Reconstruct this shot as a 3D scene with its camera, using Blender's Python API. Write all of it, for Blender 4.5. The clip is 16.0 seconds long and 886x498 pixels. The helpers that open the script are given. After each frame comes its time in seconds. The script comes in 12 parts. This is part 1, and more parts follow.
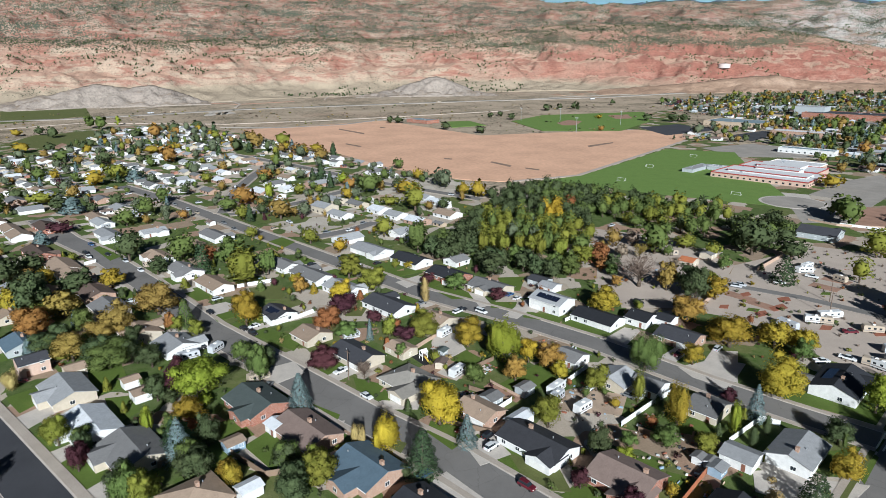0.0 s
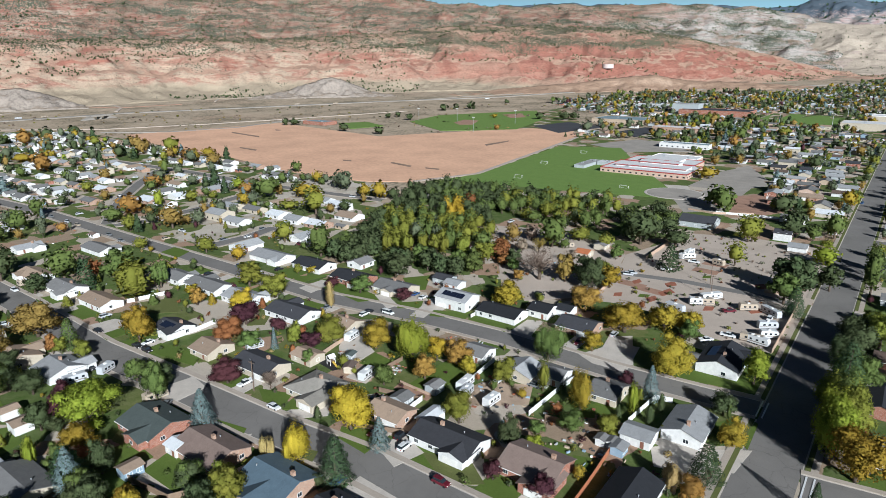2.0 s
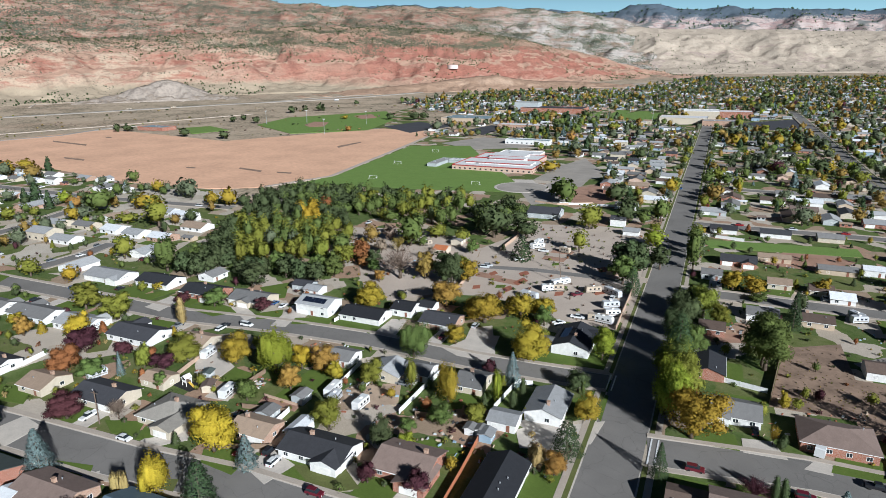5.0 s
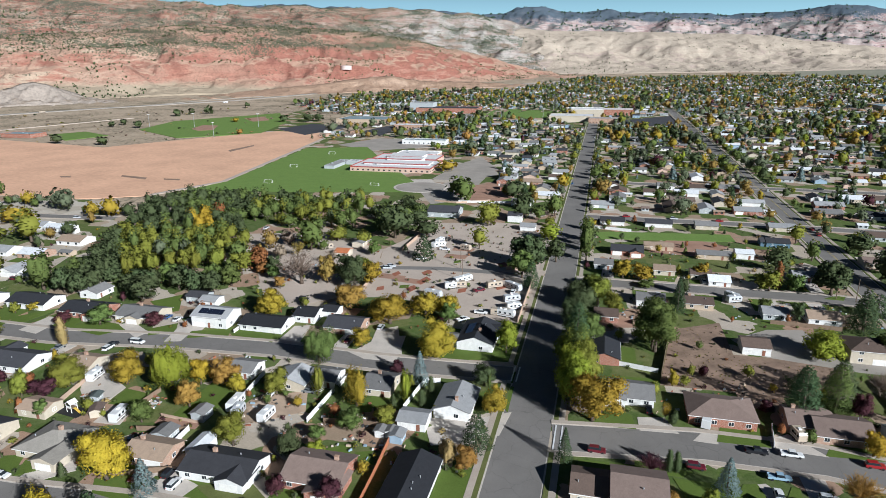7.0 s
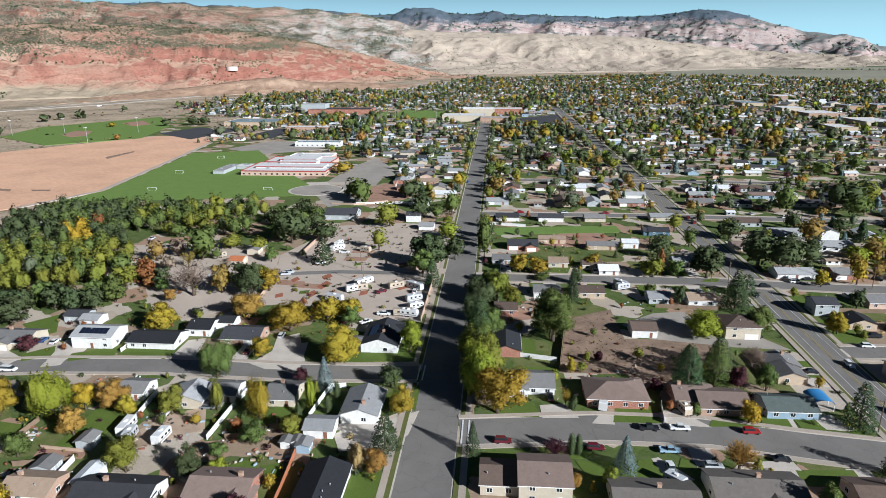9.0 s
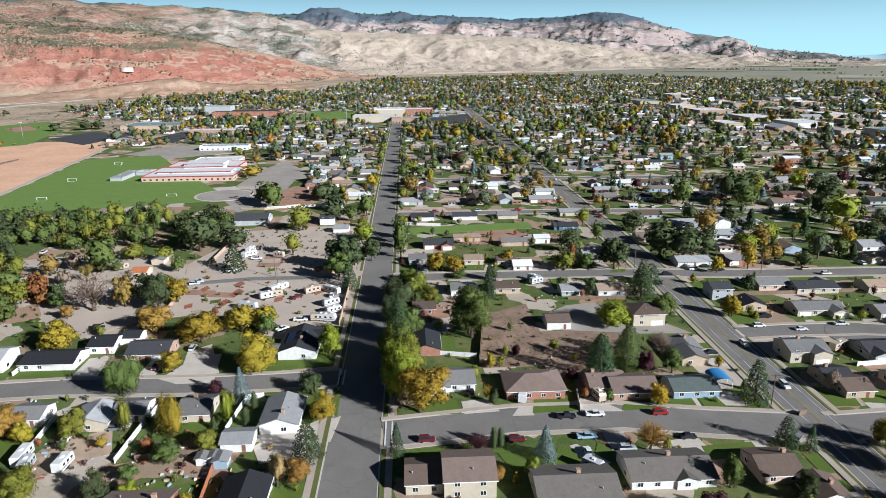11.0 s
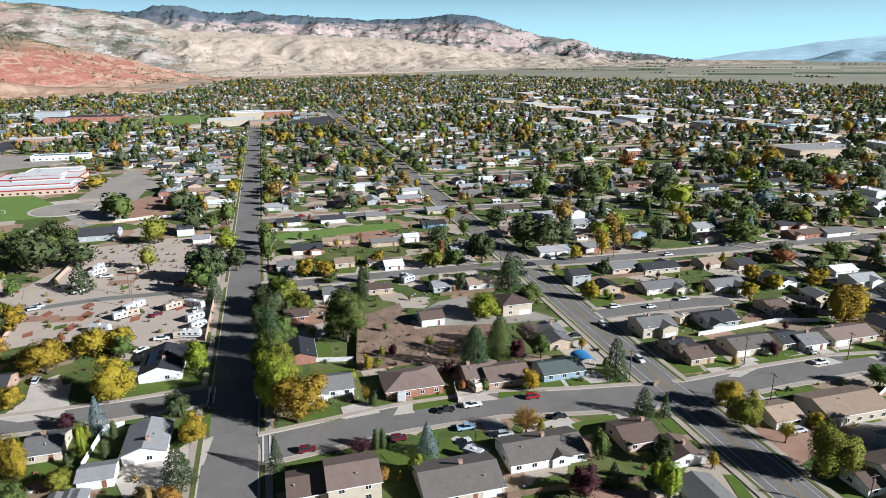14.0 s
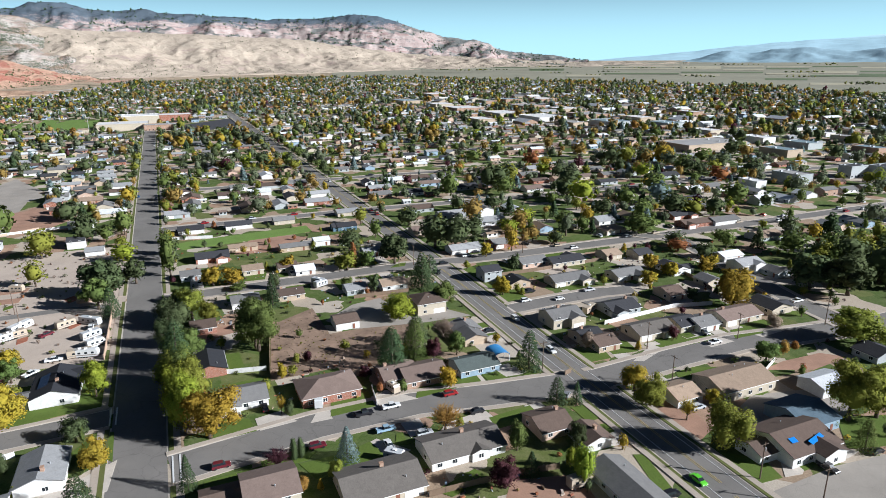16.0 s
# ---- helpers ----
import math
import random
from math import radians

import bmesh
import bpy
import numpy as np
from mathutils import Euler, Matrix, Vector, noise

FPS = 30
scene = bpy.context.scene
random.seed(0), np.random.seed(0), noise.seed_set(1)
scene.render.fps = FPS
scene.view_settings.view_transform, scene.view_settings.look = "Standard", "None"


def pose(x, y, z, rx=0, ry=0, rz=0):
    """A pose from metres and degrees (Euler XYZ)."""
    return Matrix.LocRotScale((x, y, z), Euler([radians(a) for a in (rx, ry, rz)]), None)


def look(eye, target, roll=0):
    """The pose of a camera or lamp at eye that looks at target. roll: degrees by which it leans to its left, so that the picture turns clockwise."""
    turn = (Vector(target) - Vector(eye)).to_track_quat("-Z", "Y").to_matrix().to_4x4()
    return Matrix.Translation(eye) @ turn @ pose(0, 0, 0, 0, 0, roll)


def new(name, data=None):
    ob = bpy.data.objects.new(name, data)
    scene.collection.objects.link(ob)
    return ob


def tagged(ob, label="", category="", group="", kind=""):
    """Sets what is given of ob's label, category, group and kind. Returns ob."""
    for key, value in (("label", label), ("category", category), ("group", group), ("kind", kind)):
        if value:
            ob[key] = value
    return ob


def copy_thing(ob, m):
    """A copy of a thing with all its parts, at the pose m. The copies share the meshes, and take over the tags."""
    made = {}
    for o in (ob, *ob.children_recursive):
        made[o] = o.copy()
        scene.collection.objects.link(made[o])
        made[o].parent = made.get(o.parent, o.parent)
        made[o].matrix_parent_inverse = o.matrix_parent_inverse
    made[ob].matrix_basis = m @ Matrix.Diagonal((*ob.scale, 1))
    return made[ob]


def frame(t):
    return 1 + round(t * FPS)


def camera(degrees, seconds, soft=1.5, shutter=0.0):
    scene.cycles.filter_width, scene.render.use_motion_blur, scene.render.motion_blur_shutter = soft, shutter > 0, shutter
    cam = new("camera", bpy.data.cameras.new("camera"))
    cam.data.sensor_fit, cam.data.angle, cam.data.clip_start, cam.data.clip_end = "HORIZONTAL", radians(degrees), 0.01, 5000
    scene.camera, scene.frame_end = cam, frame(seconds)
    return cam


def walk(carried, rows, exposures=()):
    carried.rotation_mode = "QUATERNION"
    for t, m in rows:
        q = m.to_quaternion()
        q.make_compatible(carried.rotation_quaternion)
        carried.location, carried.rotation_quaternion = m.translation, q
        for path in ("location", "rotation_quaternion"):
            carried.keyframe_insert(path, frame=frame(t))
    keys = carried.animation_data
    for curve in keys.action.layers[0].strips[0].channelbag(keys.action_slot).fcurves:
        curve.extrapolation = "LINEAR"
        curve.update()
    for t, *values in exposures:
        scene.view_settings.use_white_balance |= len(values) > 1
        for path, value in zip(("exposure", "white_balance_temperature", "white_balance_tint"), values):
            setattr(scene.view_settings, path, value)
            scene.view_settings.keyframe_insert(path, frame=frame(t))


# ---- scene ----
# World: y runs up the main road, x to its right; the drone hovers over the origin.
EYE = 100.0
cam = camera(69.7, 16.0, soft=0.85)
TURNS = [
    (0.0, 0.00),
    (0.5, 2.14),
    (1.0, 4.51),
    (1.5, 6.72),
    (2.0, 9.01),
    (2.5, 11.11),
    (3.0, 13.37),
    (3.5, 15.45),
    (4.0, 17.72),
    (6.5, 28.92),
    (7.0, 31.34),
    (7.5, 33.61),
    (8.0, 36.05),
    (8.5, 38.34),
    (9.0, 40.72),
    (11.5, 50.55),
    (12.0, 52.63),
    (12.5, 54.57),
    (13.0, 56.66),
    (13.5, 58.61),
    (14.0, 60.70),
    (14.5, 62.66),
    (15.0, 64.79),
    (15.5, 66.79),
    (16.0, 68.93),
]
walk(cam, [(t, pose(0, 0, EYE, 90 - 16.6, 0, 45.5 - turn) @ pose(0, 0, 0, 0, 0, -0.358)) for t, turn in TURNS], exposures=((0.0, 0.66, 5560, 6), (8.0, 0.79, 5620, 8), (16.0, 1.0, 5690, 9)))

# ---- daylight ----
SUN_AZ, SUN_EL = 126.5, 24.0
world = bpy.data.worlds.new("sky")
scene.world = world
world.use_nodes = True
wt = world.node_tree
sky = wt.nodes.new("ShaderNodeTexSky")
sky.sky_type, sky.sun_disc = "NISHITA", False
sky.sun_elevation, sky.sun_rotation = radians(SUN_EL), radians(SUN_AZ)
sky.altitude, sky.air_density, sky.dust_density, sky.ozone_density = 1600, 0.7, 0.0, 1.5
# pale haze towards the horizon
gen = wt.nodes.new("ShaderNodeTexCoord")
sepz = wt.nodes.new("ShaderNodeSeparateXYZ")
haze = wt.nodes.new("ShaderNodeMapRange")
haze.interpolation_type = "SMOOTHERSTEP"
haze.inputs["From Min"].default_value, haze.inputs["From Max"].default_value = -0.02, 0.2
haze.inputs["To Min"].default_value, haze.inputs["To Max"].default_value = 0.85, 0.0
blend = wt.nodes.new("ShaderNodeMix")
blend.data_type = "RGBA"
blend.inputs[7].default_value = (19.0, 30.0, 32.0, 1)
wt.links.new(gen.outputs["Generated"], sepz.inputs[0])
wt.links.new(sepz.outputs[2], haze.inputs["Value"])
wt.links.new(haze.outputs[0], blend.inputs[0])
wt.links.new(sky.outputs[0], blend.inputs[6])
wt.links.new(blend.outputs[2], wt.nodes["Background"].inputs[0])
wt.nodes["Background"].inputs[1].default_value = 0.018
sun_data = bpy.data.lights.new("sun", "SUN")
sun_data.energy, sun_data.angle, sun_data.color = 5.0, radians(0.53), (1.0, 0.955, 0.89)
sun = new("sun", sun_data)
sd = Vector((math.sin(radians(SUN_AZ)) * math.cos(radians(SUN_EL)), math.cos(radians(SUN_AZ)) * math.cos(radians(SUN_EL)), math.sin(radians(SUN_EL))))
sun.matrix_world = look(sd * 300, (0, 0, 0))


# ---- materials ----
def mat(name, rough=0.8, metal=0.0, spec=0.3):
    m = bpy.data.materials.new(name)
    m.use_nodes = True
    b = m.node_tree.nodes["Principled BSDF"]
    b.inputs["Roughness"].default_value, b.inputs["Metallic"].default_value = rough, metal
    b.inputs["Specular IOR Level"].default_value = spec
    return m, m.node_tree, b


def nd(nt, kind, **vals):
    n = nt.nodes.new("ShaderNode" + kind)
    for k, v in vals.items():
        if k in n.inputs:
            n.inputs[k].default_value = v
    return n


def ramp(nt, fac, *stops):
    r = nt.nodes.new("ShaderNodeValToRGB")
    e = r.color_ramp.elements
    while len(e) < len(stops):
        e.new(0.5)
    for s, (p, c) in zip(e, stops):
        s.position, s.color = p, (*c, 1)
    nt.links.new(fac, r.inputs[0])
    return r.outputs[0]


def mixc(nt, fac, a, b, mode="MIX"):
    m = nt.nodes.new("ShaderNodeMix")
    m.data_type, m.blend_type = "RGBA", mode
    for sock, v in ((m.inputs[0], fac), (m.inputs[6], a), (m.inputs[7], b)):
        if hasattr(v, "is_linked"):
            nt.links.new(v, sock)
        else:
            sock.default_value = v if isinstance(v, (int, float)) else (*v, 1)
    return m.outputs[2]


def noise_of(nt, scale, detail=4, rough=0.6, coord=None, dist=0.0):
    n = nd(nt, "TexNoise", Scale=scale, Detail=detail, Roughness=rough, Distortion=dist)
    nt.links.new(coord or world_pos(nt), n.inputs["Vector"])
    return n.outputs["Fac"]


def world_pos(nt):
    return nt.nodes.new("ShaderNodeNewGeometry").outputs["Position"]


def bump(nt, b, height, strength=0.3, dist=0.05):
    n = nd(nt, "Bump", Strength=strength, Distance=dist)
    nt.links.new(height, n.inputs["Height"])
    nt.links.new(n.outputs[0], b.inputs["Normal"])


def shade(c, k):
    return tuple(min(1, v * k) for v in c)


def surface(name, c, scale=1.0, vary=0.25, rough=0.85, grain=12.0, relief=0.25, spec=0.25, per_object=0.0, metal=0.0):
    """A mottled surface: stains at one scale, grain at another, and a tone that differs from thing to thing."""
    m, nt, b = mat(name, rough, metal, spec)
    big = noise_of(nt, scale, 5)
    col = ramp(nt, big, (0.3, shade(c, 1 - vary)), (0.7, shade(c, 1 + vary)))
    fine = noise_of(nt, grain, 3)
    col = mixc(nt, 0.35, col, ramp(nt, fine, (0.3, shade(c, 0.7)), (0.7, shade(c, 1.25))))
    if per_object:
        info = nt.nodes.new("ShaderNodeObjectInfo")
        hsv = nd(nt, "HueSaturation")
        mr = nd(nt, "MapRange")
        mr.inputs["To Min"].default_value, mr.inputs["To Max"].default_value = 1 - per_object, 1 + per_object
        nt.links.new(info.outputs["Random"], mr.inputs["Value"])
        nt.links.new(mr.outputs[0], hsv.inputs["Value"])
        nt.links.new(col, hsv.inputs["Color"])
        col = hsv.outputs[0]
    nt.links.new(col, b.inputs["Base Color"])
    bump(nt, b, fine, relief)
    return m


def leaf_mat(name, dark, mid, light, trans=0.3):
    """Foliage: every leaf clump has a tone of its own, every plant a shift of its own."""
    m, nt, b = mat(name, 0.85, 0.0, 0.08)
    geo = nt.nodes.new("ShaderNodeNewGeometry")
    dark = tuple(0.22 * a + 0.78 * b for a, b in zip(dark, mid))
    light = tuple(0.3 * a + 0.7 * b for a, b in zip(light, mid))
    col = ramp(nt, geo.outputs["Random Per Island"], (0.0, dark), (0.5, mid), (1.0, light))
    info = nt.nodes.new("ShaderNodeObjectInfo")
    hsv = nd(nt, "HueSaturation")
    mr, mh = nd(nt, "MapRange"), nd(nt, "MapRange")
    mr.inputs["To Min"].default_value, mr.inputs["To Max"].default_value = 1.02, 1.36
    mh.inputs["To Min"].default_value, mh.inputs["To Max"].default_value = 0.485, 0.515
    nt.links.new(info.outputs["Random"], mr.inputs["Value"])
    nt.links.new(info.outputs["Random"], mh.inputs["Value"])
    nt.links.new(mr.outputs[0], hsv.inputs["Value"])
    nt.links.new(mh.outputs[0], hsv.inputs["Hue"])
    nt.links.new(col, hsv.inputs["Color"])
    nt.links.new(hsv.outputs[0], b.inputs["Base Color"])
    t = nt.nodes.new("ShaderNodeBsdfTranslucent")
    nt.links.new(hsv.outputs[0], t.inputs["Color"])
    mix = nd(nt, "MixShader", Fac=trans)
    nt.links.new(b.outputs[0], mix.inputs[1])
    nt.links.new(t.outputs[0], mix.inputs[2])
    nt.links.new(mix.outputs[0], nt.nodes["Material Output"].inputs[0])
    return m


def roof_mat(name, c, row=0.3):
    """Shingles: courses by the height of the slope, blotches and tab to tab tone."""
    m, nt, b = mat(name, 0.9, 0.0, 0.2)
    tc = nt.nodes.new("ShaderNodeTexCoord")
    big = noise_of(nt, 0.5, 4, coord=tc.outputs["Object"])
    vor = nd(nt, "TexVoronoi", Scale=3.0)
    nt.links.new(tc.outputs["Object"], vor.inputs["Vector"])
    col = ramp(nt, big, (0.3, shade(c, 0.8)), (0.7, shade(c, 1.18)))
    col = mixc(nt, 0.3, col, ramp(nt, vor.outputs["Color"], (0.0, shade(c, 0.6)), (1.0, shade(c, 1.4))))
    wave = nd(nt, "TexWave", Scale=4.5 / row * 0.3, Distortion=1.5, Detail=2)
    wave.bands_direction = "Z"
    nt.links.new(tc.outputs["Object"], wave.inputs["Vector"])
    col = mixc(nt, 0.08, col, ramp(nt, wave.outputs["Fac"], (0.0, shade(c, 0.5)), (0.5, shade(c, 1.2))))
    fine = noise_of(nt, 9.0, 3, 0.7, tc.outputs["Object"])
    col = mixc(nt, 0.3, col, ramp(nt, fine, (0.3, shade(c, 0.6)), (0.7, shade(c, 1.35))))
    info = nt.nodes.new("ShaderNodeObjectInfo")
    hsv, mr = nd(nt, "HueSaturation"), nd(nt, "MapRange")
    mr.inputs["To Min"].default_value, mr.inputs["To Max"].default_value = 0.8, 1.25
    nt.links.new(info.outputs["Random"], mr.inputs["Value"])
    nt.links.new(mr.outputs[0], hsv.inputs["Value"])
    nt.links.new(col, hsv.inputs["Color"])
    nt.links.new(hsv.outputs[0], b.inputs["Base Color"])
    bump(nt, b, fine, 0.2, 0.03)
    return m


def lined_mat(name, c, axis, scale, depth=0.5, rough=0.6, vary=0.12):
    """Boards, ribs or courses across one axis of the thing."""
    m, nt, b = mat(name, rough, 0.0, 0.3)
    tc = nt.nodes.new("ShaderNodeTexCoord")
    wave = nd(nt, "TexWave", Scale=scale, Distortion=0.0)
    wave.bands_direction, wave.wave_profile = axis, "SAW"
    nt.links.new(tc.outputs["Object"], wave.inputs["Vector"])
    big = noise_of(nt, 0.8, 4)
    col = ramp(nt, big, (0.3, shade(c, 1 - vary)), (0.7, shade(c, 1 + vary)))
    col = mixc(nt, 0.25, col, ramp(nt, wave.outputs["Fac"], (0.0, shade(c, 0.55)), (0.25, c)))
    nt.links.new(col, b.inputs["Base Color"])
    bump(nt, b, wave.outputs["Fac"], depth)
    return m


def brick_mat(name, c, c2):
    m, nt, b = mat(name, 0.9, 0.0, 0.2)
    tc = nt.nodes.new("ShaderNodeTexCoord")
    br = nd(nt, "TexBrick", Scale=1.0)
    br.inputs["Color1"].default_value, br.inputs["Color2"].default_value = (*c, 1), (*c2, 1)
    br.inputs["Mortar"].default_value = (0.42, 0.36, 0.31, 1)
    br.inputs["Mortar Size"].default_value = 0.012
    br.inputs["Brick Width"].default_value, br.inputs["Row Height"].default_value = 0.42, 0.15
    comb, sep = nt.nodes.new("ShaderNodeCombineXYZ"), nt.nodes.new("ShaderNodeSeparateXYZ")
    add = nt.nodes.new("ShaderNodeMath")
    nt.links.new(tc.outputs["Object"], sep.inputs[0])
    nt.links.new(sep.outputs[0], add.inputs[0])
    nt.links.new(sep.outputs[1], add.inputs[1])
    nt.links.new(add.outputs[0], comb.inputs[0])
    nt.links.new(sep.outputs[2], comb.inputs[1])
    nt.links.new(comb.outputs[0], br.inputs["Vector"])
    col = mixc(nt, 0.25, br.outputs["Color"], ramp(nt, noise_of(nt, 0.7, 4), (0.3, shade(c, 0.6)), (0.7, shade(c, 1.4))))
    nt.links.new(col, b.inputs["Base Color"])
    return m


def math_node(nt, op, a, b=None, c=None):
    n = nt.nodes.new("ShaderNodeMath")
    n.operation = op
    for sock, v in zip(n.inputs, (a, b, c)):
        if v is None:
            continue
        if hasattr(v, "is_linked"):
            nt.links.new(v, sock)
        else:
            sock.default_value = v
    return n.outputs[0]


def span(nt, v, a, b, lo=0.0, hi=1.0):
    n = nt.nodes.new("ShaderNodeMapRange")
    n.inputs["From Min"].default_value, n.inputs["From Max"].default_value = a, b
    n.inputs["To Min"].default_value, n.inputs["To Max"].default_value = lo, hi
    nt.links.new(v, n.inputs["Value"])
    return n.outputs[0]


def stretched(nt, pos, k):
    """Coordinates squeezed in height, so that patches lie along the beds."""
    n = nt.nodes.new("ShaderNodeVectorMath")
    n.operation = "MULTIPLY"
    nt.links.new(pos, n.inputs[0])
    n.inputs[1].default_value = (1, 1, k)
    return n.outputs[0]


def rock_mat(name, stops, soil, shrub, band=0.012, wobble=0.35, soil_at=0.86, veg=0.5, other=None, reach=(-1500, -900), ledge=0.5, grit=0.5, wooded=None, skirt=None, relief=5.0):
    """Bedded rock: broken patches along the beds, short ledges, soil on the flatter parts, dots of scrub; other: the beds further along the range; skirt: soil at the foot."""
    m, nt, b = mat(name, 0.95, 0.0, 0.1)
    geo = nt.nodes.new("ShaderNodeNewGeometry")
    pos = geo.outputs["Position"]
    sep = nt.nodes.new("ShaderNodeSeparateXYZ")
    nt.links.new(pos, sep.inputs[0])
    flatpos = stretched(nt, pos, 5.0)
    n1, n2, n3 = noise_of(nt, 0.004, 6, 0.65, pos), noise_of(nt, 0.03, 6, 0.7, pos), noise_of(nt, 0.16, 4, 0.7, pos)
    patchy = span(nt, noise_of(nt, 0.0075, 8, 0.66, flatpos, 0.4), 0.3, 0.7)
    h = math_node(nt, "MULTIPLY_ADD", sep.outputs[2], band, math_node(nt, "MULTIPLY", n1, wobble * 3))
    h = math_node(nt, "MULTIPLY_ADD", n2, 0.16, h)
    fold = math_node(nt, "MULTIPLY_ADD", math_node(nt, "PINGPONG", h, 1.0), 0.36, math_node(nt, "MULTIPLY", patchy, 0.64))
    rock = ramp(nt, fold, *stops)
    if other:
        rock = mixc(nt, span(nt, math_node(nt, "MULTIPLY_ADD", n1, 700.0, sep.outputs[0]), reach[0] + 350, reach[1] + 350), rock, ramp(nt, fold, *other))
    thin = math_node(nt, "PINGPONG", math_node(nt, "MULTIPLY_ADD", sep.outputs[2], band * 9, math_node(nt, "MULTIPLY_ADD", n2, 2.2, math_node(nt, "MULTIPLY", n1, 7.0))), 1.0)
    here = math_node(nt, "MULTIPLY", span(nt, noise_of(nt, 0.014, 5, 0.6, flatpos), 0.5, 0.62), ledge)
    rock = mixc(nt, here, rock, ramp(nt, thin, (0.0, (0.38, 0.35, 0.33)), (0.18, (0.75, 0.72, 0.7)), (0.45, (1.0, 1.0, 1.0)), (0.8, (1.15, 1.12, 1.1))), "MULTIPLY")
    rock = mixc(nt, grit, rock, ramp(nt, n3, (0.36, (0.5, 0.48, 0.47)), (0.5, (0.97, 0.97, 0.97)), (0.68, (1.22, 1.2, 1.18))), "MULTIPLY")
    nz = nt.nodes.new("ShaderNodeSeparateXYZ")
    nt.links.new(geo.outputs["Normal"], nz.inputs[0])
    flat = span(nt, math_node(nt, "MULTIPLY_ADD", n2, 0.3, nz.outputs[2]), soil_at + 0.12, soil_at + 0.2)
    soilc = mixc(nt, 0.5, ramp(nt, n1, (0.3, shade(soil, 0.75)), (0.7, shade(soil, 1.2))), ramp(nt, n3, (0.35, shade(soil, 0.7)), (0.65, shade(soil, 1.2))))
    col = mixc(nt, flat, rock, soilc)
    if skirt:
        edge = math_node(nt, "ADD", math_node(nt, "MULTIPLY_ADD", n2, 26.0, sep.outputs[2]), span(nt, sep.outputs[0], skirt[2], skirt[3], 0.0, skirt[4]))
        foot = skirt[5]
        col = mixc(nt, span(nt, edge, skirt[0] + 13, skirt[1] + 13, 1.0, 0.0), col, mixc(nt, 0.5, ramp(nt, n1, (0.3, shade(foot, 0.8)), (0.7, shade(foot, 1.15))), ramp(nt, n2, (0.3, shade(foot, 0.72)), (0.7, shade(foot, 1.22)))))
    dots = noise_of(nt, 0.2, 2, 0.5, pos)
    area = noise_of(nt, 0.006, 4, 0.6, flatpos)
    am = math_node(nt, "MULTIPLY_ADD", area, 0.7, dots)
    if wooded:
        am = math_node(nt, "MULTIPLY_ADD", span(nt, math_node(nt, "MULTIPLY_ADD", n1, 60.0, sep.outputs[2]), wooded[0] + 30, wooded[1] + 30), wooded[2], am)
    col = mixc(nt, span(nt, am, 1.32 - veg, 1.36 - veg), col, shrub)
    nt.links.new(col, b.inputs["Base Color"])
    rough = math_node(nt, "MULTIPLY_ADD", n3, 0.35, math_node(nt, "MULTIPLY_ADD", math_node(nt, "MULTIPLY", thin, here), 0.4, n2))
    bump(nt, b, rough, 0.9, relief)
    return m


def ground_mat():
    """Dry valley floor: tan soil, drab grass, paler washes."""
    m, nt, b = mat("dry_ground", 0.95, 0.0, 0.1)
    pos = world_pos(nt)
    n1, n2, n3 = noise_of(nt, 0.0045, 6, 0.6, pos, 0.6), noise_of(nt, 0.05, 5, 0.7, pos), noise_of(nt, 1.2, 3, 0.6, pos)
    col = ramp(nt, n1, (0.32, (0.31, 0.235, 0.165)), (0.45, (0.4, 0.31, 0.225)), (0.56, (0.46, 0.355, 0.265)), (0.68, (0.4, 0.25, 0.18)))
    col = mixc(nt, 0.55, col, ramp(nt, n2, (0.3, (0.25, 0.205, 0.13)), (0.65, (0.5, 0.405, 0.305))))
    col = mixc(nt, 0.25, col, ramp(nt, n3, (0.3, (0.2, 0.16, 0.1)), (0.7, (0.45, 0.35, 0.25))))
    weeds = math_node(nt, "MULTIPLY_ADD", noise_of(nt, 0.012, 5, 0.65, pos), 1.1, noise_of(nt, 0.22, 3, 0.6, pos))
    col = mixc(nt, span(nt, weeds, 1.02, 1.2, 0.0, 0.8), col, (0.13, 0.11, 0.07))
    nt.links.new(col, b.inputs["Base Color"])
    bump(nt, b, n2, 0.4, 0.5)
    return m


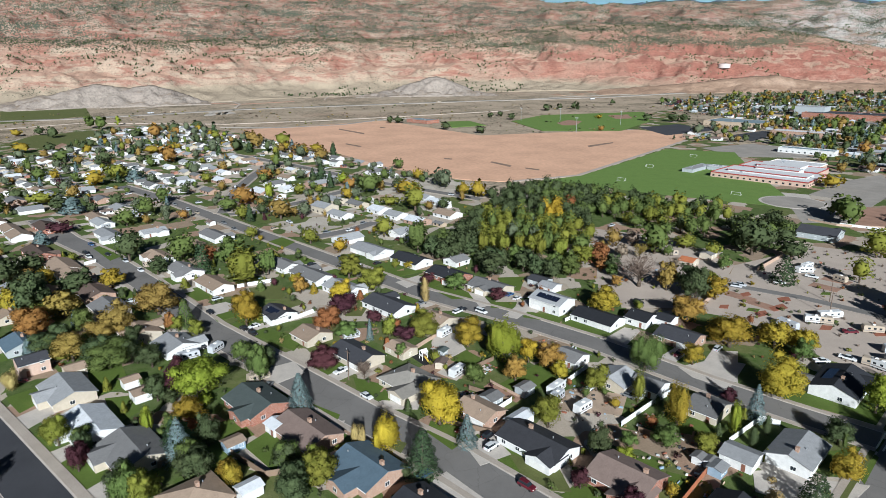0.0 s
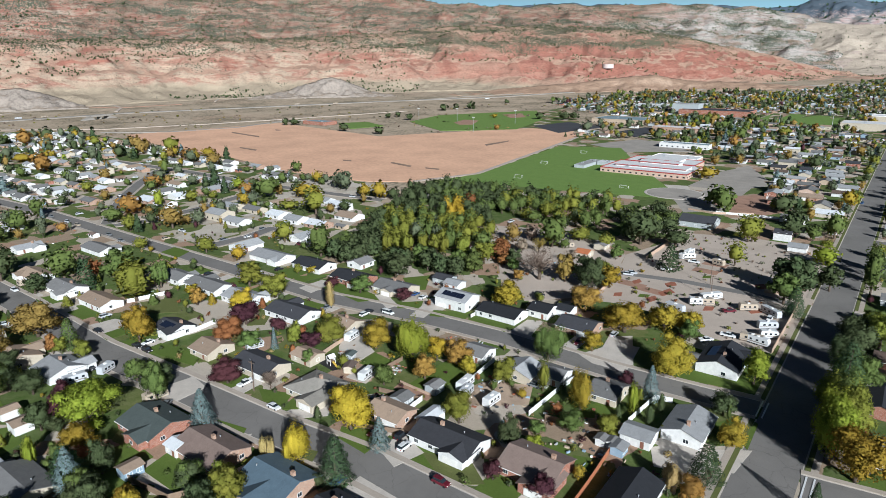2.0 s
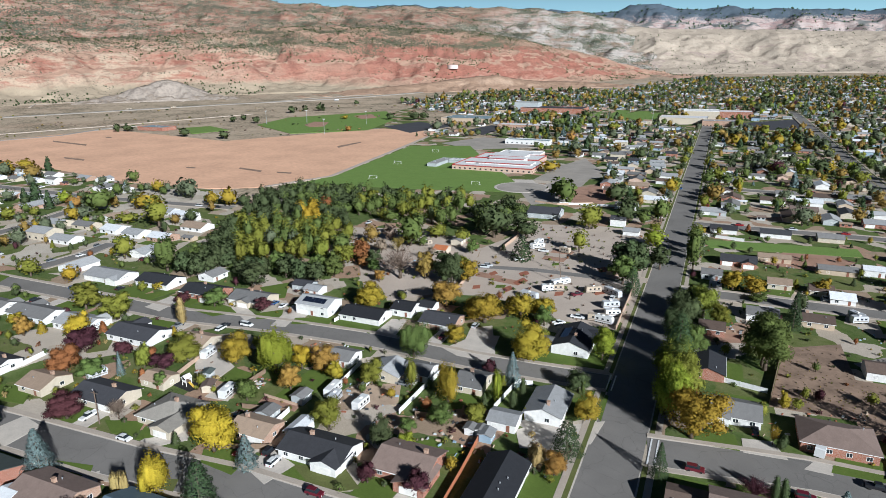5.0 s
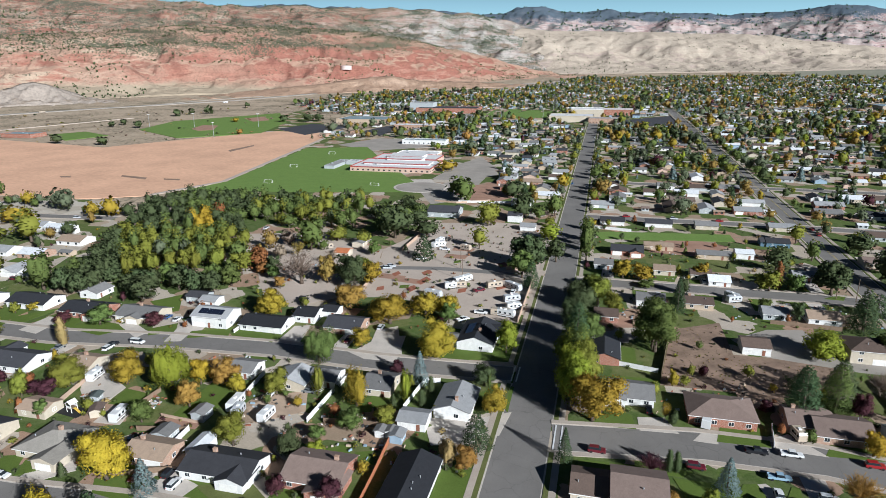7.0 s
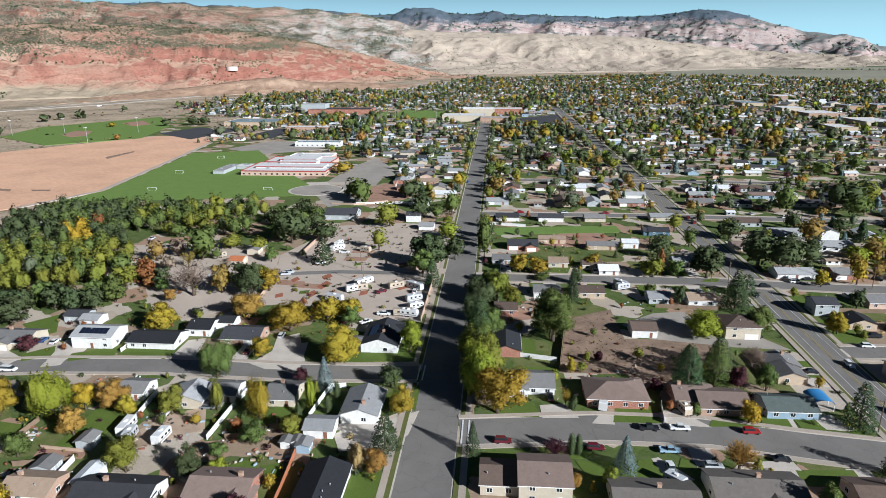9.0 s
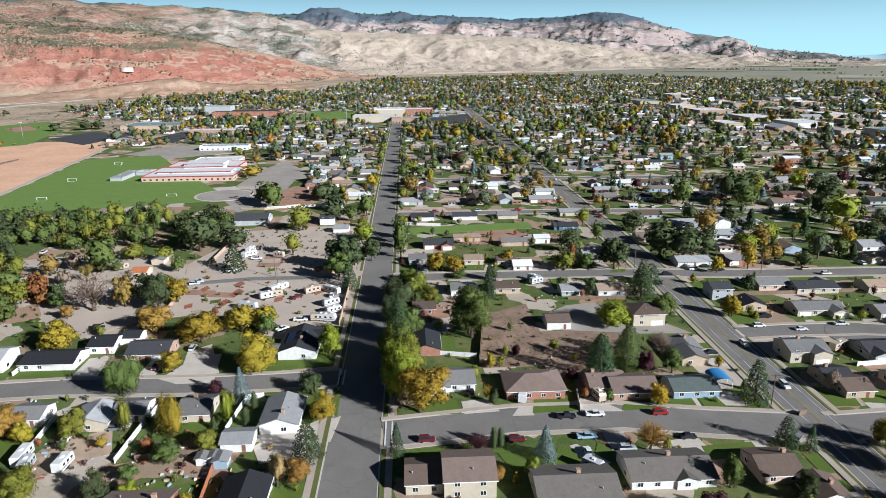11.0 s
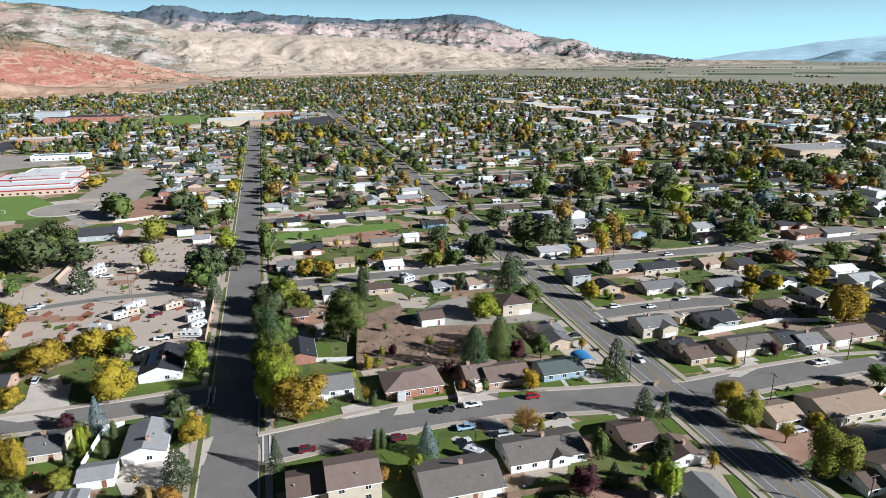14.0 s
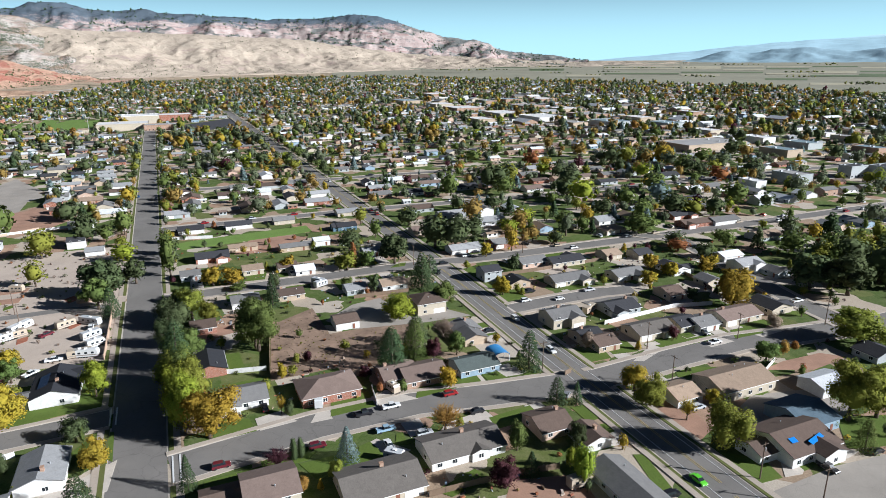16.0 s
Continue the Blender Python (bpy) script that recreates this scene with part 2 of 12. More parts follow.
def lots_mat(name="yard_ground", tones=None):
    """Back yards of the town: bare soil, gravel, dry and green grass, lot by lot."""
    m, nt, b = mat(name, 0.95, 0.0, 0.1)
    pos = world_pos(nt)
    wob = nd(nt, "TexNoise", Scale=0.12, Detail=3)
    nt.links.new(pos, wob.inputs["Vector"])
    va = nt.nodes.new("ShaderNodeVectorMath")
    va.operation = "MULTIPLY_ADD"
    nt.links.new(wob.outputs["Color"], va.inputs[0])
    va.inputs[1].default_value = (5, 5, 0)
    nt.links.new(pos, va.inputs[2])
    vor = nd(nt, "TexVoronoi", Scale=0.085)
    vor.distance, vor.voronoi_dimensions = "CHEBYCHEV", "2D"
    nt.links.new(va.outputs[0], vor.inputs["Vector"])
    sep = nt.nodes.new("ShaderNodeSeparateColor")
    nt.links.new(vor.outputs["Color"], sep.inputs[0])
    r = nt.nodes.new("ShaderNodeValToRGB")
    r.color_ramp.interpolation = "CONSTANT"
    e = r.color_ramp.elements
    tones = tones or ((0.0, (0.058, 0.1, 0.018)), (0.3, (0.3, 0.22, 0.155)), (0.4, (0.42, 0.355, 0.285)), (0.5, (0.1, 0.125, 0.032)), (0.64, (0.33, 0.215, 0.15)), (0.74, (0.07, 0.115, 0.02)), (0.86, (0.46, 0.4, 0.335)))
    while len(e) < len(tones):
        e.new(0.5)
    for s, (p, c) in zip(e, tones):
        s.position, s.color = p, (*c, 1)
    nt.links.new(sep.outputs[0], r.inputs[0])
    n2, n3 = noise_of(nt, 0.25, 5, 0.7, pos), noise_of(nt, 2.0, 3, 0.6, pos)
    col = mixc(nt, 0.16, r.outputs[0], ramp(nt, n2, (0.35, (0.08, 0.08, 0.035)), (0.65, (0.36, 0.28, 0.21))))
    col = mixc(nt, 0.35, col, ramp(nt, n3, (0.3, (0.6, 0.6, 0.55)), (0.7, (1.3, 1.28, 1.25))), "MULTIPLY")
    nt.links.new(col, b.inputs["Base Color"])
    bump(nt, b, n3, 0.5, 0.15)
    return m


def asphalt_mat(name, c, crack=0.35):
    m, nt, b = mat(name, 0.88, 0.0, 0.25)
    pos = world_pos(nt)
    n1, n2 = noise_of(nt, 0.06, 5, 0.65, pos), noise_of(nt, 6.0, 3, 0.6, pos)
    col = ramp(nt, n1, (0.3, shade(c, 0.8)), (0.7, shade(c, 1.22)))
    col = mixc(nt, 0.3, col, ramp(nt, n2, (0.3, shade(c, 0.7)), (0.7, shade(c, 1.3))))
    vor = nd(nt, "TexVoronoi", Scale=0.13)
    vor.feature = "DISTANCE_TO_EDGE"
    wob = nd(nt, "TexNoise", Scale=0.4, Detail=4)
    nt.links.new(pos, wob.inputs["Vector"])
    va = nt.nodes.new("ShaderNodeVectorMath")
    va.operation = "MULTIPLY_ADD"
    nt.links.new(wob.outputs["Color"], va.inputs[0])
    va.inputs[1].default_value = (2.5, 2.5, 0)
    nt.links.new(pos, va.inputs[2])
    nt.links.new(va.outputs[0], vor.inputs["Vector"])
    line = ramp(nt, vor.outputs["Distance"], (0.0, (1, 1, 1)), (0.012, (0, 0, 0)))
    sc = nt.nodes.new("ShaderNodeMath")
    sc.operation = "MULTIPLY"
    nt.links.new(line, sc.inputs[0])
    sc.inputs[1].default_value = crack
    col = mixc(nt, sc.outputs[0], col, shade(c, 0.35))
    nt.links.new(col, b.inputs["Base Color"])
    bump(nt, b, n2, 0.2, 0.02)
    return m


def grass_mat(name, c, dry):
    m, nt, b = mat(name, 0.9, 0.0, 0.15)
    pos = world_pos(nt)
    n1, n2 = noise_of(nt, 0.12, 5, 0.65, pos), noise_of(nt, 2.5, 4, 0.7, pos)
    col = ramp(nt, n1, (0.35, c), (0.58, shade(c, 1.15)), (0.75, dry))
    col = mixc(nt, 0.4, col, ramp(nt, n2, (0.3, shade(c, 0.6)), (0.7, shade(c, 1.45))))
    nt.links.new(col, b.inputs["Base Color"])
    bump(nt, b, n2, 0.6, 0.08)
    return m


def glass_mat(name, c):
    m, nt, b = mat(name, 0.08, 0.0, 0.6)
    b.inputs["Base Color"].default_value = (*c, 1)
    return m


M = {}
M["ground"], M["lots"] = ground_mat(), lots_mat()
M["pale_lots"] = lots_mat("paved_yards", ((0.0, (0.075, 0.11, 0.022)), (0.17, (0.42, 0.37, 0.31)), (0.42, (0.5, 0.45, 0.385)), (0.62, (0.1, 0.125, 0.032)), (0.76, (0.36, 0.29, 0.22)), (0.86, (0.47, 0.42, 0.36))))
M["asphalt"], M["asphalt_dark"], M["asphalt_pale"] = asphalt_mat("asphalt", (0.168, 0.156, 0.143)), asphalt_mat("dark_asphalt", (0.05, 0.05, 0.055), 0.15), asphalt_mat("worn_asphalt", (0.29, 0.26, 0.225), 0.2)
M["concrete"] = surface("concrete", (0.47, 0.42, 0.365), 0.25, 0.15, 0.85, 3.0, 0.1)
M["walk"] = surface("pavement_concrete", (0.37, 0.315, 0.26), 0.15, 0.15, 0.9, 3.0, 0.1)
M["gravel"] = surface("gravel", (0.41, 0.34, 0.28), 0.08, 0.14, 0.95, 4.0, 0.4)
M["ploughed"] = surface("graded_red_earth", (0.6, 0.36, 0.232), 0.02, 0.2, 0.95, 0.25, 0.5)
M["redsoil"] = surface("red_soil", (0.3, 0.18, 0.125), 0.15, 0.25, 0.95, 3.0, 0.4)
M["tansoil"] = surface("tan_soil", (0.37, 0.275, 0.2), 0.15, 0.25, 0.95, 3.0, 0.4)
M["drysoil"] = surface("weedy_soil", (0.225, 0.155, 0.11), 0.13, 0.5, 0.95, 0.9, 1.0)
M["bark_mulch"] = surface("red_mulch", (0.26, 0.1, 0.06), 0.5, 0.2, 0.95, 6.0, 0.5)
M["grass"], M["grass_dry"], M["turf"] = grass_mat("lawn", (0.082, 0.118, 0.022), (0.145, 0.168, 0.04)), grass_mat("thin_lawn", (0.1, 0.11, 0.035), (0.2, 0.17, 0.08)), grass_mat("sports_turf", (0.125, 0.19, 0.045), (0.17, 0.215, 0.06))
M["paint_white"], M["paint_yellow"] = surface("road_paint_white", (0.6, 0.6, 0.58), 2, 0.2), surface("road_paint_yellow", (0.42, 0.33, 0.13), 2, 0.2)
ROOFS = {
    "dark": (0.045, 0.045, 0.05), "black": (0.025, 0.026, 0.03), "grey": (0.16, 0.155, 0.15), "pale": (0.285, 0.285, 0.285), "brown": (0.105, 0.075, 0.06),
    "tan": (0.27, 0.2, 0.145), "red": (0.2, 0.11, 0.085), "blue": (0.085, 0.12, 0.15), "green": (0.075, 0.09, 0.085), "white": (0.56, 0.57, 0.58), "mauve": (0.17, 0.125, 0.105), "orange": (0.4, 0.14, 0.06), "stone": (0.235, 0.215, 0.185), "worn": (0.115, 0.102, 0.09),
}
for k, c in ROOFS.items():
    M["roof_" + k] = roof_mat("shingles_" + k, c)
WALLS = {"white": (0.62, 0.61, 0.585), "cream": (0.46, 0.4, 0.31), "tan": (0.42, 0.33, 0.24), "grey": (0.36, 0.38, 0.38), "blue": (0.25, 0.33, 0.4), "pink": (0.5, 0.36, 0.28), "deep": (0.09, 0.15, 0.2)}
for k, c in WALLS.items():
    M["wall_" + k] = lined_mat("siding_" + k, c, "Z", 2.4, 0.3)
M["wall_brick"] = brick_mat("red_brick", (0.3, 0.12, 0.075), (0.22, 0.085, 0.055))
M["wall_brickpale"] = brick_mat("tan_brick", (0.36, 0.23, 0.16), (0.28, 0.17, 0.115))
M["trim"] = surface("white_trim", (0.74, 0.73, 0.7), 1, 0.06, 0.6)
M["trim_brown"] = surface("brown_trim", (0.16, 0.11, 0.08), 1, 0.1, 0.6)
M["glass"] = glass_mat("window_glass", (0.02, 0.025, 0.03))
M["door"] = surface("painted_door", (0.2, 0.09, 0.06), 2, 0.15, 0.5)
M["garage"] = lined_mat("garage_panels", (0.7, 0.68, 0.64), "Z", 1.2, 0.6)
M["metal"] = surface("galvanised_metal", (0.45, 0.46, 0.47), 2, 0.15, 0.45, metal=0.6)
M["dark_metal"] = surface("dark_metal", (0.05, 0.05, 0.05), 2, 0.2, 0.5)
M["wood"], M["wood_red"], M["vinyl"] = lined_mat("weathered_boards", (0.2, 0.14, 0.095), "X", 5, 0.6), lined_mat("cedar_boards", (0.34, 0.13, 0.065), "X", 5, 0.6), lined_mat("white_vinyl", (0.7, 0.69, 0.67), "X", 4, 0.3, 0.5)
M["blockwall"] = surface("block_wall", (0.42, 0.3, 0.22), 0.5, 0.15, 0.9)
M["bark"], M["bark_pale"] = surface("bark", (0.1, 0.075, 0.055), 3, 0.3, 0.95, 20, 0.6), surface("pale_bark", (0.38, 0.35, 0.3), 3, 0.3, 0.9, 20, 0.5)
M["rubber"] = surface("tyre_rubber", (0.02, 0.02, 0.02), 3, 0.2, 0.8)
M["solar"] = glass_mat("solar_cells", (0.012, 0.016, 0.03))
M["tarp"] = surface("blue_tarp", (0.02, 0.18, 0.55), 2, 0.2, 0.4)
M["pole"] = surface("pole_wood", (0.14, 0.1, 0.075), 3, 0.25, 0.9)
LEAVES = {
    "green": ((0.046, 0.066, 0.022), (0.102, 0.136, 0.038), (0.175, 0.212, 0.06)),
    "dark": ((0.034, 0.047, 0.022), (0.07, 0.09, 0.039), (0.118, 0.145, 0.062)),
    "lime": ((0.08, 0.11, 0.012), (0.2, 0.24, 0.028), (0.36, 0.38, 0.05)),
    # greyed leaf green, with the far town's haze put into the colour
    "haze_sage": ((0.055, 0.066, 0.042), (0.112, 0.132, 0.076), (0.19, 0.215, 0.13)),
    "olive": ((0.075, 0.09, 0.013), (0.17, 0.18, 0.031), (0.31, 0.298, 0.05)),
    "yellow": ((0.1, 0.13, 0.014), (0.35, 0.245, 0.026), (0.55, 0.38, 0.045)),
    "gold": ((0.075, 0.11, 0.014), (0.285, 0.212, 0.027), (0.46, 0.34, 0.045)),
    "ochre": ((0.095, 0.075, 0.0138), (0.235, 0.163, 0.045), (0.37, 0.265, 0.08)),
    "orange": ((0.13, 0.075, 0.0132), (0.275, 0.157, 0.042), (0.45, 0.27, 0.066)),
    "rust": ((0.11, 0.044, 0.0176), (0.231, 0.099, 0.0396), (0.374, 0.176, 0.0605)),
    "plum": ((0.03, 0.0132, 0.0168), (0.072, 0.0276, 0.0336), (0.132, 0.054, 0.0576)),
    "spruce": ((0.063, 0.0893, 0.084), (0.137, 0.184, 0.179), (0.252, 0.304, 0.294)),
    "pine": ((0.0216, 0.036, 0.0168), (0.0504, 0.0792, 0.036), (0.102, 0.138, 0.0624)),
    "straw": ((0.18, 0.13, 0.055), (0.33, 0.25, 0.1), (0.48, 0.38, 0.17)),
    "twig": ((0.132, 0.102, 0.078), (0.228, 0.174, 0.132), (0.36, 0.288, 0.228)),
}
for k, c in LEAVES.items():
    M["leaf_" + k] = leaf_mat("foliage_" + k, *c)


# ---- mesh building ----
class MB:
    """Collects vertices and faces of one part."""

    def __init__(self):
        self.v, self.f = [], []

    def add(self, vs, fs):
        n = len(self.v)
        self.v.extend(vs)
        self.f.extend(tuple(i + n for i in q) for q in fs)
        return self

    def box(self, x0, x1, y0, y1, z0, z1, taper=0.0):
        t = taper
        return self.add([(x0, y0, z0), (x1, y0, z0), (x1, y1, z0), (x0, y1, z0), (x0 + t, y0 + t, z1), (x1 - t, y0 + t, z1), (x1 - t, y1 - t, z1), (x0 + t, y1 - t, z1)],
                        [(3, 2, 1, 0), (4, 5, 6, 7), (0, 1, 5, 4), (1, 2, 6, 5), (2, 3, 7, 6), (3, 0, 4, 7)])

    def slab(self, pts, z0, z1):
        """An upright prism over a flat outline."""
        a = sum(p[0] * q[1] - q[0] * p[1] for p, q in zip(pts, pts[1:] + pts[:1]))
        pts = list(pts) if a > 0 else list(reversed(pts))
        n = len(pts)
        return self.add([(x, y, z0) for x, y in pts] + [(x, y, z1) for x, y in pts],
                        [tuple(range(n, 2 * n)), tuple(reversed(range(n)))] + [(i, (i + 1) % n, n + (i + 1) % n, n + i) for i in range(n)])

    def extrude_y(self, prof, y0, y1):
        """A closed outline in x and z, carried along y."""
        n = len(prof)
        return self.add([(x, y0, z) for x, z in prof] + [(x, y1, z) for x, z in prof],
                        [tuple(range(n)), tuple(reversed(range(n, 2 * n)))] + [((i + 1) % n, i, n + i, n + (i + 1) % n) for i in range(n)])

    def tube(self, a, b, r0, r1, n=7):
        a, b = Vector(a), Vector(b)
        q = (b - a).to_track_quat("Z", "Y")
        ring = [Vector((math.cos(2 * math.pi * i / n), math.sin(2 * math.pi * i / n), 0)) for i in range(n)]
        return self.add([tuple(a + q @ (p * r0)) for p in ring] + [tuple(b + q @ (p * r1)) for p in ring],
                        [tuple(reversed(range(n))), tuple(range(n, 2 * n))] + [(i, (i + 1) % n, n + (i + 1) % n, n + i) for i in range(n)])

    def mesh(self, name, material, smooth=False):
        me = bpy.data.meshes.new(name)
        me.from_pydata(self.v, [], self.f)
        if smooth:
            me.polygons.foreach_set("use_smooth", [True] * len(me.polygons))
        if material:
            me.materials.append(material)
        return me


def part(name, mb, material, parent=None, label="", m=None):
    """Links a mesh as one object under a thing or a part."""
    ob = new(name, mb.mesh(name, material) if isinstance(mb, MB) else mb)
    ob.parent = parent
    if m is not None:
        ob.matrix_basis = m
    if label:
        ob["label"] = label
    return ob


def thing(name, x, y, az=0.0, z=None, label="", category="", group="", kind=""):
    """An empty at the base of a thing; az: degrees clockwise from y."""
    ob = new(name)
    ob.empty_display_size = 0.5
    ob.matrix_basis = pose(x, y, land(x, y) if z is None else z, 0, 0, -az)
    return tagged(ob, label, category, group, kind)


def land(x, y):
    """Height of the valley floor, which climbs gently far out."""
    r = math.hypot(x, y)
    return 84 * (min(max((r - 1300) / 3600, 0), 1)) ** 1.3


# ---- ground and hills ----
def table(a, pts):
    """Reads a value off a short table by straight steps."""
    if a <= pts[0][0]:
        return pts[0][1]
    for (p, u), (q, w) in zip(pts, pts[1:]):
        if a <= q:
            k = (a - p) / (q - p)
            return u + (w - u) * k
    return pts[-1][1]


def polar_sheet(name, azs, rows, place, material, smooth=True, wrap=False):
    mb = MB()
    na, nr = len(azs), len(rows)
    mb.v = [place(a, s) for s in rows for a in azs]
    for j in range(nr - 1):
        for i in range(na if wrap else na - 1):
            k = (i + 1) % na
            mb.f.append((j * na + i, j * na + k, (j + 1) * na + k, (j + 1) * na + i))
    ob = new(name, mb.mesh(name, material, smooth))
    return ob


def flat_place(a, r, lift=-0.35):
    x, y = r * math.sin(radians(a)), r * math.cos(radians(a))
    return (x, y, land(x, y) + lift)


ground = polar_sheet("ground", [i * 3 for i in range(120)], [0.01, 200, 600, 1000, 1300] + [1400 + 100 * i for i in range(36)], flat_place, M["ground"], wrap=True)
tagged(ground, "dry tan valley floor with sparse grass", "ground", kind="structure")


def fbm(x, y, s, o=5, seed=0.0):
    return noise.fractal((x / s + seed, y / s - seed, seed), 1.0, 2.0, o)


def ridged(x, y, s, o=5, seed=0.0):
    return noise.ridged_multi_fractal((x / s + seed, y / s + seed * 2, seed), 0.9, 2.1, o, 1.0, 2.0)


def foot_range(e):
    """How far out the valley floor lies under a sight line of that height."""
    lo, hi = 900.0, 4900.0
    for _ in range(40):
        m = (lo + hi) / 2
        if math.degrees(math.atan2(land(m, 0) - EYE, m)) < e:
            lo = m
        else:
            hi = m
    return lo


def hill(name, a0, a1, step, r0, r1, foot, crest, shape, rough, material, label, nr=44, seed=1.0, gully=0.0, scale=260.0, back=500.0):
    """A range of hills seen from afar: nearest range (None: where the valley floor ends) and depth, foot and crest as heights of the sight line over the bearing, cliffs by shape, gullies by noise."""
    azs = [a0 + step * i for i in range(int((a1 - a0) / step) + 1)]
    rows = [i / (nr - 1) for i in range(nr)] + [1.08, 1.3, 1.6]

    def place(a, s):
        ra = foot_range(table(a, foot)) if r0 is None else table(a, r0)
        rb = ra + r1
        q = min(s, 1.0)
        r = ra + (rb - ra) * q + (s - q) * back
        x, y = r * math.sin(radians(a)), r * math.cos(radians(a))
        e0, e1 = table(a, foot), table(a, crest)
        z0, z1 = EYE + ra * math.tan(radians(e0)), EYE + rb * math.tan(radians(e1))
        w = fbm(x, y, scale, 5, seed)
        k = table(min(max(q + 0.16 * w * math.sin(math.pi * q), 0), 1), shape)
        z = z0 + (z1 - z0) * k
        env = math.sin(math.pi * min(q, 0.93)) ** 0.6
        z += rough * env * (0.55 * fbm(x, y, scale * 0.45, 5, seed + 3) + gully * (ridged(x, y, scale * 0.6, 5, seed + 7) - 1.0))
        if q > 0.9:
            z += rough * 0.06 * fbm(x, y, scale * 0.2, 4, seed + 5)
        if s > 1:
            z -= (s - 1) * 260
        if q < 0.02:
            z = z0 - 12
        return (x, y, z)

    ob = polar_sheet(name, azs, rows, place, material)
    return tagged(ob, label, "hills", kind="structure")


CREAM_BEDS = ((0.2, (0.274, 0.122, 0.0874)), (0.36, (0.304, 0.179, 0.129)), (0.46, (0.38, 0.289, 0.209)), (0.58, (0.357, 0.262, 0.19)), (0.68, (0.281, 0.144, 0.106)), (0.84, (0.38, 0.296, 0.217)))
RED_BEDS = ((0.2, (0.228, 0.103, 0.076)), (0.42, (0.266, 0.118, 0.0851)), (0.56, (0.243, 0.105, 0.076)), (0.66, (0.312, 0.171, 0.125)), (0.78, (0.258, 0.114, 0.0836)), (0.9, (0.357, 0.247, 0.182)))
JUNIPER_BEDS = ((0.2, (0.217, 0.091, 0.0665)), (0.4, (0.252, 0.126, 0.091)), (0.5, (0.329, 0.252, 0.189)), (0.62, (0.231, 0.098, 0.07)), (0.85, (0.336, 0.266, 0.203)))
WHITE_BEDS = ((0.2, (0.264, 0.178, 0.145)), (0.38, (0.33, 0.29, 0.257)), (0.55, (0.383, 0.35, 0.317)), (0.7, (0.29, 0.211, 0.178)), (0.85, (0.383, 0.35, 0.317)))
SKIRT = (0.335, 0.269, 0.191)
RED = rock_mat("red_sandstone", CREAM_BEDS, (0.4, 0.255, 0.18), (0.085, 0.085, 0.055), 0.012, 0.42, 0.86, 0.27, RED_BEDS, (-1450, -1050), 0.5, 0.45, (105, 150, 0.24), (34, 48, -1300, -900, 22, SKIRT))
PLATEAU = rock_mat("pale_and_red_slickrock", JUNIPER_BEDS, (0.33, 0.235, 0.17), (0.07, 0.08, 0.055), 0.008, 0.5, 0.92, 0.47, WHITE_BEDS, (-1250, -900), 0.6, 0.4)
CLAY = rock_mat("pale_clay_badlands", ((0.25, (0.378, 0.313, 0.245)), (0.45, (0.412, 0.348, 0.275)), (0.6, (0.386, 0.318, 0.249)), (0.7, (0.318, 0.249, 0.215)), (0.8, (0.404, 0.335, 0.266))), (0.404, 0.335, 0.262), (0.172, 0.164, 0.121), 0.006, 0.4, 0.9, 0.25, ledge=0.35, grit=0.3, relief=6.0)
# mesa scrub colour leans blue to carry the haze of distance
MESA = rock_mat("hazed_wooded_mesa", ((0.25, (0.345, 0.267, 0.246)), (0.42, (0.394, 0.335, 0.306)), (0.55, (0.296, 0.197, 0.182)), (0.7, (0.414, 0.365, 0.335)), (0.85, (0.326, 0.237, 0.217))), (0.168, 0.173, 0.162), (0.079, 0.100, 0.122), 0.005, 0.5, 0.88, 0.28, ledge=0.5, grit=0.3, wooded=(295, 370, 0.42))
# pale blue base colour with the haze of distance painted in
FAR = surface("haze_blue_range", (0.4, 0.57, 0.65), 0.002, 0.02, 1.0, 0.01, 0.0, 0.0)
CLIFFS = ((0, 0), (0.12, 0.04), (0.26, 0.16), (0.33, 0.36), (0.44, 0.44), (0.52, 0.64), (0.64, 0.7), (0.72, 0.86), (0.86, 0.92), (1, 1))
SLOPE = ((0, 0), (0.2, 0.1), (0.5, 0.4), (0.8, 0.8), (1, 1))
STEPS = ((0, 0), (0.15, 0.1), (0.3, 0.24), (0.38, 0.38), (0.6, 0.52), (0.68, 0.66), (0.85, 0.8), (0.92, 0.93), (1, 1))
# bearings below are from the main road's line
hill("red_hills", -96, -1.6, 0.16, None, 640,
     ((-90, -3.3), (-68, -3.4), (-49, -2.9), (-35, -2.7), (-21, -2.6), (-15, -2.3), (-8.4, -1.75), (-1.6, -1.5)),
     ((-90, 1.6), (-60, 1.6), (-45, 1.9), (-36, 2.6), (-29, 2.7), (-22, 2.35), (-19, 2.0), (-15.2, 1.25), (-10.8, 0.3), (-6.5, -0.75), (-3.5, -1.3), (-1.6, -1.5)), CLIFFS, 22, RED, "layered red sandstone cliffs and slopes", 84, 1.3, 0.55, 210)
hill("juniper_plateau", -96, 3, 0.18, ((-96, 2450), (-30, 2450), (-18, 2650), (-5, 3050)), 900, ((-90, 0.2), (-28, 0.6), (-14, -1.2), (3, -1.6)), ((-90, 5.4), (-40, 5.2), (-36, 4.35), (-27, 4.25), (-18, 4.05), (-12, 3.7), (-8, 2.9), (-4, 1.4), (3, -0.6)), STEPS, 42, PLATEAU, "slickrock plateau dotted with junipers", 64, 4.1, 0.5, 280)
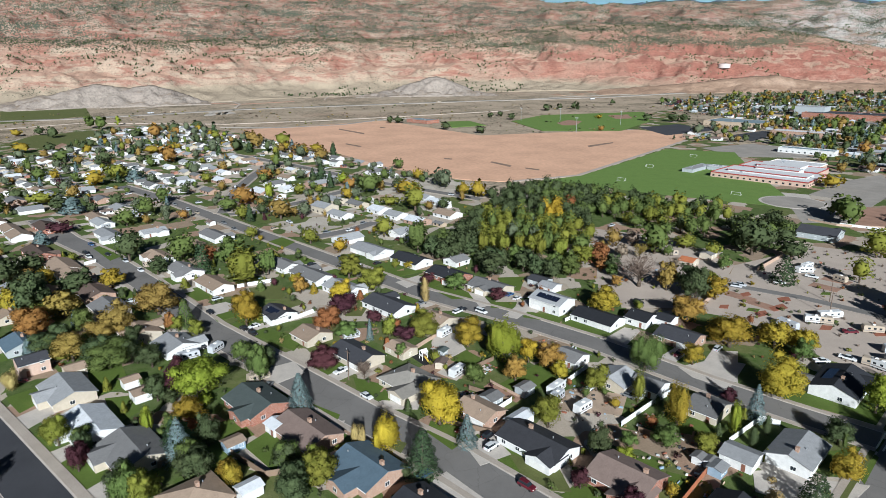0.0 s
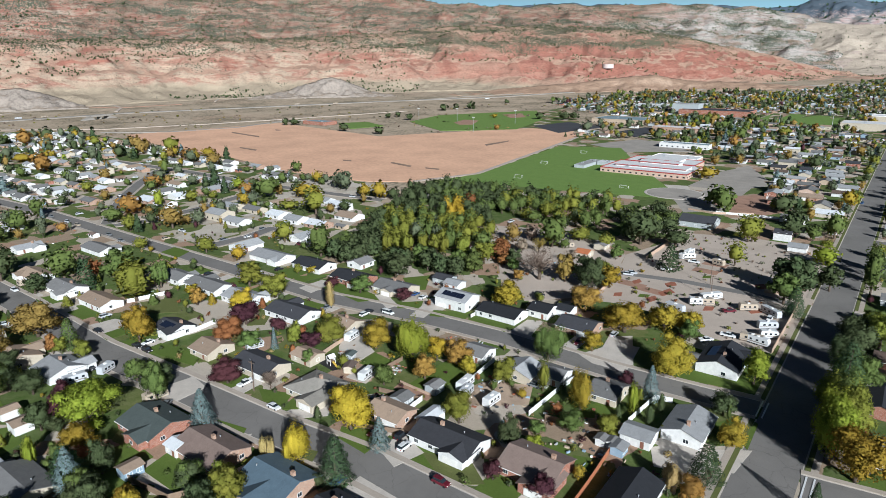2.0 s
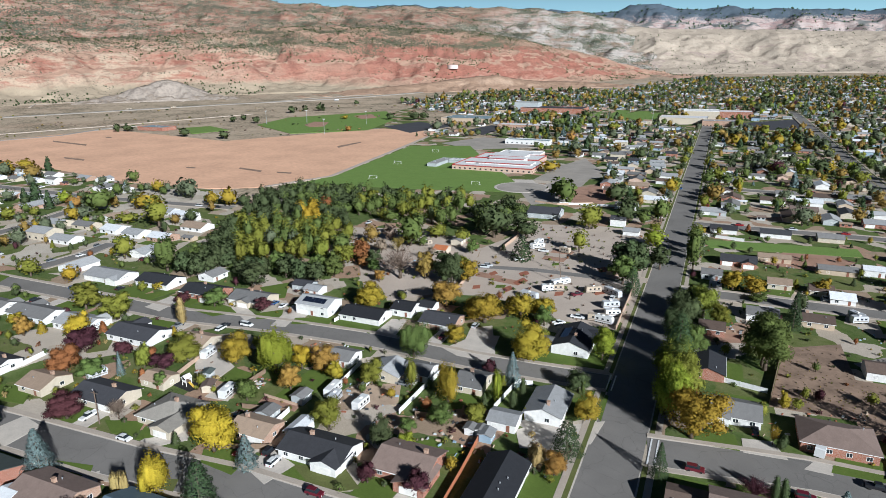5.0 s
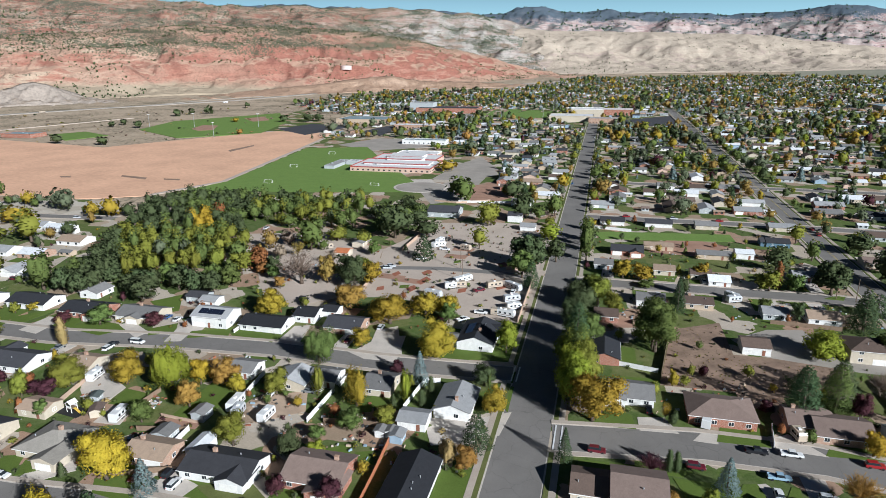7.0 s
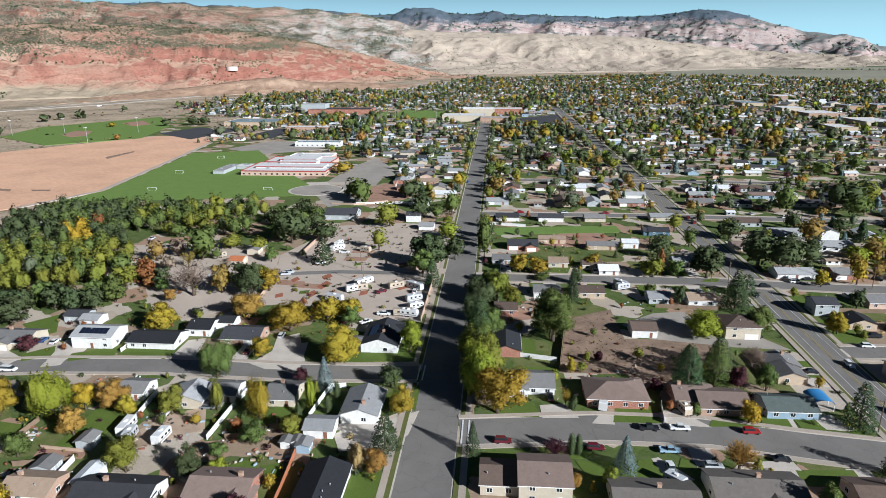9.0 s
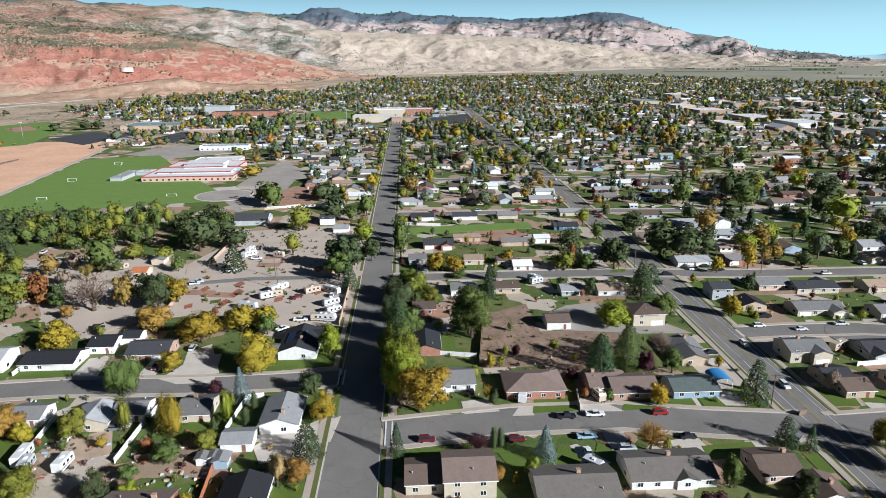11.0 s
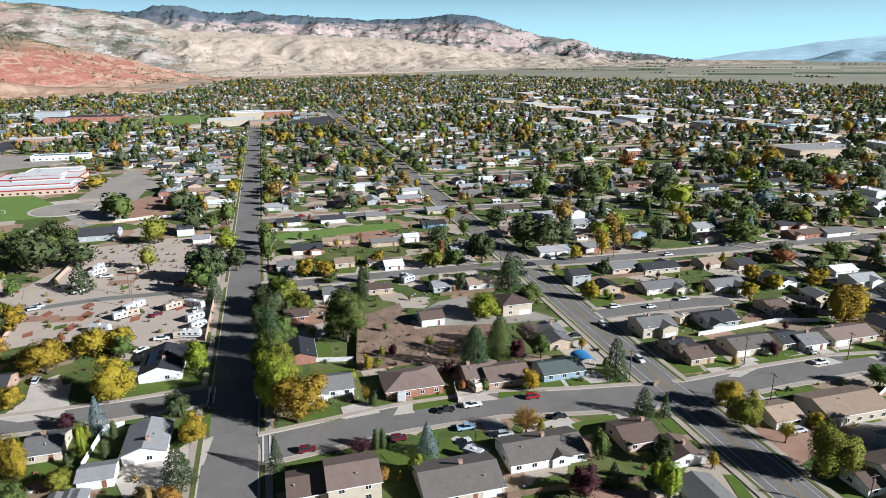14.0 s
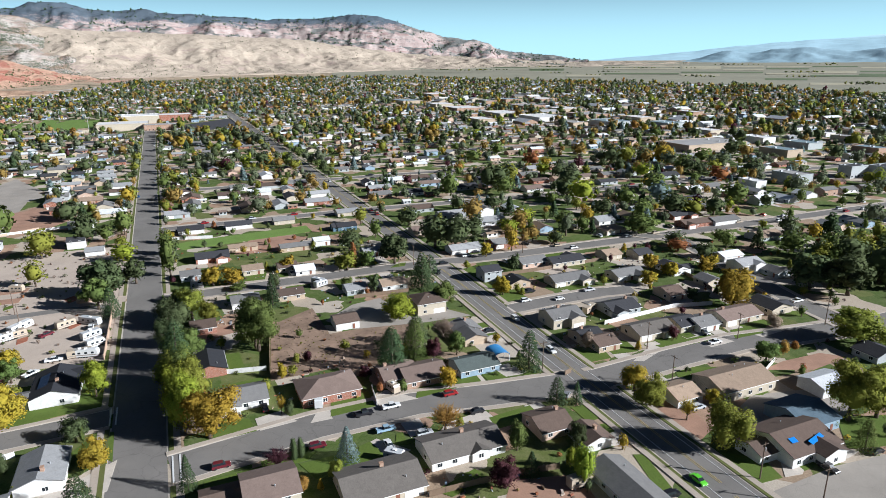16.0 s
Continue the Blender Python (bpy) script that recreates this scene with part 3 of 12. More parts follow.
hill("clay_badlands", -16, 44, 0.14, None, 800, ((-16, -1.35), (1, -1.25), (12, -1.1), (20, -0.9), (27, -0.75), (44, -0.6)),
     ((-16, 2.3), (-8, 2.4), (-3, 2.2), (3.3, 2.0), (8, 1.75), (12.3, 1.55), (16.5, 0.95), (20.5, 0.45), (26.6, 0.2), (32, -0.2), (44, -0.55)), SLOPE, 24, CLAY, "pale tan clay badlands cut by gullies", 84, 9.2, 0.75, 420)
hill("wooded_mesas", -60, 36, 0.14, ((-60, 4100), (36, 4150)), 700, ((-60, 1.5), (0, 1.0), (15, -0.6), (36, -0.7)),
     ((-60, 5.0), (-38, 4.1), (-34, 4.1), (-27.7, 4.3), (-22, 4.15), (-14, 3.85), (-9, 3.6), (-7.8, 4.15), (-5.6, 4.15), (-4.2, 3.7), (0, 3.75), (4.5, 3.45), (9, 3.2), (12.7, 3.25), (14.5, 3.35), (16.2, 3.65), (18.2, 3.45), (20.5, 2.75), (22.3, 2.2), (23.6, 1.75), (26.3, 1.7), (27.9, 0.95), (30.8, 0.35), (34, 0.1), (36, -0.3)), STEPS, 46, MESA, "dark wooded mesas with banded cliffs", 60, 12.7, 0.6, 380)
hill("far_range", 30, 75, 0.4, ((30, 4700),), 1600, ((30, -0.4), (75, -0.4)), ((30, -0.2), (34, 0.1), (36.5, 0.15), (40, 0.8), (44.9, 1.28), (48.8, 1.5), (54.8, 1.5), (64, 1.7), (75, 1.4)), ((0, 0), (1, 1)), 12, FAR, "mountains on the horizon, haze painted as pale blue", 8, 15.0, 0.2, 900, 100)
# the buttes' blue grey is haze mixed into their base colour
hill("near_buttes", 42, 72, 0.2, ((42, 4350),), 550, ((42, -0.5), (72, -0.5)), ((42, -0.45), (43.6, -0.2), (44.7, 0.02), (45.6, 0.3), (46.3, 0.5), (46.9, 0.55), (47.5, 0.42), (48.2, 0.3), (49.0, 0.42), (49.8, 0.6), (50.5, 0.66), (51.1, 0.62), (51.9, 0.74), (52.6, 0.7), (53.4, 0.56), (54.2, 0.5), (55, 0.4), (58, 0.7), (61, 0.9), (66, 0.6), (72, 0.2)), ((0, 0), (0.4, 0.3), (1, 1)), 12, surface("haze_tinted_hills", (0.27, 0.38, 0.44), 0.004, 0.06, 1.0, 0.05, 0.0, 0.0), "low hills beyond the fields, tinted blue grey for haze", 22, 18.0, 0.3, 300, 120)

GREY_CLAY = rock_mat("grey_clay", ((0.0, (0.269, 0.223, 0.185)), (0.5, (0.302, 0.256, 0.214)), (1.0, (0.244, 0.202, 0.172))), (0.277, 0.218, 0.164), (0.126, 0.118, 0.084), 0.008, 0.3, 0.95, 0.16, ledge=0.3, grit=0.5)
hill("grey_clay_mound", -53.0, -40.5, 0.15, None, 90, ((-53, -3.15), (-40, -3.1)), ((-53, -3.1), (-50, -2.5), (-47.5, -1.75), (-46, -1.45), (-44.5, -1.9), (-42.5, -2.7), (-40.5, -3.05)), SLOPE, 8, GREY_CLAY, "grey clay mound below the red cliffs", 18, 21.0, 0.9, 60, 120)
hill("pale_clay_mound", -80.0, -65.0, 0.15, None, 90, ((-80, -3.5), (-65, -3.5)), ((-80, -3.0), (-76, -2.3), (-73.5, -1.7), (-71, -2.1), (-69.5, -1.8), (-67.5, -2.4), (-65, -3.4)), SLOPE, 8, GREY_CLAY, "pale clay mounds at the foot of the cliffs", 18, 24.0, 0.9, 70, 120)
hill("tan_foothills", -36.0, -6.0, 0.15, None, 150, ((-36, -3.1), (-20, -2.7), (-6, -2.3)), ((-36, -3.0), (-30, -2.4), (-25, -2.0), (-21, -1.5), (-18.5, -1.35), (-16, -1.8), (-12, -1.9), (-6, -2.2)), SLOPE, 8, rock_mat("tan_slope", ((0.0, (0.36, 0.24, 0.165)), (1.0, (0.4, 0.29, 0.21))), (0.33, 0.22, 0.15), (0.13, 0.11, 0.07), 0.02, 0.4, 0.9, 0.2), "tan foothills below the red slope", 18, 27.0, 0.6, 120, 150)


def sight(bearing, rise, ob):
    """The point of a hill that lies nearest to a sight line from the eye."""
    co = np.empty(len(ob.data.vertices) * 3)
    ob.data.vertices.foreach_get("co", co)
    co = co.reshape(-1, 3)
    d = co - (0, 0, EYE)
    az, el = np.degrees(np.arctan2(d[:, 0], d[:, 1])), np.degrees(np.arctan2(d[:, 2], np.hypot(d[:, 0], d[:, 1])))
    return co[np.argmin((az - bearing) ** 2 + (el - rise) ** 2)]


# ---- kinds of things ----
SPOTS, LANES, HOMES, PLOTS = {}, [], [], []


def spot(x, y, r):
    SPOTS.setdefault((int(x // 40), int(y // 40)), []).append((x, y, r))


def prism_x(mb, prof, x0, x1):
    """A closed outline in y and z, carried along x."""
    n = len(prof)
    mb.add([(x0, y, z) for y, z in prof] + [(x1, y, z) for y, z in prof],
           [tuple(reversed(range(n))), tuple(range(n, 2 * n))] + [(i, (i + 1) % n, n + (i + 1) % n, n + i) for i in range(n)])
    return mb


def spin(mb, az, x, y):
    """Turns what has been built by a quarter or other turn and shifts it."""
    c, s = math.cos(radians(az)), math.sin(radians(az))
    mb.v = [(c * px - s * py + x, s * px + c * py + y, pz) for px, py, pz in mb.v]
    return mb


WIN_FRAME = MB()
for a in ((-0.72, 0.72, -0.05, 0.03, -0.08, 0.0), (-0.72, 0.72, -0.05, 0.03, 1.1, 1.18), (-0.72, -0.64, -0.05, 0.03, 0.0, 1.1), (0.64, 0.72, -0.05, 0.03, 0.0, 1.1), (-0.03, 0.03, -0.05, 0.03, 0.0, 1.1)):
    WIN_FRAME.box(*a)
WIN_FRAME = WIN_FRAME.mesh("window", M["trim"])
PANE = MB().box(-0.64, 0.64, -0.03, 0.01, 0.0, 1.1).mesh("pane", M["glass"])
DOOR = MB().box(-0.5, 0.5, -0.06, 0.02, 0.0, 2.05).mesh("door", M["door"])
GARAGE = MB().box(-2.4, 2.4, -0.05, 0.02, 0.0, 2.15).mesh("garage_door", M["garage"])
VENT = MB().tube((0, 0, 0), (0, 0, 0.55), 0.12, 0.12).tube((0, 0, 0.55), (0, 0, 0.68), 0.2, 0.16).mesh("roof_vent", M["metal"])


def gable_roof(mb, L, D, h, rise, over=0.5, th=0.16):
    """Two slopes with thickness, ridge along x."""
    k = rise / (D / 2)
    for s in (1, -1):
        ye, ze = s * (D / 2 + over), h - over * k
        prof = [(ye, ze), (ye, ze + th), (0, h + rise + th), (0, h + rise)]
        prism_x(mb, prof if s < 0 else list(reversed(prof)), -L / 2 - over * 0.7, L / 2 + over * 0.7)
    return mb


def hip_roof(mb, L, D, h, rise, over=0.55, th=0.16):
    a, b, z = L / 2 + over, D / 2 + over, h - over * rise / (D / 2)
    r = max(L / 2 - D / 2, 0.15)
    vs = [(-a, -b, z), (a, -b, z), (a, b, z), (-a, b, z), (-a, -b, z + th), (a, -b, z + th), (a, b, z + th), (-a, b, z + th), (-r, 0, h + rise + th), (r, 0, h + rise + th)]
    return mb.add(vs, [(3, 2, 1, 0), (0, 1, 5, 4), (1, 2, 6, 5), (2, 3, 7, 6), (3, 0, 4, 7), (4, 5, 9, 8), (6, 7, 8, 9), (5, 6, 9), (7, 4, 8)])


def gable_body(mb, L, D, h, rise):
    return prism_x(mb, [(-D / 2, 0), (D / 2, 0), (D / 2, h), (0, h + rise), (-D / 2, h)], -L / 2, L / 2)


ROOF_WORD = {"dark": "dark grey", "black": "black", "grey": "grey", "pale": "pale grey", "brown": "brown", "tan": "tan", "red": "reddish brown", "blue": "slate blue", "green": "grey green", "white": "white", "mauve": "dusty brown", "orange": "orange", "stone": "warm grey", "worn": "weathered grey brown"}
WALL_WORD = {"white": "white siding", "cream": "cream siding", "tan": "tan siding", "grey": "grey siding", "blue": "pale blue siding", "pink": "pink stucco", "deep": "deep blue siding", "brick": "red brick", "brickpale": "tan brick"}


def house(x, y, az, L, D, roof, wall, h=2.7, rise=None, hip=False, front=-1, wing=None, garage=True, chimney=None, solar=0, detail=2, label="", name="house", vents=1):
    """A dwelling with its ridge along its own x; front: the side (-1 or 1 along its y) with door and garage; wing: (place along x, width, reach, side)."""
    rise = rise if rise is not None else D * 0.17
    spot(x, y, max(L, D) * 0.5)
    rng = random.Random(int(x * 31 + y * 17))
    storey = "two-storey" if h > 4 else "single-storey"
    t = thing(name, x, y, az, label=label or f"{storey} {name.replace('_', ' ')} with {ROOF_WORD[roof]} roof and {WALL_WORD[wall]}", category=name.replace("_", " "), group="houses of the town" if name == "house" else "sheds and garages")
    wm, rm = M["wall_" + wall], M["roof_" + roof]
    if hip:
        part("wall", MB().box(-L / 2, L / 2, -D / 2, D / 2, 0, h), wm, t)
        part("roof", hip_roof(MB(), L, D, h, rise), rm, t)
    else:
        part("wall", gable_body(MB(), L, D, h, rise), wm, t)
        part("roof", gable_roof(MB(), L, D, h + 0.02, rise), rm, t)
    if wing:
        cx, w, out, side = wing
        wr = min(w * 0.17, rise * 0.98)
        ln = out + D / 2
        wb, rb = gable_body(MB(), ln, w, h, wr), gable_roof(MB(), ln, w, h + 0.05, wr)
        part("wing_wall", spin(wb, 90, cx, side * ln / 2), wm, t)
        part("wing_roof", spin(rb, 90, cx, side * ln / 2), rm, t)
    if detail > 1:
        for s in (1, -1):
            fas = MB().box(-L / 2 - 0.4, L / 2 + 0.4, s * (D / 2 + 0.56) - 0.05, s * (D / 2 + 0.56) + 0.05, h - 0.5 * rise / (D / 2) - 0.1, h - 0.5 * rise / (D / 2) + 0.06)
            part("gutter", fas, M["trim"], t)
    if chimney:
        k = h + rise + 0.9
        c = part("chimney", MB().box(chimney - 0.5, chimney + 0.5, 0.5, 1.3, h, k).box(chimney - 0.58, chimney + 0.58, 0.42, 1.38, k, k + 0.12), M["wall_brickpale"], t)
    if detail >= 1:
        n = max(2, int(L / (4.2 if detail > 1 else 5.5)))
        gx = rng.choice((-1, 1)) * (L / 2 - 3.2) if garage and L > 11 else None
        if detail > 1 and name == "house":
            HOMES.append((x, y, az, L, D, front, gx if gx is not None else (wing[0] if wing and wing[3] == front else L / 2 - 2.5), wing[2] if wing and wing[3] == front else 0.0))
        for side in (-1, 1):
            blocked = []
            if wing and wing[3] == side:
                blocked.append((wing[0] - wing[1] / 2, wing[0] + wing[1] / 2))
            if side == front and gx is not None:
                blocked.append((gx - 2.9, gx + 2.9))
                if not (wing and wing[3] == side and abs(wing[0] - gx) < wing[1] / 2 + 2.4):
                    part("garage_door", GARAGE, None, t, m=pose(gx, side * D / 2, 0, 0, 0, 0 if side < 0 else 180))
            for i in range(n):
                px = -L / 2 + L * (i + 0.5) / n
                if any(a - 0.8 < px < b + 0.8 for a, b in blocked):
                    continue
                if side == front and i == n // 2:
                    part("door", DOOR, None, t, m=pose(px, side * D / 2, 0.1, 0, 0, 0 if side < 0 else 180))
                    continue
                for lv in ((0.95,) if h < 4 else (0.95, 3.6)):
                    w = part("window", WIN_FRAME, None, t, m=pose(px, side * D / 2, lv, 0, 0, 0 if side < 0 else 180))
                    if detail > 1:
                        part("pane", PANE, None, w)
            if wing and wing[3] == side:
                yy = side * (D / 2 + wing[2])
                if side == front and wing[1] > 5.4:
                    part("garage_door", GARAGE, None, t, m=pose(wing[0], yy, 0, 0, 0, 0 if side < 0 else 180))
                else:
                    w = part("window", WIN_FRAME, None, t, m=pose(wing[0], yy, 0.95, 0, 0, 0 if side < 0 else 180))
                    part("pane", PANE, None, w)
        for s in (-1, 1):
            if D > 6:
                w = part("window", WIN_FRAME, None, t, m=pose(s * L / 2, rng.uniform(-0.25, 0.25) * D, 0.95, 0, 0, 90 * s))
                if detail > 1:
                    part("pane", PANE, None, w)
    if detail > 1:
        for i in range(vents):
            vy = rng.uniform(0.12, 0.3) * D * rng.choice((-1, 1))
            part("roof_vent", VENT, None, t, m=pose(rng.uniform(-0.35, 0.35) * L, vy, h + rise * (1 - abs(vy) / (D / 2)) + 0.05))
    if solar:
        k = math.degrees(math.atan2(rise, D / 2))
        for i in range(solar):
            px = (i - (solar - 1) / 2) * 1.75
            part("solar_panel", MB().box(-0.83, 0.83, -1.5, 1.5, 0.0, 0.06), M["solar"], t, m=pose(px, -D * 0.25, h + rise * 0.5 + 0.28, k))
    return t


def outbuilding(x, y, az, L, D, roof, wall, h=2.4, detail=1, **kw):
    return house(x, y, az, L, D, roof, wall, h=h, garage=False, detail=detail, name="shed", rise=kw.pop("rise", D * 0.15), vents=0, **kw)


# ---- trees ----
def leaf_cards(pts, size, rng, squash=1.0, out=None, loose=0.55):
    """One small quad for each point, turned outwards where a direction is given, as one mesh's vertices and faces."""
    n = len(pts)
    a = rng.normal(size=(n, 3))
    if out is not None:
        c = out + loose * rng.normal(size=(n, 3)) + (0, 0, 0.35)
        c += out * np.clip(0.45 - (c * out).sum(1), 0, None)[:, None]
        c /= np.linalg.norm(c, axis=1)[:, None]
        a -= c * (a * c).sum(1)[:, None]
    a /= np.linalg.norm(a, axis=1)[:, None]
    b = rng.normal(size=(n, 3))
    b -= a * (a * b).sum(1)[:, None]
    if out is not None:
        b = np.cross(c, a)
    b /= np.linalg.norm(b, axis=1)[:, None]
    s = size * rng.uniform(0.6, 1.35, n)[:, None]
    t = s * rng.uniform(0.55, 0.9, n)[:, None]
    c = np.cross(a, b)
    bend = c * s * 0.25
    v = np.stack([pts - a * s - b * t * 0.4, pts - b * t + bend, pts + a * s + b * t * 0.2, pts + b * t + bend], 1)
    v[:, :, 2] = pts[:, None, 2] + (v[:, :, 2] - pts[:, None, 2]) * squash
    return v.reshape(-1, 3), np.arange(4 * n).reshape(-1, 4)


def soft_normals(p, d, rng, scatter=0.3):
    """Shading directions of leaf clumps: out of their lobe, out of the crown, and a little at random."""
    c = p - (0, 0, 0.45)
    c /= np.linalg.norm(c, axis=1)[:, None] + 1e-6
    n = 0.6 * d + 0.5 * c + scatter * rng.normal(size=p.shape)
    n /= np.linalg.norm(n, axis=1)[:, None]
    return np.repeat(n, 4, axis=0)


def cloud(lobes, n, size, seed, up=0.25, squash=1.0, inner=0.55, loose=0.7):
    """Leaves round the shells of several lobes (x, y, z, radius across, radius up)."""
    rng = np.random.RandomState(seed)
    wts = np.array([l[3] ** 2 for l in lobes])
    which = rng.choice(len(lobes), n, p=wts / wts.sum())
    L = np.array(lobes)[which]
    d = rng.normal(size=(n, 3))
    d[:, 2] += up
    d /= np.linalg.norm(d, axis=1)[:, None]
    r = inner + (1.06 - inner) * rng.uniform(0, 1, n) ** 0.5
    r *= 1 + 0.12 * np.sin(d[:, 0] * 7 + seed) * np.sin(d[:, 1] * 6 + L[:, 0] * 20)
    p = L[:, :3] + d * r[:, None] * np.stack([L[:, 3], L[:, 3], L[:, 4]], 1)
    v, f = leaf_cards(p, size, rng, squash, d, loose)
    return v, f, soft_normals(p, d, rng)


SHAPES = ("round", "tall", "column", "spruce", "pine", "bare", "shrub", "spread")
CROWNS, TRUNKS = {}, {}
SLIM = {"tall": (1.1, 0.55), "column": (1.5, 0.4)}


def lobes_of(shape, seed):
    rng = random.Random(seed)
    out = []
    if shape == "round":
        out.append((0, 0, 0.5, 0.38, 0.4))
        for i in range(13):
            a, r = rng.uniform(0, 6.28), rng.uniform(0.2, 0.36)
            z = rng.uniform(0.22, 0.86)
            r *= math.sin(0.55 + 2.2 * z)
            out.append((r * math.cos(a), r * math.sin(a), z, rng.uniform(0.14, 0.22), rng.uniform(0.1, 0.15)))
    elif shape == "spread":
        out.append((0, 0, 0.5, 0.4, 0.36))
        for i in range(15):
            a, r = rng.uniform(0, 6.28), rng.uniform(0.18, 0.4)
            out.append((r * math.cos(a), r * math.sin(a), 0.58 + rng.uniform(-0.32, 0.25) - 0.25 * r, rng.uniform(0.12, 0.2), rng.uniform(0.1, 0.16)))
    elif shape == "tall":
        out.append((0, 0, 0.4, 0.36, 0.36))
        for i in range(11):
            a, r = rng.uniform(0, 6.28), rng.uniform(0.05, 0.36)
            top = rng.uniform(0.68, 1.0) - 0.35 * r
            out.append((r * math.cos(a), r * math.sin(a), top * 0.6, rng.uniform(0.12, 0.19), top * 0.42))
    elif shape == "column":
        for i in range(7):
            z = 0.14 + 0.12 * i
            out.append((rng.uniform(-0.05, 0.05), rng.uniform(-0.05, 0.05), z, 0.42 * math.sin(0.5 + 2.4 * z) + 0.06, 0.13))
    elif shape == "shrub":
        for i in range(6):
            a, r = rng.uniform(0, 6.28), rng.uniform(0.0, 0.25)
            out.append((r * math.cos(a), r * math.sin(a), rng.uniform(0.3, 0.6), rng.uniform(0.2, 0.3), rng.uniform(0.25, 0.38)))
    return out


def core_of(shape, seed, cuts=2):
    """The dense inner mass of a far crown: a knobbly block of quads, narrow on top for conifers."""
    k = [-1.0, 0.0, 1.0] if cuts == 2 else [-1.0, 1.0]
    idx, v, f = {}, [], []
    for ax in range(3):
        for sg in (-1.0, 1.0):
            for i in range(cuts):
                for j in range(cuts):
                    q = []
                    for u, w in ((k[i], k[j]), (k[i + 1], k[j]), (k[i + 1], k[j + 1]), (k[i], k[j + 1])):
                        p = [u, w]
                        p.insert(ax, sg)
                        p = tuple(p)
                        if p not in idx:
                            idx[p] = len(v)
                            v.append(p)
                        q.append(idx[p])
                    f.append(q if (sg > 0) != (ax == 1) else q[::-1])
    rng = np.random.RandomState(seed + 5)
    v = np.array(v)
    v /= np.linalg.norm(v, axis=1)[:, None]
    v *= rng.uniform(0.82, 1.22, len(v))[:, None]
    z = 0.48 + 0.31 * v[:, 2]
    wide = 0.32 * (np.clip(1.1 - z, 0.05, 1) if shape in ("spruce", "pine") else 1.0)
    return np.stack([v[:, 0] * wide, v[:, 1] * wide, z], 1), np.array(f)


def crown_mesh(shape, variant, lod):
    key = (shape, variant, lod)
    if key in CROWNS:
        return CROWNS[key]
    seed = SHAPES.index(shape) * 100 + variant * 7 + 3
    n = (3000, 800, 150, 5200)[lod]
    size = (0.0235, 0.044, 0.12, 0.0178)[lod]
    rng = np.random.RandomState(seed)
    if shape in ("spruce", "pine"):
        n = int(n * 0.95)
        u = rng.uniform(0, 1, n) ** 0.75
        tier = np.round((1 - u) * 13) / 13
        z = 0.06 + 0.92 * (0.65 * (1 - u) + 0.35 * tier)
        wide = 0.5 * np.clip(1.03 - z, 0, 1) ** (0.85 if shape == "spruce" else 0.6)
        ang = rng.uniform(0, 2 * math.pi, n)
        ragged = 1 + 0.16 * np.sin(ang * 5 + np.round(z * 13) * 2.1)
        rad = wide * ragged * rng.uniform(0.35, 1.0, n) ** 0.5
        p = np.stack([rad * np.cos(ang), rad * np.sin(ang), z - rad * 0.18], 1)
        out = np.stack([np.cos(ang), np.sin(ang), np.full(n, 0.45)], 1)
        v, f = leaf_cards(p, size * 1.05, rng, 0.6, out, 0.8)
        nrm = soft_normals(p, out, rng, 0.35)
    elif shape == "bare":
        mb = MB()
        r2 = random.Random(seed)
        for i in range((90, 45, 14, 130)[lod]):
            a, e, ln = r2.uniform(0, 6.28), r2.uniform(0.35, 1.4), r2.uniform(0.3, 0.55)
            b = Vector((0, 0, r2.uniform(0.25, 0.45)))
            d = Vector((math.cos(a) * math.cos(e), math.sin(a) * math.cos(e), math.sin(e)))
            mb.tube(b, b + d * ln, 0.012, 0.004, 3)
            for k in range(5):
                q = b + d * ln * r2.uniform(0.4, 1)
                d2 = (d + Vector((r2.uniform(-1, 1), r2.uniform(-1, 1), r2.uniform(-0.4, 0.8))) * 0.8).normalized()
                mb.tube(q, q + d2 * r2.uniform(0.1, 0.25), 0.006, 0.002, 3)
        lv, lf, nrm = cloud(lobes_of("round", seed), n // 4, size * 0.6, seed)
        k = len(mb.v)
        nrm = np.concatenate([np.zeros((k, 3)), nrm])
        v = np.concatenate([np.array(mb.v), lv])
        f = mb.f + [tuple(q + k) for q in lf]
    else:
        v, f, nrm = cloud(lobes_of(shape, seed), n, size * SLIM.get(shape, (1, 1))[0], seed, inner=0.5, loose=0.85, squash=SLIM.get(shape, (1, 1))[1])
    if shape in ("round", "spread", "tall", "column", "shrub"):
        # the dense twigs and inner leaves of each lobe
        bv, bf = core_of("round", seed)
        bv = (bv - (0, 0, 0.48)) / (0.32, 0.32, 0.31)
        out = bv / np.linalg.norm(bv, axis=1)[:, None]
        for lx, ly, lz, lr, lu in lobes_of(shape, seed):
            f = np.concatenate([f, bf + len(v)])
            v = np.concatenate([v, bv * (lr * 0.64, lr * 0.64, lu * 0.64) + (lx, ly, lz)])
            nrm = np.concatenate([nrm, out])
    me = bpy.data.meshes.new("crown")
    me.from_pydata([tuple(map(float, q)) for q in v], [], [tuple(map(int, q)) for q in f])
    me.polygons.foreach_set("use_smooth", [True] * len(me.polygons))
    me.normals_split_custom_set_from_vertices([tuple(map(float, q)) for q in nrm])
    me.materials.append(None)
    CROWNS[key] = me
    return me


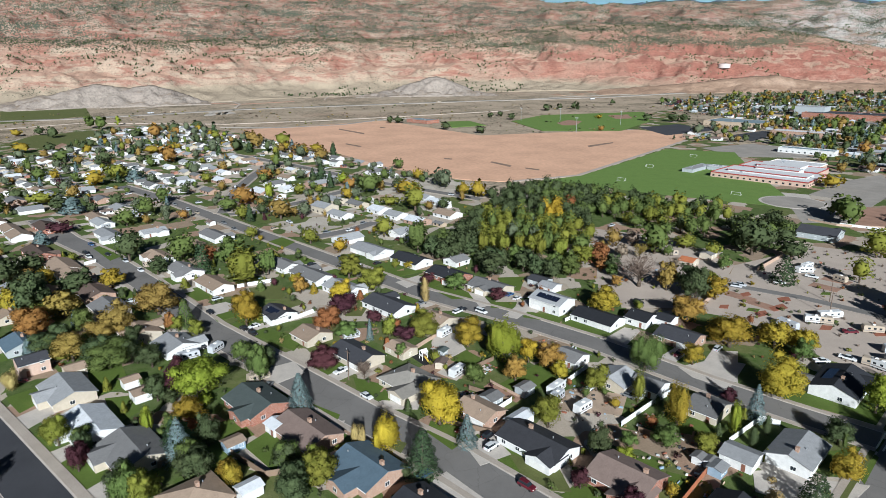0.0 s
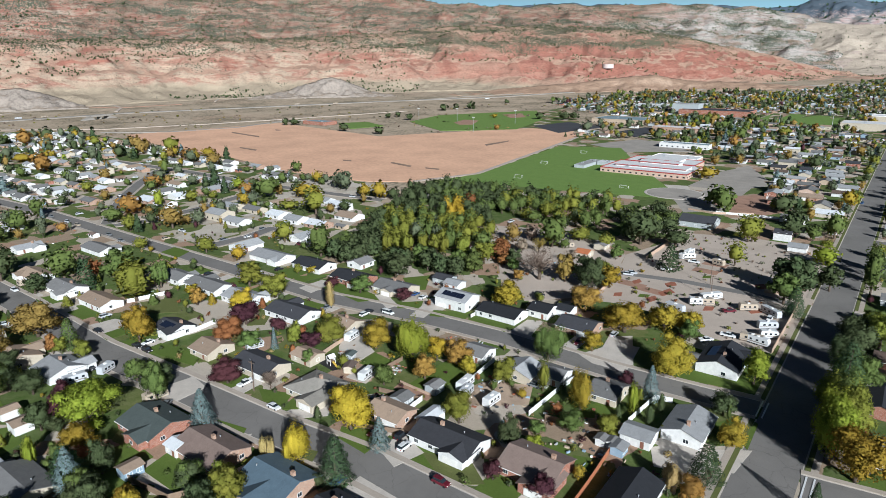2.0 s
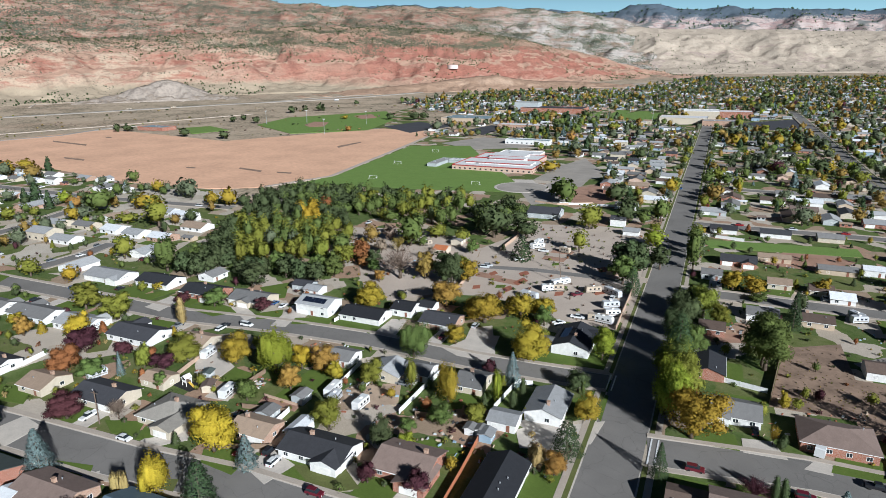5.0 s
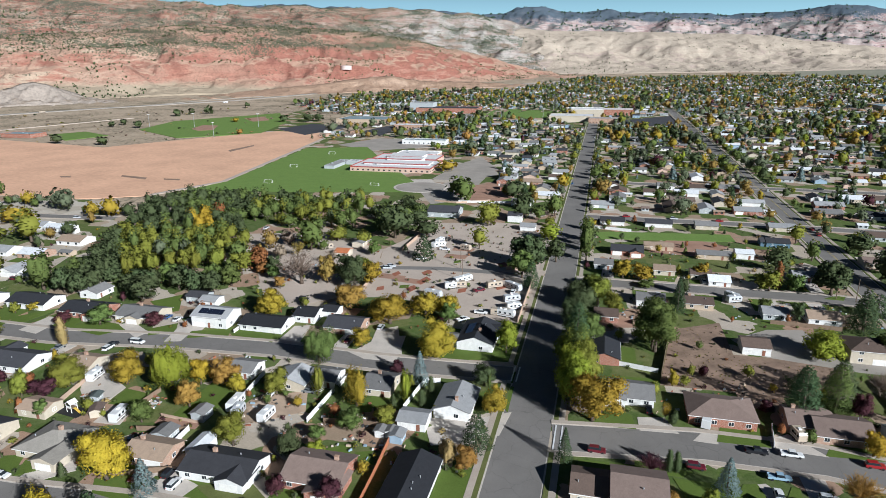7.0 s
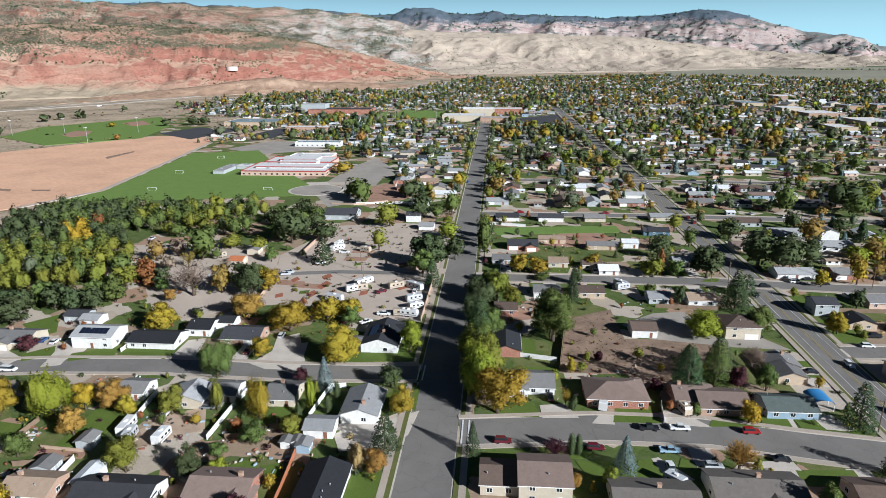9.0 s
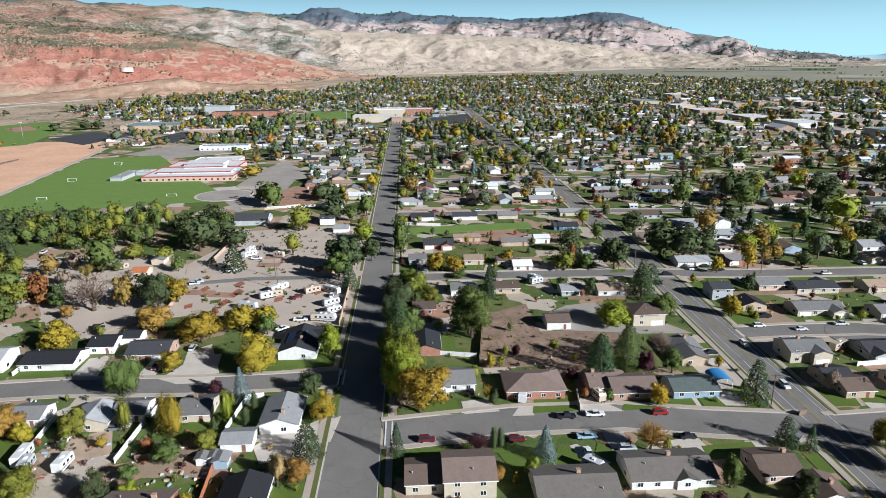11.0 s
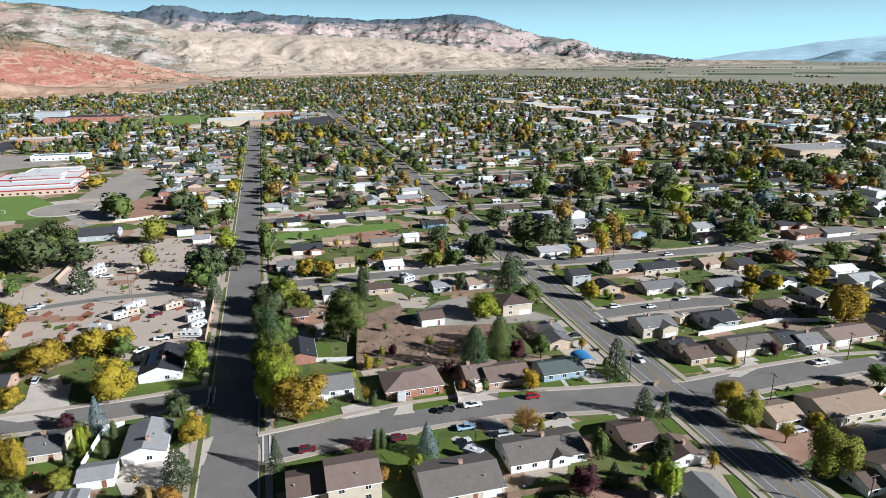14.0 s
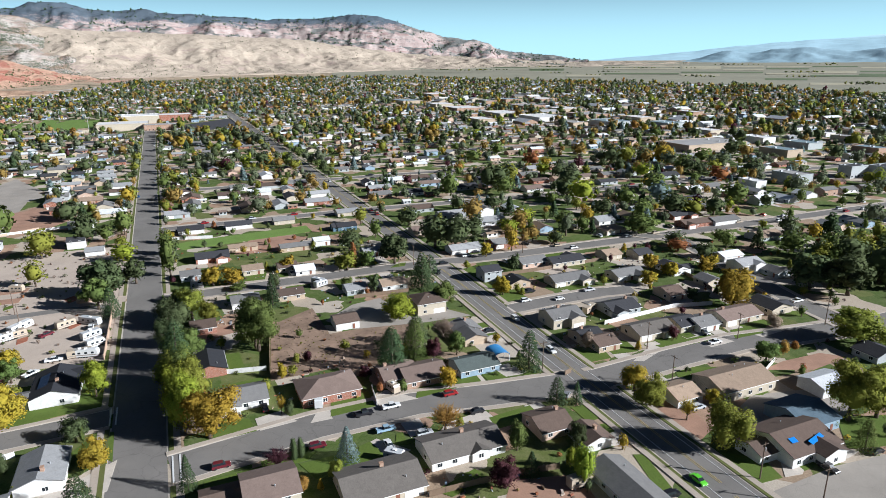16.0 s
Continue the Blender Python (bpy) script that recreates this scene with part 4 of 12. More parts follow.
def trunk_mesh(shape, variant):
    key = (shape, variant)
    if key not in TRUNKS:
        mb = MB()
        rng = random.Random(variant + 5)
        thick = 0.03 if shape in ("spruce", "pine", "column") else 0.038
        top = 0.9 if shape in ("spruce", "pine") else 0.42
        mb.tube((0, 0, -0.01), (0.01, 0, top * 0.5), thick * 1.25, thick * 0.8)
        mb.tube((0.01, 0, top * 0.5), (0, 0.015, top), thick * 0.8, thick * 0.3)
        if shape not in ("spruce", "pine", "column"):
            for i in range(6):
                a = i * 1.05 + rng.uniform(-0.3, 0.3)
                b = Vector((0.01, 0, top * rng.uniform(0.45, 0.85)))
                mb.tube(b, b + Vector((0.26 * math.cos(a), 0.26 * math.sin(a), rng.uniform(0.16, 0.3))), thick * 0.5, thick * 0.12, 5)
        TRUNKS[key] = mb.mesh("trunk", M["bark"], True)
    return TRUNKS[key]


TONE = {"green": "green", "dark": "dark green", "lime": "bright lime green", "haze_sage": "grey green", "olive": "olive green", "yellow": "bright yellow autumn", "gold": "golden autumn", "ochre": "dull brown gold autumn", "orange": "orange autumn", "rust": "rust red autumn", "plum": "dark purple", "spruce": "blue grey", "pine": "dark green", "straw": "straw coloured", "twig": "nearly bare grey brown"}
FORM = {"round": "leafy tree with a rounded crown", "tall": "tall upright leafy tree", "column": "narrow columnar tree", "spruce": "conical spruce", "pine": "broad conifer", "bare": "tree with thin branches", "shrub": "garden shrub", "spread": "spreading leafy shade tree"}


def tree(x, y, h, w, shape="round", tone="green", lod=0, where="beside the houses"):
    """A tree of height h and crown width w."""
    spot(x, y, w * 0.3)
    rng = random.Random(int(x * 13 + y * 7))
    if lod == 0 and w > 9.5 and math.hypot(x, y) < 235:
        lod = 3
    var = rng.randrange((4, 3, 2, 4)[lod])
    nm = "shrub" if shape == "shrub" else "tree"
    t = thing(nm, x, y, label=" ".join(f"{TONE[tone]} {FORM[shape]} {where}".split()[:12]), category=nm, group="trees of the town" if nm == "tree" else "shrubs of the gardens")
    t.matrix_basis = pose(x, y, land(x, y), 0, 0, rng.uniform(0, 360)) @ Matrix.Diagonal((w, w, h, 1))
    if shape != "shrub":
        part("trunk", trunk_mesh(shape, var), None, t)
    c = part("crown", crown_mesh(shape, var, lod), None, t)
    c.material_slots[0].link = "OBJECT"
    c.material_slots[0].material = M["leaf_" + tone]
    return t


# ---- vehicles ----
PAINTS = {"white": (0.6, 0.6, 0.59), "black": (0.015, 0.015, 0.018), "grey": (0.16, 0.165, 0.17), "silver": (0.45, 0.46, 0.47), "red": (0.24, 0.013, 0.016), "maroon": (0.1, 0.012, 0.02), "blue": (0.03, 0.08, 0.2), "paleblue": (0.25, 0.36, 0.45), "green": (0.12, 0.5, 0.03), "tan": (0.4, 0.33, 0.25)}
for k, c in PAINTS.items():
    M["paint_" + k] = surface("car_paint_" + k, c, 1.5, 0.06, 0.3, 30, 0.0, 0.5)
WHEEL = MB().tube((0, -0.12, 0.34), (0, 0.12, 0.34), 0.34, 0.34, 12).tube((0, -0.14, 0.34), (0, 0.14, 0.34), 0.2, 0.2, 8).mesh("wheel", M["rubber"])
LAMP_F = MB().box(-0.05, 0.03, -0.2, 0.2, -0.08, 0.08).mesh("headlight", M["trim"])
TAIL = surface("tail_lamp_red", (0.35, 0.01, 0.01), 2, 0.1, 0.3)
LAMP_R = MB().box(-0.03, 0.05, -0.16, 0.16, -0.1, 0.1).mesh("tail_light", TAIL)
CAR_FORMS = {  # side outline of the body, cabin outline, length
    "sedan": (((-2.3, 0.35), (-2.3, 0.78), (-2.2, 0.95), (-1.3, 1.0), (1.0, 0.98), (2.05, 0.82), (2.3, 0.65), (2.3, 0.35)), ((-1.75, 0.98), (-1.05, 1.43), (0.35, 1.45), (1.15, 0.97)), 1.45, -1.4),
    "suv": (((-2.35, 0.4), (-2.35, 0.9), (-2.25, 1.1), (-1.3, 1.12), (1.0, 1.1), (2.15, 1.0), (2.35, 0.8), (2.35, 0.4)), ((-2.2, 1.1), (-1.85, 1.72), (0.4, 1.74), (1.1, 1.1)), 1.5, -1.4),
    "pickup": (((-2.8, 0.5), (-2.8, 1.05), (-0.9, 1.05), (-0.9, 1.12), (1.2, 1.12), (2.6, 1.05), (2.75, 0.85), (2.75, 0.5)), ((-0.95, 1.1), (-0.7, 1.8), (0.7, 1.82), (1.3, 1.1)), 1.75, -1.75),
    "van": (((-2.6, 0.4), (-2.6, 1.0), (-2.55, 1.15), (1.5, 1.15), (2.4, 1.0), (2.55, 0.75), (2.55, 0.4)), ((-2.55, 1.13), (-2.45, 1.9), (1.0, 1.92), (1.8, 1.13)), 1.7, -1.6),
}
CARS = {}


def prism_y(prof, w, inset=0.0):
    """A side outline carried across the width, its top drawn in."""
    zs = [z for _, z in prof]
    lo, hi = min(zs), max(zs)
    mb = MB()
    half = [w / 2 - inset * ((z - lo) / (hi - lo)) for z in zs]
    n = len(prof)
    mb.v = [(x, -h, z) for (x, z), h in zip(prof, half)] + [(x, h, z) for (x, z), h in zip(prof, half)]
    mb.f = [tuple(reversed(range(n))), tuple(range(n, 2 * n))] + [(i, (i + 1) % n, n + (i + 1) % n, n + i) for i in range(n)]
    return mb


def car(x, y, az, form="sedan", paint="white"):
    """A parked vehicle; az: the way its nose points."""
    m = pose(x, y, land(x, y) + 0.05, 0, 0, 90 - az)
    key = (form, paint)
    if key in CARS:
        return copy_thing(CARS[key], m)
    body, cabin, wf, wr = CAR_FORMS[form]
    word = {"paleblue": "pale blue", "green": "bright green"}.get(paint, paint)
    t = thing("pickup_truck" if form == "pickup" else "car", x, y, label=f"{word} {'pickup truck' if form == 'pickup' else form} parked by the kerb", category="pickup" if form == "pickup" else "car", group="parked vehicles")
    t.matrix_basis = m
    b = prism_y(body, 1.86, 0.1)
    if form == "pickup":
        b.box(-2.75, -1.0, -0.92, -0.82, 1.0, 1.2).box(-2.75, -1.0, 0.82, 0.92, 1.0, 1.2).box(-2.8, -2.7, -0.92, 0.92, 1.0, 1.2)
    part("body", b, M["paint_" + paint], t)
    part("glass", prism_y(cabin, 1.62, 0.14), M["glass"], t)
    (xa, _), (xb, za), (xc, zb), _ = cabin
    part("roof_panel", MB().box(xb - 0.08, xc + 0.08, -0.68, 0.68, zb - 0.03, zb + 0.05), M["paint_" + paint], t)
    for wx in (wf, wr):
        for s in (-1, 1):
            part("wheel", WHEEL, None, t, m=pose(wx, s * 0.82, 0))
    for s in (-1, 1):
        part("headlight", LAMP_F, None, t, m=pose(body[-1][0], s * 0.62, body[-2][1] - 0.05))
        part("tail_light", LAMP_R, None, t, m=pose(body[0][0], s * 0.68, body[1][1] - 0.08))
    CARS[key] = t
    return t


M["stripe"] = surface("camper_stripe", (0.25, 0.22, 0.2), 2, 0.1, 0.5)
RVS = {}


def camper(x, y, az, L=8.0, kind="trailer", stripe="stripe"):
    L = round(L * 0.9, 1)
    m = pose(x, y, land(x, y) + 0.05, 0, 0, 90 - az)
    skin = ("white", "silver", "white", "tan")[int(abs(x) + abs(y)) % 4]
    key = (L, kind, skin)
    if key in RVS:
        return copy_thing(RVS[key], m)
    t = thing("camper", x, y, label=f"{skin} travel trailer with dark stripe" if kind == "trailer" else f"{skin} motorhome with dark windscreen", category="camper", group="parked campers")
    t.matrix_basis = m
    a, b = -L / 2, L / 2
    part("body", prism_y(((a, 0.55), (a, 2.9), (a + 0.25, 3.1), (b - 0.5, 3.1), (b, 2.4), (b + (0.0 if kind == "trailer" else 0.5), 1.3), (b, 0.55)), 2.45, 0.05), M["paint_" + skin], t)
    for s in (-1, 1):
        part("stripe", MB().box(a + 0.2, b - 0.4, s * 1.225 - 0.02, s * 1.225 + 0.02, 1.0, 1.35), M["stripe"], t)
        for k in range(3):
            px = a + L * (0.2 + 0.27 * k)
            part("window", MB().box(px, px + 0.9, s * 1.21 - 0.02, s * 1.21 + 0.02, 1.6, 2.3), M["glass"], t)
        for wx in (-0.6, 0.3) if kind == "trailer" else (a + 1.8, b - 1.0):
            part("wheel", WHEEL, None, t, m=pose(wx, s * 1.05, 0))
    part("air_conditioner", MB().box(-0.5, 0.5, -0.45, 0.45, 3.1, 3.4, 0.08), M["trim"], t)
    if kind == "trailer":
        part("hitch", MB().tube((b, 0.5, 0.6), (b + 1.2, 0, 0.6), 0.06, 0.06, 5).tube((b, -0.5, 0.6), (b + 1.2, 0, 0.6), 0.06, 0.06, 5), M["dark_metal"], t)
    RVS[key] = t
    return t


# ---- surfaces, fences, poles ----
def within(x, y, poly):
    """True inside an outline."""
    c = False
    for (x1, y1), (x2, y2) in zip(poly, poly[1:] + poly[:1]):
        if (y1 > y) != (y2 > y) and x < (x2 - x1) * (y - y1) / (y2 - y1) + x1:
            c = not c
    return c


def patch(name, pts, material, z=0.08, label="", category="", kind="structure"):
    """A flat slab over an outline: lawn, drive, field."""
    if category in ("sports field", "car park"):
        for u in range(int(min(p[0] for p in pts)), int(max(p[0] for p in pts)) + 1, 9):
            for w in range(int(min(p[1] for p in pts)), int(max(p[1] for p in pts)) + 1, 9):
                if within(u, w, pts):
                    spot(u, w, 6)
    PLOTS.append(pts)
    mb = MB().slab(pts, -0.6, z)
    far = max(math.hypot(*p) for p in pts) > 1300
    if far:
        mb.v = [(a, b, c + land(a, b)) for a, b, c in mb.v]
    return tagged(new(name, mb.mesh(name, material)), label, category, kind=kind)


def offset(pts, d):
    """The line moved d metres to its right."""
    out = []
    for i, p in enumerate(pts):
        a, b = Vector(pts[max(i - 1, 0)]), Vector(pts[min(i + 1, len(pts) - 1)])
        t = (b - a).normalized()
        out.append((p[0] + t.y * d, p[1] - t.x * d))
    return out


def strip(name, pts, d0, d1, z, material, label="", category="", z0=-0.6, kind="structure"):
    """A band along a line between two offsets."""
    a, b = offset(pts, d0), offset(pts, d1)
    mb = MB()
    n = len(pts)
    mb.v = [(*p, z0 + land(*p)) for p in a] + [(*p, z0 + land(*p)) for p in b] + [(*p, z + land(*p)) for p in a] + [(*p, z + land(*p)) for p in b]
    for i in range(n - 1):
        j = i + 1
        mb.f += [(2 * n + j, 2 * n + i, 3 * n + i, 3 * n + j), (i, 2 * n + i, 2 * n + j, j), (3 * n + i, n + i, n + j, 3 * n + j)]
    mb.f += [(0, n, 3 * n, 2 * n), (2 * n - 1, n - 1, 3 * n - 1, 4 * n - 1)]
    return tagged(new(name, mb.mesh(name, material)), label, category, kind=kind)


def cut(pts, gaps, axis):
    """The stretches of a line that lie outside the gaps, which are spans along x (axis 0) or y (axis 1)."""
    lo, hi = pts[0][axis], pts[-1][axis]
    marks = [lo] + [v for q in sorted(gaps) for v in q] + [hi]
    out = []
    for s, e in zip(marks[::2], marks[1::2]):
        line = []
        for p, q in zip(pts, pts[1:]):
            a, b = max(s, p[axis]), min(e, q[axis])
            if b > a:
                for v in (a, b):
                    k = (v - p[axis]) / (q[axis] - p[axis])
                    c = (p[0] + (q[0] - p[0]) * k, p[1] + (q[1] - p[1]) * k)
                    if not line or math.dist(line[-1], c) > 0.05:
                        line.append(c)
        if len(line) > 1:
            out.append(line)
    return out


def street(pts, w, material="asphalt", z=0.03, gutter=True, walk=1.8, verge=0.0, left=(), right=(), axis=0):
    """A road with gutters, kerbs, verge and pavement, which stop where side streets come in (left, right: gaps)."""
    z += 0.002 * len(LANES)
    LANES.extend((a, b, w / 2 + 2) for a, b in zip(pts, pts[1:]))
    strip("road", pts, -w / 2, w / 2, z, M[material], "grey asphalt street with fine cracks", "road")
    if not gutter:
        return
    for s, gaps in ((-1, left), (1, right)):
        for line in cut(pts, gaps, axis) if gaps else [pts]:
            g0, g1 = sorted((s * (w / 2), s * (w / 2 + 0.45)))
            strip("gutter", line, g0, g1, z + 0.015, M["concrete"], "pale concrete gutter", "gutter")
            if verge:
                k0, k1 = sorted((s * (w / 2 + 0.45), s * (w / 2 + 0.45 + verge)))
                strip("verge", line, k0, k1, z + 0.13, M["grass_dry"], "thin grass verge by the kerb", "verge")
            k0, k1 = sorted((s * (w / 2 + 0.45 + verge), s * (w / 2 + 0.45 + verge + walk)))
            strip("pavement", line, k0, k1, z + 0.14, M["walk"], "tan concrete pavement with kerb", "pavement")


FENCE = {}


def fence(x0, y0, x1, y1, h=1.8, material="vinyl"):
    """A run of panels between posts."""
    d = math.hypot(x1 - x0, y1 - y0)
    if d < 1:
        return None
    n = max(1, round(d / 4.2))
    word = {"vinyl": "white vinyl privacy fence", "wood": "weathered brown board fence", "wood_red": "reddish cedar board fence", "blockwall": "tan masonry garden wall"}[material]
    t = thing("fence", x0, y0, math.degrees(math.atan2(x1 - x0, y1 - y0)) - 90, label=f"{word} between the yards", category="fence")
    k = (material, h)
    if k not in FENCE:
        th = 0.1 if material == "blockwall" else 0.03
        FENCE[k] = (MB().box(-0.5, 0.5, -th, th, 0.0, h - 0.08).box(-0.5, 0.5, -th - 0.03, th + 0.03, h - 0.12, h).mesh("panel", M[material]), MB().box(-0.08, 0.08, -0.08, 0.08, 0, h + 0.1).mesh("post", M[material]))
    pm, po = FENCE[k]
    s = d / n
    for i in range(n):
        part("panel", pm, None, t, m=Matrix.Translation(((i + 0.5) * s, 0, 0)) @ Matrix.Diagonal((s, 1, 1, 1)))
    for i in range(0, n + 1):
        part("post", po, None, t, m=pose(i * s, 0, 0))
    return t


POLE = MB().tube((0, 0, -0.3), (0, 0, 10.5), 0.19, 0.12, 8).mesh("pole", M["pole"])
ARM = MB().box(-1.3, 1.3, -0.06, 0.06, 9.75, 9.92).mesh("cross_arm", M["pole"])
CUP = MB().tube((0, 0, 9.9), (0, 0, 10.12), 0.06, 0.04, 6).mesh("insulator", M["dark_metal"])


def utility_pole(x, y, az, can=False):
    t = thing("utility_pole", x, y, az, label="weathered wooden utility pole with cross arm", category="pole", group="utility poles")
    part("pole", POLE, None, t)
    part("cross_arm", ARM, None, t)
    for k in (-1.15, -0.45, 0.45, 1.15):
        part("insulator", CUP, None, t, m=pose(k, 0, 0))
    if can:
        part("transformer", MB().tube((0.35, 0, 7.9), (0.35, 0, 8.9), 0.26, 0.26, 10), M["metal"], t)
    return t


def wire(x0, y0, x1, y1, z=10.1, sag=0.8):
    mb = MB()
    pts = [(x0 + (x1 - x0) * i / 10, y0 + (y1 - y0) * i / 10, z - sag * 4 * (i / 10) * (1 - i / 10)) for i in range(11)]
    d = Vector((x1 - x0, y1 - y0)).normalized() * 0.018
    for x, y, h in pts:
        mb.v += [(x - d.y, y + d.x, h), (x, y, h + 0.018), (x + d.y, y - d.x, h), (x, y, h - 0.018)]
    mb.f = [(4 * i + k, 4 * i + (k + 1) % 4, 4 * i + 4 + (k + 1) % 4, 4 * i + 4 + k) for i in range(10) for k in range(4)] + [(3, 2, 1, 0), (40, 41, 42, 43)]
    return tagged(new("power_line", mb.mesh("power_line", M["dark_metal"])), "thin dark power line slung between poles", "cable")


# ---- the neighbourhood ----
street([(-17.0, -40.0), (-16.4, 120.0), (-16.3, 300.0), (-17.3, 540.0), (-18.0, 880.0), (-19.0, 1500.0)], 14.2, verge=1.3, left=((93.5, 108.0), (183.5, 196.5), (292.0, 300.0)), right=((148.5, 163.5), (282.5, 294.5), (413.0, 425.0), (539.0, 551.0), (666.0, 678.0)), axis=1)
street([(-480.0, 96.0), (-409.8, 94.9), (-362.6, 98.6), (-295.7, 97.8), (-228.0, 94.5), (-182.9, 96.7), (-134.8, 98.5), (-100.5, 101.6), (-24.5, 101.0)], 12.0)
street([(-562.2, 176.5), (-476.7, 181.6), (-368.8, 180.4), (-260.2, 180.6), (-195.8, 180.3), (-152.3, 186.6), (-111.7, 189.2), (-71.3, 187.7), (-46.4, 188.6), (-24.5, 190.0)], 9.6)
street([(-8.5, 156.0), (30.0, 161.0), (60.0, 161.0), (85.0, 156.0), (112.0, 152.0)], 12.5)
street([(-8.5, 288.5), (40.0, 289.0), (100.0, 288.5), (160.0, 283.0), (235.0, 281.0), (330.0, 279.0), (520.0, 277.0)], 9.6)
street([(-8.5, 419.0), (112.0, 419.0), (240.0, 410.0), (600.0, 405.0)], 9.6)
street([(-8.5, 545.0), (112.0, 545.0), (300.0, 540.0), (700.0, 535.0)], 9.6)
street([(-8.5, 672.0), (112.0, 672.0), (300.0, 668.0), (800.0, 660.0)], 9.6)
street([(-262.0, 12.6), (-208.0, 17.2), (-181.0, 19.5), (-158.0, 21.4), (-138.0, 22.9)], 11.0, 'asphalt_dark', walk=2.6)
street([(119.3, 150.9), (155.3, 152.7), (182.4, 153.1), (214.3, 148.1), (250.1, 143.7), (400.1, 139.7)], 11.5)
street([(124.4, 215.6), (145.8, 216.6), (169.4, 216.5), (186.0, 213.8)], 9.0)
street([(113.0, -60.0), (114.5, 90.0), (116.0, 170.0), (119.0, 280.0), (120.0, 420.0), (121.5, 640.0), (123.0, 1400.0)], 12.2, verge=1.0, left=((144.0, 160.0), (282.5, 294.5), (413.0, 425.0), (539.0, 551.0)), right=((144.4, 157.4), (210.6, 220.6), (282.0, 293.0), (412.0, 424.0), (539.0, 551.0)), axis=1)
street([(234.5, 309.3), (263.0, 268.1), (252.3, 221.4), (239.4, 175.6), (235.4, 147.3)], 9.6)
street([(-401.6, 191.2), (-394.2, 214.7), (-401.9, 261.7), (-416.4, 315.5)], 8.5)
street([(-310.2, 200.2), (-308.4, 223.6), (-312.8, 244.7), (-302.0, 245.1)], 9.0)
street([(-681.6, 328.7), (-552.3, 335.8), (-441.2, 334.6), (-362.2, 341.2), (-311.6, 345.5)], 8.5)
street([(-485.1, 129.5), (-488.0, 157.2), (-482.8, 184.1)], 8.5)
street([(-407.5, 190.1), (-480.2, 238.1), (-530.7, 280.9), (-578.5, 325.9)], 8.5)
TOWN_EDGE = [(-89.7, 744.0), (-82.2, 973.0), (-72.5, 1184.0), (-66.7, 1123.0), (-60.9, 879.0), (-55.2, 726.0), (-48.7, 593.0), (-40.5, 482.0), (-34.5, 522.0), (-26.3, 1463.0), (-23.6, 929.0), (-19.6, 818.0), (-19.4, 1890.0), (-17.0, 482.0), (-8.8, 1960.0), (0.0, 2828.0), (10.5, 3005.0), (19.4, 3035.0), (29.2, 2733.0), (38.7, 2560.0), (47.5, 2383.0), (57.6, 2046.0), (67.7, 1591.0)]
town = polar_sheet('town_ground', [-110 + 2 * i for i in range(106)], [0.003 + 0.997 * i / 40 for i in range(41)], lambda a, s: flat_place(a, s * table(a, TOWN_EDGE), 0.02), M['lots'])
tagged(town, 'yards of soil, gravel and grass between the houses', 'ground', kind='structure')
patch('field', [(-903.5, 466.5), (-878.7, 580.9), (-857.8, 704.0), (-589.7, 652.4), (-529.1, 764.5), (-467.9, 860.5), (-374.2, 849.0), (-348.2, 682.7), (-318.9, 481.5), (-341.7, 414.4), (-376.9, 395.6), (-460.5, 389.9), (-600.1, 417.0), (-757.3, 429.5)], M['ploughed'], 0.0502, 'bare reddish graded field', 'field')
strip('track', [(-341.0, 418.0), (-316.6, 481.6), (-345.6, 683.0), (-362.0, 790.0)], -2.6, 2.6, 0.16, M['gravel'], 'pale gravel track beside the field', 'track')
patch('paved_yards', [(-268.0, 196.0), (-392.0, 196.0), (-412.0, 262.0), (-426.0, 322.0), (-436.0, 378.0), (-372.0, 392.0), (-318.0, 372.0), (-300.0, 340.0), (-286.0, 300.0), (-262.0, 236.0)], M['pale_lots'], 0.046, 'yards of pale concrete, gravel and lawn between white houses', 'yard')
FIELD = [(-903.5, 466.5), (-878.7, 580.9), (-857.8, 704.0), (-589.7, 652.4), (-529.1, 764.5), (-467.9, 860.5), (-374.2, 849.0), (-348.2, 682.7), (-318.9, 481.5), (-341.7, 414.4), (-376.9, 395.6), (-460.5, 389.9), (-600.1, 417.0), (-757.3, 429.5)]
patch('sports_field', [(-341.5, 694.0), (-274.3, 720.2), (-218.3, 618.4), (-145.8, 499.1), (-147.9, 471.2), (-213.9, 455.0), (-325.0, 440.0), (-313.5, 482.0)], M['turf'], 0.1204, 'green mown sports turf', 'sports field')
patch('sports_field', [(-689.6, 839.9), (-725.2, 972.9), (-624.1, 1164.0), (-519.8, 991.0), (-478.1, 830.7), (-561.7, 755.0)], M['turf'], 0.1207, 'green mown sports turf', 'sports field')
patch('lawn', [(-1056.9, 226.1), (-958.0, 166.4), (-836.3, 210.0), (-905.9, 293.1), (-1055.6, 307.5)], M['grass_dry'], 0.0959, 'thin yellowing lawn', 'lawn')
patch('lawn', [(-1603.2, 290.7), (-1296.0, 231.2), (-1355.1, 389.1), (-1605.1, 452.5)], M['grass_dry'], 0.0961, 'thin yellowing lawn', 'lawn')
patch('sports_field', [(-216.8, 1182.9), (-102.7, 1084.3), (-101.4, 1316.7), (-221.7, 1342.7)], M['turf'], 0.1213, 'green mown sports turf', 'sports field')
patch('sports_field', [(-770.8, 754.1), (-692.4, 701.4), (-677.0, 761.9), (-749.5, 800.2)], M['turf'], 0.1215, 'green mown sports turf', 'sports field')
patch('car_park', [(-483.9, 889.2), (-404.5, 821.3), (-384.4, 936.1), (-464.1, 976.8)], M['asphalt_dark'], 0.0718, 'dark asphalt car park', 'car park')
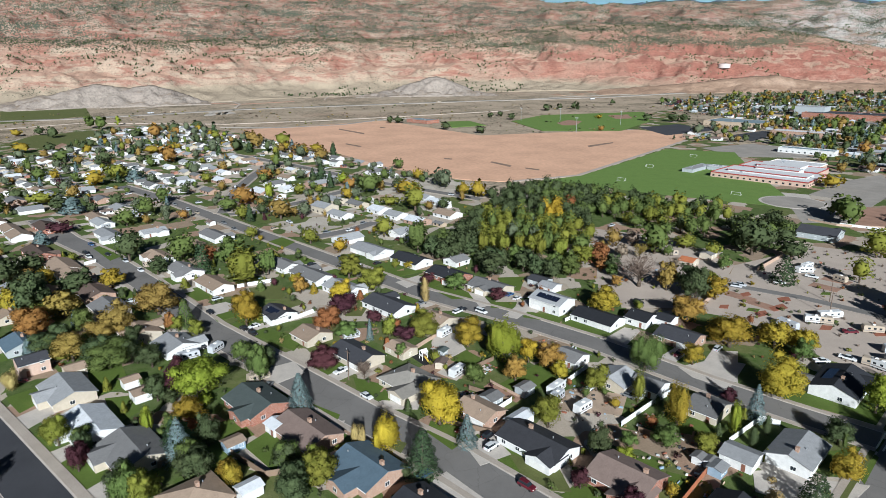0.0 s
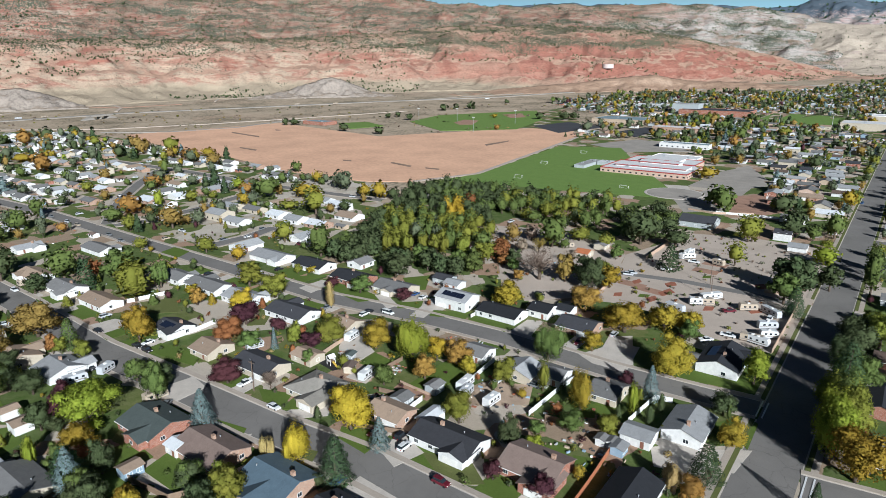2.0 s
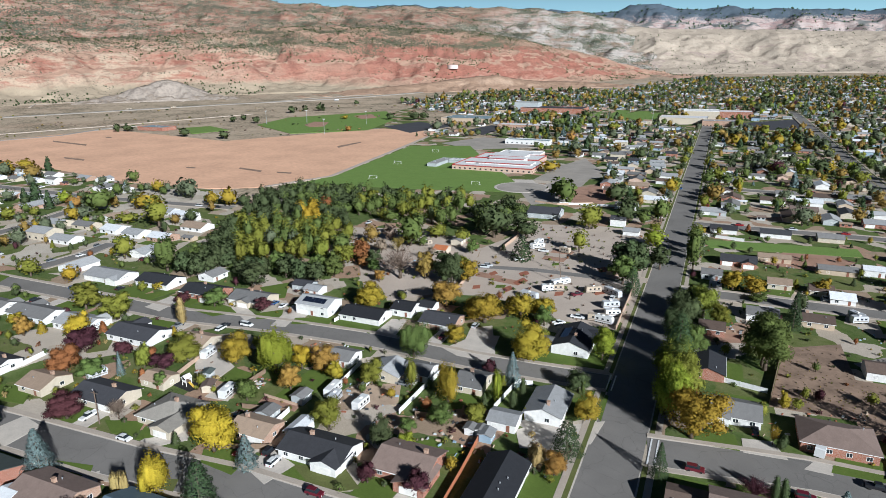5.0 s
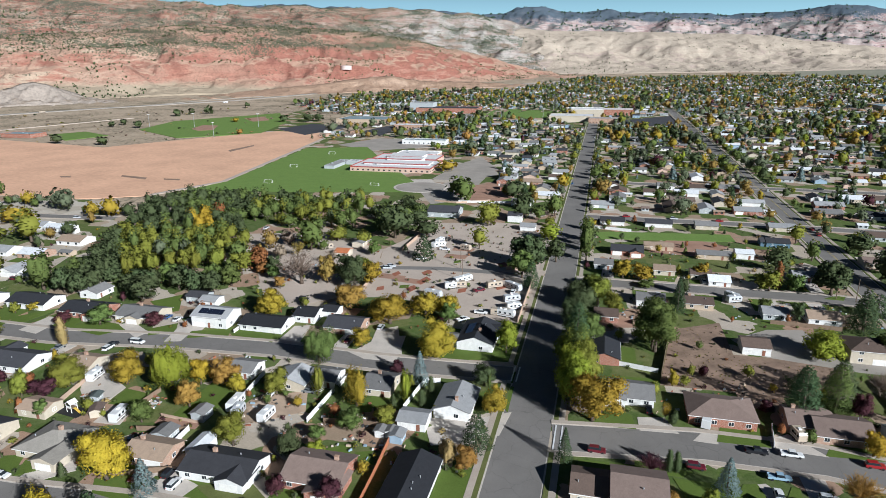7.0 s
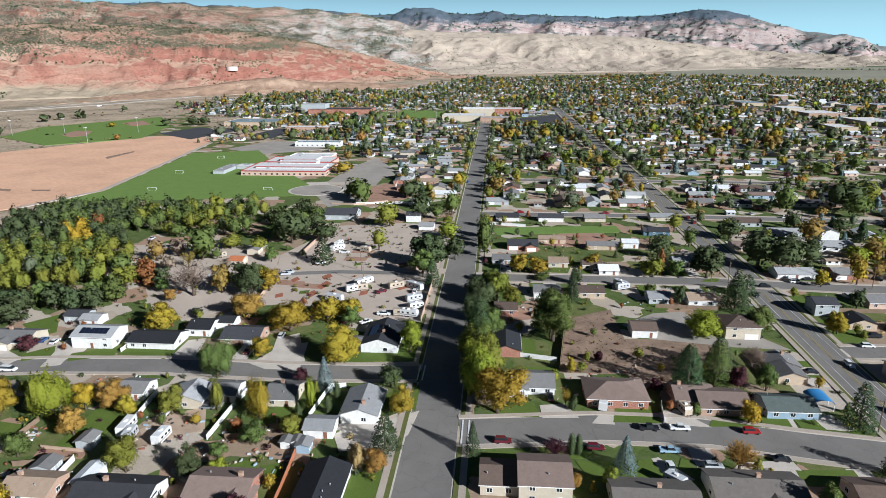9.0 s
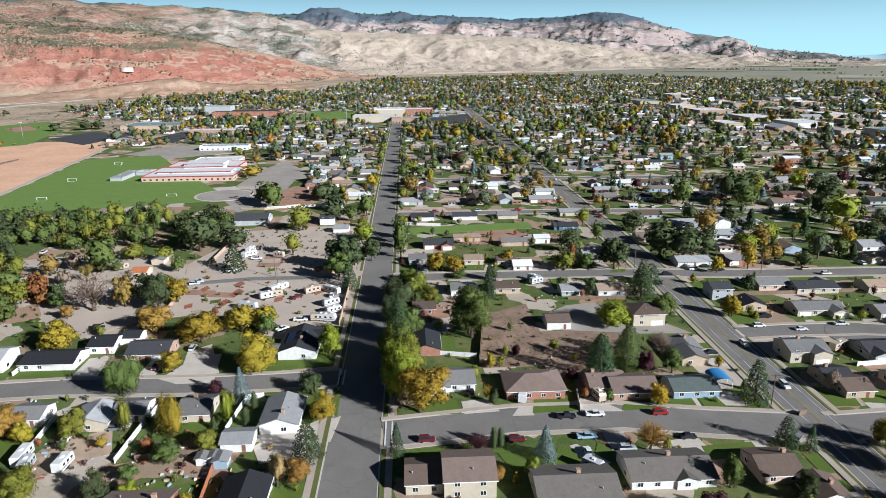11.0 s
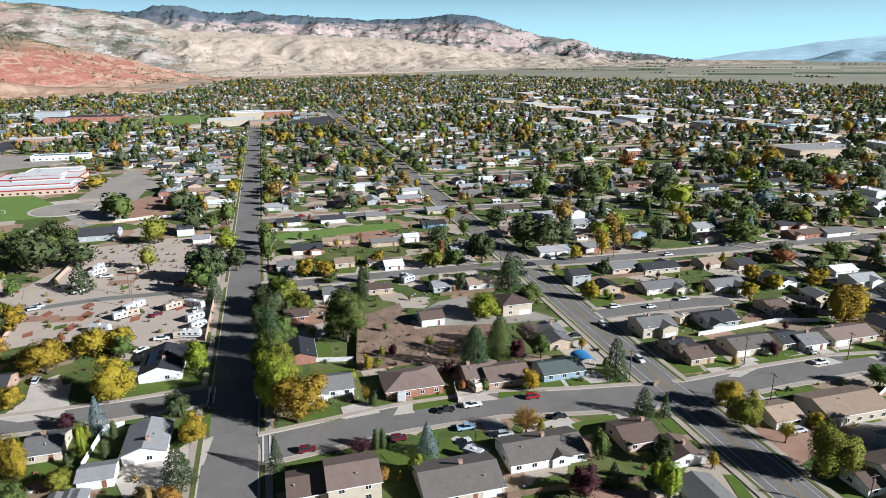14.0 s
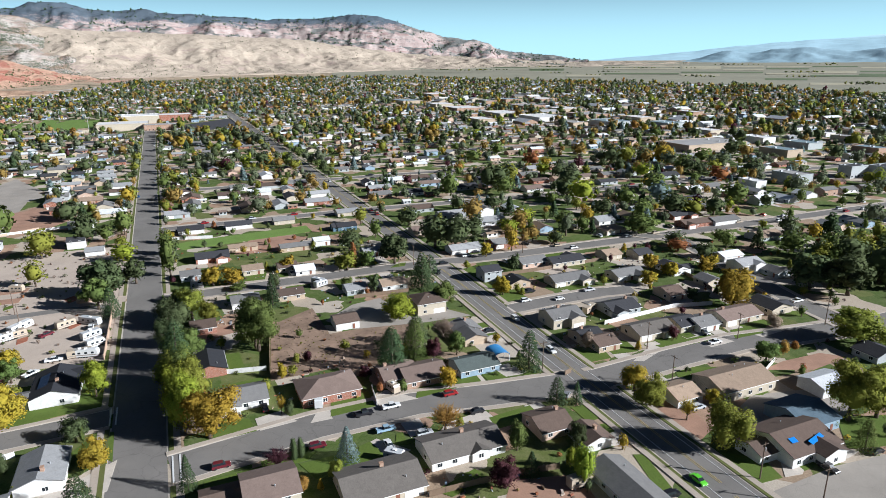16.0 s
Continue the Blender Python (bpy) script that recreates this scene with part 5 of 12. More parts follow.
patch('car_park', [(-344.0, 876.5), (-299.0, 834.5), (-298.8, 954.4), (-331.7, 963.4)], M['asphalt_dark'], 0.0720, 'dark asphalt car park', 'car park')
patch('car_park', [(36.5, 1002.6), (123.4, 1088.0), (118.5, 1236.0), (21.1, 1117.5)], M['asphalt_dark'], 0.0722, 'dark asphalt car park', 'car park')
patch('driveway', [(-167.1, 498.0), (-165.6, 522.9), (-143.5, 529.2), (-132.3, 504.1), (-138.9, 477.4), (-154.1, 478.0)], M['concrete'], 0.0874, 'pale concrete driveway', 'driveway')
patch('car_park', [(-142.7, 483.7), (-125.4, 518.7), (-112.9, 573.3), (-99.2, 557.4), (-97.9, 452.5), (-118.1, 433.0)], M['asphalt_pale'], 0.0646, 'pale worn asphalt yard', 'car park')
patch('car_park', [(-143.5, 529.2), (-124.1, 528.0), (-94.3, 591.0), (-124.9, 665.2), (-138.6, 614.7)], M['asphalt_pale'], 0.0649, 'pale worn asphalt yard', 'car park')
patch('bare_yard', [(-102.1, 469.2), (-79.2, 460.8), (-72.6, 508.5), (-92.4, 524.6)], M['redsoil'], 0.0581, 'bare reddish soil yard', 'yard')
patch('bare_yard', [(-93.2, 450.8), (-72.5, 452.0), (-59.0, 479.1), (-81.7, 512.2), (-105.0, 487.6)], M['redsoil'], 0.0583, 'bare reddish soil yard', 'yard')
patch('car_park', [(-119.1, 510.3), (-89.9, 565.2), (-110.1, 622.3), (-137.9, 593.9)], M['asphalt_pale'], 0.0655, 'pale worn asphalt yard', 'car park')
patch('car_park', [(-317.3, 731.1), (-256.7, 690.4), (-199.1, 733.4), (-242.3, 800.6), (-288.6, 806.5)], M['asphalt_pale'], 0.0657, 'pale worn asphalt yard', 'car park')
patch('gravel_yard', [(-115.2, 240.5), (-108.8, 297.7), (-113.9, 317.0), (-103.6, 354.1), (-94.5, 355.9), (-58.1, 359.2), (-23.3, 313.7), (-24.9, 256.0), (-38.5, 242.6), (-90.6, 247.4)], M['gravel'], 0.0640, 'pale brown gravel yard', 'gravel')
RV_PARK = [(-97.4, 381.1), (-63.0, 390.3), (-26.6, 388.1), (-26.2, 335.5), (-27.2, 279.6), (-28.4, 232.6), (-50.3, 234.0), (-75.0, 247.8), (-99.0, 259.9), (-89.8, 301.3)]
patch('gravel_yard', [(-97.4, 381.1), (-63.0, 390.3), (-26.6, 388.1), (-26.2, 335.5), (-27.2, 279.6), (-28.4, 232.6), (-50.3, 234.0), (-75.0, 247.8), (-99.0, 259.9), (-89.8, 301.3)], M['gravel'], 0.0642, 'pale brown gravel yard', 'gravel')
patch('gravel_yard', [(-204.3, 330.0), (-163.1, 343.0), (-113.9, 317.0), (-107.4, 287.9), (-114.3, 241.3), (-140.4, 234.7)], M['gravel'], 0.0644, 'pale brown gravel yard', 'gravel')
patch('gravel_yard', [(-138.8, 246.4), (-124.5, 226.8), (-105.3, 245.8), (-122.3, 273.3)], M['gravel'], 0.0746, 'pale brown gravel yard', 'gravel')
street([(-110.5, 284.9), (-75.7, 291.4), (-47.7, 291.5), (-28.0, 287.7)], 5.0, 'asphalt', 0.1, False)
patch('mulch_bed', [(-81.1, 269.6), (-77.9, 266.7), (-75.0, 274.6), (-78.5, 278.4)], M['bark_mulch'], 0.1348, 'red bark mulch bed', 'bed')
patch('mulch_bed', [(-83.4, 260.4), (-80.2, 256.0), (-78.2, 261.3), (-80.8, 265.5)], M['bark_mulch'], 0.1351, 'red bark mulch bed', 'bed')
patch('mulch_bed', [(-82.5, 283.7), (-80.0, 279.6), (-77.1, 284.4), (-79.8, 289.3)], M['bark_mulch'], 0.1353, 'red bark mulch bed', 'bed')
patch('mulch_bed', [(-59.1, 259.6), (-55.9, 262.0), (-56.2, 267.0), (-59.7, 265.1)], M['bark_mulch'], 0.1355, 'red bark mulch bed', 'bed')
patch('mulch_bed', [(-42.3, 267.5), (-38.7, 271.7), (-41.5, 276.3), (-45.3, 272.5)], M['bark_mulch'], 0.1357, 'red bark mulch bed', 'bed')
patch('mulch_bed', [(-96.0, 278.3), (-93.5, 274.9), (-91.7, 279.6), (-94.2, 283.1)], M['bark_mulch'], 0.1359, 'red bark mulch bed', 'bed')
patch('mulch_bed', [(-95.5, 254.5), (-92.6, 256.5), (-94.0, 261.3), (-96.6, 258.8)], M['bark_mulch'], 0.1362, 'red bark mulch bed', 'bed')
patch('mulch_bed', [(-46.3, 299.5), (-42.2, 303.5), (-45.3, 309.2), (-48.7, 305.9)], M['bark_mulch'], 0.1364, 'red bark mulch bed', 'bed')
patch('bare_yard', [(-100.7, 271.7), (-88.3, 270.6), (-88.1, 276.4), (-101.0, 278.4)], M['redsoil'], 0.1216, 'bare reddish soil yard', 'yard')
patch('bare_yard', [(-90.3, 268.6), (-77.9, 266.7), (-77.8, 272.8), (-89.8, 274.7)], M['redsoil'], 0.1218, 'bare reddish soil yard', 'yard')
patch('bare_yard', [(-78.1, 310.2), (-66.4, 309.3), (-65.9, 315.9), (-77.8, 317.0)], M['redsoil'], 0.1220, 'bare reddish soil yard', 'yard')
patch('bare_yard', [(-76.8, 323.5), (-65.6, 323.5), (-64.8, 329.7), (-76.5, 329.4)], M['redsoil'], 0.1223, 'bare reddish soil yard', 'yard')
patch('lawn', [(-86.5, 259.8), (-82.5, 261.2), (-82.9, 265.2), (-86.9, 263.8)], M['grass'], 0.1475, 'green mown lawn', 'lawn')
patch('lawn', [(-70.5, 301.3), (-67.2, 303.7), (-67.9, 307.9), (-70.9, 305.0)], M['grass'], 0.1477, 'green mown lawn', 'lawn')
patch('lawn', [(-59.3, 268.6), (-56.1, 270.2), (-56.2, 274.0), (-59.6, 272.2)], M['grass'], 0.1479, 'green mown lawn', 'lawn')
patch('lawn', [(-68.8, 332.4), (-65.3, 333.6), (-65.7, 337.8), (-68.9, 336.8)], M['grass'], 0.1481, 'green mown lawn', 'lawn')
# the vacant lot among the houses
patch('vacant_lot', [(22.4, 193.3), (29.5, 239.4), (48.6, 250.9), (48.9, 221.9), (86.8, 222.5), (79.6, 201.3), (59.1, 193.9), (35.3, 193.4)], M['drysoil'], 0.0584, 'patch of dry weeds and soil', 'lot')
patch('bare_yard', [(-99.1, 150.1), (-92.2, 143.0), (-80.8, 152.2), (-85.5, 163.6), (-94.9, 159.2)], M['tansoil'], 0.0636, 'bare tan soil yard', 'yard')
patch('bare_yard', [(61.9, 108.7), (83.4, 101.3), (84.4, 107.1), (81.9, 113.1), (68.8, 117.0)], M['redsoil'], 0.0638, 'bare reddish soil yard', 'yard')
patch('bare_yard', [(122.5, 110.2), (131.3, 113.8), (134.9, 127.3), (126.0, 129.5), (121.8, 121.2)], M['redsoil'], 0.0640, 'bare reddish soil yard', 'yard')
patch('car_park', [(140.3, 116.2), (156.8, 123.0), (174.2, 119.0), (180.4, 105.1), (167.0, 102.6), (150.9, 109.8)], M['asphalt_pale'], 0.0712, 'pale worn asphalt yard', 'car park')
patch('car_park', [(124.3, 87.6), (147.2, 88.3), (163.6, 86.3), (169.7, 72.1), (142.6, 68.7), (117.1, 83.1)], M['asphalt_pale'], 0.0715, 'pale worn asphalt yard', 'car park')
patch('car_park', [(50.3, 235.1), (65.1, 247.7), (78.2, 250.4), (83.3, 224.2), (98.8, 227.8), (106.1, 216.2), (87.0, 217.2), (58.3, 222.5)], M['asphalt_pale'], 0.0717, 'pale worn asphalt yard', 'car park')
patch('bare_yard', [(-2.8, 240.2), (-0.4, 233.4), (28.0, 242.2), (27.7, 251.4)], M['redsoil'], 0.0649, 'bare reddish soil yard', 'yard')
patch('sports_field', [(1.8, 365.5), (75.9, 375.1), (75.4, 391.2), (8.8, 383.1), (-1.7, 379.8)], M['turf'], 0.1301, 'green mown sports turf', 'sports field')
patch('bare_yard', [(26.9, 344.3), (57.4, 340.6), (70.8, 364.6), (43.2, 382.4)], M['redsoil'], 0.0653, 'bare reddish soil yard', 'yard')
patch('bare_yard', [(189.4, 126.7), (208.8, 128.6), (202.7, 134.7), (185.3, 135.4), (174.0, 133.6)], M['redsoil'], 0.0656, 'bare reddish soil yard', 'yard')
patch('gravel_yard', [(177.7, 227.6), (182.8, 243.4), (148.1, 284.9), (157.6, 254.9)], M['gravel'], 0.0708, 'pale brown gravel yard', 'gravel')
patch('lawn', [(-221.4, 26.3), (-207.6, 27.4), (-212.4, 37.6), (-221.5, 34.6)], M['grass'], 0.1110, 'green mown lawn', 'lawn')
patch('lawn', [(-191.9, 26.4), (-179.1, 27.8), (-181.8, 36.4), (-192.4, 36.9)], M['grass'], 0.1112, 'green mown lawn', 'lawn')
patch('lawn', [(-173.6, 27.8), (-158.9, 28.2), (-161.3, 35.3), (-173.8, 33.9)], M['grass'], 0.1114, 'green mown lawn', 'lawn')
patch('lawn', [(-231.1, 51.9), (-202.8, 46.1), (-201.9, 57.2), (-219.7, 60.2)], M['grass'], 0.1117, 'green mown lawn', 'lawn')
patch('lawn', [(-198.8, 48.2), (-180.8, 45.5), (-183.5, 53.6), (-194.8, 55.1)], M['grass'], 0.1119, 'green mown lawn', 'lawn')
patch('lawn', [(-144.8, 66.4), (-129.0, 66.2), (-133.4, 73.4), (-147.0, 75.9)], M['grass'], 0.1121, 'green mown lawn', 'lawn')
patch('lawn', [(-161.5, 64.7), (-147.8, 62.7), (-147.8, 71.1), (-159.3, 71.9)], M['grass'], 0.1123, 'green mown lawn', 'lawn')
patch('lawn', [(-144.3, 86.9), (-135.2, 88.8), (-139.3, 94.1), (-150.6, 91.8)], M['grass'], 0.1125, 'green mown lawn', 'lawn')
patch('lawn', [(-147.8, 106.7), (-140.3, 108.2), (-143.7, 114.9), (-155.3, 110.8)], M['grass'], 0.1128, 'green mown lawn', 'lawn')
patch('lawn', [(-138.7, 106.9), (-135.1, 109.6), (-138.5, 115.9), (-141.7, 112.8)], M['grass'], 0.1130, 'green mown lawn', 'lawn')
patch('lawn', [(-114.8, 105.9), (-103.7, 104.8), (-104.5, 113.4), (-118.2, 110.7)], M['grass'], 0.1132, 'green mown lawn', 'lawn')
patch('lawn', [(-118.2, 140.2), (-108.3, 142.0), (-106.6, 157.0), (-118.1, 163.8)], M['grass'], 0.1134, 'green mown lawn', 'lawn')
patch('lawn', [(-142.4, 151.6), (-131.8, 150.2), (-132.2, 142.4), (-141.4, 142.2)], M['grass'], 0.1136, 'green mown lawn', 'lawn')
patch('patio', [(-168.6, 166.9), (-163.2, 168.4), (-154.1, 157.8), (-143.2, 152.1), (-142.3, 141.9), (-148.4, 140.6), (-156.5, 147.5)], M['concrete'], 0.1142, 'broad pale concrete patio and drive behind a house', 'patio')
patch('patio', [(-139.2, 141.6), (-132.0, 141.8), (-129.5, 133.0), (-138.0, 132.4)], M['concrete'], 0.1149, 'pale concrete pad between sheds', 'patio')
patch('flower_bed', [(-121.0, 139.6), (-107.3, 138.8), (-107.0, 136.0), (-120.5, 136.2)], M['redsoil'], 0.1155, 'strip of bare soil under a garden wall', 'bed')
patch('lawn', [(-156.9, 58.1), (-139.9, 55.7), (-143.2, 64.4), (-154.7, 66.1)], M['grass'], 0.1139, 'green mown lawn', 'lawn')
patch('lawn', [(-243.1, 110.2), (-224.8, 107.0), (-225.5, 118.7), (-239.2, 118.5)], M['grass'], 0.1141, 'green mown lawn', 'lawn')
patch('lawn', [(-212.3, 104.0), (-186.2, 107.6), (-192.4, 116.4), (-212.4, 111.3)], M['grass'], 0.1143, 'green mown lawn', 'lawn')
patch('lawn', [(-242.3, 181.4), (-230.8, 172.5), (-226.3, 182.7), (-230.3, 193.2)], M['grass'], 0.1145, 'green mown lawn', 'lawn')
patch('lawn', [(-230.9, 190.1), (-221.2, 185.4), (-218.2, 204.9)], M['grass'], 0.1147, 'green mown lawn', 'lawn')
patch('lawn', [(-199.3, 187.0), (-181.9, 184.1), (-174.1, 193.7), (-194.6, 197.0)], M['grass'], 0.1150, 'green mown lawn', 'lawn')
patch('lawn', [(-167.5, 193.6), (-163.5, 188.4), (-155.3, 193.9), (-159.7, 201.3)], M['grass'], 0.1152, 'green mown lawn', 'lawn')
patch('lawn', [(-150.4, 195.3), (-147.4, 189.7), (-133.5, 195.4), (-136.0, 202.7)], M['grass'], 0.1154, 'green mown lawn', 'lawn')
patch('lawn', [(-114.4, 193.5), (-113.6, 200.0), (-127.8, 206.6), (-136.0, 202.7)], M['grass'], 0.1156, 'green mown lawn', 'lawn')
patch('lawn', [(-172.1, 208.6), (-167.6, 213.0), (-177.9, 230.1), (-186.5, 219.4)], M['grass'], 0.1158, 'green mown lawn', 'lawn')
patch('lawn', [(-218.5, 190.3), (-207.7, 189.5), (-213.8, 200.8)], M['grass'], 0.1161, 'green mown lawn', 'lawn')
patch('lawn', [(-320.9, 173.0), (-301.2, 168.7), (-312.0, 189.9), (-324.6, 186.2)], M['grass'], 0.1163, 'green mown lawn', 'lawn')
patch('lawn', [(-380.0, 99.6), (-348.5, 98.3), (-354.9, 109.0), (-389.4, 114.7)], M['grass'], 0.1165, 'green mown lawn', 'lawn')
patch('lawn', [(-295.5, 82.3), (-286.2, 81.6), (-283.6, 89.1), (-294.3, 91.7)], M['grass'], 0.1167, 'green mown lawn', 'lawn')
patch('lawn', [(-242.2, 102.3), (-231.2, 100.7), (-231.0, 109.1), (-242.6, 112.5)], M['grass'], 0.1169, 'green mown lawn', 'lawn')
patch('lawn', [(-66.2, 154.3), (-61.7, 156.8), (-64.3, 164.3), (-72.0, 160.9)], M['grass'], 0.1172, 'green mown lawn', 'lawn')
patch('lawn', [(-68.2, 134.9), (-63.9, 131.5), (-58.8, 134.9), (-62.7, 139.4)], M['grass'], 0.1174, 'green mown lawn', 'lawn')
patch('lawn', [(-57.3, 133.3), (-52.3, 132.2), (-53.8, 138.3), (-58.9, 136.5)], M['grass'], 0.1176, 'green mown lawn', 'lawn')
patch('lawn', [(-28.9, 164.7), (-23.6, 165.4), (-25.6, 185.1), (-32.8, 174.3)], M['grass'], 0.1178, 'green mown lawn', 'lawn')
patch('lawn', [(-24.2, 167.9), (-22.4, 165.6), (-22.7, 180.9), (-23.8, 181.6)], M['grass'], 0.1180, 'green mown lawn', 'lawn')
patch('lawn', [(-56.6, 194.8), (-48.5, 205.3), (-39.7, 202.0), (-26.4, 206.3), (-25.7, 202.7), (-48.4, 194.7)], M['grass'], 0.1183, 'green mown lawn', 'lawn')
patch('lawn', [(-64.0, 158.4), (-58.9, 159.6), (-59.7, 168.9), (-65.0, 165.8)], M['grass'], 0.1185, 'green mown lawn', 'lawn')
patch('lawn', [(-300.4, 104.3), (-286.5, 101.5), (-288.6, 110.2), (-298.7, 111.8)], M['grass'], 0.1187, 'green mown lawn', 'lawn')
patch('lawn', [(-277.2, 110.6), (-266.8, 108.6), (-274.9, 115.0)], M['grass'], 0.1189, 'green mown lawn', 'lawn')
patch('lawn', [(-227.4, 27.8), (-224.4, 25.7), (-227.8, 32.5)], M['grass'], 0.1191, 'green mown lawn', 'lawn')
patch('lawn', [(-78.8, 106.9), (-71.1, 112.8), (-78.7, 118.3), (-92.4, 114.3)], M['grass_dry'], 0.1144, 'thin yellowing lawn', 'lawn')
patch('lawn', [(-258.6, 128.9), (-243.6, 123.5), (-234.7, 132.2), (-250.8, 141.9)], M['grass_dry'], 0.1146, 'thin yellowing lawn', 'lawn')
patch('lawn', [(-199.7, 139.9), (-194.8, 144.7), (-200.5, 152.1), (-205.5, 147.1)], M['grass_dry'], 0.1148, 'thin yellowing lawn', 'lawn')
patch('lawn', [(-114.2, 86.3), (-108.4, 87.1), (-114.6, 98.4), (-117.8, 97.1)], M['grass_dry'], 0.1150, 'thin yellowing lawn', 'lawn')
patch('lawn', [(-140.9, 157.0), (-136.6, 164.6), (-149.2, 166.2)], M['grass_dry'], 0.1152, 'thin yellowing lawn', 'lawn')
patch('lawn', [(-32.7, 125.6), (-24.2, 126.6), (-24.7, 137.5), (-35.7, 132.6)], M['grass'], 0.1205, 'green mown lawn', 'lawn')
patch('lawn', [(1.5, 164.5), (14.1, 165.1), (12.9, 172.6), (6.1, 175.5)], M['grass'], 0.1207, 'green mown lawn', 'lawn')
patch('lawn', [(34.9, 163.9), (48.7, 164.3), (49.3, 173.6), (37.2, 172.7)], M['grass'], 0.1209, 'green mown lawn', 'lawn')
patch('lawn', [(61.5, 163.5), (76.5, 164.5), (75.7, 170.8), (64.6, 170.0)], M['grass'], 0.1211, 'green mown lawn', 'lawn')
patch('lawn', [(76.4, 164.2), (84.7, 164.0), (85.4, 173.0), (78.2, 170.9)], M['grass'], 0.1213, 'green mown lawn', 'lawn')
patch('lawn', [(86.9, 163.9), (93.7, 163.5), (92.6, 169.5), (86.9, 169.1)], M['grass'], 0.1216, 'green mown lawn', 'lawn')
patch('lawn', [(79.1, 139.9), (91.1, 140.2), (91.3, 145.7), (78.6, 144.8)], M['grass'], 0.1218, 'green mown lawn', 'lawn')
patch('lawn', [(32.7, 132.9), (43.8, 138.4), (41.7, 147.1), (38.3, 146.1)], M['grass'], 0.1220, 'green mown lawn', 'lawn')
patch('lawn', [(-48.8, 196.1), (-25.0, 198.2), (-25.9, 210.9), (-47.8, 205.6)], M['grass'], 0.1222, 'green mown lawn', 'lawn')
patch('lawn', [(47.4, 142.8), (50.6, 141.6), (51.4, 147.8), (49.5, 147.7)], M['grass'], 0.1224, 'green mown lawn', 'lawn')
patch('lawn', [(54.0, 139.2), (57.8, 140.6), (53.6, 144.8), (50.8, 142.3)], M['grass'], 0.1227, 'green mown lawn', 'lawn')
patch('lawn', [(-1.1, 141.6), (12.8, 144.3), (13.8, 148.1), (-1.2, 147.0)], M['grass'], 0.1229, 'green mown lawn', 'lawn')
patch('lawn', [(22.4, 193.3), (21.8, 197.3), (15.1, 196.8), (5.6, 196.1)], M['grass'], 0.1231, 'green mown lawn', 'lawn')
patch('lawn', [(99.4, 161.7), (105.1, 162.7), (102.8, 165.3), (98.9, 163.6)], M['grass'], 0.1233, 'green mown lawn', 'lawn')
patch('lawn', [(9.7, 205.0), (15.8, 207.7), (15.4, 219.6), (7.1, 219.0)], M['grass'], 0.1235, 'green mown lawn', 'lawn')
patch('lawn', [(64.2, 253.8), (71.9, 252.5), (75.2, 261.1), (66.8, 260.5)], M['grass'], 0.1238, 'green mown lawn', 'lawn')
patch('lawn', [(124.7, 254.8), (135.4, 258.6), (140.9, 275.7), (127.0, 271.2)], M['grass'], 0.1240, 'green mown lawn', 'lawn')
patch('lawn', [(118.6, 226.7), (120.8, 222.9), (136.9, 225.5), (135.0, 235.5)], M['grass'], 0.1242, 'green mown lawn', 'lawn')
patch('lawn', [(23.8, 297.8), (36.0, 296.8), (38.5, 307.6), (25.6, 304.0)], M['grass'], 0.1244, 'green mown lawn', 'lawn')
patch('lawn', [(96.2, 288.4), (103.8, 288.1), (107.7, 296.4), (99.8, 291.8)], M['grass'], 0.1246, 'green mown lawn', 'lawn')
patch('lawn', [(124.4, 161.8), (133.6, 161.5), (136.4, 172.3), (123.6, 173.9)], M['grass'], 0.1249, 'green mown lawn', 'lawn')
patch('lawn', [(135.8, 163.4), (145.8, 161.9), (147.3, 170.0), (136.7, 171.1)], M['grass'], 0.1251, 'green mown lawn', 'lawn')
patch('lawn', [(155.5, 158.5), (179.4, 158.2), (179.6, 162.6), (154.4, 163.1)], M['grass'], 0.1253, 'green mown lawn', 'lawn')
patch('lawn', [(185.5, 155.5), (199.2, 154.9), (203.5, 161.7), (189.7, 162.1)], M['grass'], 0.1255, 'green mown lawn', 'lawn')
patch('lawn', [(119.7, 91.4), (130.6, 90.4), (132.8, 98.1), (123.3, 105.6)], M['grass'], 0.1257, 'green mown lawn', 'lawn')
patch('lawn', [(138.0, 90.1), (150.4, 90.3), (150.2, 93.6), (138.4, 93.0)], M['grass'], 0.1260, 'green mown lawn', 'lawn')
patch('lawn', [(98.9, 98.8), (102.8, 98.3), (105.9, 112.0), (103.1, 113.2)], M['grass'], 0.1262, 'green mown lawn', 'lawn')
patch('lawn', [(127.4, 250.5), (136.0, 255.5), (136.9, 269.2), (127.3, 268.8)], M['grass'], 0.1264, 'green mown lawn', 'lawn')
patch('lawn', [(125.8, 225.7), (137.2, 223.5), (136.9, 237.8), (127.0, 238.2)], M['grass'], 0.1266, 'green mown lawn', 'lawn')
patch('lawn', [(52.7, 117.1), (64.3, 119.0), (62.5, 124.7), (49.8, 120.7)], M['grass'], 0.1268, 'green mown lawn', 'lawn')
patch('lawn', [(76.3, 138.4), (85.8, 138.9), (89.0, 144.3), (76.8, 144.6)], M['grass'], 0.1271, 'green mown lawn', 'lawn')
patch('lawn', [(101.6, 130.9), (106.3, 131.4), (107.7, 139.4), (101.8, 139.6)], M['grass'], 0.1273, 'green mown lawn', 'lawn')
patch('lawn', [(107.3, 175.3), (115.1, 176.7), (116.4, 186.6)], M['grass'], 0.1275, 'green mown lawn', 'lawn')
patch('lawn', [(158.2, 226.4), (163.9, 221.4), (175.3, 228.7), (165.8, 233.0)], M['grass'], 0.1277, 'green mown lawn', 'lawn')
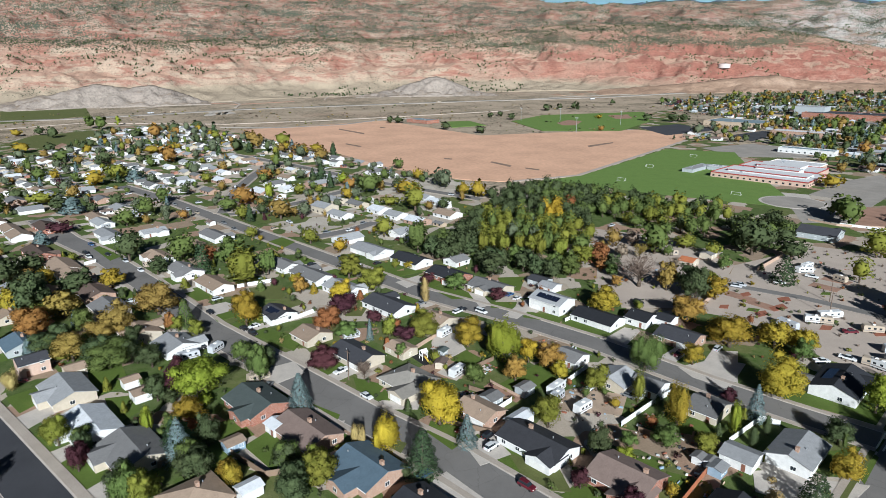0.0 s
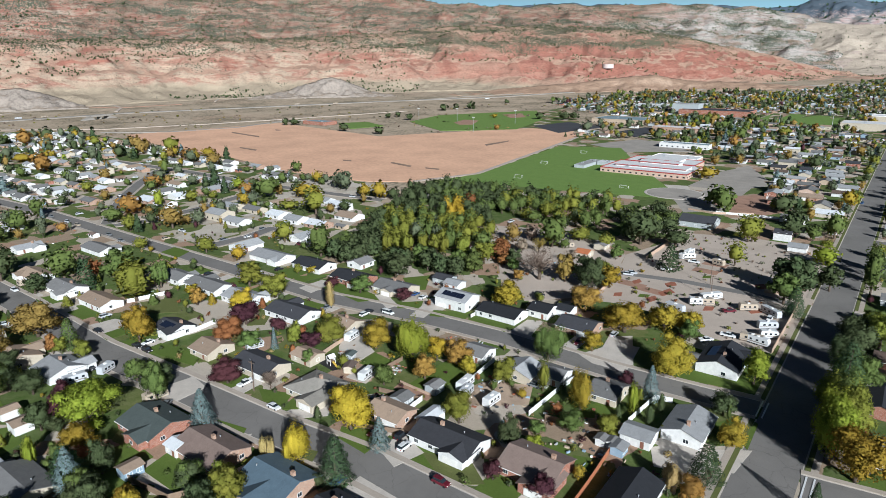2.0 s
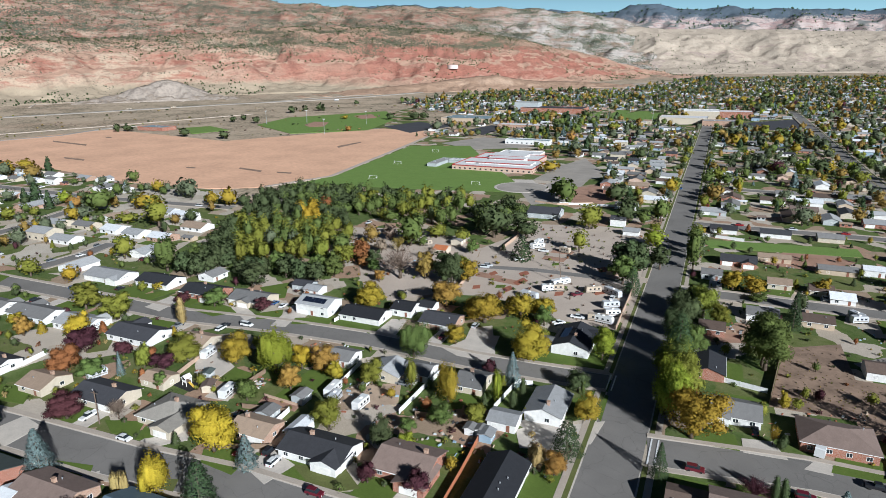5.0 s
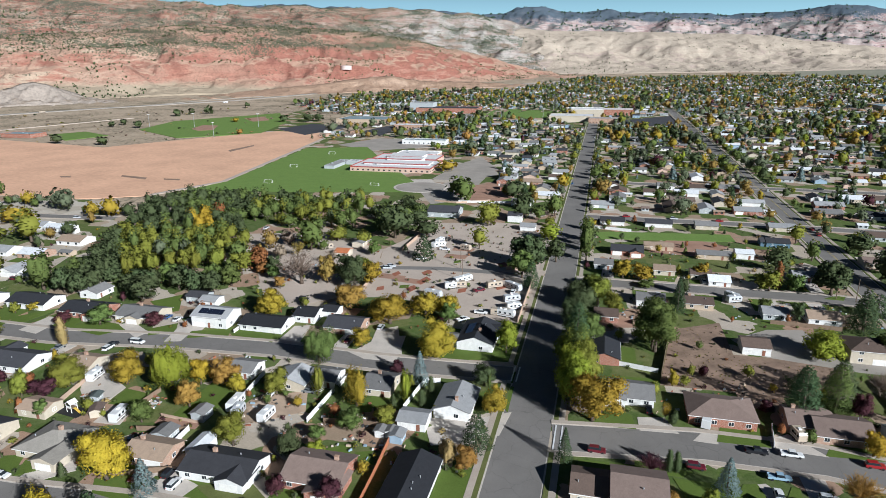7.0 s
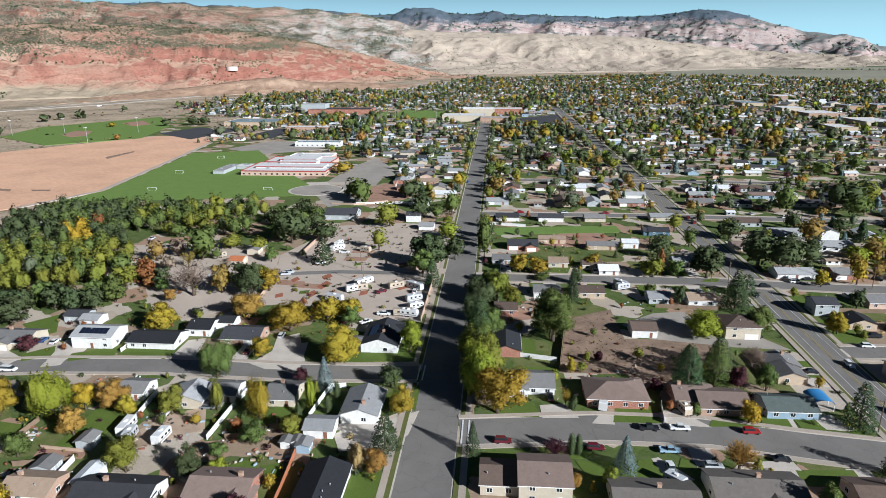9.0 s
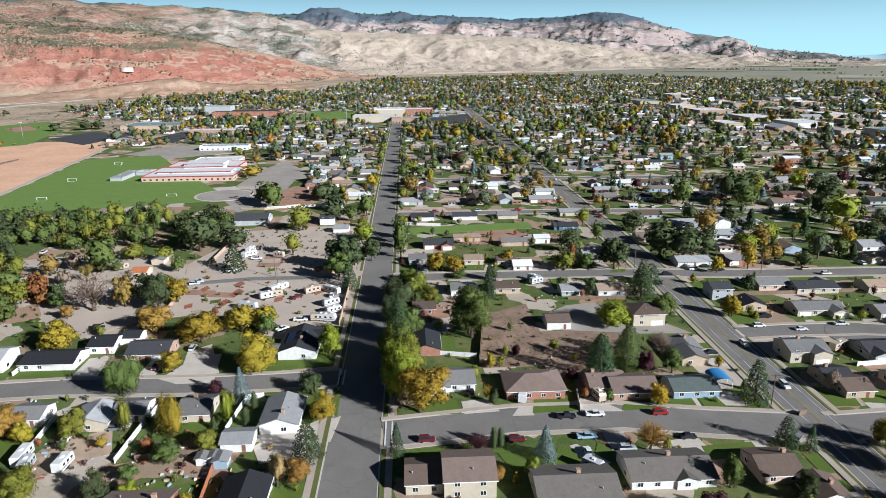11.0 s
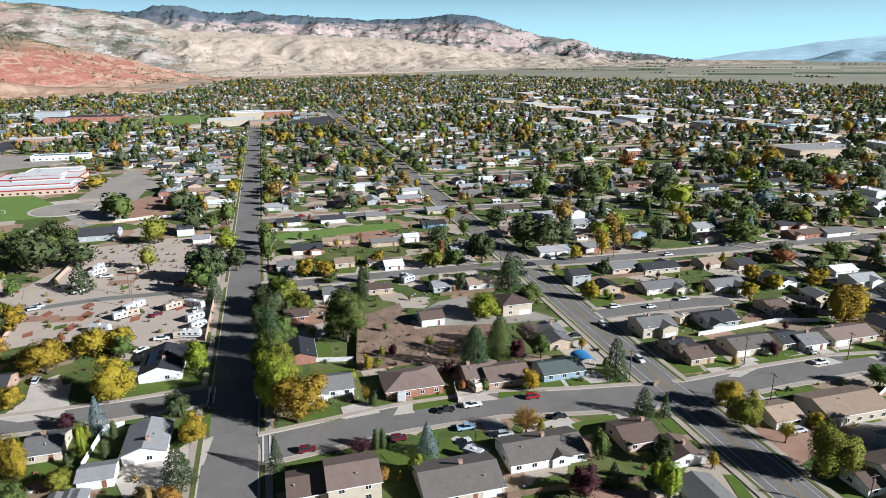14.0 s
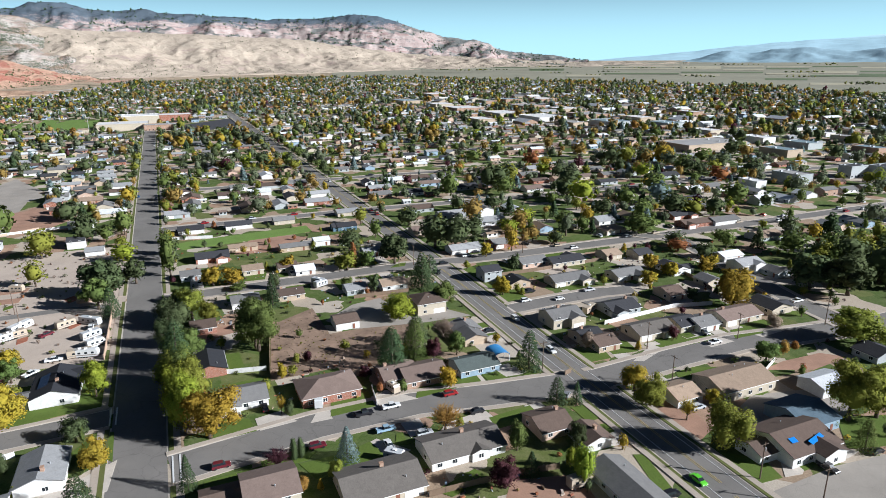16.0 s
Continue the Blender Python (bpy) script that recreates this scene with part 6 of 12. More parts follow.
patch('lawn', [(135.8, 171.5), (147.3, 170.0), (145.1, 173.7)], M['grass'], 0.1279, 'green mown lawn', 'lawn')
patch('lawn', [(144.6, 141.2), (156.5, 138.5), (163.6, 140.5), (148.0, 147.5)], M['grass'], 0.1282, 'green mown lawn', 'lawn')
patch('lawn', [(156.8, 92.0), (167.4, 88.7), (183.0, 98.8), (168.4, 103.6)], M['grass'], 0.1284, 'green mown lawn', 'lawn')
patch('lawn', [(137.7, 250.2), (144.6, 251.5), (142.5, 261.8)], M['grass'], 0.1286, 'green mown lawn', 'lawn')
patch('lawn', [(158.9, 222.9), (175.1, 226.2), (173.9, 231.1), (158.8, 231.9)], M['grass'], 0.1288, 'green mown lawn', 'lawn')
patch('lawn', [(231.2, 158.6), (228.2, 166.5), (221.9, 162.8)], M['grass'], 0.1290, 'green mown lawn', 'lawn')
patch('lawn', [(160.0, 121.6), (165.3, 123.0), (156.8, 134.1), (146.8, 126.7)], M['grass'], 0.1293, 'green mown lawn', 'lawn')
patch('lawn', [(8.0, 146.0), (24.4, 145.6), (27.2, 148.5), (15.4, 148.3)], M['grass'], 0.1295, 'green mown lawn', 'lawn')
patch('lawn', [(24.6, 136.6), (38.1, 138.2), (40.3, 142.6), (32.4, 144.8), (22.0, 144.8)], M['grass'], 0.1297, 'green mown lawn', 'lawn')
patch('driveway', [(-205.5, 26.0), (-196.1, 27.0), (-201.6, 37.9), (-208.5, 36.6)], M['concrete'], 0.1149, 'pale concrete driveway', 'driveway')
patch('driveway', [(-178.8, 27.1), (-171.4, 28.5), (-174.1, 35.4), (-179.6, 35.5)], M['concrete'], 0.1151, 'pale concrete driveway', 'driveway')
patch('driveway', [(-154.9, 29.8), (-146.5, 31.0), (-148.4, 39.3), (-157.0, 36.9)], M['concrete'], 0.1154, 'pale concrete driveway', 'driveway')
patch('driveway', [(-182.0, 87.7), (-169.0, 84.6), (-169.3, 101.4), (-179.2, 103.3)], M['concrete'], 0.1156, 'pale concrete driveway', 'driveway')
patch('driveway', [(-134.4, 111.2), (-131.3, 106.4), (-125.3, 112.3), (-131.5, 120.4)], M['concrete'], 0.1158, 'pale concrete driveway', 'driveway')
patch('driveway', [(-103.7, 109.2), (-93.7, 105.0), (-91.2, 114.4), (-101.0, 117.7)], M['concrete'], 0.1160, 'pale concrete driveway', 'driveway')
patch('driveway', [(-83.1, 192.5), (-76.5, 188.9), (-64.7, 189.2), (-67.8, 210.6), (-76.3, 208.2)], M['concrete'], 0.1162, 'pale concrete driveway', 'driveway')
patch('driveway', [(-45.1, 155.1), (-40.4, 153.3), (-33.7, 156.9), (-41.7, 159.2)], M['concrete'], 0.1165, 'pale concrete driveway', 'driveway')
patch('driveway', [(-31.6, 150.0), (-22.9, 153.1), (-21.3, 166.1), (-30.2, 160.3)], M['concrete'], 0.1167, 'pale concrete driveway', 'driveway')
patch('driveway', [(-216.3, 181.2), (-206.7, 179.8), (-207.8, 195.1), (-215.9, 195.2)], M['concrete'], 0.1169, 'pale concrete driveway', 'driveway')
patch('driveway', [(-153.9, 185.0), (-148.0, 186.8), (-152.0, 208.9), (-159.2, 206.5)], M['concrete'], 0.1171, 'pale concrete driveway', 'driveway')
patch('driveway', [(-166.6, 185.4), (-165.3, 191.2), (-178.8, 198.9), (-181.5, 194.4)], M['concrete'], 0.1173, 'pale concrete driveway', 'driveway')
patch('driveway', [(-112.9, 194.9), (-104.4, 196.4), (-107.1, 211.5), (-113.1, 209.4)], M['concrete'], 0.1176, 'pale concrete driveway', 'driveway')
patch('driveway', [(-98.0, 91.1), (-89.4, 86.6), (-84.0, 96.2), (-98.2, 97.2)], M['concrete'], 0.1178, 'pale concrete driveway', 'driveway')
patch('driveway', [(-251.6, 101.7), (-238.4, 101.7), (-237.9, 115.2), (-249.2, 113.2)], M['concrete'], 0.1180, 'pale concrete driveway', 'driveway')
patch('driveway', [(-140.4, 86.6), (-132.7, 84.2), (-129.9, 86.9), (-135.8, 93.2)], M['concrete'], 0.1182, 'pale concrete driveway', 'driveway')
patch('driveway', [(14.9, 164.8), (25.5, 165.6), (22.2, 173.3), (14.5, 171.8)], M['concrete'], 0.1184, 'pale concrete driveway', 'driveway')
patch('driveway', [(28.8, 162.9), (35.2, 162.7), (35.6, 167.9), (31.5, 167.6)], M['concrete'], 0.1187, 'pale concrete driveway', 'driveway')
patch('driveway', [(49.9, 163.8), (62.2, 163.2), (54.5, 172.4), (49.5, 168.9)], M['concrete'], 0.1189, 'pale concrete driveway', 'driveway')
patch('driveway', [(92.6, 164.6), (102.0, 163.8), (98.6, 172.4), (92.1, 171.9)], M['concrete'], 0.1191, 'pale concrete driveway', 'driveway')
patch('driveway', [(82.9, 163.3), (86.0, 163.5), (86.8, 172.5), (84.3, 172.3)], M['concrete'], 0.1193, 'pale concrete driveway', 'driveway')
patch('driveway', [(57.8, 140.6), (63.5, 137.7), (79.1, 139.9), (77.6, 149.0), (64.1, 146.8)], M['concrete'], 0.1195, 'pale concrete driveway', 'driveway')
patch('driveway', [(39.8, 133.8), (50.5, 138.9), (43.7, 147.7), (39.8, 146.2)], M['concrete'], 0.1198, 'pale concrete driveway', 'driveway')
patch('driveway', [(-43.6, 151.9), (-40.2, 144.1), (-28.6, 147.6), (-28.6, 157.2), (-37.3, 159.6)], M['concrete'], 0.1200, 'pale concrete driveway', 'driveway')
patch('driveway', [(-2.5, 223.5), (0.8, 218.6), (1.8, 231.9)], M['concrete'], 0.1202, 'pale concrete driveway', 'driveway')
patch('driveway', [(-77.3, 194.6), (-64.5, 195.5), (-73.5, 218.6), (-80.5, 213.0)], M['concrete'], 0.1204, 'pale concrete driveway', 'driveway')
patch('driveway', [(66.4, 139.7), (68.0, 136.0), (74.6, 138.5), (83.1, 142.4), (74.3, 145.0)], M['concrete'], 0.1206, 'pale concrete driveway', 'driveway')
patch('driveway', [(78.9, 170.7), (88.8, 169.7), (87.3, 179.5), (77.6, 176.9)], M['concrete'], 0.1209, 'pale concrete driveway', 'driveway')
patch('driveway', [(131.7, 169.2), (136.4, 172.3), (131.8, 179.7)], M['concrete'], 0.1211, 'pale concrete driveway', 'driveway')
patch('driveway', [(138.7, 156.3), (142.2, 154.8), (157.2, 160.3), (152.6, 163.9)], M['concrete'], 0.1213, 'pale concrete driveway', 'driveway')
patch('driveway', [(195.8, 152.5), (208.8, 153.4), (207.2, 157.1), (194.1, 156.0)], M['concrete'], 0.1215, 'pale concrete driveway', 'driveway')
patch('driveway', [(131.4, 90.3), (136.3, 89.4), (141.7, 92.0), (136.2, 95.8)], M['concrete'], 0.1217, 'pale concrete driveway', 'driveway')
patch('driveway', [(152.8, 89.2), (158.3, 90.0), (154.6, 94.4), (146.1, 91.4)], M['concrete'], 0.1220, 'pale concrete driveway', 'driveway')
patch('driveway', [(115.3, 211.1), (129.4, 212.7), (126.6, 219.5), (114.6, 214.7)], M['concrete'], 0.1222, 'pale concrete driveway', 'driveway')
patch('driveway', [(171.9, 153.6), (183.1, 153.9), (179.5, 163.8), (168.9, 163.0)], M['concrete'], 0.1224, 'pale concrete driveway', 'driveway')
house(-235.8, 37.5, 90, 9.0, 8, 'dark', 'pink', h=4.6, front=1, detail=2)
house(-208.8, 40.8, 0, 16.8, 12, 'pale', 'cream', h=2.7, front=-1, detail=2, wing=(0.0, 7.5, 3.0, -1))
house(-181.7, 39.4, 0, 18.4, 12, 'white', 'white', h=2.7, front=-1, detail=2, wing=(-3.0, 7.5, 3.2, -1))
house(-160.6, 43.4, 0, 17.2, 13, 'grey', 'cream', h=2.7, front=-1, detail=2, wing=(-3.5, 7.5, 3.0, -1))
house(-130.7, 46.8, 0, 12.3, 13, 'tan', 'cream', h=2.7, front=-1, detail=2, hip=True, chimney=-0.3)
outbuilding(-201.4, 57.0, 90, 5.0, 4, 'tan', 'white', h=2.7)
outbuilding(-190.4, 56.1, 90, 5.0, 5, 'tan', 'white', h=3.0)
outbuilding(-223.2, 46.8, 90, 6.1, 6, 'tan', 'cream', h=2.7)
house(-160.4, 79.1, 0, 16.9, 13, 'green', 'brick', h=2.7, front=1, detail=2, wing=(3.5, 7.5, 2.5, -1), chimney=-0.3)
house(-136.4, 80.8, 0, 18.0, 12, 'mauve', 'brickpale', h=2.7, front=1, detail=2, wing=(3.5, 6.5, 2.0, -1), chimney=0.5)
house(-111.7, 82.5, 0, 16.3, 13, 'blue', 'brickpale', h=2.7, front=1, detail=2, wing=(1.0, 7.5, 4.0, -1), chimney=5.0)
house(-89.7, 81.8, 0, 13.7, 12, 'black', 'white', h=2.7, front=1, detail=2, chimney=-2.3)
outbuilding(-125.2, 57.5, 90, 5.4, 4, 'white', 'white', h=2.7)
outbuilding(-145.6, 63.8, 90, 5.0, 4, 'tan', 'blue', h=2.7)
house(-165.1, 119.7, 0, 17.5, 11, 'dark', 'cream', h=2.7, front=-1, detail=2, chimney=3.1)
house(-138.2, 120.2, 0, 14.4, 13, 'stone', 'cream', h=2.7, front=-1, detail=2, wing=(5.0, 7.0, 3.5, -1), hip=True, chimney=1.0)
house(-109.7, 122.4, 0, 12.1, 9, 'tan', 'brickpale', h=2.7, front=-1, detail=2, chimney=-3.6)
house(-88.0, 121.4, 0, 19.1, 11, 'dark', 'white', h=2.7, front=-1, detail=2, wing=(5.5, 7.5, 2.0, -1), chimney=-3.0)
outbuilding(-98.8, 127.2, 90, 8.3, 4, 'white', 'white', h=2.8)
outbuilding(-108.7, 142.1, 90, 5.0, 4, 'grey', 'grey', h=2.7)
house(-63.7, 125.0, 0, 15.1, 13, 'mauve', 'brick', h=2.7, front=-1, detail=2, wing=(4.5, 8.0, 3.5, -1), chimney=4.4)
outbuilding(-47.4, 153.4, 0, 8.2, 7.2, 'pale', 'white', h=2.8)
house(-40.2, 121.5, 90, 27.0, 10.5, 'black', 'white', h=2.8, rise=2.0, front=1, detail=2, vents=3)
house(-37.7, 165.3, 90, 15.0, 10.5, 'pale', 'white', h=3.0, front=1, detail=2, chimney=4.2)
outbuilding(-54.9, 145.8, 90, 3.0, 2.6, 'grey', 'white', h=2.1)
outbuilding(-52.0, 146.2, 90, 3.0, 2.6, 'grey', 'white', h=2.1)
outbuilding(-49.6, 144.6, 90, 4.0, 3.4, 'pale', 'blue', h=2.3)
house(-91.7, 167.4, 90, 10.3, 11, 'pale', 'cream', h=2.7, front=1, detail=2)
house(-82.2, 171.2, 0, 9.0, 9, 'grey', 'white', h=2.7, front=-1, detail=2)
house(-63.5, 170.9, 0, 9.0, 11, 'grey', 'cream', h=2.7, front=-1, detail=2, chimney=-0.7)
house(-40.1, 213.4, 90, 19.3, 13, 'black', 'white', h=3.2, front=1, detail=2, wing=(-6.0, 6.4, 1.8, 1), solar=5, chimney=3.7)
outbuilding(-50.2, 208.3, 0, 6.3, 7, 'grey', 'white', h=2.7)
house(-443.8, 92.1, 0, 23.1, 10, 'brown', 'brick', h=2.7, front=1, detail=1)
house(-395.5, 113.6, 0, 25.6, 10, 'pale', 'white', h=2.7, front=-1, detail=1, wing=(9.2, 6.4, 3.0, -1))
house(-384.4, 74.1, 0, 24.1, 11, 'brown', 'brick', h=2.7, front=1, detail=1, wing=(8.4, 6.4, 2.2, 1), chimney=-3.5)
house(-348.0, 76.3, 0, 23.7, 12, 'tan', 'white', h=2.7, front=1, detail=1)
house(-326.7, 75.7, 0, 20.2, 11, 'tan', 'white', h=2.7, front=1, detail=1, wing=(6.5, 6.4, 1.2, 1))
house(-297.4, 75.3, 0, 19.6, 12, 'brown', 'brickpale', h=2.7, front=1, detail=2, wing=(-6.2, 6.4, 2.2, 1))
house(-272.9, 73.9, 0, 15.9, 12, 'grey', 'cream', h=2.7, front=1, detail=2)
house(-238.1, 73.2, 0, 13.1, 12, 'tan', 'cream', h=2.7, front=1, detail=2, wing=(-2.9, 6.4, 3.2, 1))
house(-217.6, 78.4, 0, 13.1, 12, 'pale', 'white', h=2.7, front=1, detail=2, wing=(2.9, 6.4, 3.2, 1), chimney=-0.3)
house(-327.0, 49.6, 0, 10.4, 10, 'pale', 'white', h=2.7, front=-1, detail=1)
house(-292.4, 42.0, 0, 9.0, 10, 'tan', 'cream', h=2.7, front=-1, detail=2, chimney=-0.4)
house(-258.8, 38.9, 0, 12.8, 11, 'blue', 'grey', h=2.7, front=-1, detail=2, chimney=0.1)
house(-330.4, 116.6, 0, 17.9, 10, 'tan', 'white', h=2.7, front=-1, detail=1, wing=(-5.4, 6.4, 1.9, -1))
house(-298.8, 116.9, 0, 18.9, 11, 'grey', 'white', h=2.7, front=-1, detail=2, wing=(5.8, 6.4, 2.7, -1), chimney=3.4)
house(-269.4, 117.8, 0, 18.7, 10, 'tan', 'white', h=2.7, front=-1, detail=2)
house(-217.7, 120.2, 0, 12.7, 10, 'dark', 'white', h=2.7, front=-1, detail=2, wing=(2.7, 6.4, 1.6, -1), solar=4, chimney=3.7)
house(-271.6, 155.5, 0, 15.3, 10, 'grey', 'white', h=2.7, front=1, detail=2, wing=(4.1, 6.4, 1.3, 1))
house(-350.0, 156.8, 0, 20.8, 10, 'grey', 'white', h=2.7, front=1, detail=1, wing=(6.8, 6.4, 2.2, 1))
house(-384.9, 134.7, 90, 13.7, 9, 'pale', 'white', h=2.7, front=1, detail=1, wing=(-3.3, 6.4, 3.0, 1), chimney=-2.4)
house(-289.3, 207.7, 90, 15.0, 11, 'pale', 'white', h=2.7, front=1, detail=1)
house(-260.8, 202.5, 0, 22.4, 12, 'pale', 'white', h=2.7, front=-1, detail=1, wing=(7.6, 6.4, 1.4, -1))
house(-277.6, 237.7, 90, 12.4, 11, 'pale', 'white', h=2.7, front=1, detail=1, wing=(2.6, 6.4, 1.8, 1))
house(-232.4, 205.7, 0, 19.1, 12, 'black', 'white', h=2.7, front=-1, detail=2)
house(-215.6, 221.5, 90, 10.0, 9, 'grey', 'white', h=2.7, front=1, detail=2)
house(-202.2, 202.7, 0, 19.4, 12, 'black', 'brick', h=2.7, front=-1, detail=2, wing=(6.1, 6.4, 2.3, -1), chimney=-1.1)
house(-177.1, 203.7, 0, 17.6, 12, 'grey', 'cream', h=2.7, front=-1, detail=2, wing=(0.0, 6.0, 1.5, -1), chimney=-1.3)
house(-144.9, 205.8, 0, 15.2, 11, 'pale', 'white', h=4.6, front=-1, detail=2, solar=6)
outbuilding(-158.6, 223.1, 0, 7.7, 7, 'pale', 'white', h=2.7)
outbuilding(-166.6, 226.5, 0, 9.1, 7, 'dark', 'grey', h=2.7)
house(-248.3, 156.6, 0, 22.1, 11, 'grey', 'white', h=2.7, front=1, detail=2, wing=(-7.4, 6.4, 2.3, 1))
house(-222.7, 156.5, 0, 18.0, 11, 'pale', 'white', h=2.7, front=1, detail=2, wing=(5.4, 6.4, 1.3, 1))
house(-192.7, 157.4, 0, 20.3, 12, 'dark', 'white', h=2.7, front=1, detail=2, wing=(-6.6, 6.4, 2.9, 1))
house(-166.2, 160.9, 0, 10.5, 10, 'tan', 'cream', h=2.7, front=-1, detail=2, chimney=-0.1)
outbuilding(-157.5, 133.7, 0, 9.6, 7, 'tan', 'cream', h=2.7)
house(-190.1, 118.0, 0, 10.8, 11, 'tan', 'cream', h=2.7, front=-1, detail=2, chimney=2.9)
house(-123.2, 206.6, 0, 17.7, 11, 'black', 'white', h=2.7, front=-1, detail=2)
house(-111.0, 170.3, 0, 9.0, 9, 'grey', 'white', h=2.7, front=-1, detail=2)
house(-110.8, 218.2, 0, 9.0, 10, 'black', 'white', h=3.0, front=-1, detail=2)
outbuilding(-103.5, 224.2, 0, 6.5, 7, 'black', 'white', h=2.8)
house(-92.2, 212.3, 0, 14.3, 12, 'dark', 'brickpale', h=2.7, front=-1, detail=2)
outbuilding(-130.9, 302.2, 0, 7.1, 8, 'orange', 'cream', h=2.7)
house(-100.1, 403.9, 0, 20.4, 16, 'dark', 'grey', h=3.6, front=1, detail=1, wing=(6.6, 6.4, 2.8, 1))
outbuilding(-129.1, 321.2, 90, 8.1, 6, 'grey', 'cream', h=2.7)
outbuilding(-112.2, 130.4, 90, 5.0, 5, 'grey', 'grey', h=2.7)
outbuilding(-140.2, 136.6, 60, 4.4, 3.2, 'mauve', 'cream', h=2.2)
outbuilding(-146.3, 143.2, 75, 3.4, 2.4, 'green', 'grey', h=2.1)
outbuilding(-144.8, 76.7, 0, 5.0, 5, 'white', 'white', h=2.7)
house(12.9, 183.6, 0, 13.1, 11, 'grey', 'white', h=2.7, front=1, detail=2, wing=(-5.0, 6.5, 2.0, -1))
house(37.5, 178.1, 0, 17.9, 13, 'mauve', 'brick', h=3.2, front=1, detail=2, hip=True)
house(68.0, 175.4, 0, 14.3, 12, 'mauve', 'brickpale', h=2.7, front=1, detail=2, wing=(-3.6, 6.4, 1.6, 1))
house(59.2, 178.7, 0, 9.0, 11, 'mauve', 'brickpale', h=2.7, front=1, detail=2, chimney=-2.3)
house(86.5, 174.1, 0, 14.2, 10, 'green', 'blue', h=2.7, front=1, detail=2)
house(95.4, 194.6, 90, 9.0, 9, 'grey', 'tan', h=2.7, front=1, detail=2)
house(13.0, 133.2, 0, 12.4, 12, 'mauve', 'cream', h=5.2, front=1, detail=2)
house(2.2, 134.4, 0, 9.0, 10, 'brown', 'cream', h=3.2, front=1, detail=2)
house(38.0, 127.8, 0, 19.5, 14, 'worn', 'cream', h=2.7, front=-1, detail=2, chimney=1.0)
house(62.6, 133.8, 0, 21.0, 12, 'worn', 'white', h=2.7, front=1, detail=2, wing=(3.0, 5.0, 0.6, -1), chimney=0.7)
house(89.7, 133.4, 0, 10.4, 11, 'brown', 'pink', h=2.7, front=1, detail=2, chimney=3.1)
house(96.6, 123.0, 90, 9.0, 8, 'brown', 'white', h=2.7, front=1, detail=2, chimney=0.5)
house(92.0, 102.2, 90, 18.0, 10, 'grey', 'white', h=2.7, front=1, detail=2)
house(135.2, 131.1, 0, 9.6, 10, 'tan', 'white', h=2.7, front=1, detail=2)
house(155.7, 129.2, 0, 21.6, 13, 'tan', 'cream', h=3.6, front=1, detail=2, chimney=None, vents=3)
outbuilding(180.6, 116.9, 0, 12.3, 9, 'white', 'white', h=3.4)
outbuilding(157.6, 106.8, 0, 13.0, 14, 'blue', 'blue', h=3.4)
tarped = house(144.4, 99.3, 0, 17.5, 15, 'brown', 'white', h=3.4, front=1, detail=2, wing=(3.0, 8.0, 3.0, -1))
house(134.2, 100.4, 0, 9.0, 8, 'brown', 'white', h=2.7, front=-1, detail=2)
house(96.2, 373.0, 0, 11.9, 9, 'dark', 'deep', h=2.7, front=1, detail=1)
house(70.5, 262.5, 0, 9.4, 9, 'pale', 'grey', h=2.7, front=1, detail=2)
house(87.7, 261.8, 0, 11.8, 10, 'tan', 'white', h=2.7, front=1, detail=2)
house(92.2, 230.2, 0, 12.5, 12, 'brown', 'cream', h=5.0, front=-1, detail=2, hip=True)
outbuilding(56.5, 227.6, 0, 9.2, 9, 'brown', 'white', h=3.2)
house(96.2, 202.1, 90, 9.0, 10, 'grey', 'tan', h=2.7, front=1, detail=2, chimney=-1.6)
house(141.8, 299.5, 0, 17.6, 10, 'pale', 'white', h=2.7, front=-1, detail=1)
house(164.8, 300.1, 0, 11.9, 10, 'grey', 'brick', h=2.7, front=-1, detail=1)
house(133.6, 253.8, 0, 9.0, 9, 'dark', 'grey', h=5, front=1, detail=2)
house(140.6, 240.2, 90, 9.0, 10, 'black', 'tan', h=2.7, front=-1, detail=2)
house(162.6, 263.9, 0, 14.9, 10, 'grey', 'pink', h=2.7, front=1, detail=2)
house(178.9, 258.5, 0, 18.9, 10, 'dark', 'cream', h=2.7, front=1, detail=2, wing=(5.9, 6.4, 1.4, 1))
house(164.6, 234.2, 0, 19.5, 10, 'grey', 'cream', h=2.7, front=-1, detail=2, wing=(6.2, 6.4, 3.3, -1))
house(135.2, 195.4, 0, 13.7, 11, 'grey', 'cream', h=4.2, front=-1, detail=2, wing=(3.2, 6.4, 2.2, -1), chimney=-1.0)
house(134.5, 177.3, 0, 9.0, 11, 'dark', 'tan', h=2.7, front=1, detail=2, chimney=-2.0)
house(136.2, 170.9, 0, 9.0, 10, 'brown', 'tan', h=2.7, front=-1, detail=2)
house(206.4, 258.0, 0, 9.6, 10, 'tan', 'cream', h=2.7, front=1, detail=1)
house(221.8, 252.1, 0, 9.5, 10, 'dark', 'cream', h=2.7, front=1, detail=1)
house(220.4, 226.1, 90, 13.2, 10, 'dark', 'white', h=2.7, front=1, detail=2, wing=(3.0, 6.4, 2.6, 1))
house(193.6, 228.8, 0, 16.1, 10, 'grey', 'cream', h=2.7, front=-1, detail=2, wing=(4.4, 6.4, 3.3, -1))
house(194.6, 200.2, 0, 9.0, 11, 'brown', 'tan', h=2.7, front=-1, detail=2)
house(163.4, 195.7, 0, 13.9, 11, 'dark', 'grey', h=2.7, front=-1, detail=2, wing=(-3.4, 6.4, 2.5, -1), chimney=4.0)
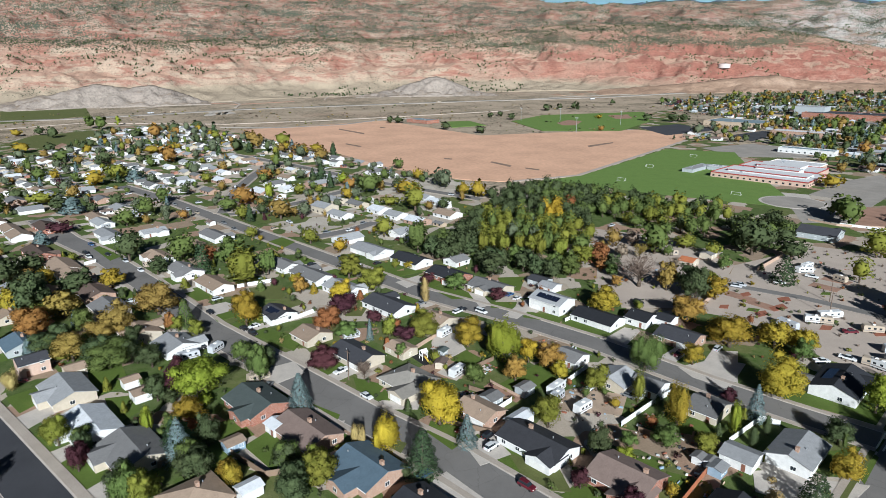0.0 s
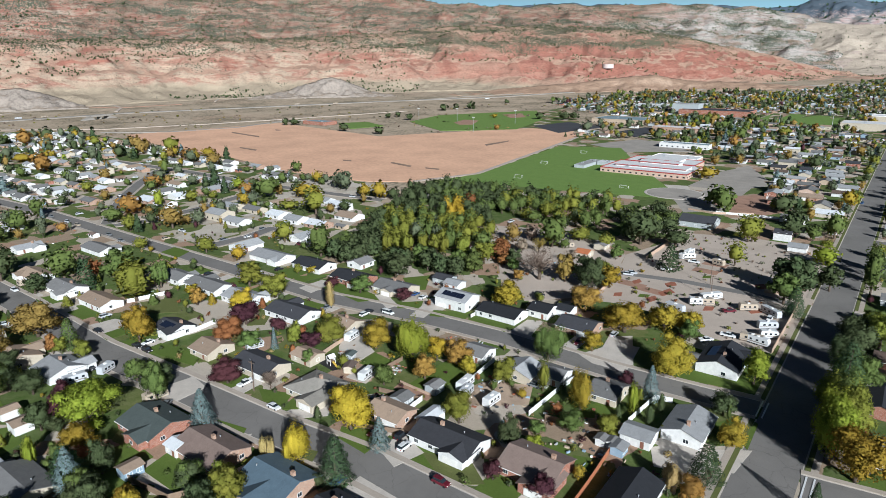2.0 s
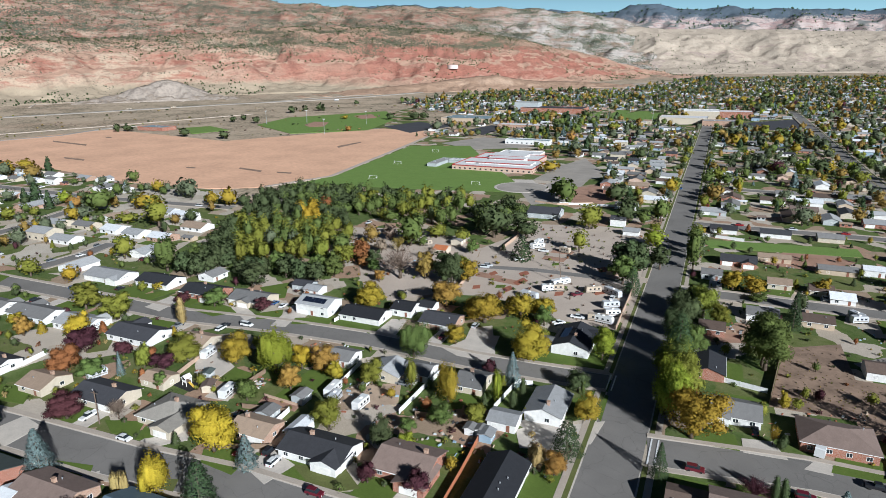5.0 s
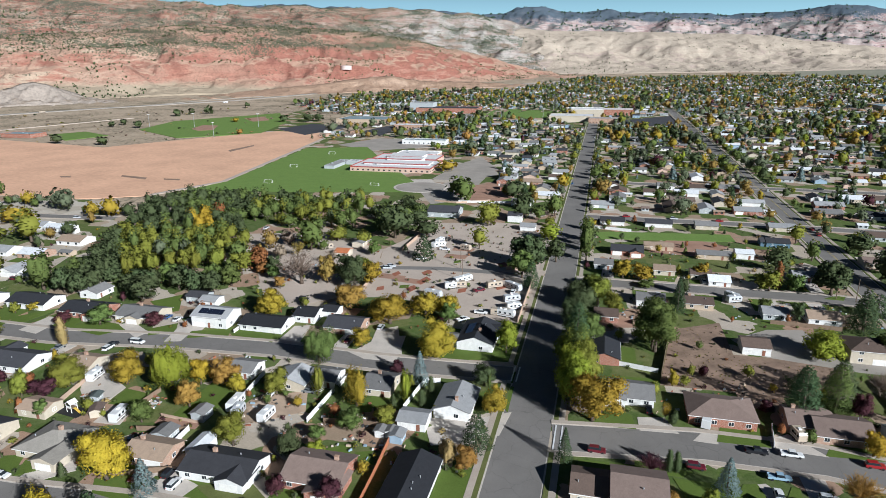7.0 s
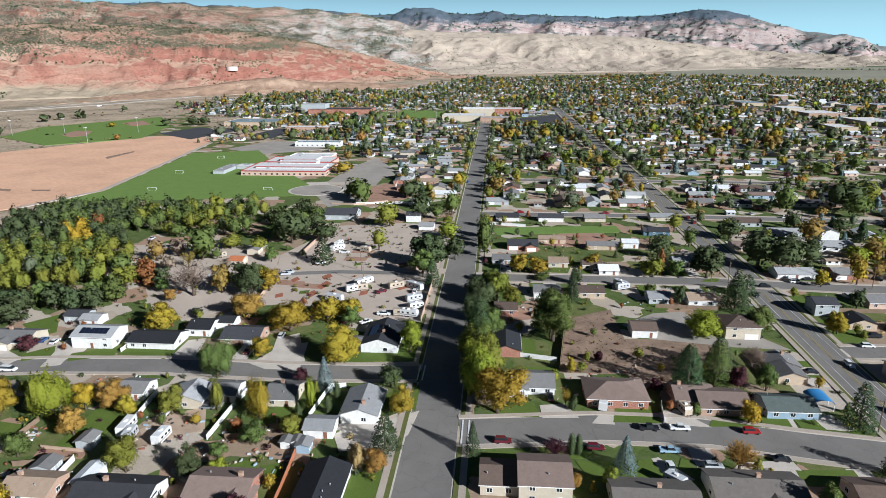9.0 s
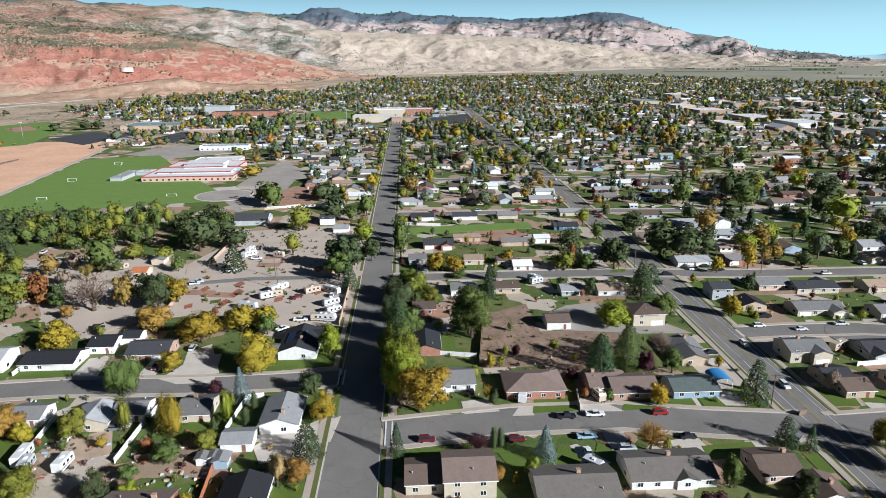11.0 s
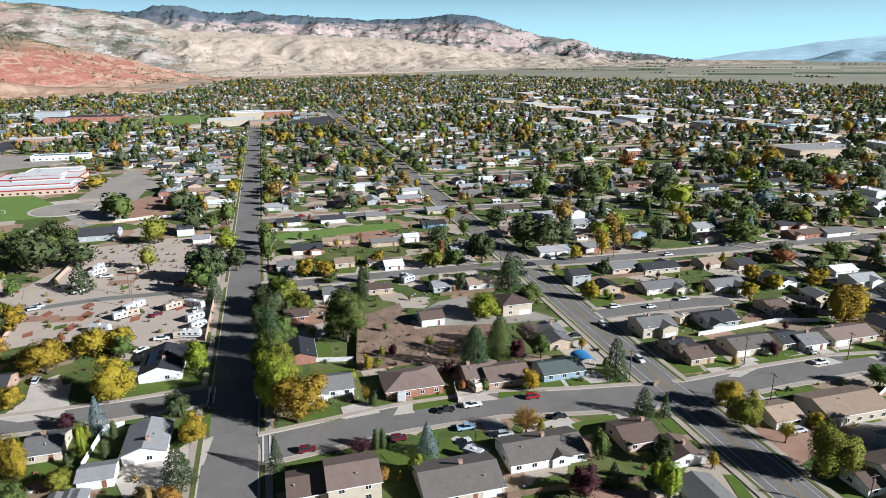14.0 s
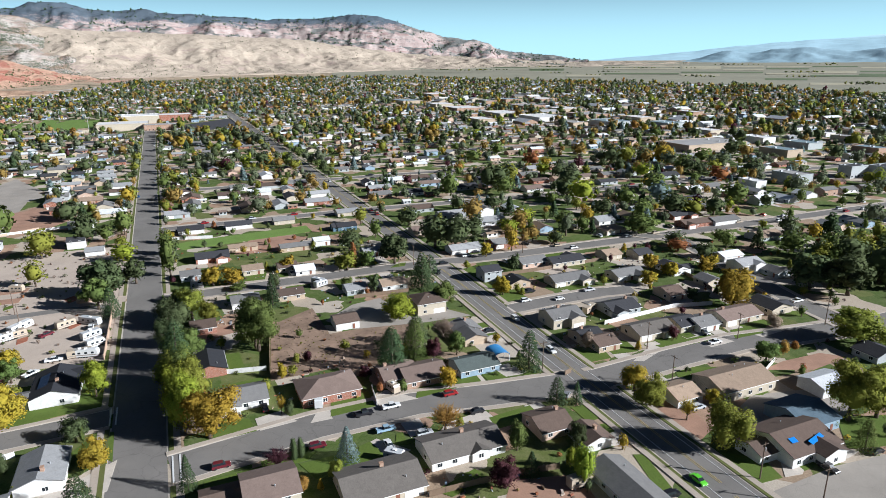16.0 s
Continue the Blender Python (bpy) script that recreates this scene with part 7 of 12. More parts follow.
house(159.4, 172.9, 0, 16.9, 11, 'worn', 'cream', h=2.7, front=-1, detail=2, wing=(4.9, 6.4, 1.2, -1))
house(174.9, 172.5, 0, 9.0, 10, 'dark', 'cream', h=2.7, front=-1, detail=2)
house(181.7, 169.4, 0, 9.5, 10, 'grey', 'white', h=2.7, front=-1, detail=2, chimney=0.9)
house(199.9, 170.3, 0, 18.8, 11, 'mauve', 'cream', h=2.7, front=-1, detail=2, chimney=-5.2)
house(221.3, 171.6, 90, 12.4, 11, 'dark', 'cream', h=2.7, front=1, detail=2, wing=(2.6, 6.4, 1.2, 1))
house(222.2, 205.4, 90, 9.0, 9, 'grey', 'cream', h=2.7, front=1, detail=2)
house(260.4, 230.4, 0, 13.1, 9, 'white', 'white', h=2.7, front=-1, detail=1, chimney=-1.8)
house(253.2, 213.0, 0, 13.7, 10, 'pale', 'white', h=4.6, front=-1, detail=1, wing=(3.2, 6.4, 1.8, -1))
house(261.2, 201.2, 90, 9.0, 9, 'grey', 'grey', h=2.7, front=-1, detail=2)
house(217.5, 125.1, 90, 9.0, 11, 'dark', 'grey', h=2.7, front=1, detail=2)
house(299.9, 289.8, 0, 30.6, 10, 'brown', 'brick', h=2.7, front=-1, detail=1, wing=(-11.7, 6.4, 1.9, -1))
house(302.5, 309.6, 0, 18.3, 10, 'dark', 'brick', h=2.7, front=-1, detail=1, wing=(5.6, 6.4, 2.8, -1), chimney=-1.6)
house(316.4, 287.6, 0, 20.3, 10, 'grey', 'white', h=2.7, front=1, detail=1)
house(239.1, 299.1, 0, 15.7, 10, 'tan', 'cream', h=2.7, front=-1, detail=1, wing=(-4.3, 6.4, 1.8, -1), hip=True)
house(8.3, 403.8, 0, 14.6, 9, 'dark', 'white', h=2.7, front=1, detail=1)
house(36.0, 403.9, 0, 15.7, 9, 'dark', 'white', h=2.7, front=1, detail=1)
house(63.9, 404.6, 0, 13.0, 9, 'grey', 'cream', h=2.7, front=1, detail=1)
house(15.6, 340.2, 0, 16.4, 11, 'dark', 'brick', h=2.7, front=-1, detail=1, wing=(4.6, 6.4, 2.5, -1))
outbuilding(32.5, 351.9, 0, 15.1, 7, 'tan', 'tan', h=2.7)
house(32.1, 309.8, 0, 9.6, 9, 'tan', 'cream', h=2.7, front=-1, detail=2)
house(48.3, 307.0, 0, 9.2, 9, 'brown', 'cream', h=2.7, front=-1, detail=2)
house(3.8, 312.9, 0, 9.0, 9, 'grey', 'grey', h=2.7, front=-1, detail=2)
house(23.4, 267.5, 0, 11.5, 10, 'grey', 'white', h=2.7, front=1, detail=2)
house(42.5, 267.8, 0, 11.3, 9, 'brown', 'tan', h=2.7, front=1, detail=2, chimney=-3.4)
house(5.2, 245.6, 0, 9.0, 9, 'brown', 'brick', h=2.7, front=1, detail=2)
house(4.8, 210.6, 90, 14.1, 10, 'black', 'brick', h=2.7, front=-1, detail=2)
outbuilding(74.4, 345.5, 0, 8.7, 8, 'white', 'white', h=3.2)
house(92.5, 373.2, 0, 10.1, 8, 'dark', 'deep', h=2.7, front=1, detail=1)
house(106.9, 409.4, 0, 14.8, 9, 'pale', 'cream', h=2.7, front=1, detail=1)
house(55.2, 299.2, 0, 9.3, 9, 'white', 'white', h=2.7, front=-1, detail=2)
house(93.9, 314.6, 0, 9.0, 9, 'pale', 'grey', h=2.7, front=-1, detail=2, chimney=1.3)
outbuilding(58.9, 341.2, 0, 16.3, 8, 'grey', 'tan', h=2.7)
house(-52.0, 397.6, 0, 9.0, 9, 'dark', 'white', h=4.5, front=1, detail=1, chimney=2.4)
house(-41.5, 377.7, 0, 9.0, 8, 'pale', 'white', h=2.7, front=1, detail=1)
car(-141.7, 105.8, 90, 'sedan', 'white')
car(-138.1, 114.2, 0, 'suv', 'grey')
car(-131.8, 115.2, 0, 'pickup', 'white')
car(-100.8, 116.4, 0, 'suv', 'black')
car(-96.8, 112.9, 0, 'suv', 'white')
car(-79.9, 106.6, 90, 'suv', 'maroon')
car(-100.8, 92.1, 0, 'sedan', 'blue')
car(-169.1, 87.7, -37, 'suv', 'grey')
car(-362.1, 92.1, 90, 'suv', 'white')
car(-386.9, 100.7, 90, 'pickup', 'blue')
car(-359.7, 100.8, 90, 'sedan', 'black')
car(-241.8, 102.7, 90, 'sedan', 'black')
car(-216.4, 104.4, 90, 'sedan', 'black')
car(-209.9, 104.5, 90, 'suv', 'black')
car(-254.1, 111.8, 0, 'suv', 'silver')
car(-214.6, 81.8, 0, 'suv', 'white')
car(-162.5, 181.6, 90, 'van', 'white')
car(-169.4, 174.8, 0, 'suv', 'white')
car(-169.5, 176.9, 0, 'pickup', 'black')
car(-167.1, 205.1, 0, 'sedan', 'blue')
car(-161.8, 203.9, 0, 'sedan', 'white')
car(-95.5, 159.8, 0, 'pickup', 'white')
car(-83.4, 164.0, 90, 'pickup', 'white')
car(-79.2, 214.8, 0, 'suv', 'silver')
car(-44.3, 238.6, 90, 'pickup', 'white')
car(-80.5, 323.2, 90, 'pickup', 'white')
car(-122.0, 236.2, 90, 'suv', 'black')
car(-307.6, 222.4, 0, 'sedan', 'white')
car(-269.2, 229.0, 90, 'suv', 'maroon')
car(-244.3, 192.9, 0, 'sedan', 'black')
car(-84.7, 162.9, 90, 'sedan', 'grey')
car(-199.2, 342.6, 0, 'pickup', 'silver')
car(-351.4, 207.4, 90, 'pickup', 'silver')
car(-360.4, 174.1, 90, 'suv', 'grey')
car(-220.0, 78.9, 90, 'pickup', 'grey')
car(-229.1, 32.0, 0, 'sedan', 'maroon')
car(-212.2, 85.8, 90, 'suv', 'black')
car(3.4, 151.6, 90, 'suv', 'maroon')
car(27.9, 150.2, 90, 'suv', 'maroon')
car(44.2, 160.8, 90, 'pickup', 'black')
car(52.8, 161.4, 90, 'pickup', 'white')
car(72.0, 161.1, 90, 'suv', 'red')
car(47.3, 150.2, 90, 'pickup', 'paleblue')
car(56.6, 144.2, 90, 'suv', 'silver')
car(75.0, 148.6, 90, 'sedan', 'black')
car(18.0, 176.0, 0, 'suv', 'black')
car(45.6, 142.5, 0, 'pickup', 'white')
car(114.5, 271.1, 180, 'sedan', 'black')
car(120.0, 204.8, 180, 'suv', 'white')
car(-50.0, 229.8, 42, 'pickup', 'white')
car(-9.7, 273.1, 180, 'suv', 'white')
car(2.4, 232.8, 90, 'suv', 'silver')
car(140.9, 229.5, 90, 'pickup', 'black')
car(97.1, 225.9, 90, 'pickup', 'black')
car(146.7, 294.1, 90, 'sedan', 'black')
car(139.1, 289.6, 90, 'van', 'white')
car(158.5, 298.9, 90, 'suv', 'silver')
car(74.2, 305.8, 90, 'sedan', 'blue')
car(178.4, 295.7, 130, 'suv', 'black')
car(91.0, 766.0, 0, 'sedan', 'white')
car(117.2, 174.3, 180, 'suv', 'white')
car(110.4, 97.7, 180, 'sedan', 'green')
car(143.8, 88.2, -180, 'pickup', 'black')
car(153.2, 110.5, -180, 'suv', 'white')
car(100.4, 96.2, 90, 'suv', 'black')
car(175.2, 155.6, 90, 'pickup', 'white')
car(142.8, 170.8, 180, 'sedan', 'silver')
car(134.1, 220.4, 90, 'suv', 'white')
car(166.6, 219.8, 90, 'pickup', 'silver')
car(148.4, 216.2, 90, 'sedan', 'white')
car(135.8, 123.7, 90, 'suv', 'silver')
car(88.8, 111.5, 90, 'pickup', 'silver')
car(141.7, 229.6, 90, 'suv', 'black')
car(238.7, 172.2, 90, 'pickup', 'white')
car(170.8, 302.9, 90, 'suv', 'red')
car(157.2, 299.2, 90, 'suv', 'silver')
car(104.2, 145.7, 49, 'sedan', 'grey')
car(162.0, 87.9, 90, 'sedan', 'black')
car(189.9, 167.3, 90, 'suv', 'silver')
camper(-175.4, 87.8, 3, 8.0, 'trailer')
camper(-60.6, 266.9, 64, 9.0, 'trailer')
camper(-59.9, 274.9, 38, 11.0, 'trailer')
camper(-86.6, 336.3, 12, 8.0, 'trailer')
camper(-86.7, 328.2, 21, 7.0, 'trailer')
camper(-36.2, 238.9, 87, 9.0, 'trailer')
camper(-90.1, 145.9, 3, 7.0, 'trailer')
camper(-102.4, 149.8, -4, 8.5, 'trailer')
camper(-99.2, 146.0, -8, 6.0, 'trailer')
camper(-157.2, 154.9, -8, 7.0, 'trailer')
camper(-132.2, 136.2, -9, 7.5, 'trailer')
camper(-144.7, 311.2, 46, 7.5, 'trailer')
camper(-206.8, 78.4, 8, 8.0, 'trailer')
camper(-180.2, 128.8, 19, 7.0, 'trailer')
camper(-421.6, 119.5, -16, 6.0, 'trailer')
camper(-324.0, 107.8, 91, 4.0, 'trailer')
camper(-205.9, 87.9, -24, 6.5, 'trailer')
camper(-62.4, 265.9, 59, 9.0, 'trailer')
camper(-35.5, 270.4, 128, 10.0, 'trailer')
camper(-34.1, 255.4, 57, 8.0, 'trailer')
camper(-34.2, 238.1, 103, 9.0, 'trailer')
camper(33.6, 172.6, 15, 8.0, 'trailer')
camper(45.0, 136.3, 134, 6.0, 'trailer')
camper(-85.3, 329.1, 50, 8.0, 'trailer')
camper(56.6, 170.5, 166, 5.0, 'trailer')
camper(57.8, 279.4, 139, 7.0, 'trailer')
camper(151.8, 199.5, 64, 9.0, 'trailer')
camper(82.8, 108.3, 89, 7.0, 'trailer')
camper(82.3, 262.7, 172, 6.0, 'trailer')
camper(58.0, 275.8, 64, 7.0, 'trailer')
fence(-77.7, 146.8, -77.3, 162.3, 1.8, 'vinyl')
fence(-77.3, 162.3, -76.0, 178.0, 1.8, 'vinyl')
fence(-52.8, 159.9, -51.1, 177.4, 1.8, 'vinyl')
fence(-51.1, 177.4, -46.1, 178.3, 1.8, 'vinyl')
fence(-102.7, 151.5, -104.3, 170.4, 1.8, 'vinyl')
fence(-107.7, 125.4, -108.3, 135.2, 1.8, 'vinyl')
fence(-72.9, 147.6, -61.9, 149.0, 1.8, 'wood')
fence(-61.9, 149.0, -54.9, 148.8, 1.8, 'wood')
fence(-50.0, 112.0, -50.6, 128.0, 1.8, 'wood_red')
fence(-50.6, 128.0, -51.6, 143.8, 1.8, 'wood_red')
fence(-145.9, 61.7, -128.7, 63.7, 1.8, 'wood')
fence(-128.7, 63.7, -126.6, 67.3, 1.8, 'wood')
fence(-151.3, 46.0, -153.0, 56.4, 1.8, 'wood')
fence(-101.6, 253.8, -103.7, 275.8, 1.9, 'blockwall')
fence(-102.5, 315.7, -101.8, 348.8, 1.9, 'blockwall')
fence(-122.7, 131.7, -108.9, 134.6, 1.6, 'wood')
fence(-160.0, 157.6, -154.4, 130.9, 1.6, 'blockwall')
fence(-131.0, 141.4, -130.6, 152.5, 1.6, 'wood')
fence(-121.0, 140.0, -108.0, 139.0, 0.9, 'blockwall')
fence(-117.3, 111.6, -101.0, 117.7, 1.7, 'wood')
fence(-132.6, 197.9, -132.4, 204.6, 1.6, 'vinyl')
fence(-211.1, 124.5, -212.0, 134.5, 1.8, 'vinyl')
fence(-182.7, 152.5, -186.9, 165.4, 1.8, 'wood_red')
fence(-262.3, 125.3, -258.1, 140.2, 1.8, 'vinyl')
fence(-248.9, 75.4, -231.8, 77.5, 1.8, 'wood')
fence(-349.8, 86.5, -350.7, 92.1, 1.8, 'vinyl')
fence(-186.0, 129.9, -177.3, 131.3, 1.8, 'wood')
fence(-28.4, 232.6, -28.3, 264.5, 2.0, 'blockwall')
fence(-28.3, 264.5, -28.0, 287.7, 2.0, 'blockwall')
fence(-42.9, 297.0, -31.9, 299.5, 2.0, 'blockwall')
fence(-2.5, 389.5, 19.3, 385.1, 1.8, 'vinyl')
fence(50.8, 174.4, 49.2, 164.3, 1.6, 'vinyl')
fence(15.5, 241.4, 26.6, 251.3, 1.8, 'wood')
fence(6.8, 204.8, 22.2, 201.5, 1.7, 'vinyl')
fence(-81.7, 512.2, -60.2, 508.4, 1.8, 'vinyl')
fence(22.6, 195.3, 28.6, 236.5, 1.8, 'wood')
fence(67.7, 254.1, 92.4, 252.6, 1.8, 'wood')
fence(-99.9, 442.9, -59.6, 448.9, 1.5, 'vinyl')
fence(149.5, 186.2, 186.2, 189.0, 1.8, 'vinyl')
fence(186.2, 189.0, 203.5, 184.6, 1.8, 'vinyl')
fence(138.5, 254.3, 160.1, 253.8, 1.8, 'wood')
fence(160.1, 253.8, 197.9, 254.6, 1.8, 'wood')
fence(222.9, 245.3, 221.1, 212.2, 1.8, 'wood')
fence(221.1, 212.2, 216.6, 197.5, 1.8, 'wood')
fence(47.8, 119.3, 68.7, 118.2, 1.8, 'wood')
fence(68.7, 118.2, 82.1, 116.0, 1.8, 'wood')
fence(168.2, 129.8, 182.7, 136.5, 1.6, 'vinyl')
fence(111.7, 157.3, 114.5, 158.2, 1.8, 'wood')
fence(-117.9, 443.4, -100.9, 439.8, 1.2, 'blockwall')
fence(-100.9, 439.8, -77.5, 452.9, 1.2, 'blockwall')
utility_pole(125.1, 92.4, 0, True)
utility_pole(130.1, 79.4, 0, False)
utility_pole(138.9, 138.0, 90, False)
utility_pole(107.0, 163.7, 0, False)
utility_pole(-32.4, 304.9, 0, False)
utility_pole(169.3, 283.1, 90, False)
utility_pole(108.2, 287.4, 90, False)
utility_pole(186.0, 155.2, 90, False)
utility_pole(149.7, 162.1, 90, False)
utility_pole(227.4, 150.9, 90, True)
utility_pole(101.2, 289.5, 90, False)
utility_pole(151.2, 292.8, 90, False)
utility_pole(-155.1, 108.9, 0, False)
utility_pole(-60.5, 277.0, 0, False)
utility_pole(-65.0, 293.8, 0, False)
strip('road', [(-1357.3, 210.0), (-1305.3, 345.8), (-1282.1, 544.2), (-1273.3, 661.8), (-1196.1, 853.1), (-1059.5, 1170.7), (-900.6, 1442.2), (-773.5, 1818.3), (-554.2, 1981.3), (-310.1, 2250.7), (-43.5, 2609.5)], -9, 9, 0.6, M['asphalt_pale'], 'pale highway along the foot of the hills', 'road')
strip('track', [(-1547.3, 469.8), (-1548.9, 554.9), (-1521.0, 675.8), (-1407.2, 718.5), (-1385.5, 855.4)], -4, 4, 0.5, M['redsoil'], 'pale dirt track below the cliffs', 'track')
strip('track', [(-1193.6, 182.4), (-1208.9, 336.5), (-1007.0, 490.9), (-945.8, 625.8), (-909.5, 746.7), (-840.9, 1014.3)], -3, 3, 0.4, M['gravel'], 'pale gravel track beside the field', 'track')
# trucks on the highway, stood in for by long campers
camper(-1151.9, 1000.0, -5, 15.0, 'trailer')
camper(-1092.8, 1063.0, 11, 14.0, 'trailer')
camper(-878.2, 1376.6, 14, 14.0, 'trailer')
camper(-1315.0, 486.6, 3, 12.0, 'trailer')
camper(-1308.1, 527.8, -11, 12.0, 'trailer')
patch('bare_yard', [(-616.4, 865.7), (-588.3, 841.4), (-572.0, 856.0), (-602.4, 917.5), (-631.5, 919.0)], M['redsoil'], 0.2376, 'bare reddish soil yard', 'yard')
patch('bare_yard', [(-582.6, 990.6), (-566.6, 1019.2), (-615.6, 1085.5), (-629.6, 1040.4)], M['redsoil'], 0.2378, 'bare reddish soil yard', 'yard')
patch('bare_yard', [(-885.5, 204.7), (-847.2, 212.9), (-891.3, 228.0), (-924.8, 227.3)], M['redsoil'], 0.2381, 'bare reddish soil yard', 'yard')
strip('lane_line', [(115.3,95), (119.0,276)], -0.08, 0.08, 0.19, M['paint_yellow'], 'yellow painted lane line', 'line', 0.0)
strip('lane_line', [(114.7,95), (118.4,276)], -0.08, 0.08, 0.19, M['paint_yellow'], 'yellow painted lane line', 'line', 0.0)
strip('lane_line', [(119.6,296), (121.5,640)], -0.08, 0.08, 0.19, M['paint_yellow'], 'yellow painted lane line', 'line', 0.0)
strip('lane_line', [(120.2,296), (122.1,640)], -0.08, 0.08, 0.19, M['paint_yellow'], 'yellow painted lane line', 'line', 0.0)
strip('lane_line', [(112.0,-40), (113.9,90)], -0.08, 0.08, 0.19, M['paint_yellow'], 'yellow painted lane line', 'line', 0.0)
strip('lane_line', [(112.6,-40), (114.5,90)], -0.08, 0.08, 0.19, M['paint_yellow'], 'yellow painted lane line', 'line', 0.0)
strip('lane_line', [(110.8,90), (115.6,276)], -0.08, 0.08, 0.19, M['paint_white'], 'white painted lane line', 'line', 0.0)
strip('lane_line', [(119.0,90), (122.3,276)], -0.08, 0.08, 0.19, M['paint_white'], 'white painted lane line', 'line', 0.0)
strip('lane_line', [(109.0,-40), (110.8,90)], -0.08, 0.08, 0.19, M['paint_white'], 'white painted lane line', 'line', 0.0)
strip('lane_line', [(117.2,-40), (119.0,90)], -0.08, 0.08, 0.19, M['paint_white'], 'white painted lane line', 'line', 0.0)
strip('crossing_line', [(-24.2,184.8), (-24.2,195.2)], -0.2, 0.2, 0.19, M['paint_white'], 'white painted crossing line', 'line', 0.0)
strip('crossing_line', [(-22.6,184.8), (-22.6,195.2)], -0.2, 0.2, 0.19, M['paint_white'], 'white painted crossing line', 'line', 0.0)
strip('crossing_line', [(-8.0,150.0), (-8.0,162.0)], -0.2, 0.2, 0.19, M['paint_white'], 'white painted crossing line', 'line', 0.0)
strip('crossing_line', [(-6.2,150.0), (-6.2,162.0)], -0.2, 0.2, 0.19, M['paint_white'], 'white painted crossing line', 'line', 0.0)
wire(129.0, 79.4, 124.0, 92.4)
wire(130.5, 79.4, 125.5, 92.4)
wire(131.2, 79.4, 126.2, 92.4)
wire(124.0, 92.4, 137.8, 138.0)
wire(125.5, 92.4, 139.3, 138.0)
wire(126.2, 92.4, 140.0, 138.0)
wire(137.8, 138.0, 105.9, 163.7)
wire(139.3, 138.0, 107.4, 163.7)
wire(140.0, 138.0, 108.1, 163.7)
wire(101.2, 288.4, 151.2, 291.7)
wire(101.2, 290.6, 151.2, 293.9)
wire(151.2, 291.7, 169.3, 282.0)
wire(151.2, 293.9, 169.3, 284.2)
part('tarpaulin', MB().box(-3.2, 3.2, -0.7, 0.7, 0, 0.05), M['tarp'], tarped, 'bright blue tarpaulin', pose(2.0, -5.2, 4.75, 18.8, 0, 14))
part('tarpaulin', MB().box(-1.1, 1.1, -0.8, 0.8, 0, 0.05), M['tarp'], tarped, 'bright blue tarpaulin', pose(-4.5, -3.6, 5.05, 18.8, 0, 0))
camper(-68.4, 253.2, 107, 9.0, 'trailer')
camper(-32.0, 246.4, 61, 7.0, 'trailer')
camper(-44.2, 270.8, 57, 8.0, 'trailer')
camper(-69.4, 326.3, 110, 6.5, 'trailer')
car(-88.2, 303.2, 40, 'pickup', 'white')
car(-59.7, 250.4, 0, 'suv', 'grey')
car(-49.9, 264.1, 44, 'pickup', 'maroon')
car(-35.0, 265.5, 0, 'suv', 'white')
# dark furrow streaks on the graded field, laid as patches of weedy soil
patch('vacant_lot', [(-719.3, 552.8), (-730.1, 562.2), (-808.3, 574.4), (-794.9, 564.8)], M['drysoil'], 0.1283, 'patch of dry weeds and soil', 'lot')
patch('vacant_lot', [(-646.9, 468.6), (-612.3, 464.7), (-619.6, 472.0), (-655.9, 475.2)], M['drysoil'], 0.1285, 'patch of dry weeds and soil', 'lot')
patch('vacant_lot', [(-389.8, 474.7), (-395.5, 483.3), (-426.2, 489.1), (-422.2, 482.7)], M['drysoil'], 0.1287, 'patch of dry weeds and soil', 'lot')
patch('vacant_lot', [(-372.9, 476.9), (-358.2, 477.7), (-361.3, 483.5), (-377.0, 482.1)], M['drysoil'], 0.1289, 'patch of dry weeds and soil', 'lot')
patch('vacant_lot', [(-423.7, 660.2), (-414.2, 648.1), (-413.3, 698.8), (-418.6, 709.0)], M['drysoil'], 0.1292, 'patch of dry weeds and soil', 'lot')
patch('vacant_lot', [(-472.5, 466.8), (-464.1, 469.2), (-469.2, 475.2), (-478.5, 471.9)], M['drysoil'], 0.1294, 'patch of dry weeds and soil', 'lot')
patch('vacant_lot', [(-767.9, 622.0), (-762.8, 626.7), (-768.6, 632.7), (-781.8, 632.2)], M['drysoil'], 0.1296, 'patch of dry weeds and soil', 'lot')
patch('turning_circle', [(-120.7, 492.5), (-121.2, 497.4), (-122.8, 502.1), (-125.5, 506.3), (-129.0, 509.8), (-133.2, 512.5), (-137.9, 514.1), (-142.8, 514.6), (-147.7, 514.1), (-152.4, 512.5), (-156.6, 509.8), (-160.1, 506.3), (-162.8, 502.1), (-164.4, 497.4), (-164.9, 492.5), (-164.4, 487.6), (-162.8, 482.9), (-160.1, 478.7), (-156.6, 475.2), (-152.4, 472.5), (-147.7, 470.9), (-142.8, 470.4), (-137.9, 470.9), (-133.2, 472.5), (-129.0, 475.2), (-125.5, 478.7), (-122.8, 482.9), (-121.2, 487.6)], M['concrete'], 0.262, 'pale concrete turning circle', 'drive')
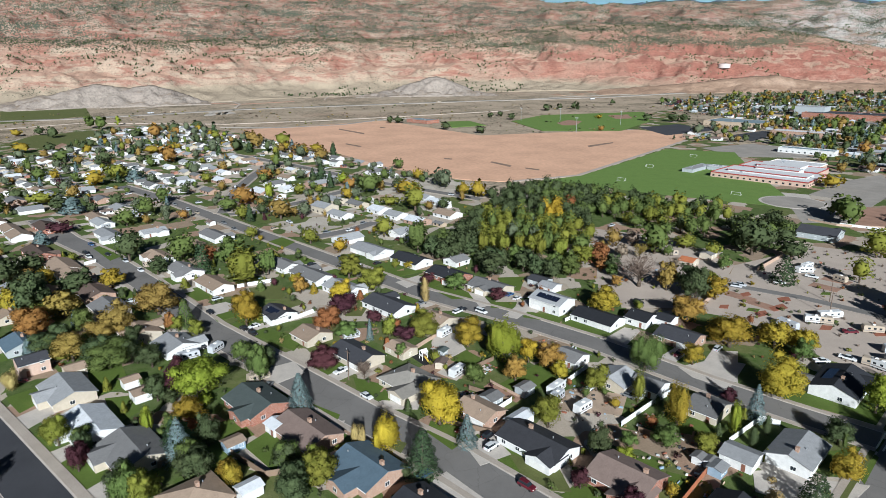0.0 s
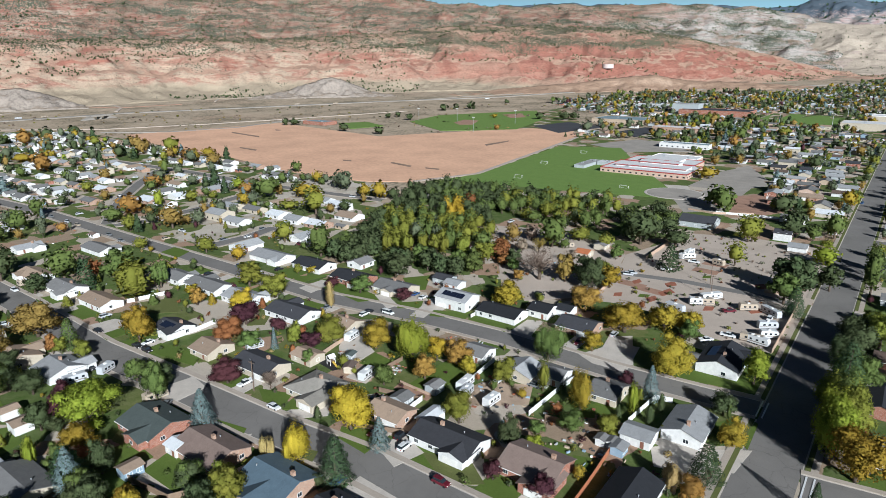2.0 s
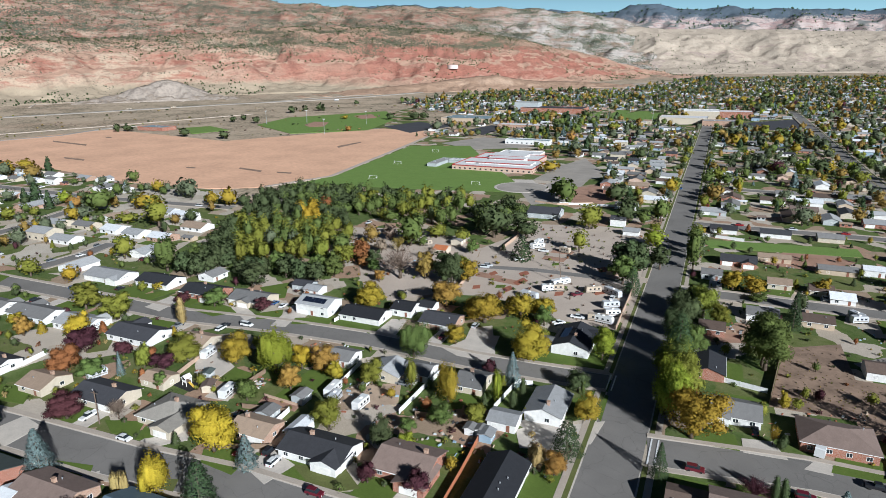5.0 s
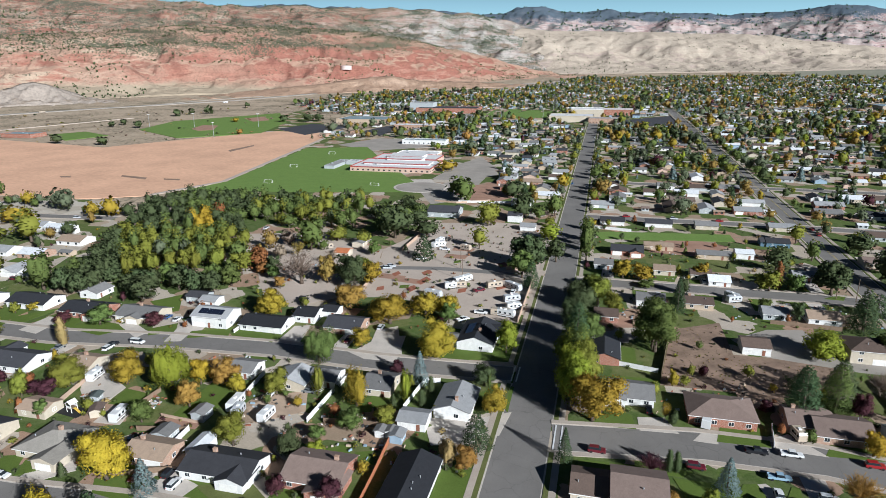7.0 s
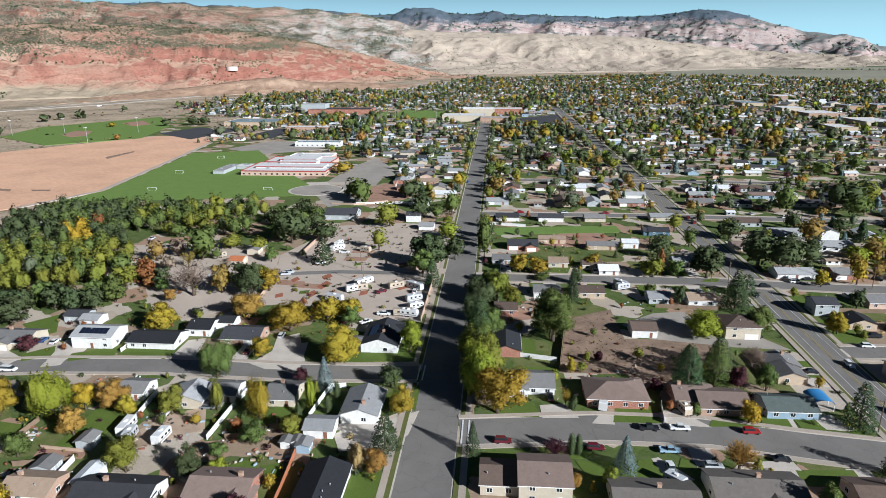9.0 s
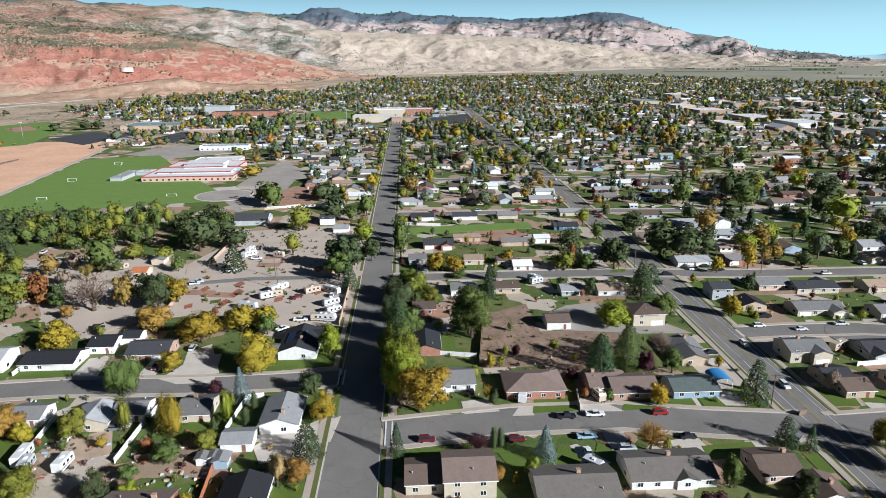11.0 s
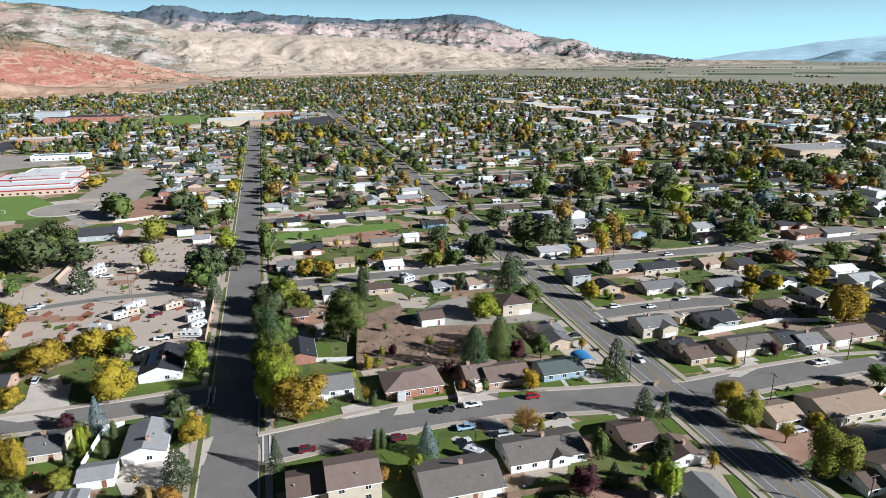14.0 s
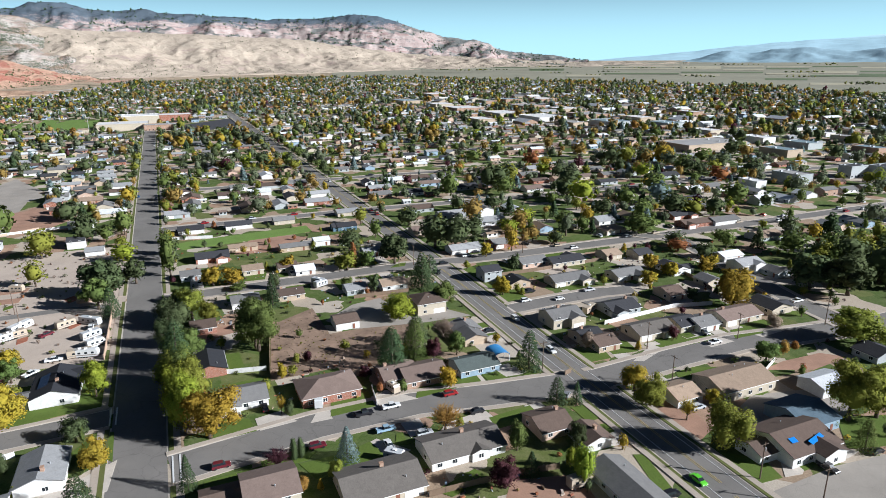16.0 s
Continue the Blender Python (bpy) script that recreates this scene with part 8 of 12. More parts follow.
patch('turning_circle', [(-122.5, 492.5), (-123.0, 497.0), (-124.5, 501.3), (-126.9, 505.2), (-130.1, 508.4), (-134.0, 510.8), (-138.3, 512.3), (-142.8, 512.8), (-147.3, 512.3), (-151.6, 510.8), (-155.5, 508.4), (-158.7, 505.2), (-161.1, 501.3), (-162.6, 497.0), (-163.1, 492.5), (-162.6, 488.0), (-161.1, 483.7), (-158.7, 479.8), (-155.5, 476.6), (-151.6, 474.2), (-147.3, 472.7), (-142.8, 472.2), (-138.3, 472.7), (-134.0, 474.2), (-130.1, 476.6), (-126.9, 479.8), (-124.5, 483.7), (-123.0, 488.0)], M['asphalt_pale'], 0.27, 'worn asphalt round a turning circle', 'drive')
patch('bare_yard', [(-109.3, 470.1), (-74.3, 463.7), (-82.5, 517.0), (-109.3, 508.3)], M['redsoil'], 0.1898, 'bare reddish soil yard', 'yard')
strip('dirt_track', [(-1441.8, 503.3), (-1483.1, 580.7), (-1513.6, 661.6), (-1494.5, 752.0), (-1405.7, 724.9), (-1321.9, 668.9)], -3.5, 3.5, 0.31, M['gravel'], 'pale dirt track over the dry flats', 'track')
strip('dirt_track', [(-1523.5, 533.1), (-1571.8, 616.7), (-1565.8, 697.5), (-1515.0, 736.5)], -6.0, 6.0, 0.32, M['gravel'], 'pale dirt track over the dry flats', 'track')
strip('dirt_track', [(-1621.1, 654.5), (-1876.0, 770.5), (-2148.7, 906.8)], -3.0, 3.0, 0.33, M['gravel'], 'pale dirt track over the dry flats', 'track')
strip('dirt_track', [(-1515.7, 905.2), (-1676.1, 1037.1), (-1818.0, 1174.4)], -2.5, 2.5, 0.34, M['gravel'], 'pale dirt track over the dry flats', 'track')
strip('dirt_track', [(-1393.4, 950.4), (-1627.2, 1159.7), (-1759.1, 1286.5)], -2.5, 2.5, 0.35, M['gravel'], 'pale dirt track over the dry flats', 'track')
strip('dirt_track', [(-1282.0, 1140.9), (-1366.8, 1258.7), (-1210.9, 1212.2)], -2.5, 2.5, 0.36, M['gravel'], 'pale dirt track over the dry flats', 'track')
strip('dirt_track', [(-1526.5, 809.4), (-1610.5, 979.3), (-1433.6, 1011.4), (-1436.3, 1157.7)], -2.5, 2.5, 0.37, M['gravel'], 'pale dirt track over the dry flats', 'track')
strip('dirt_track', [(-963.1, 462.0), (-884.9, 522.2), (-855.1, 618.6), (-877.8, 715.0), (-860.9, 762.9)], -4.5, 4.5, 0.38, M['asphalt_pale'], 'worn frontage road along the flats', 'road')
strip('dirt_track', [(-939.6, 2036.6), (-796.0, 2267.0), (-684.4, 2453.7)], -2.5, 2.5, 0.39, M['gravel'], 'pale dirt track over the dry flats', 'track')
strip('dirt_track', [(-1016.0, 1254.2), (-978.2, 1415.0), (-870.4, 1678.2), (-742.3, 2111.6), (-488.9, 2350.4)], -4.0, 4.0, 0.40, M['asphalt_pale'], 'worn frontage road along the flats', 'road')
patch('turning_circle', [(181.5, 209.3), (181.1, 212.2), (180.2, 214.9), (178.6, 217.4), (176.6, 219.4), (174.1, 221.0), (171.4, 221.9), (168.5, 222.3), (165.6, 221.9), (162.9, 221.0), (160.4, 219.4), (158.4, 217.4), (156.8, 214.9), (155.9, 212.2), (155.5, 209.3), (155.9, 206.4), (156.8, 203.7), (158.4, 201.2), (160.4, 199.2), (162.9, 197.6), (165.6, 196.7), (168.5, 196.3), (171.4, 196.7), (174.1, 197.6), (176.6, 199.2), (178.6, 201.2), (180.2, 203.7), (181.1, 206.4)], M['asphalt'], 0.19, 'grey asphalt turning circle of a cul-de-sac', 'road')
tree(-114.5, 63.0, 10.6, 9.4, 'round', 'dark', 0)
tree(-167.5, 7.5, 10.0, 8.0, 'round', 'dark', 0, where='beside a side street')
tree(-70.5, 115.5, 6.5, 5.6, 'round', 'plum', 0)
tree(-57.0, 116.0, 7.0, 7.0, 'round', 'plum', 0)
tree(66.0, 114.9, 8.2, 8.9, 'round', 'plum', 0)
tree(-33.6, 137.2, 9.0, 6.2, 'tall', 'straw', 0)
tree(-117.1, 64.6, 9.7, 8.6, 'round', 'dark', 0)
tree(20.8, 132.4, 5.8, 3.9, 'shrub', 'orange', 0)
tree(-28.8, 136.0, 7.2, 6.0, 'round', 'orange', 0)
tree(-103.6, 88.6, 4.3, 4.0, 'shrub', 'dark', 0)
tree(-116.3, 71.3, 10.3, 9.4, 'round', 'olive', 0)
tree(-101.6, 92.2, 13.3, 9.9, 'pine', 'pine', 0)
tree(84.1, 109.0, 12.4, 8.1, 'tall', 'lime', 0)
tree(29.2, 134.7, 6.2, 4.1, 'round', 'olive', 0)
tree(74.2, 116.5, 7.2, 5.3, 'spruce', 'pine', 0)
tree(-118.7, 72.0, 9.2, 9.9, 'round', 'olive', 0)
tree(-137.4, 37.3, 10.7, 7.0, 'round', 'olive', 0)
tree(-131.0, 56.1, 7.7, 5.9, 'round', 'gold', 0)
tree(84.8, 114.8, 6.9, 3.7, 'round', 'lime', 0)
tree(-127.3, 69.3, 8.8, 6.7, 'round', 'green', 0)
tree(-127.7, 69.5, 8.6, 8.4, 'round', 'dark', 0)
tree(-141.2, 34.9, 11.5, 8.6, 'round', 'green', 0)
tree(-4.7, 145.4, 10.2, 5.2, 'spruce', 'pine', 0)
tree(33.9, 141.5, 10.2, 7.0, 'spruce', 'spruce', 0)
tree(-134.1, 56.6, 6.7, 6.0, 'round', 'gold', 0)
tree(16.5, 144.8, 6.0, 7.7, 'bare', 'plum', 0)
tree(-115.0, 91.7, 13.1, 10.0, 'tall', 'yellow', 0)
tree(-142.5, 39.2, 7.1, 9.0, 'round', 'olive', 0)
tree(-139.1, 51.6, 9.9, 9.2, 'round', 'dark', 0)
tree(76.3, 127.4, 10.2, 7.3, 'tall', 'green', 0)
tree(21.1, 147.1, 6.7, 2.4, 'column', 'dark', 0)
tree(23.0, 147.2, 6.4, 2.3, 'column', 'dark', 0)
tree(-28.1, 146.5, 10.5, 9.2, 'pine', 'pine', 0)
tree(-120.6, 88.0, 8.4, 2.8, 'tall', 'straw', 0)
tree(-68.7, 133.0, 4.5, 4.8, 'round', 'lime', 0)
tree(-102.5, 109.3, 9.6, 7.1, 'spruce', 'spruce', 0)
tree(-146.4, 35.4, 9.4, 9.6, 'round', 'dark', 0)
tree(-123.1, 87.3, 8.5, 3.2, 'tall', 'straw', 0)
tree(-75.3, 131.3, 8.8, 7.8, 'round', 'dark', 0)
tree(91.3, 121.3, 8.4, 5.6, 'round', 'dark', 0)
tree(-143.9, 49.4, 7.0, 6.7, 'round', 'dark', 0)
tree(-145.2, 51.4, 8.7, 7.6, 'round', 'green', 0)
tree(-71.1, 139.1, 4.8, 5.3, 'round', 'green', 0)
tree(62.6, 143.4, 8.5, 10.0, 'bare', 'orange', 0)
tree(-150.7, 51.6, 12.8, 9.9, 'spruce', 'spruce', 0)
tree(-63.8, 146.3, 6.6, 8.8, 'round', 'green', 0)
tree(-114.9, 111.1, 15.0, 14.7, 'round', 'yellow', 0)
tree(-92.1, 131.7, 10.3, 9.6, 'round', 'olive', 0)
tree(-55.3, 151.3, 6.4, 7.8, 'round', 'olive', 0)
tree(-151.6, 59.7, 10.6, 7.1, 'round', 'dark', 0)
tree(-154.2, 52.7, 11.6, 11.1, 'pine', 'pine', 0)
tree(127.4, 106.0, 16.8, 13.9, 'tall', 'olive', 0)
tree(1.8, 167.0, 16.4, 17.4, 'spread', 'gold', 0)
tree(-26.3, 165.1, 8.3, 9.0, 'round', 'gold', 0)
tree(-164.4, 31.2, 8.2, 5.4, 'round', 'plum', 0)
tree(-48.0, 162.8, 6.1, 2.8, 'column', 'dark', 0)
tree(-166.7, 32.6, 7.0, 5.8, 'round', 'plum', 0)
tree(23.9, 169.9, 5.1, 3.5, 'shrub', 'dark', 0)
tree(-67.1, 158.6, 14.7, 10.1, 'tall', 'gold', 0)
tree(-4.1, 172.6, 18.0, 13.2, 'round', 'lime', 0, where='by the road')
tree(-53.5, 164.2, 11.9, 5.0, 'tall', 'lime', 0)
tree(-149.4, 87.1, 12.8, 9.6, 'spruce', 'spruce', 0)
tree(22.1, 171.6, 6.0, 3.1, 'bare', 'gold', 0)
tree(-170.0, 34.2, 8.8, 5.9, 'round', 'dark', 0)
tree(99.2, 143.3, 9.3, 7.0, 'pine', 'pine', 0)
tree(104.6, 140.8, 7.9, 4.3, 'spruce', 'pine', 0)
tree(-166.9, 55.2, 5.9, 4.6, 'round', 'green', 0)
tree(128.2, 120.3, 7.3, 5.6, 'bare', 'gold', 0)
tree(-168.9, 50.1, 9.0, 3.6, 'tall', 'lime', 0)
tree(-6.1, 176.4, 12.1, 7.2, 'tall', 'lime', 0)
tree(-166.0, 61.0, 9.3, 10.8, 'round', 'gold', 0)
tree(-170.1, 50.5, 8.7, 3.7, 'column', 'lime', 0)
tree(-47.3, 171.1, 6.3, 2.5, 'column', 'dark', 0)
tree(-175.0, 35.6, 6.9, 6.4, 'round', 'green', 0)
tree(-4.9, 179.3, 20.7, 11.6, 'tall', 'lime', 0)
tree(124.1, 131.0, 10.3, 11.6, 'round', 'olive', 0)
tree(-30.2, 178.2, 8.3, 2.0, 'shrub', 'green', 0)
tree(-81.2, 162.1, 11.2, 5.9, 'tall', 'olive', 0)
tree(73.2, 166.1, 7.7, 6.7, 'round', 'yellow', 0)
tree(-32.0, 179.9, 7.7, 8.8, 'round', 'dark', 0)
tree(-180.5, 30.9, 10.3, 7.8, 'round', 'olive', 0)
tree(160.4, 89.9, 9.6, 6.9, 'pine', 'green', 0)
tree(-52.4, 176.6, 11.8, 6.7, 'spruce', 'spruce', 0)
tree(-4.5, 184.6, 17.0, 15.9, 'tall', 'olive', 0, where='by the road')
tree(-93.9, 159.2, 9.6, 8.5, 'round', 'olive', 0)
tree(-116.0, 146.5, 8.9, 8.7, 'round', 'orange', 0)
tree(-2.0, 187.6, 16.3, 12.1, 'round', 'olive', 0, where='by the road')
tree(-185.0, 31.7, 7.4, 8.3, 'round', 'olive', 0)
tree(125.7, 140.0, 9.9, 10.5, 'round', 'gold', 0)
tree(141.8, 124.1, 4.9, 5.9, 'round', 'gold', 0)
tree(-105.9, 156.6, 7.2, 6.2, 'round', 'gold', 0)
tree(-152.1, 113.0, 6.4, 6.3, 'bare', 'twig', 0)
tree(51.2, 183.2, 4.1, 4.5, 'round', 'plum', 0)
tree(-61.1, 180.2, 5.5, 5.1, 'round', 'plum', 0)
tree(-177.6, 69.2, 14.6, 16.8, 'spread', 'lime', 0)
tree(-182.5, 61.6, 4.3, 6.0, 'round', 'dark', 0)
tree(60.7, 183.2, 16.7, 12.0, 'pine', 'pine', 0)
tree(-3.9, 193.4, 18.3, 10.6, 'tall', 'green', 0)
tree(-173.0, 86.9, 14.4, 8.2, 'round', 'green', 0)
tree(-185.6, 59.4, 9.8, 7.9, 'round', 'dark', 0)
tree(26.1, 193.5, 6.0, 3.8, 'round', 'gold', 0)
tree(103.2, 166.2, 14.5, 9.5, 'pine', 'pine', 0)
tree(-185.3, 64.5, 11.9, 6.0, 'round', 'plum', 0)
tree(-113.4, 161.3, 9.6, 10.3, 'round', 'orange', 0)
tree(170.0, 101.3, 18.9, 14.8, 'round', 'olive', 0)
tree(-166.3, 107.3, 8.7, 12.1, 'round', 'plum', 0)
tree(-127.4, 154.2, 18.4, 15.3, 'tall', 'lime', 0)
tree(-124.4, 135.9, 7.6, 7.8, 'round', 'green', 0)
tree(-154.8, 131.6, 5.6, 5.4, 'round', 'green', 0)
tree(-4.0, 199.7, 17.6, 10.1, 'tall', 'green', 0)
tree(70.6, 187.5, 15.9, 11.2, 'pine', 'green', 0)
tree(76.7, 185.1, 8.4, 7.1, 'round', 'plum', 0)
tree(-121.0, 159.7, 9.3, 7.0, 'round', 'yellow', 0)
tree(-178.6, 91.0, 10.7, 10.7, 'round', 'dark', 0)
tree(-5.7, 200.5, 14.9, 15.8, 'tall', 'olive', 0, where='by the road')
tree(-52.2, 195.7, 14.4, 15.8, 'round', 'gold', 0)
tree(-89.8, 181.9, 16.3, 12.7, 'tall', 'green', 0)
tree(178.8, 99.0, 16.2, 13.0, 'round', 'olive', 0)
tree(85.5, 185.7, 9.3, 7.3, 'round', 'green', 0)
tree(68.7, 192.6, 5.2, 2.9, 'round', 'yellow', 0)
tree(36.7, 202.5, 4.5, 4.4, 'shrub', 'plum', 0)
tree(-28.9, 205.0, 12.3, 9.5, 'round', 'lime', 0)
tree(65.3, 198.0, 9.2, 11.4, 'pine', 'dark', 0)
tree(-4.7, 210.9, 19.5, 11.9, 'pine', 'pine', 0)
tree(-144.4, 154.2, 12.1, 12.0, 'round', 'gold', 0)
tree(-199.6, 71.4, 6.4, 5.2, 'round', 'plum', 0)
tree(-191.8, 90.8, 8.8, 8.9, 'round', 'green', 0)
tree(-80.5, 197.5, 8.2, 8.3, 'round', 'gold', 0)
tree(75.7, 200.0, 11.7, 11.6, 'pine', 'dark', 0)
tree(-5.1, 215.9, 14.7, 15.0, 'tall', 'green', 0, where='by the road')
tree(131.2, 172.0, 6.9, 6.9, 'shrub', 'twig', 0)
tree(-164.1, 141.6, 6.2, 9.5, 'round', 'plum', 0)
tree(-0.3, 218.5, 13.1, 9.5, 'round', 'green', 0)
tree(86.9, 201.0, 7.9, 9.7, 'bare', 'twig', 0)
tree(-174.3, 132.9, 8.8, 3.3, 'spruce', 'spruce', 0)
tree(22.2, 218.1, 20.0, 17.5, 'round', 'green', 0)
tree(-161.9, 148.7, 10.8, 13.4, 'round', 'olive', 0)
tree(-209.8, 67.0, 8.6, 9.6, 'round', 'dark', 0)
tree(-180.3, 127.0, 7.6, 9.5, 'round', 'green', 0)
tree(-171.0, 139.7, 9.3, 6.2, 'round', 'olive', 0)
tree(21.6, 220.6, 20.0, 16.5, 'round', 'green', 0)
tree(179.4, 137.1, 8.0, 8.8, 'round', 'green', 0)
tree(-219.3, 56.5, 11.1, 17.4, 'round', 'green', 0)
tree(-226.1, 29.0, 7.9, 6.2, 'shrub', 'straw', 0)
tree(-220.5, 62.4, 9.8, 13.4, 'round', 'dark', 0)
tree(-191.7, 126.5, 11.4, 11.2, 'round', 'rust', 0)
tree(-224.5, 55.4, 11.8, 13.2, 'round', 'dark', 0)
tree(164.2, 165.1, 5.9, 5.2, 'shrub', 'plum', 0)
tree(-54.9, 226.4, 8.6, 7.9, 'round', 'green', 0)
tree(-77.4, 220.4, 13.3, 18.4, 'round', 'gold', 0)
tree(-6.5, 234.1, 13.2, 14.6, 'tall', 'dark', 0, where='by the road')
tree(-185.7, 143.9, 6.1, 7.6, 'round', 'plum', 0)
tree(189.8, 139.1, 5.7, 5.0, 'shrub', 'orange', 0)
tree(-221.5, 87.7, 8.2, 6.2, 'round', 'olive', 0)
tree(-233.9, 49.2, 11.9, 13.4, 'round', 'ochre', 0)
tree(-65.4, 230.3, 11.6, 14.9, 'round', 'gold', 0)
tree(78.0, 226.9, 11.5, 15.5, 'spread', 'lime', 0)
tree(-235.3, 47.8, 7.6, 8.9, 'round', 'olive', 0)
tree(195.8, 139.3, 4.5, 4.1, 'shrub', 'orange', 0)
tree(-57.5, 234.9, 9.3, 12.5, 'round', 'gold', 0)
tree(-232.7, 69.6, 8.1, 7.1, 'round', 'dark', 0)
tree(-219.2, 107.0, 14.7, 12.5, 'round', 'gold', 0)
tree(-239.1, 53.4, 6.7, 9.2, 'round', 'olive', 0)
tree(-201.2, 141.0, 9.5, 13.0, 'round', 'plum', 0)
tree(-233.0, 85.7, 6.5, 6.2, 'round', 'olive', 0)
tree(-235.1, 83.7, 8.2, 4.9, 'round', 'rust', 0)
tree(7.7, 250.1, 9.8, 9.0, 'round', 'olive', 0)
tree(-98.0, 230.4, 11.6, 13.7, 'round', 'orange', 0)
tree(-234.6, 89.5, 12.2, 8.5, 'pine', 'green', 0)
tree(-5.0, 251.1, 11.5, 16.0, 'tall', 'dark', 0, where='by the road')
tree(100.0, 231.0, 10.4, 12.1, 'round', 'green', 0)
tree(-128.0, 217.3, 11.4, 14.3, 'round', 'gold', 0)
tree(-248.5, 44.0, 7.8, 11.5, 'round', 'dark', 0)
tree(-244.9, 61.8, 9.0, 11.9, 'round', 'ochre', 0)
tree(-249.4, 45.1, 7.1, 10.4, 'round', 'green', 0)
tree(-186.8, 172.8, 12.1, 4.3, 'column', 'straw', 0)
tree(-246.8, 68.4, 13.5, 15.8, 'round', 'ochre', 0)
tree(-252.1, 50.4, 9.1, 8.0, 'round', 'dark', 0)
tree(-167.1, 196.9, 6.0, 8.2, 'round', 'plum', 0)
tree(1.8, 259.5, 13.6, 13.7, 'round', 'olive', 0)
tree(207.2, 157.1, 6.0, 7.4, 'shrub', 'twig', 0)
tree(223.0, 134.3, 14.1, 20.9, 'spread', 'olive', 0)
tree(-7.9, 261.5, 11.8, 13.4, 'tall', 'dark', 0, where='by the road')
tree(-215.1, 149.6, 10.1, 11.5, 'round', 'yellow', 0)
tree(33.9, 260.3, 15.3, 7.6, 'spruce', 'pine', 0)
tree(-257.3, 59.6, 10.7, 9.8, 'round', 'green', 0)
tree(128.9, 231.4, 8.6, 7.2, 'round', 'gold', 0)
tree(128.0, 232.2, 8.9, 6.7, 'round', 'gold', 0)
tree(77.9, 258.0, 9.2, 5.4, 'round', 'dark', 0)
tree(-255.7, 87.3, 15.0, 18.3, 'round', 'ochre', 0)
tree(-189.0, 193.1, 8.2, 11.4, 'round', 'green', 0)
tree(-267.1, 44.7, 13.2, 15.0, 'round', 'orange', 0)
tree(-215.4, 167.1, 11.9, 13.2, 'round', 'olive', 0)
tree(99.8, 254.3, 14.8, 13.1, 'pine', 'pine', 0)
tree(-235.1, 141.6, 8.4, 7.4, 'round', 'orange', 0)
tree(210.0, 179.6, 16.2, 17.2, 'tall', 'gold', 0)
tree(-106.5, 256.4, 16.4, 15.0, 'round', 'dark', 0)
tree(-28.2, 276.4, 12.7, 9.4, 'pine', 'pine', 0)
tree(-204.1, 190.9, 5.5, 8.3, 'round', 'plum', 0)
tree(69.1, 270.9, 5.5, 6.8, 'shrub', 'green', 0)
tree(201.9, 194.4, 5.0, 6.2, 'round', 'dark', 1)
tree(-0.8, 281.3, 6.4, 11.8, 'round', 'green', 1)
tree(-277.2, 49.0, 9.2, 9.1, 'round', 'green', 1)
tree(102.9, 262.5, 14.5, 11.8, 'pine', 'dark', 1)
tree(-101.1, 263.3, 11.1, 12.4, 'round', 'gold', 1, where='by the gravel drive')
tree(-110.9, 260.6, 14.0, 15.4, 'round', 'dark', 1, where='by the gravel drive')
tree(-139.2, 247.1, 6.2, 5.2, 'round', 'orange', 1)
tree(38.2, 281.4, 8.7, 7.7, 'tall', 'dark', 1)
tree(-121.2, 259.4, 14.0, 10.7, 'round', 'ochre', 1, where='by the gravel drive')
tree(-280.3, 58.9, 12.5, 16.9, 'round', 'ochre', 1)
tree(-165.5, 234.7, 10.5, 11.9, 'round', 'dark', 1, where='in a dense grove')
tree(-105.1, 267.4, 11.4, 8.4, 'round', 'olive', 1)
tree(219.1, 186.3, 13.5, 19.5, 'round', 'gold', 1)
tree(23.1, 286.9, 3.8, 9.0, 'round', 'green', 1)
tree(-132.7, 255.6, 16.1, 21.7, 'bare', 'twig', 1)
tree(-33.6, 286.6, 13.8, 14.2, 'round', 'green', 1)
tree(194.8, 213.9, 7.7, 6.4, 'round', 'gold', 1)
tree(-189.9, 218.4, 11.9, 15.1, 'round', 'dark', 1)
tree(-249.5, 148.6, 4.4, 7.7, 'round', 'gold', 1)
tree(-237.0, 169.8, 11.9, 14.5, 'round', 'olive', 1)
tree(-261.6, 129.1, 21.8, 20.4, 'tall', 'olive', 1)
tree(196.8, 216.0, 6.7, 9.4, 'round', 'gold', 1)
tree(-175.0, 234.2, 12.0, 11.6, 'round', 'dark', 1, where='in a dense grove')
tree(110.5, 271.7, 10.0, 11.1, 'pine', 'pine', 1)
tree(-163.2, 245.6, 12.3, 11.9, 'round', 'green', 1, where='in a dense grove')
tree(-291.6, 49.4, 17.4, 15.7, 'round', 'dark', 1)
tree(21.0, 295.9, 8.7, 11.1, 'round', 'gold', 1)
tree(12.8, 297.1, 9.1, 12.4, 'round', 'gold', 1)
tree(-170.5, 243.7, 11.1, 10.0, 'round', 'green', 1, where='in a dense grove')
tree(-148.1, 258.7, 7.2, 7.3, 'round', 'green', 1, where='by the gravel drive')
tree(-183.6, 235.4, 11.6, 12.9, 'round', 'dark', 1, where='in a dense grove')
tree(149.8, 258.3, 9.4, 7.4, 'round', 'dark', 1)
tree(-294.4, 53.5, 15.7, 12.0, 'round', 'dark', 1)
tree(-166.9, 248.7, 9.2, 10.5, 'round', 'dark', 1, where='in a dense grove')
tree(-297.4, 43.6, 12.5, 11.5, 'round', 'gold', 1)
tree(-227.3, 199.9, 4.0, 7.0, 'round', 'gold', 1)
tree(-33.5, 301.2, 17.3, 20.5, 'round', 'dark', 1)
tree(-31.0, 301.5, 17.3, 17.9, 'round', 'dark', 1)
tree(-232.3, 194.9, 5.3, 4.4, 'round', 'olive', 1)
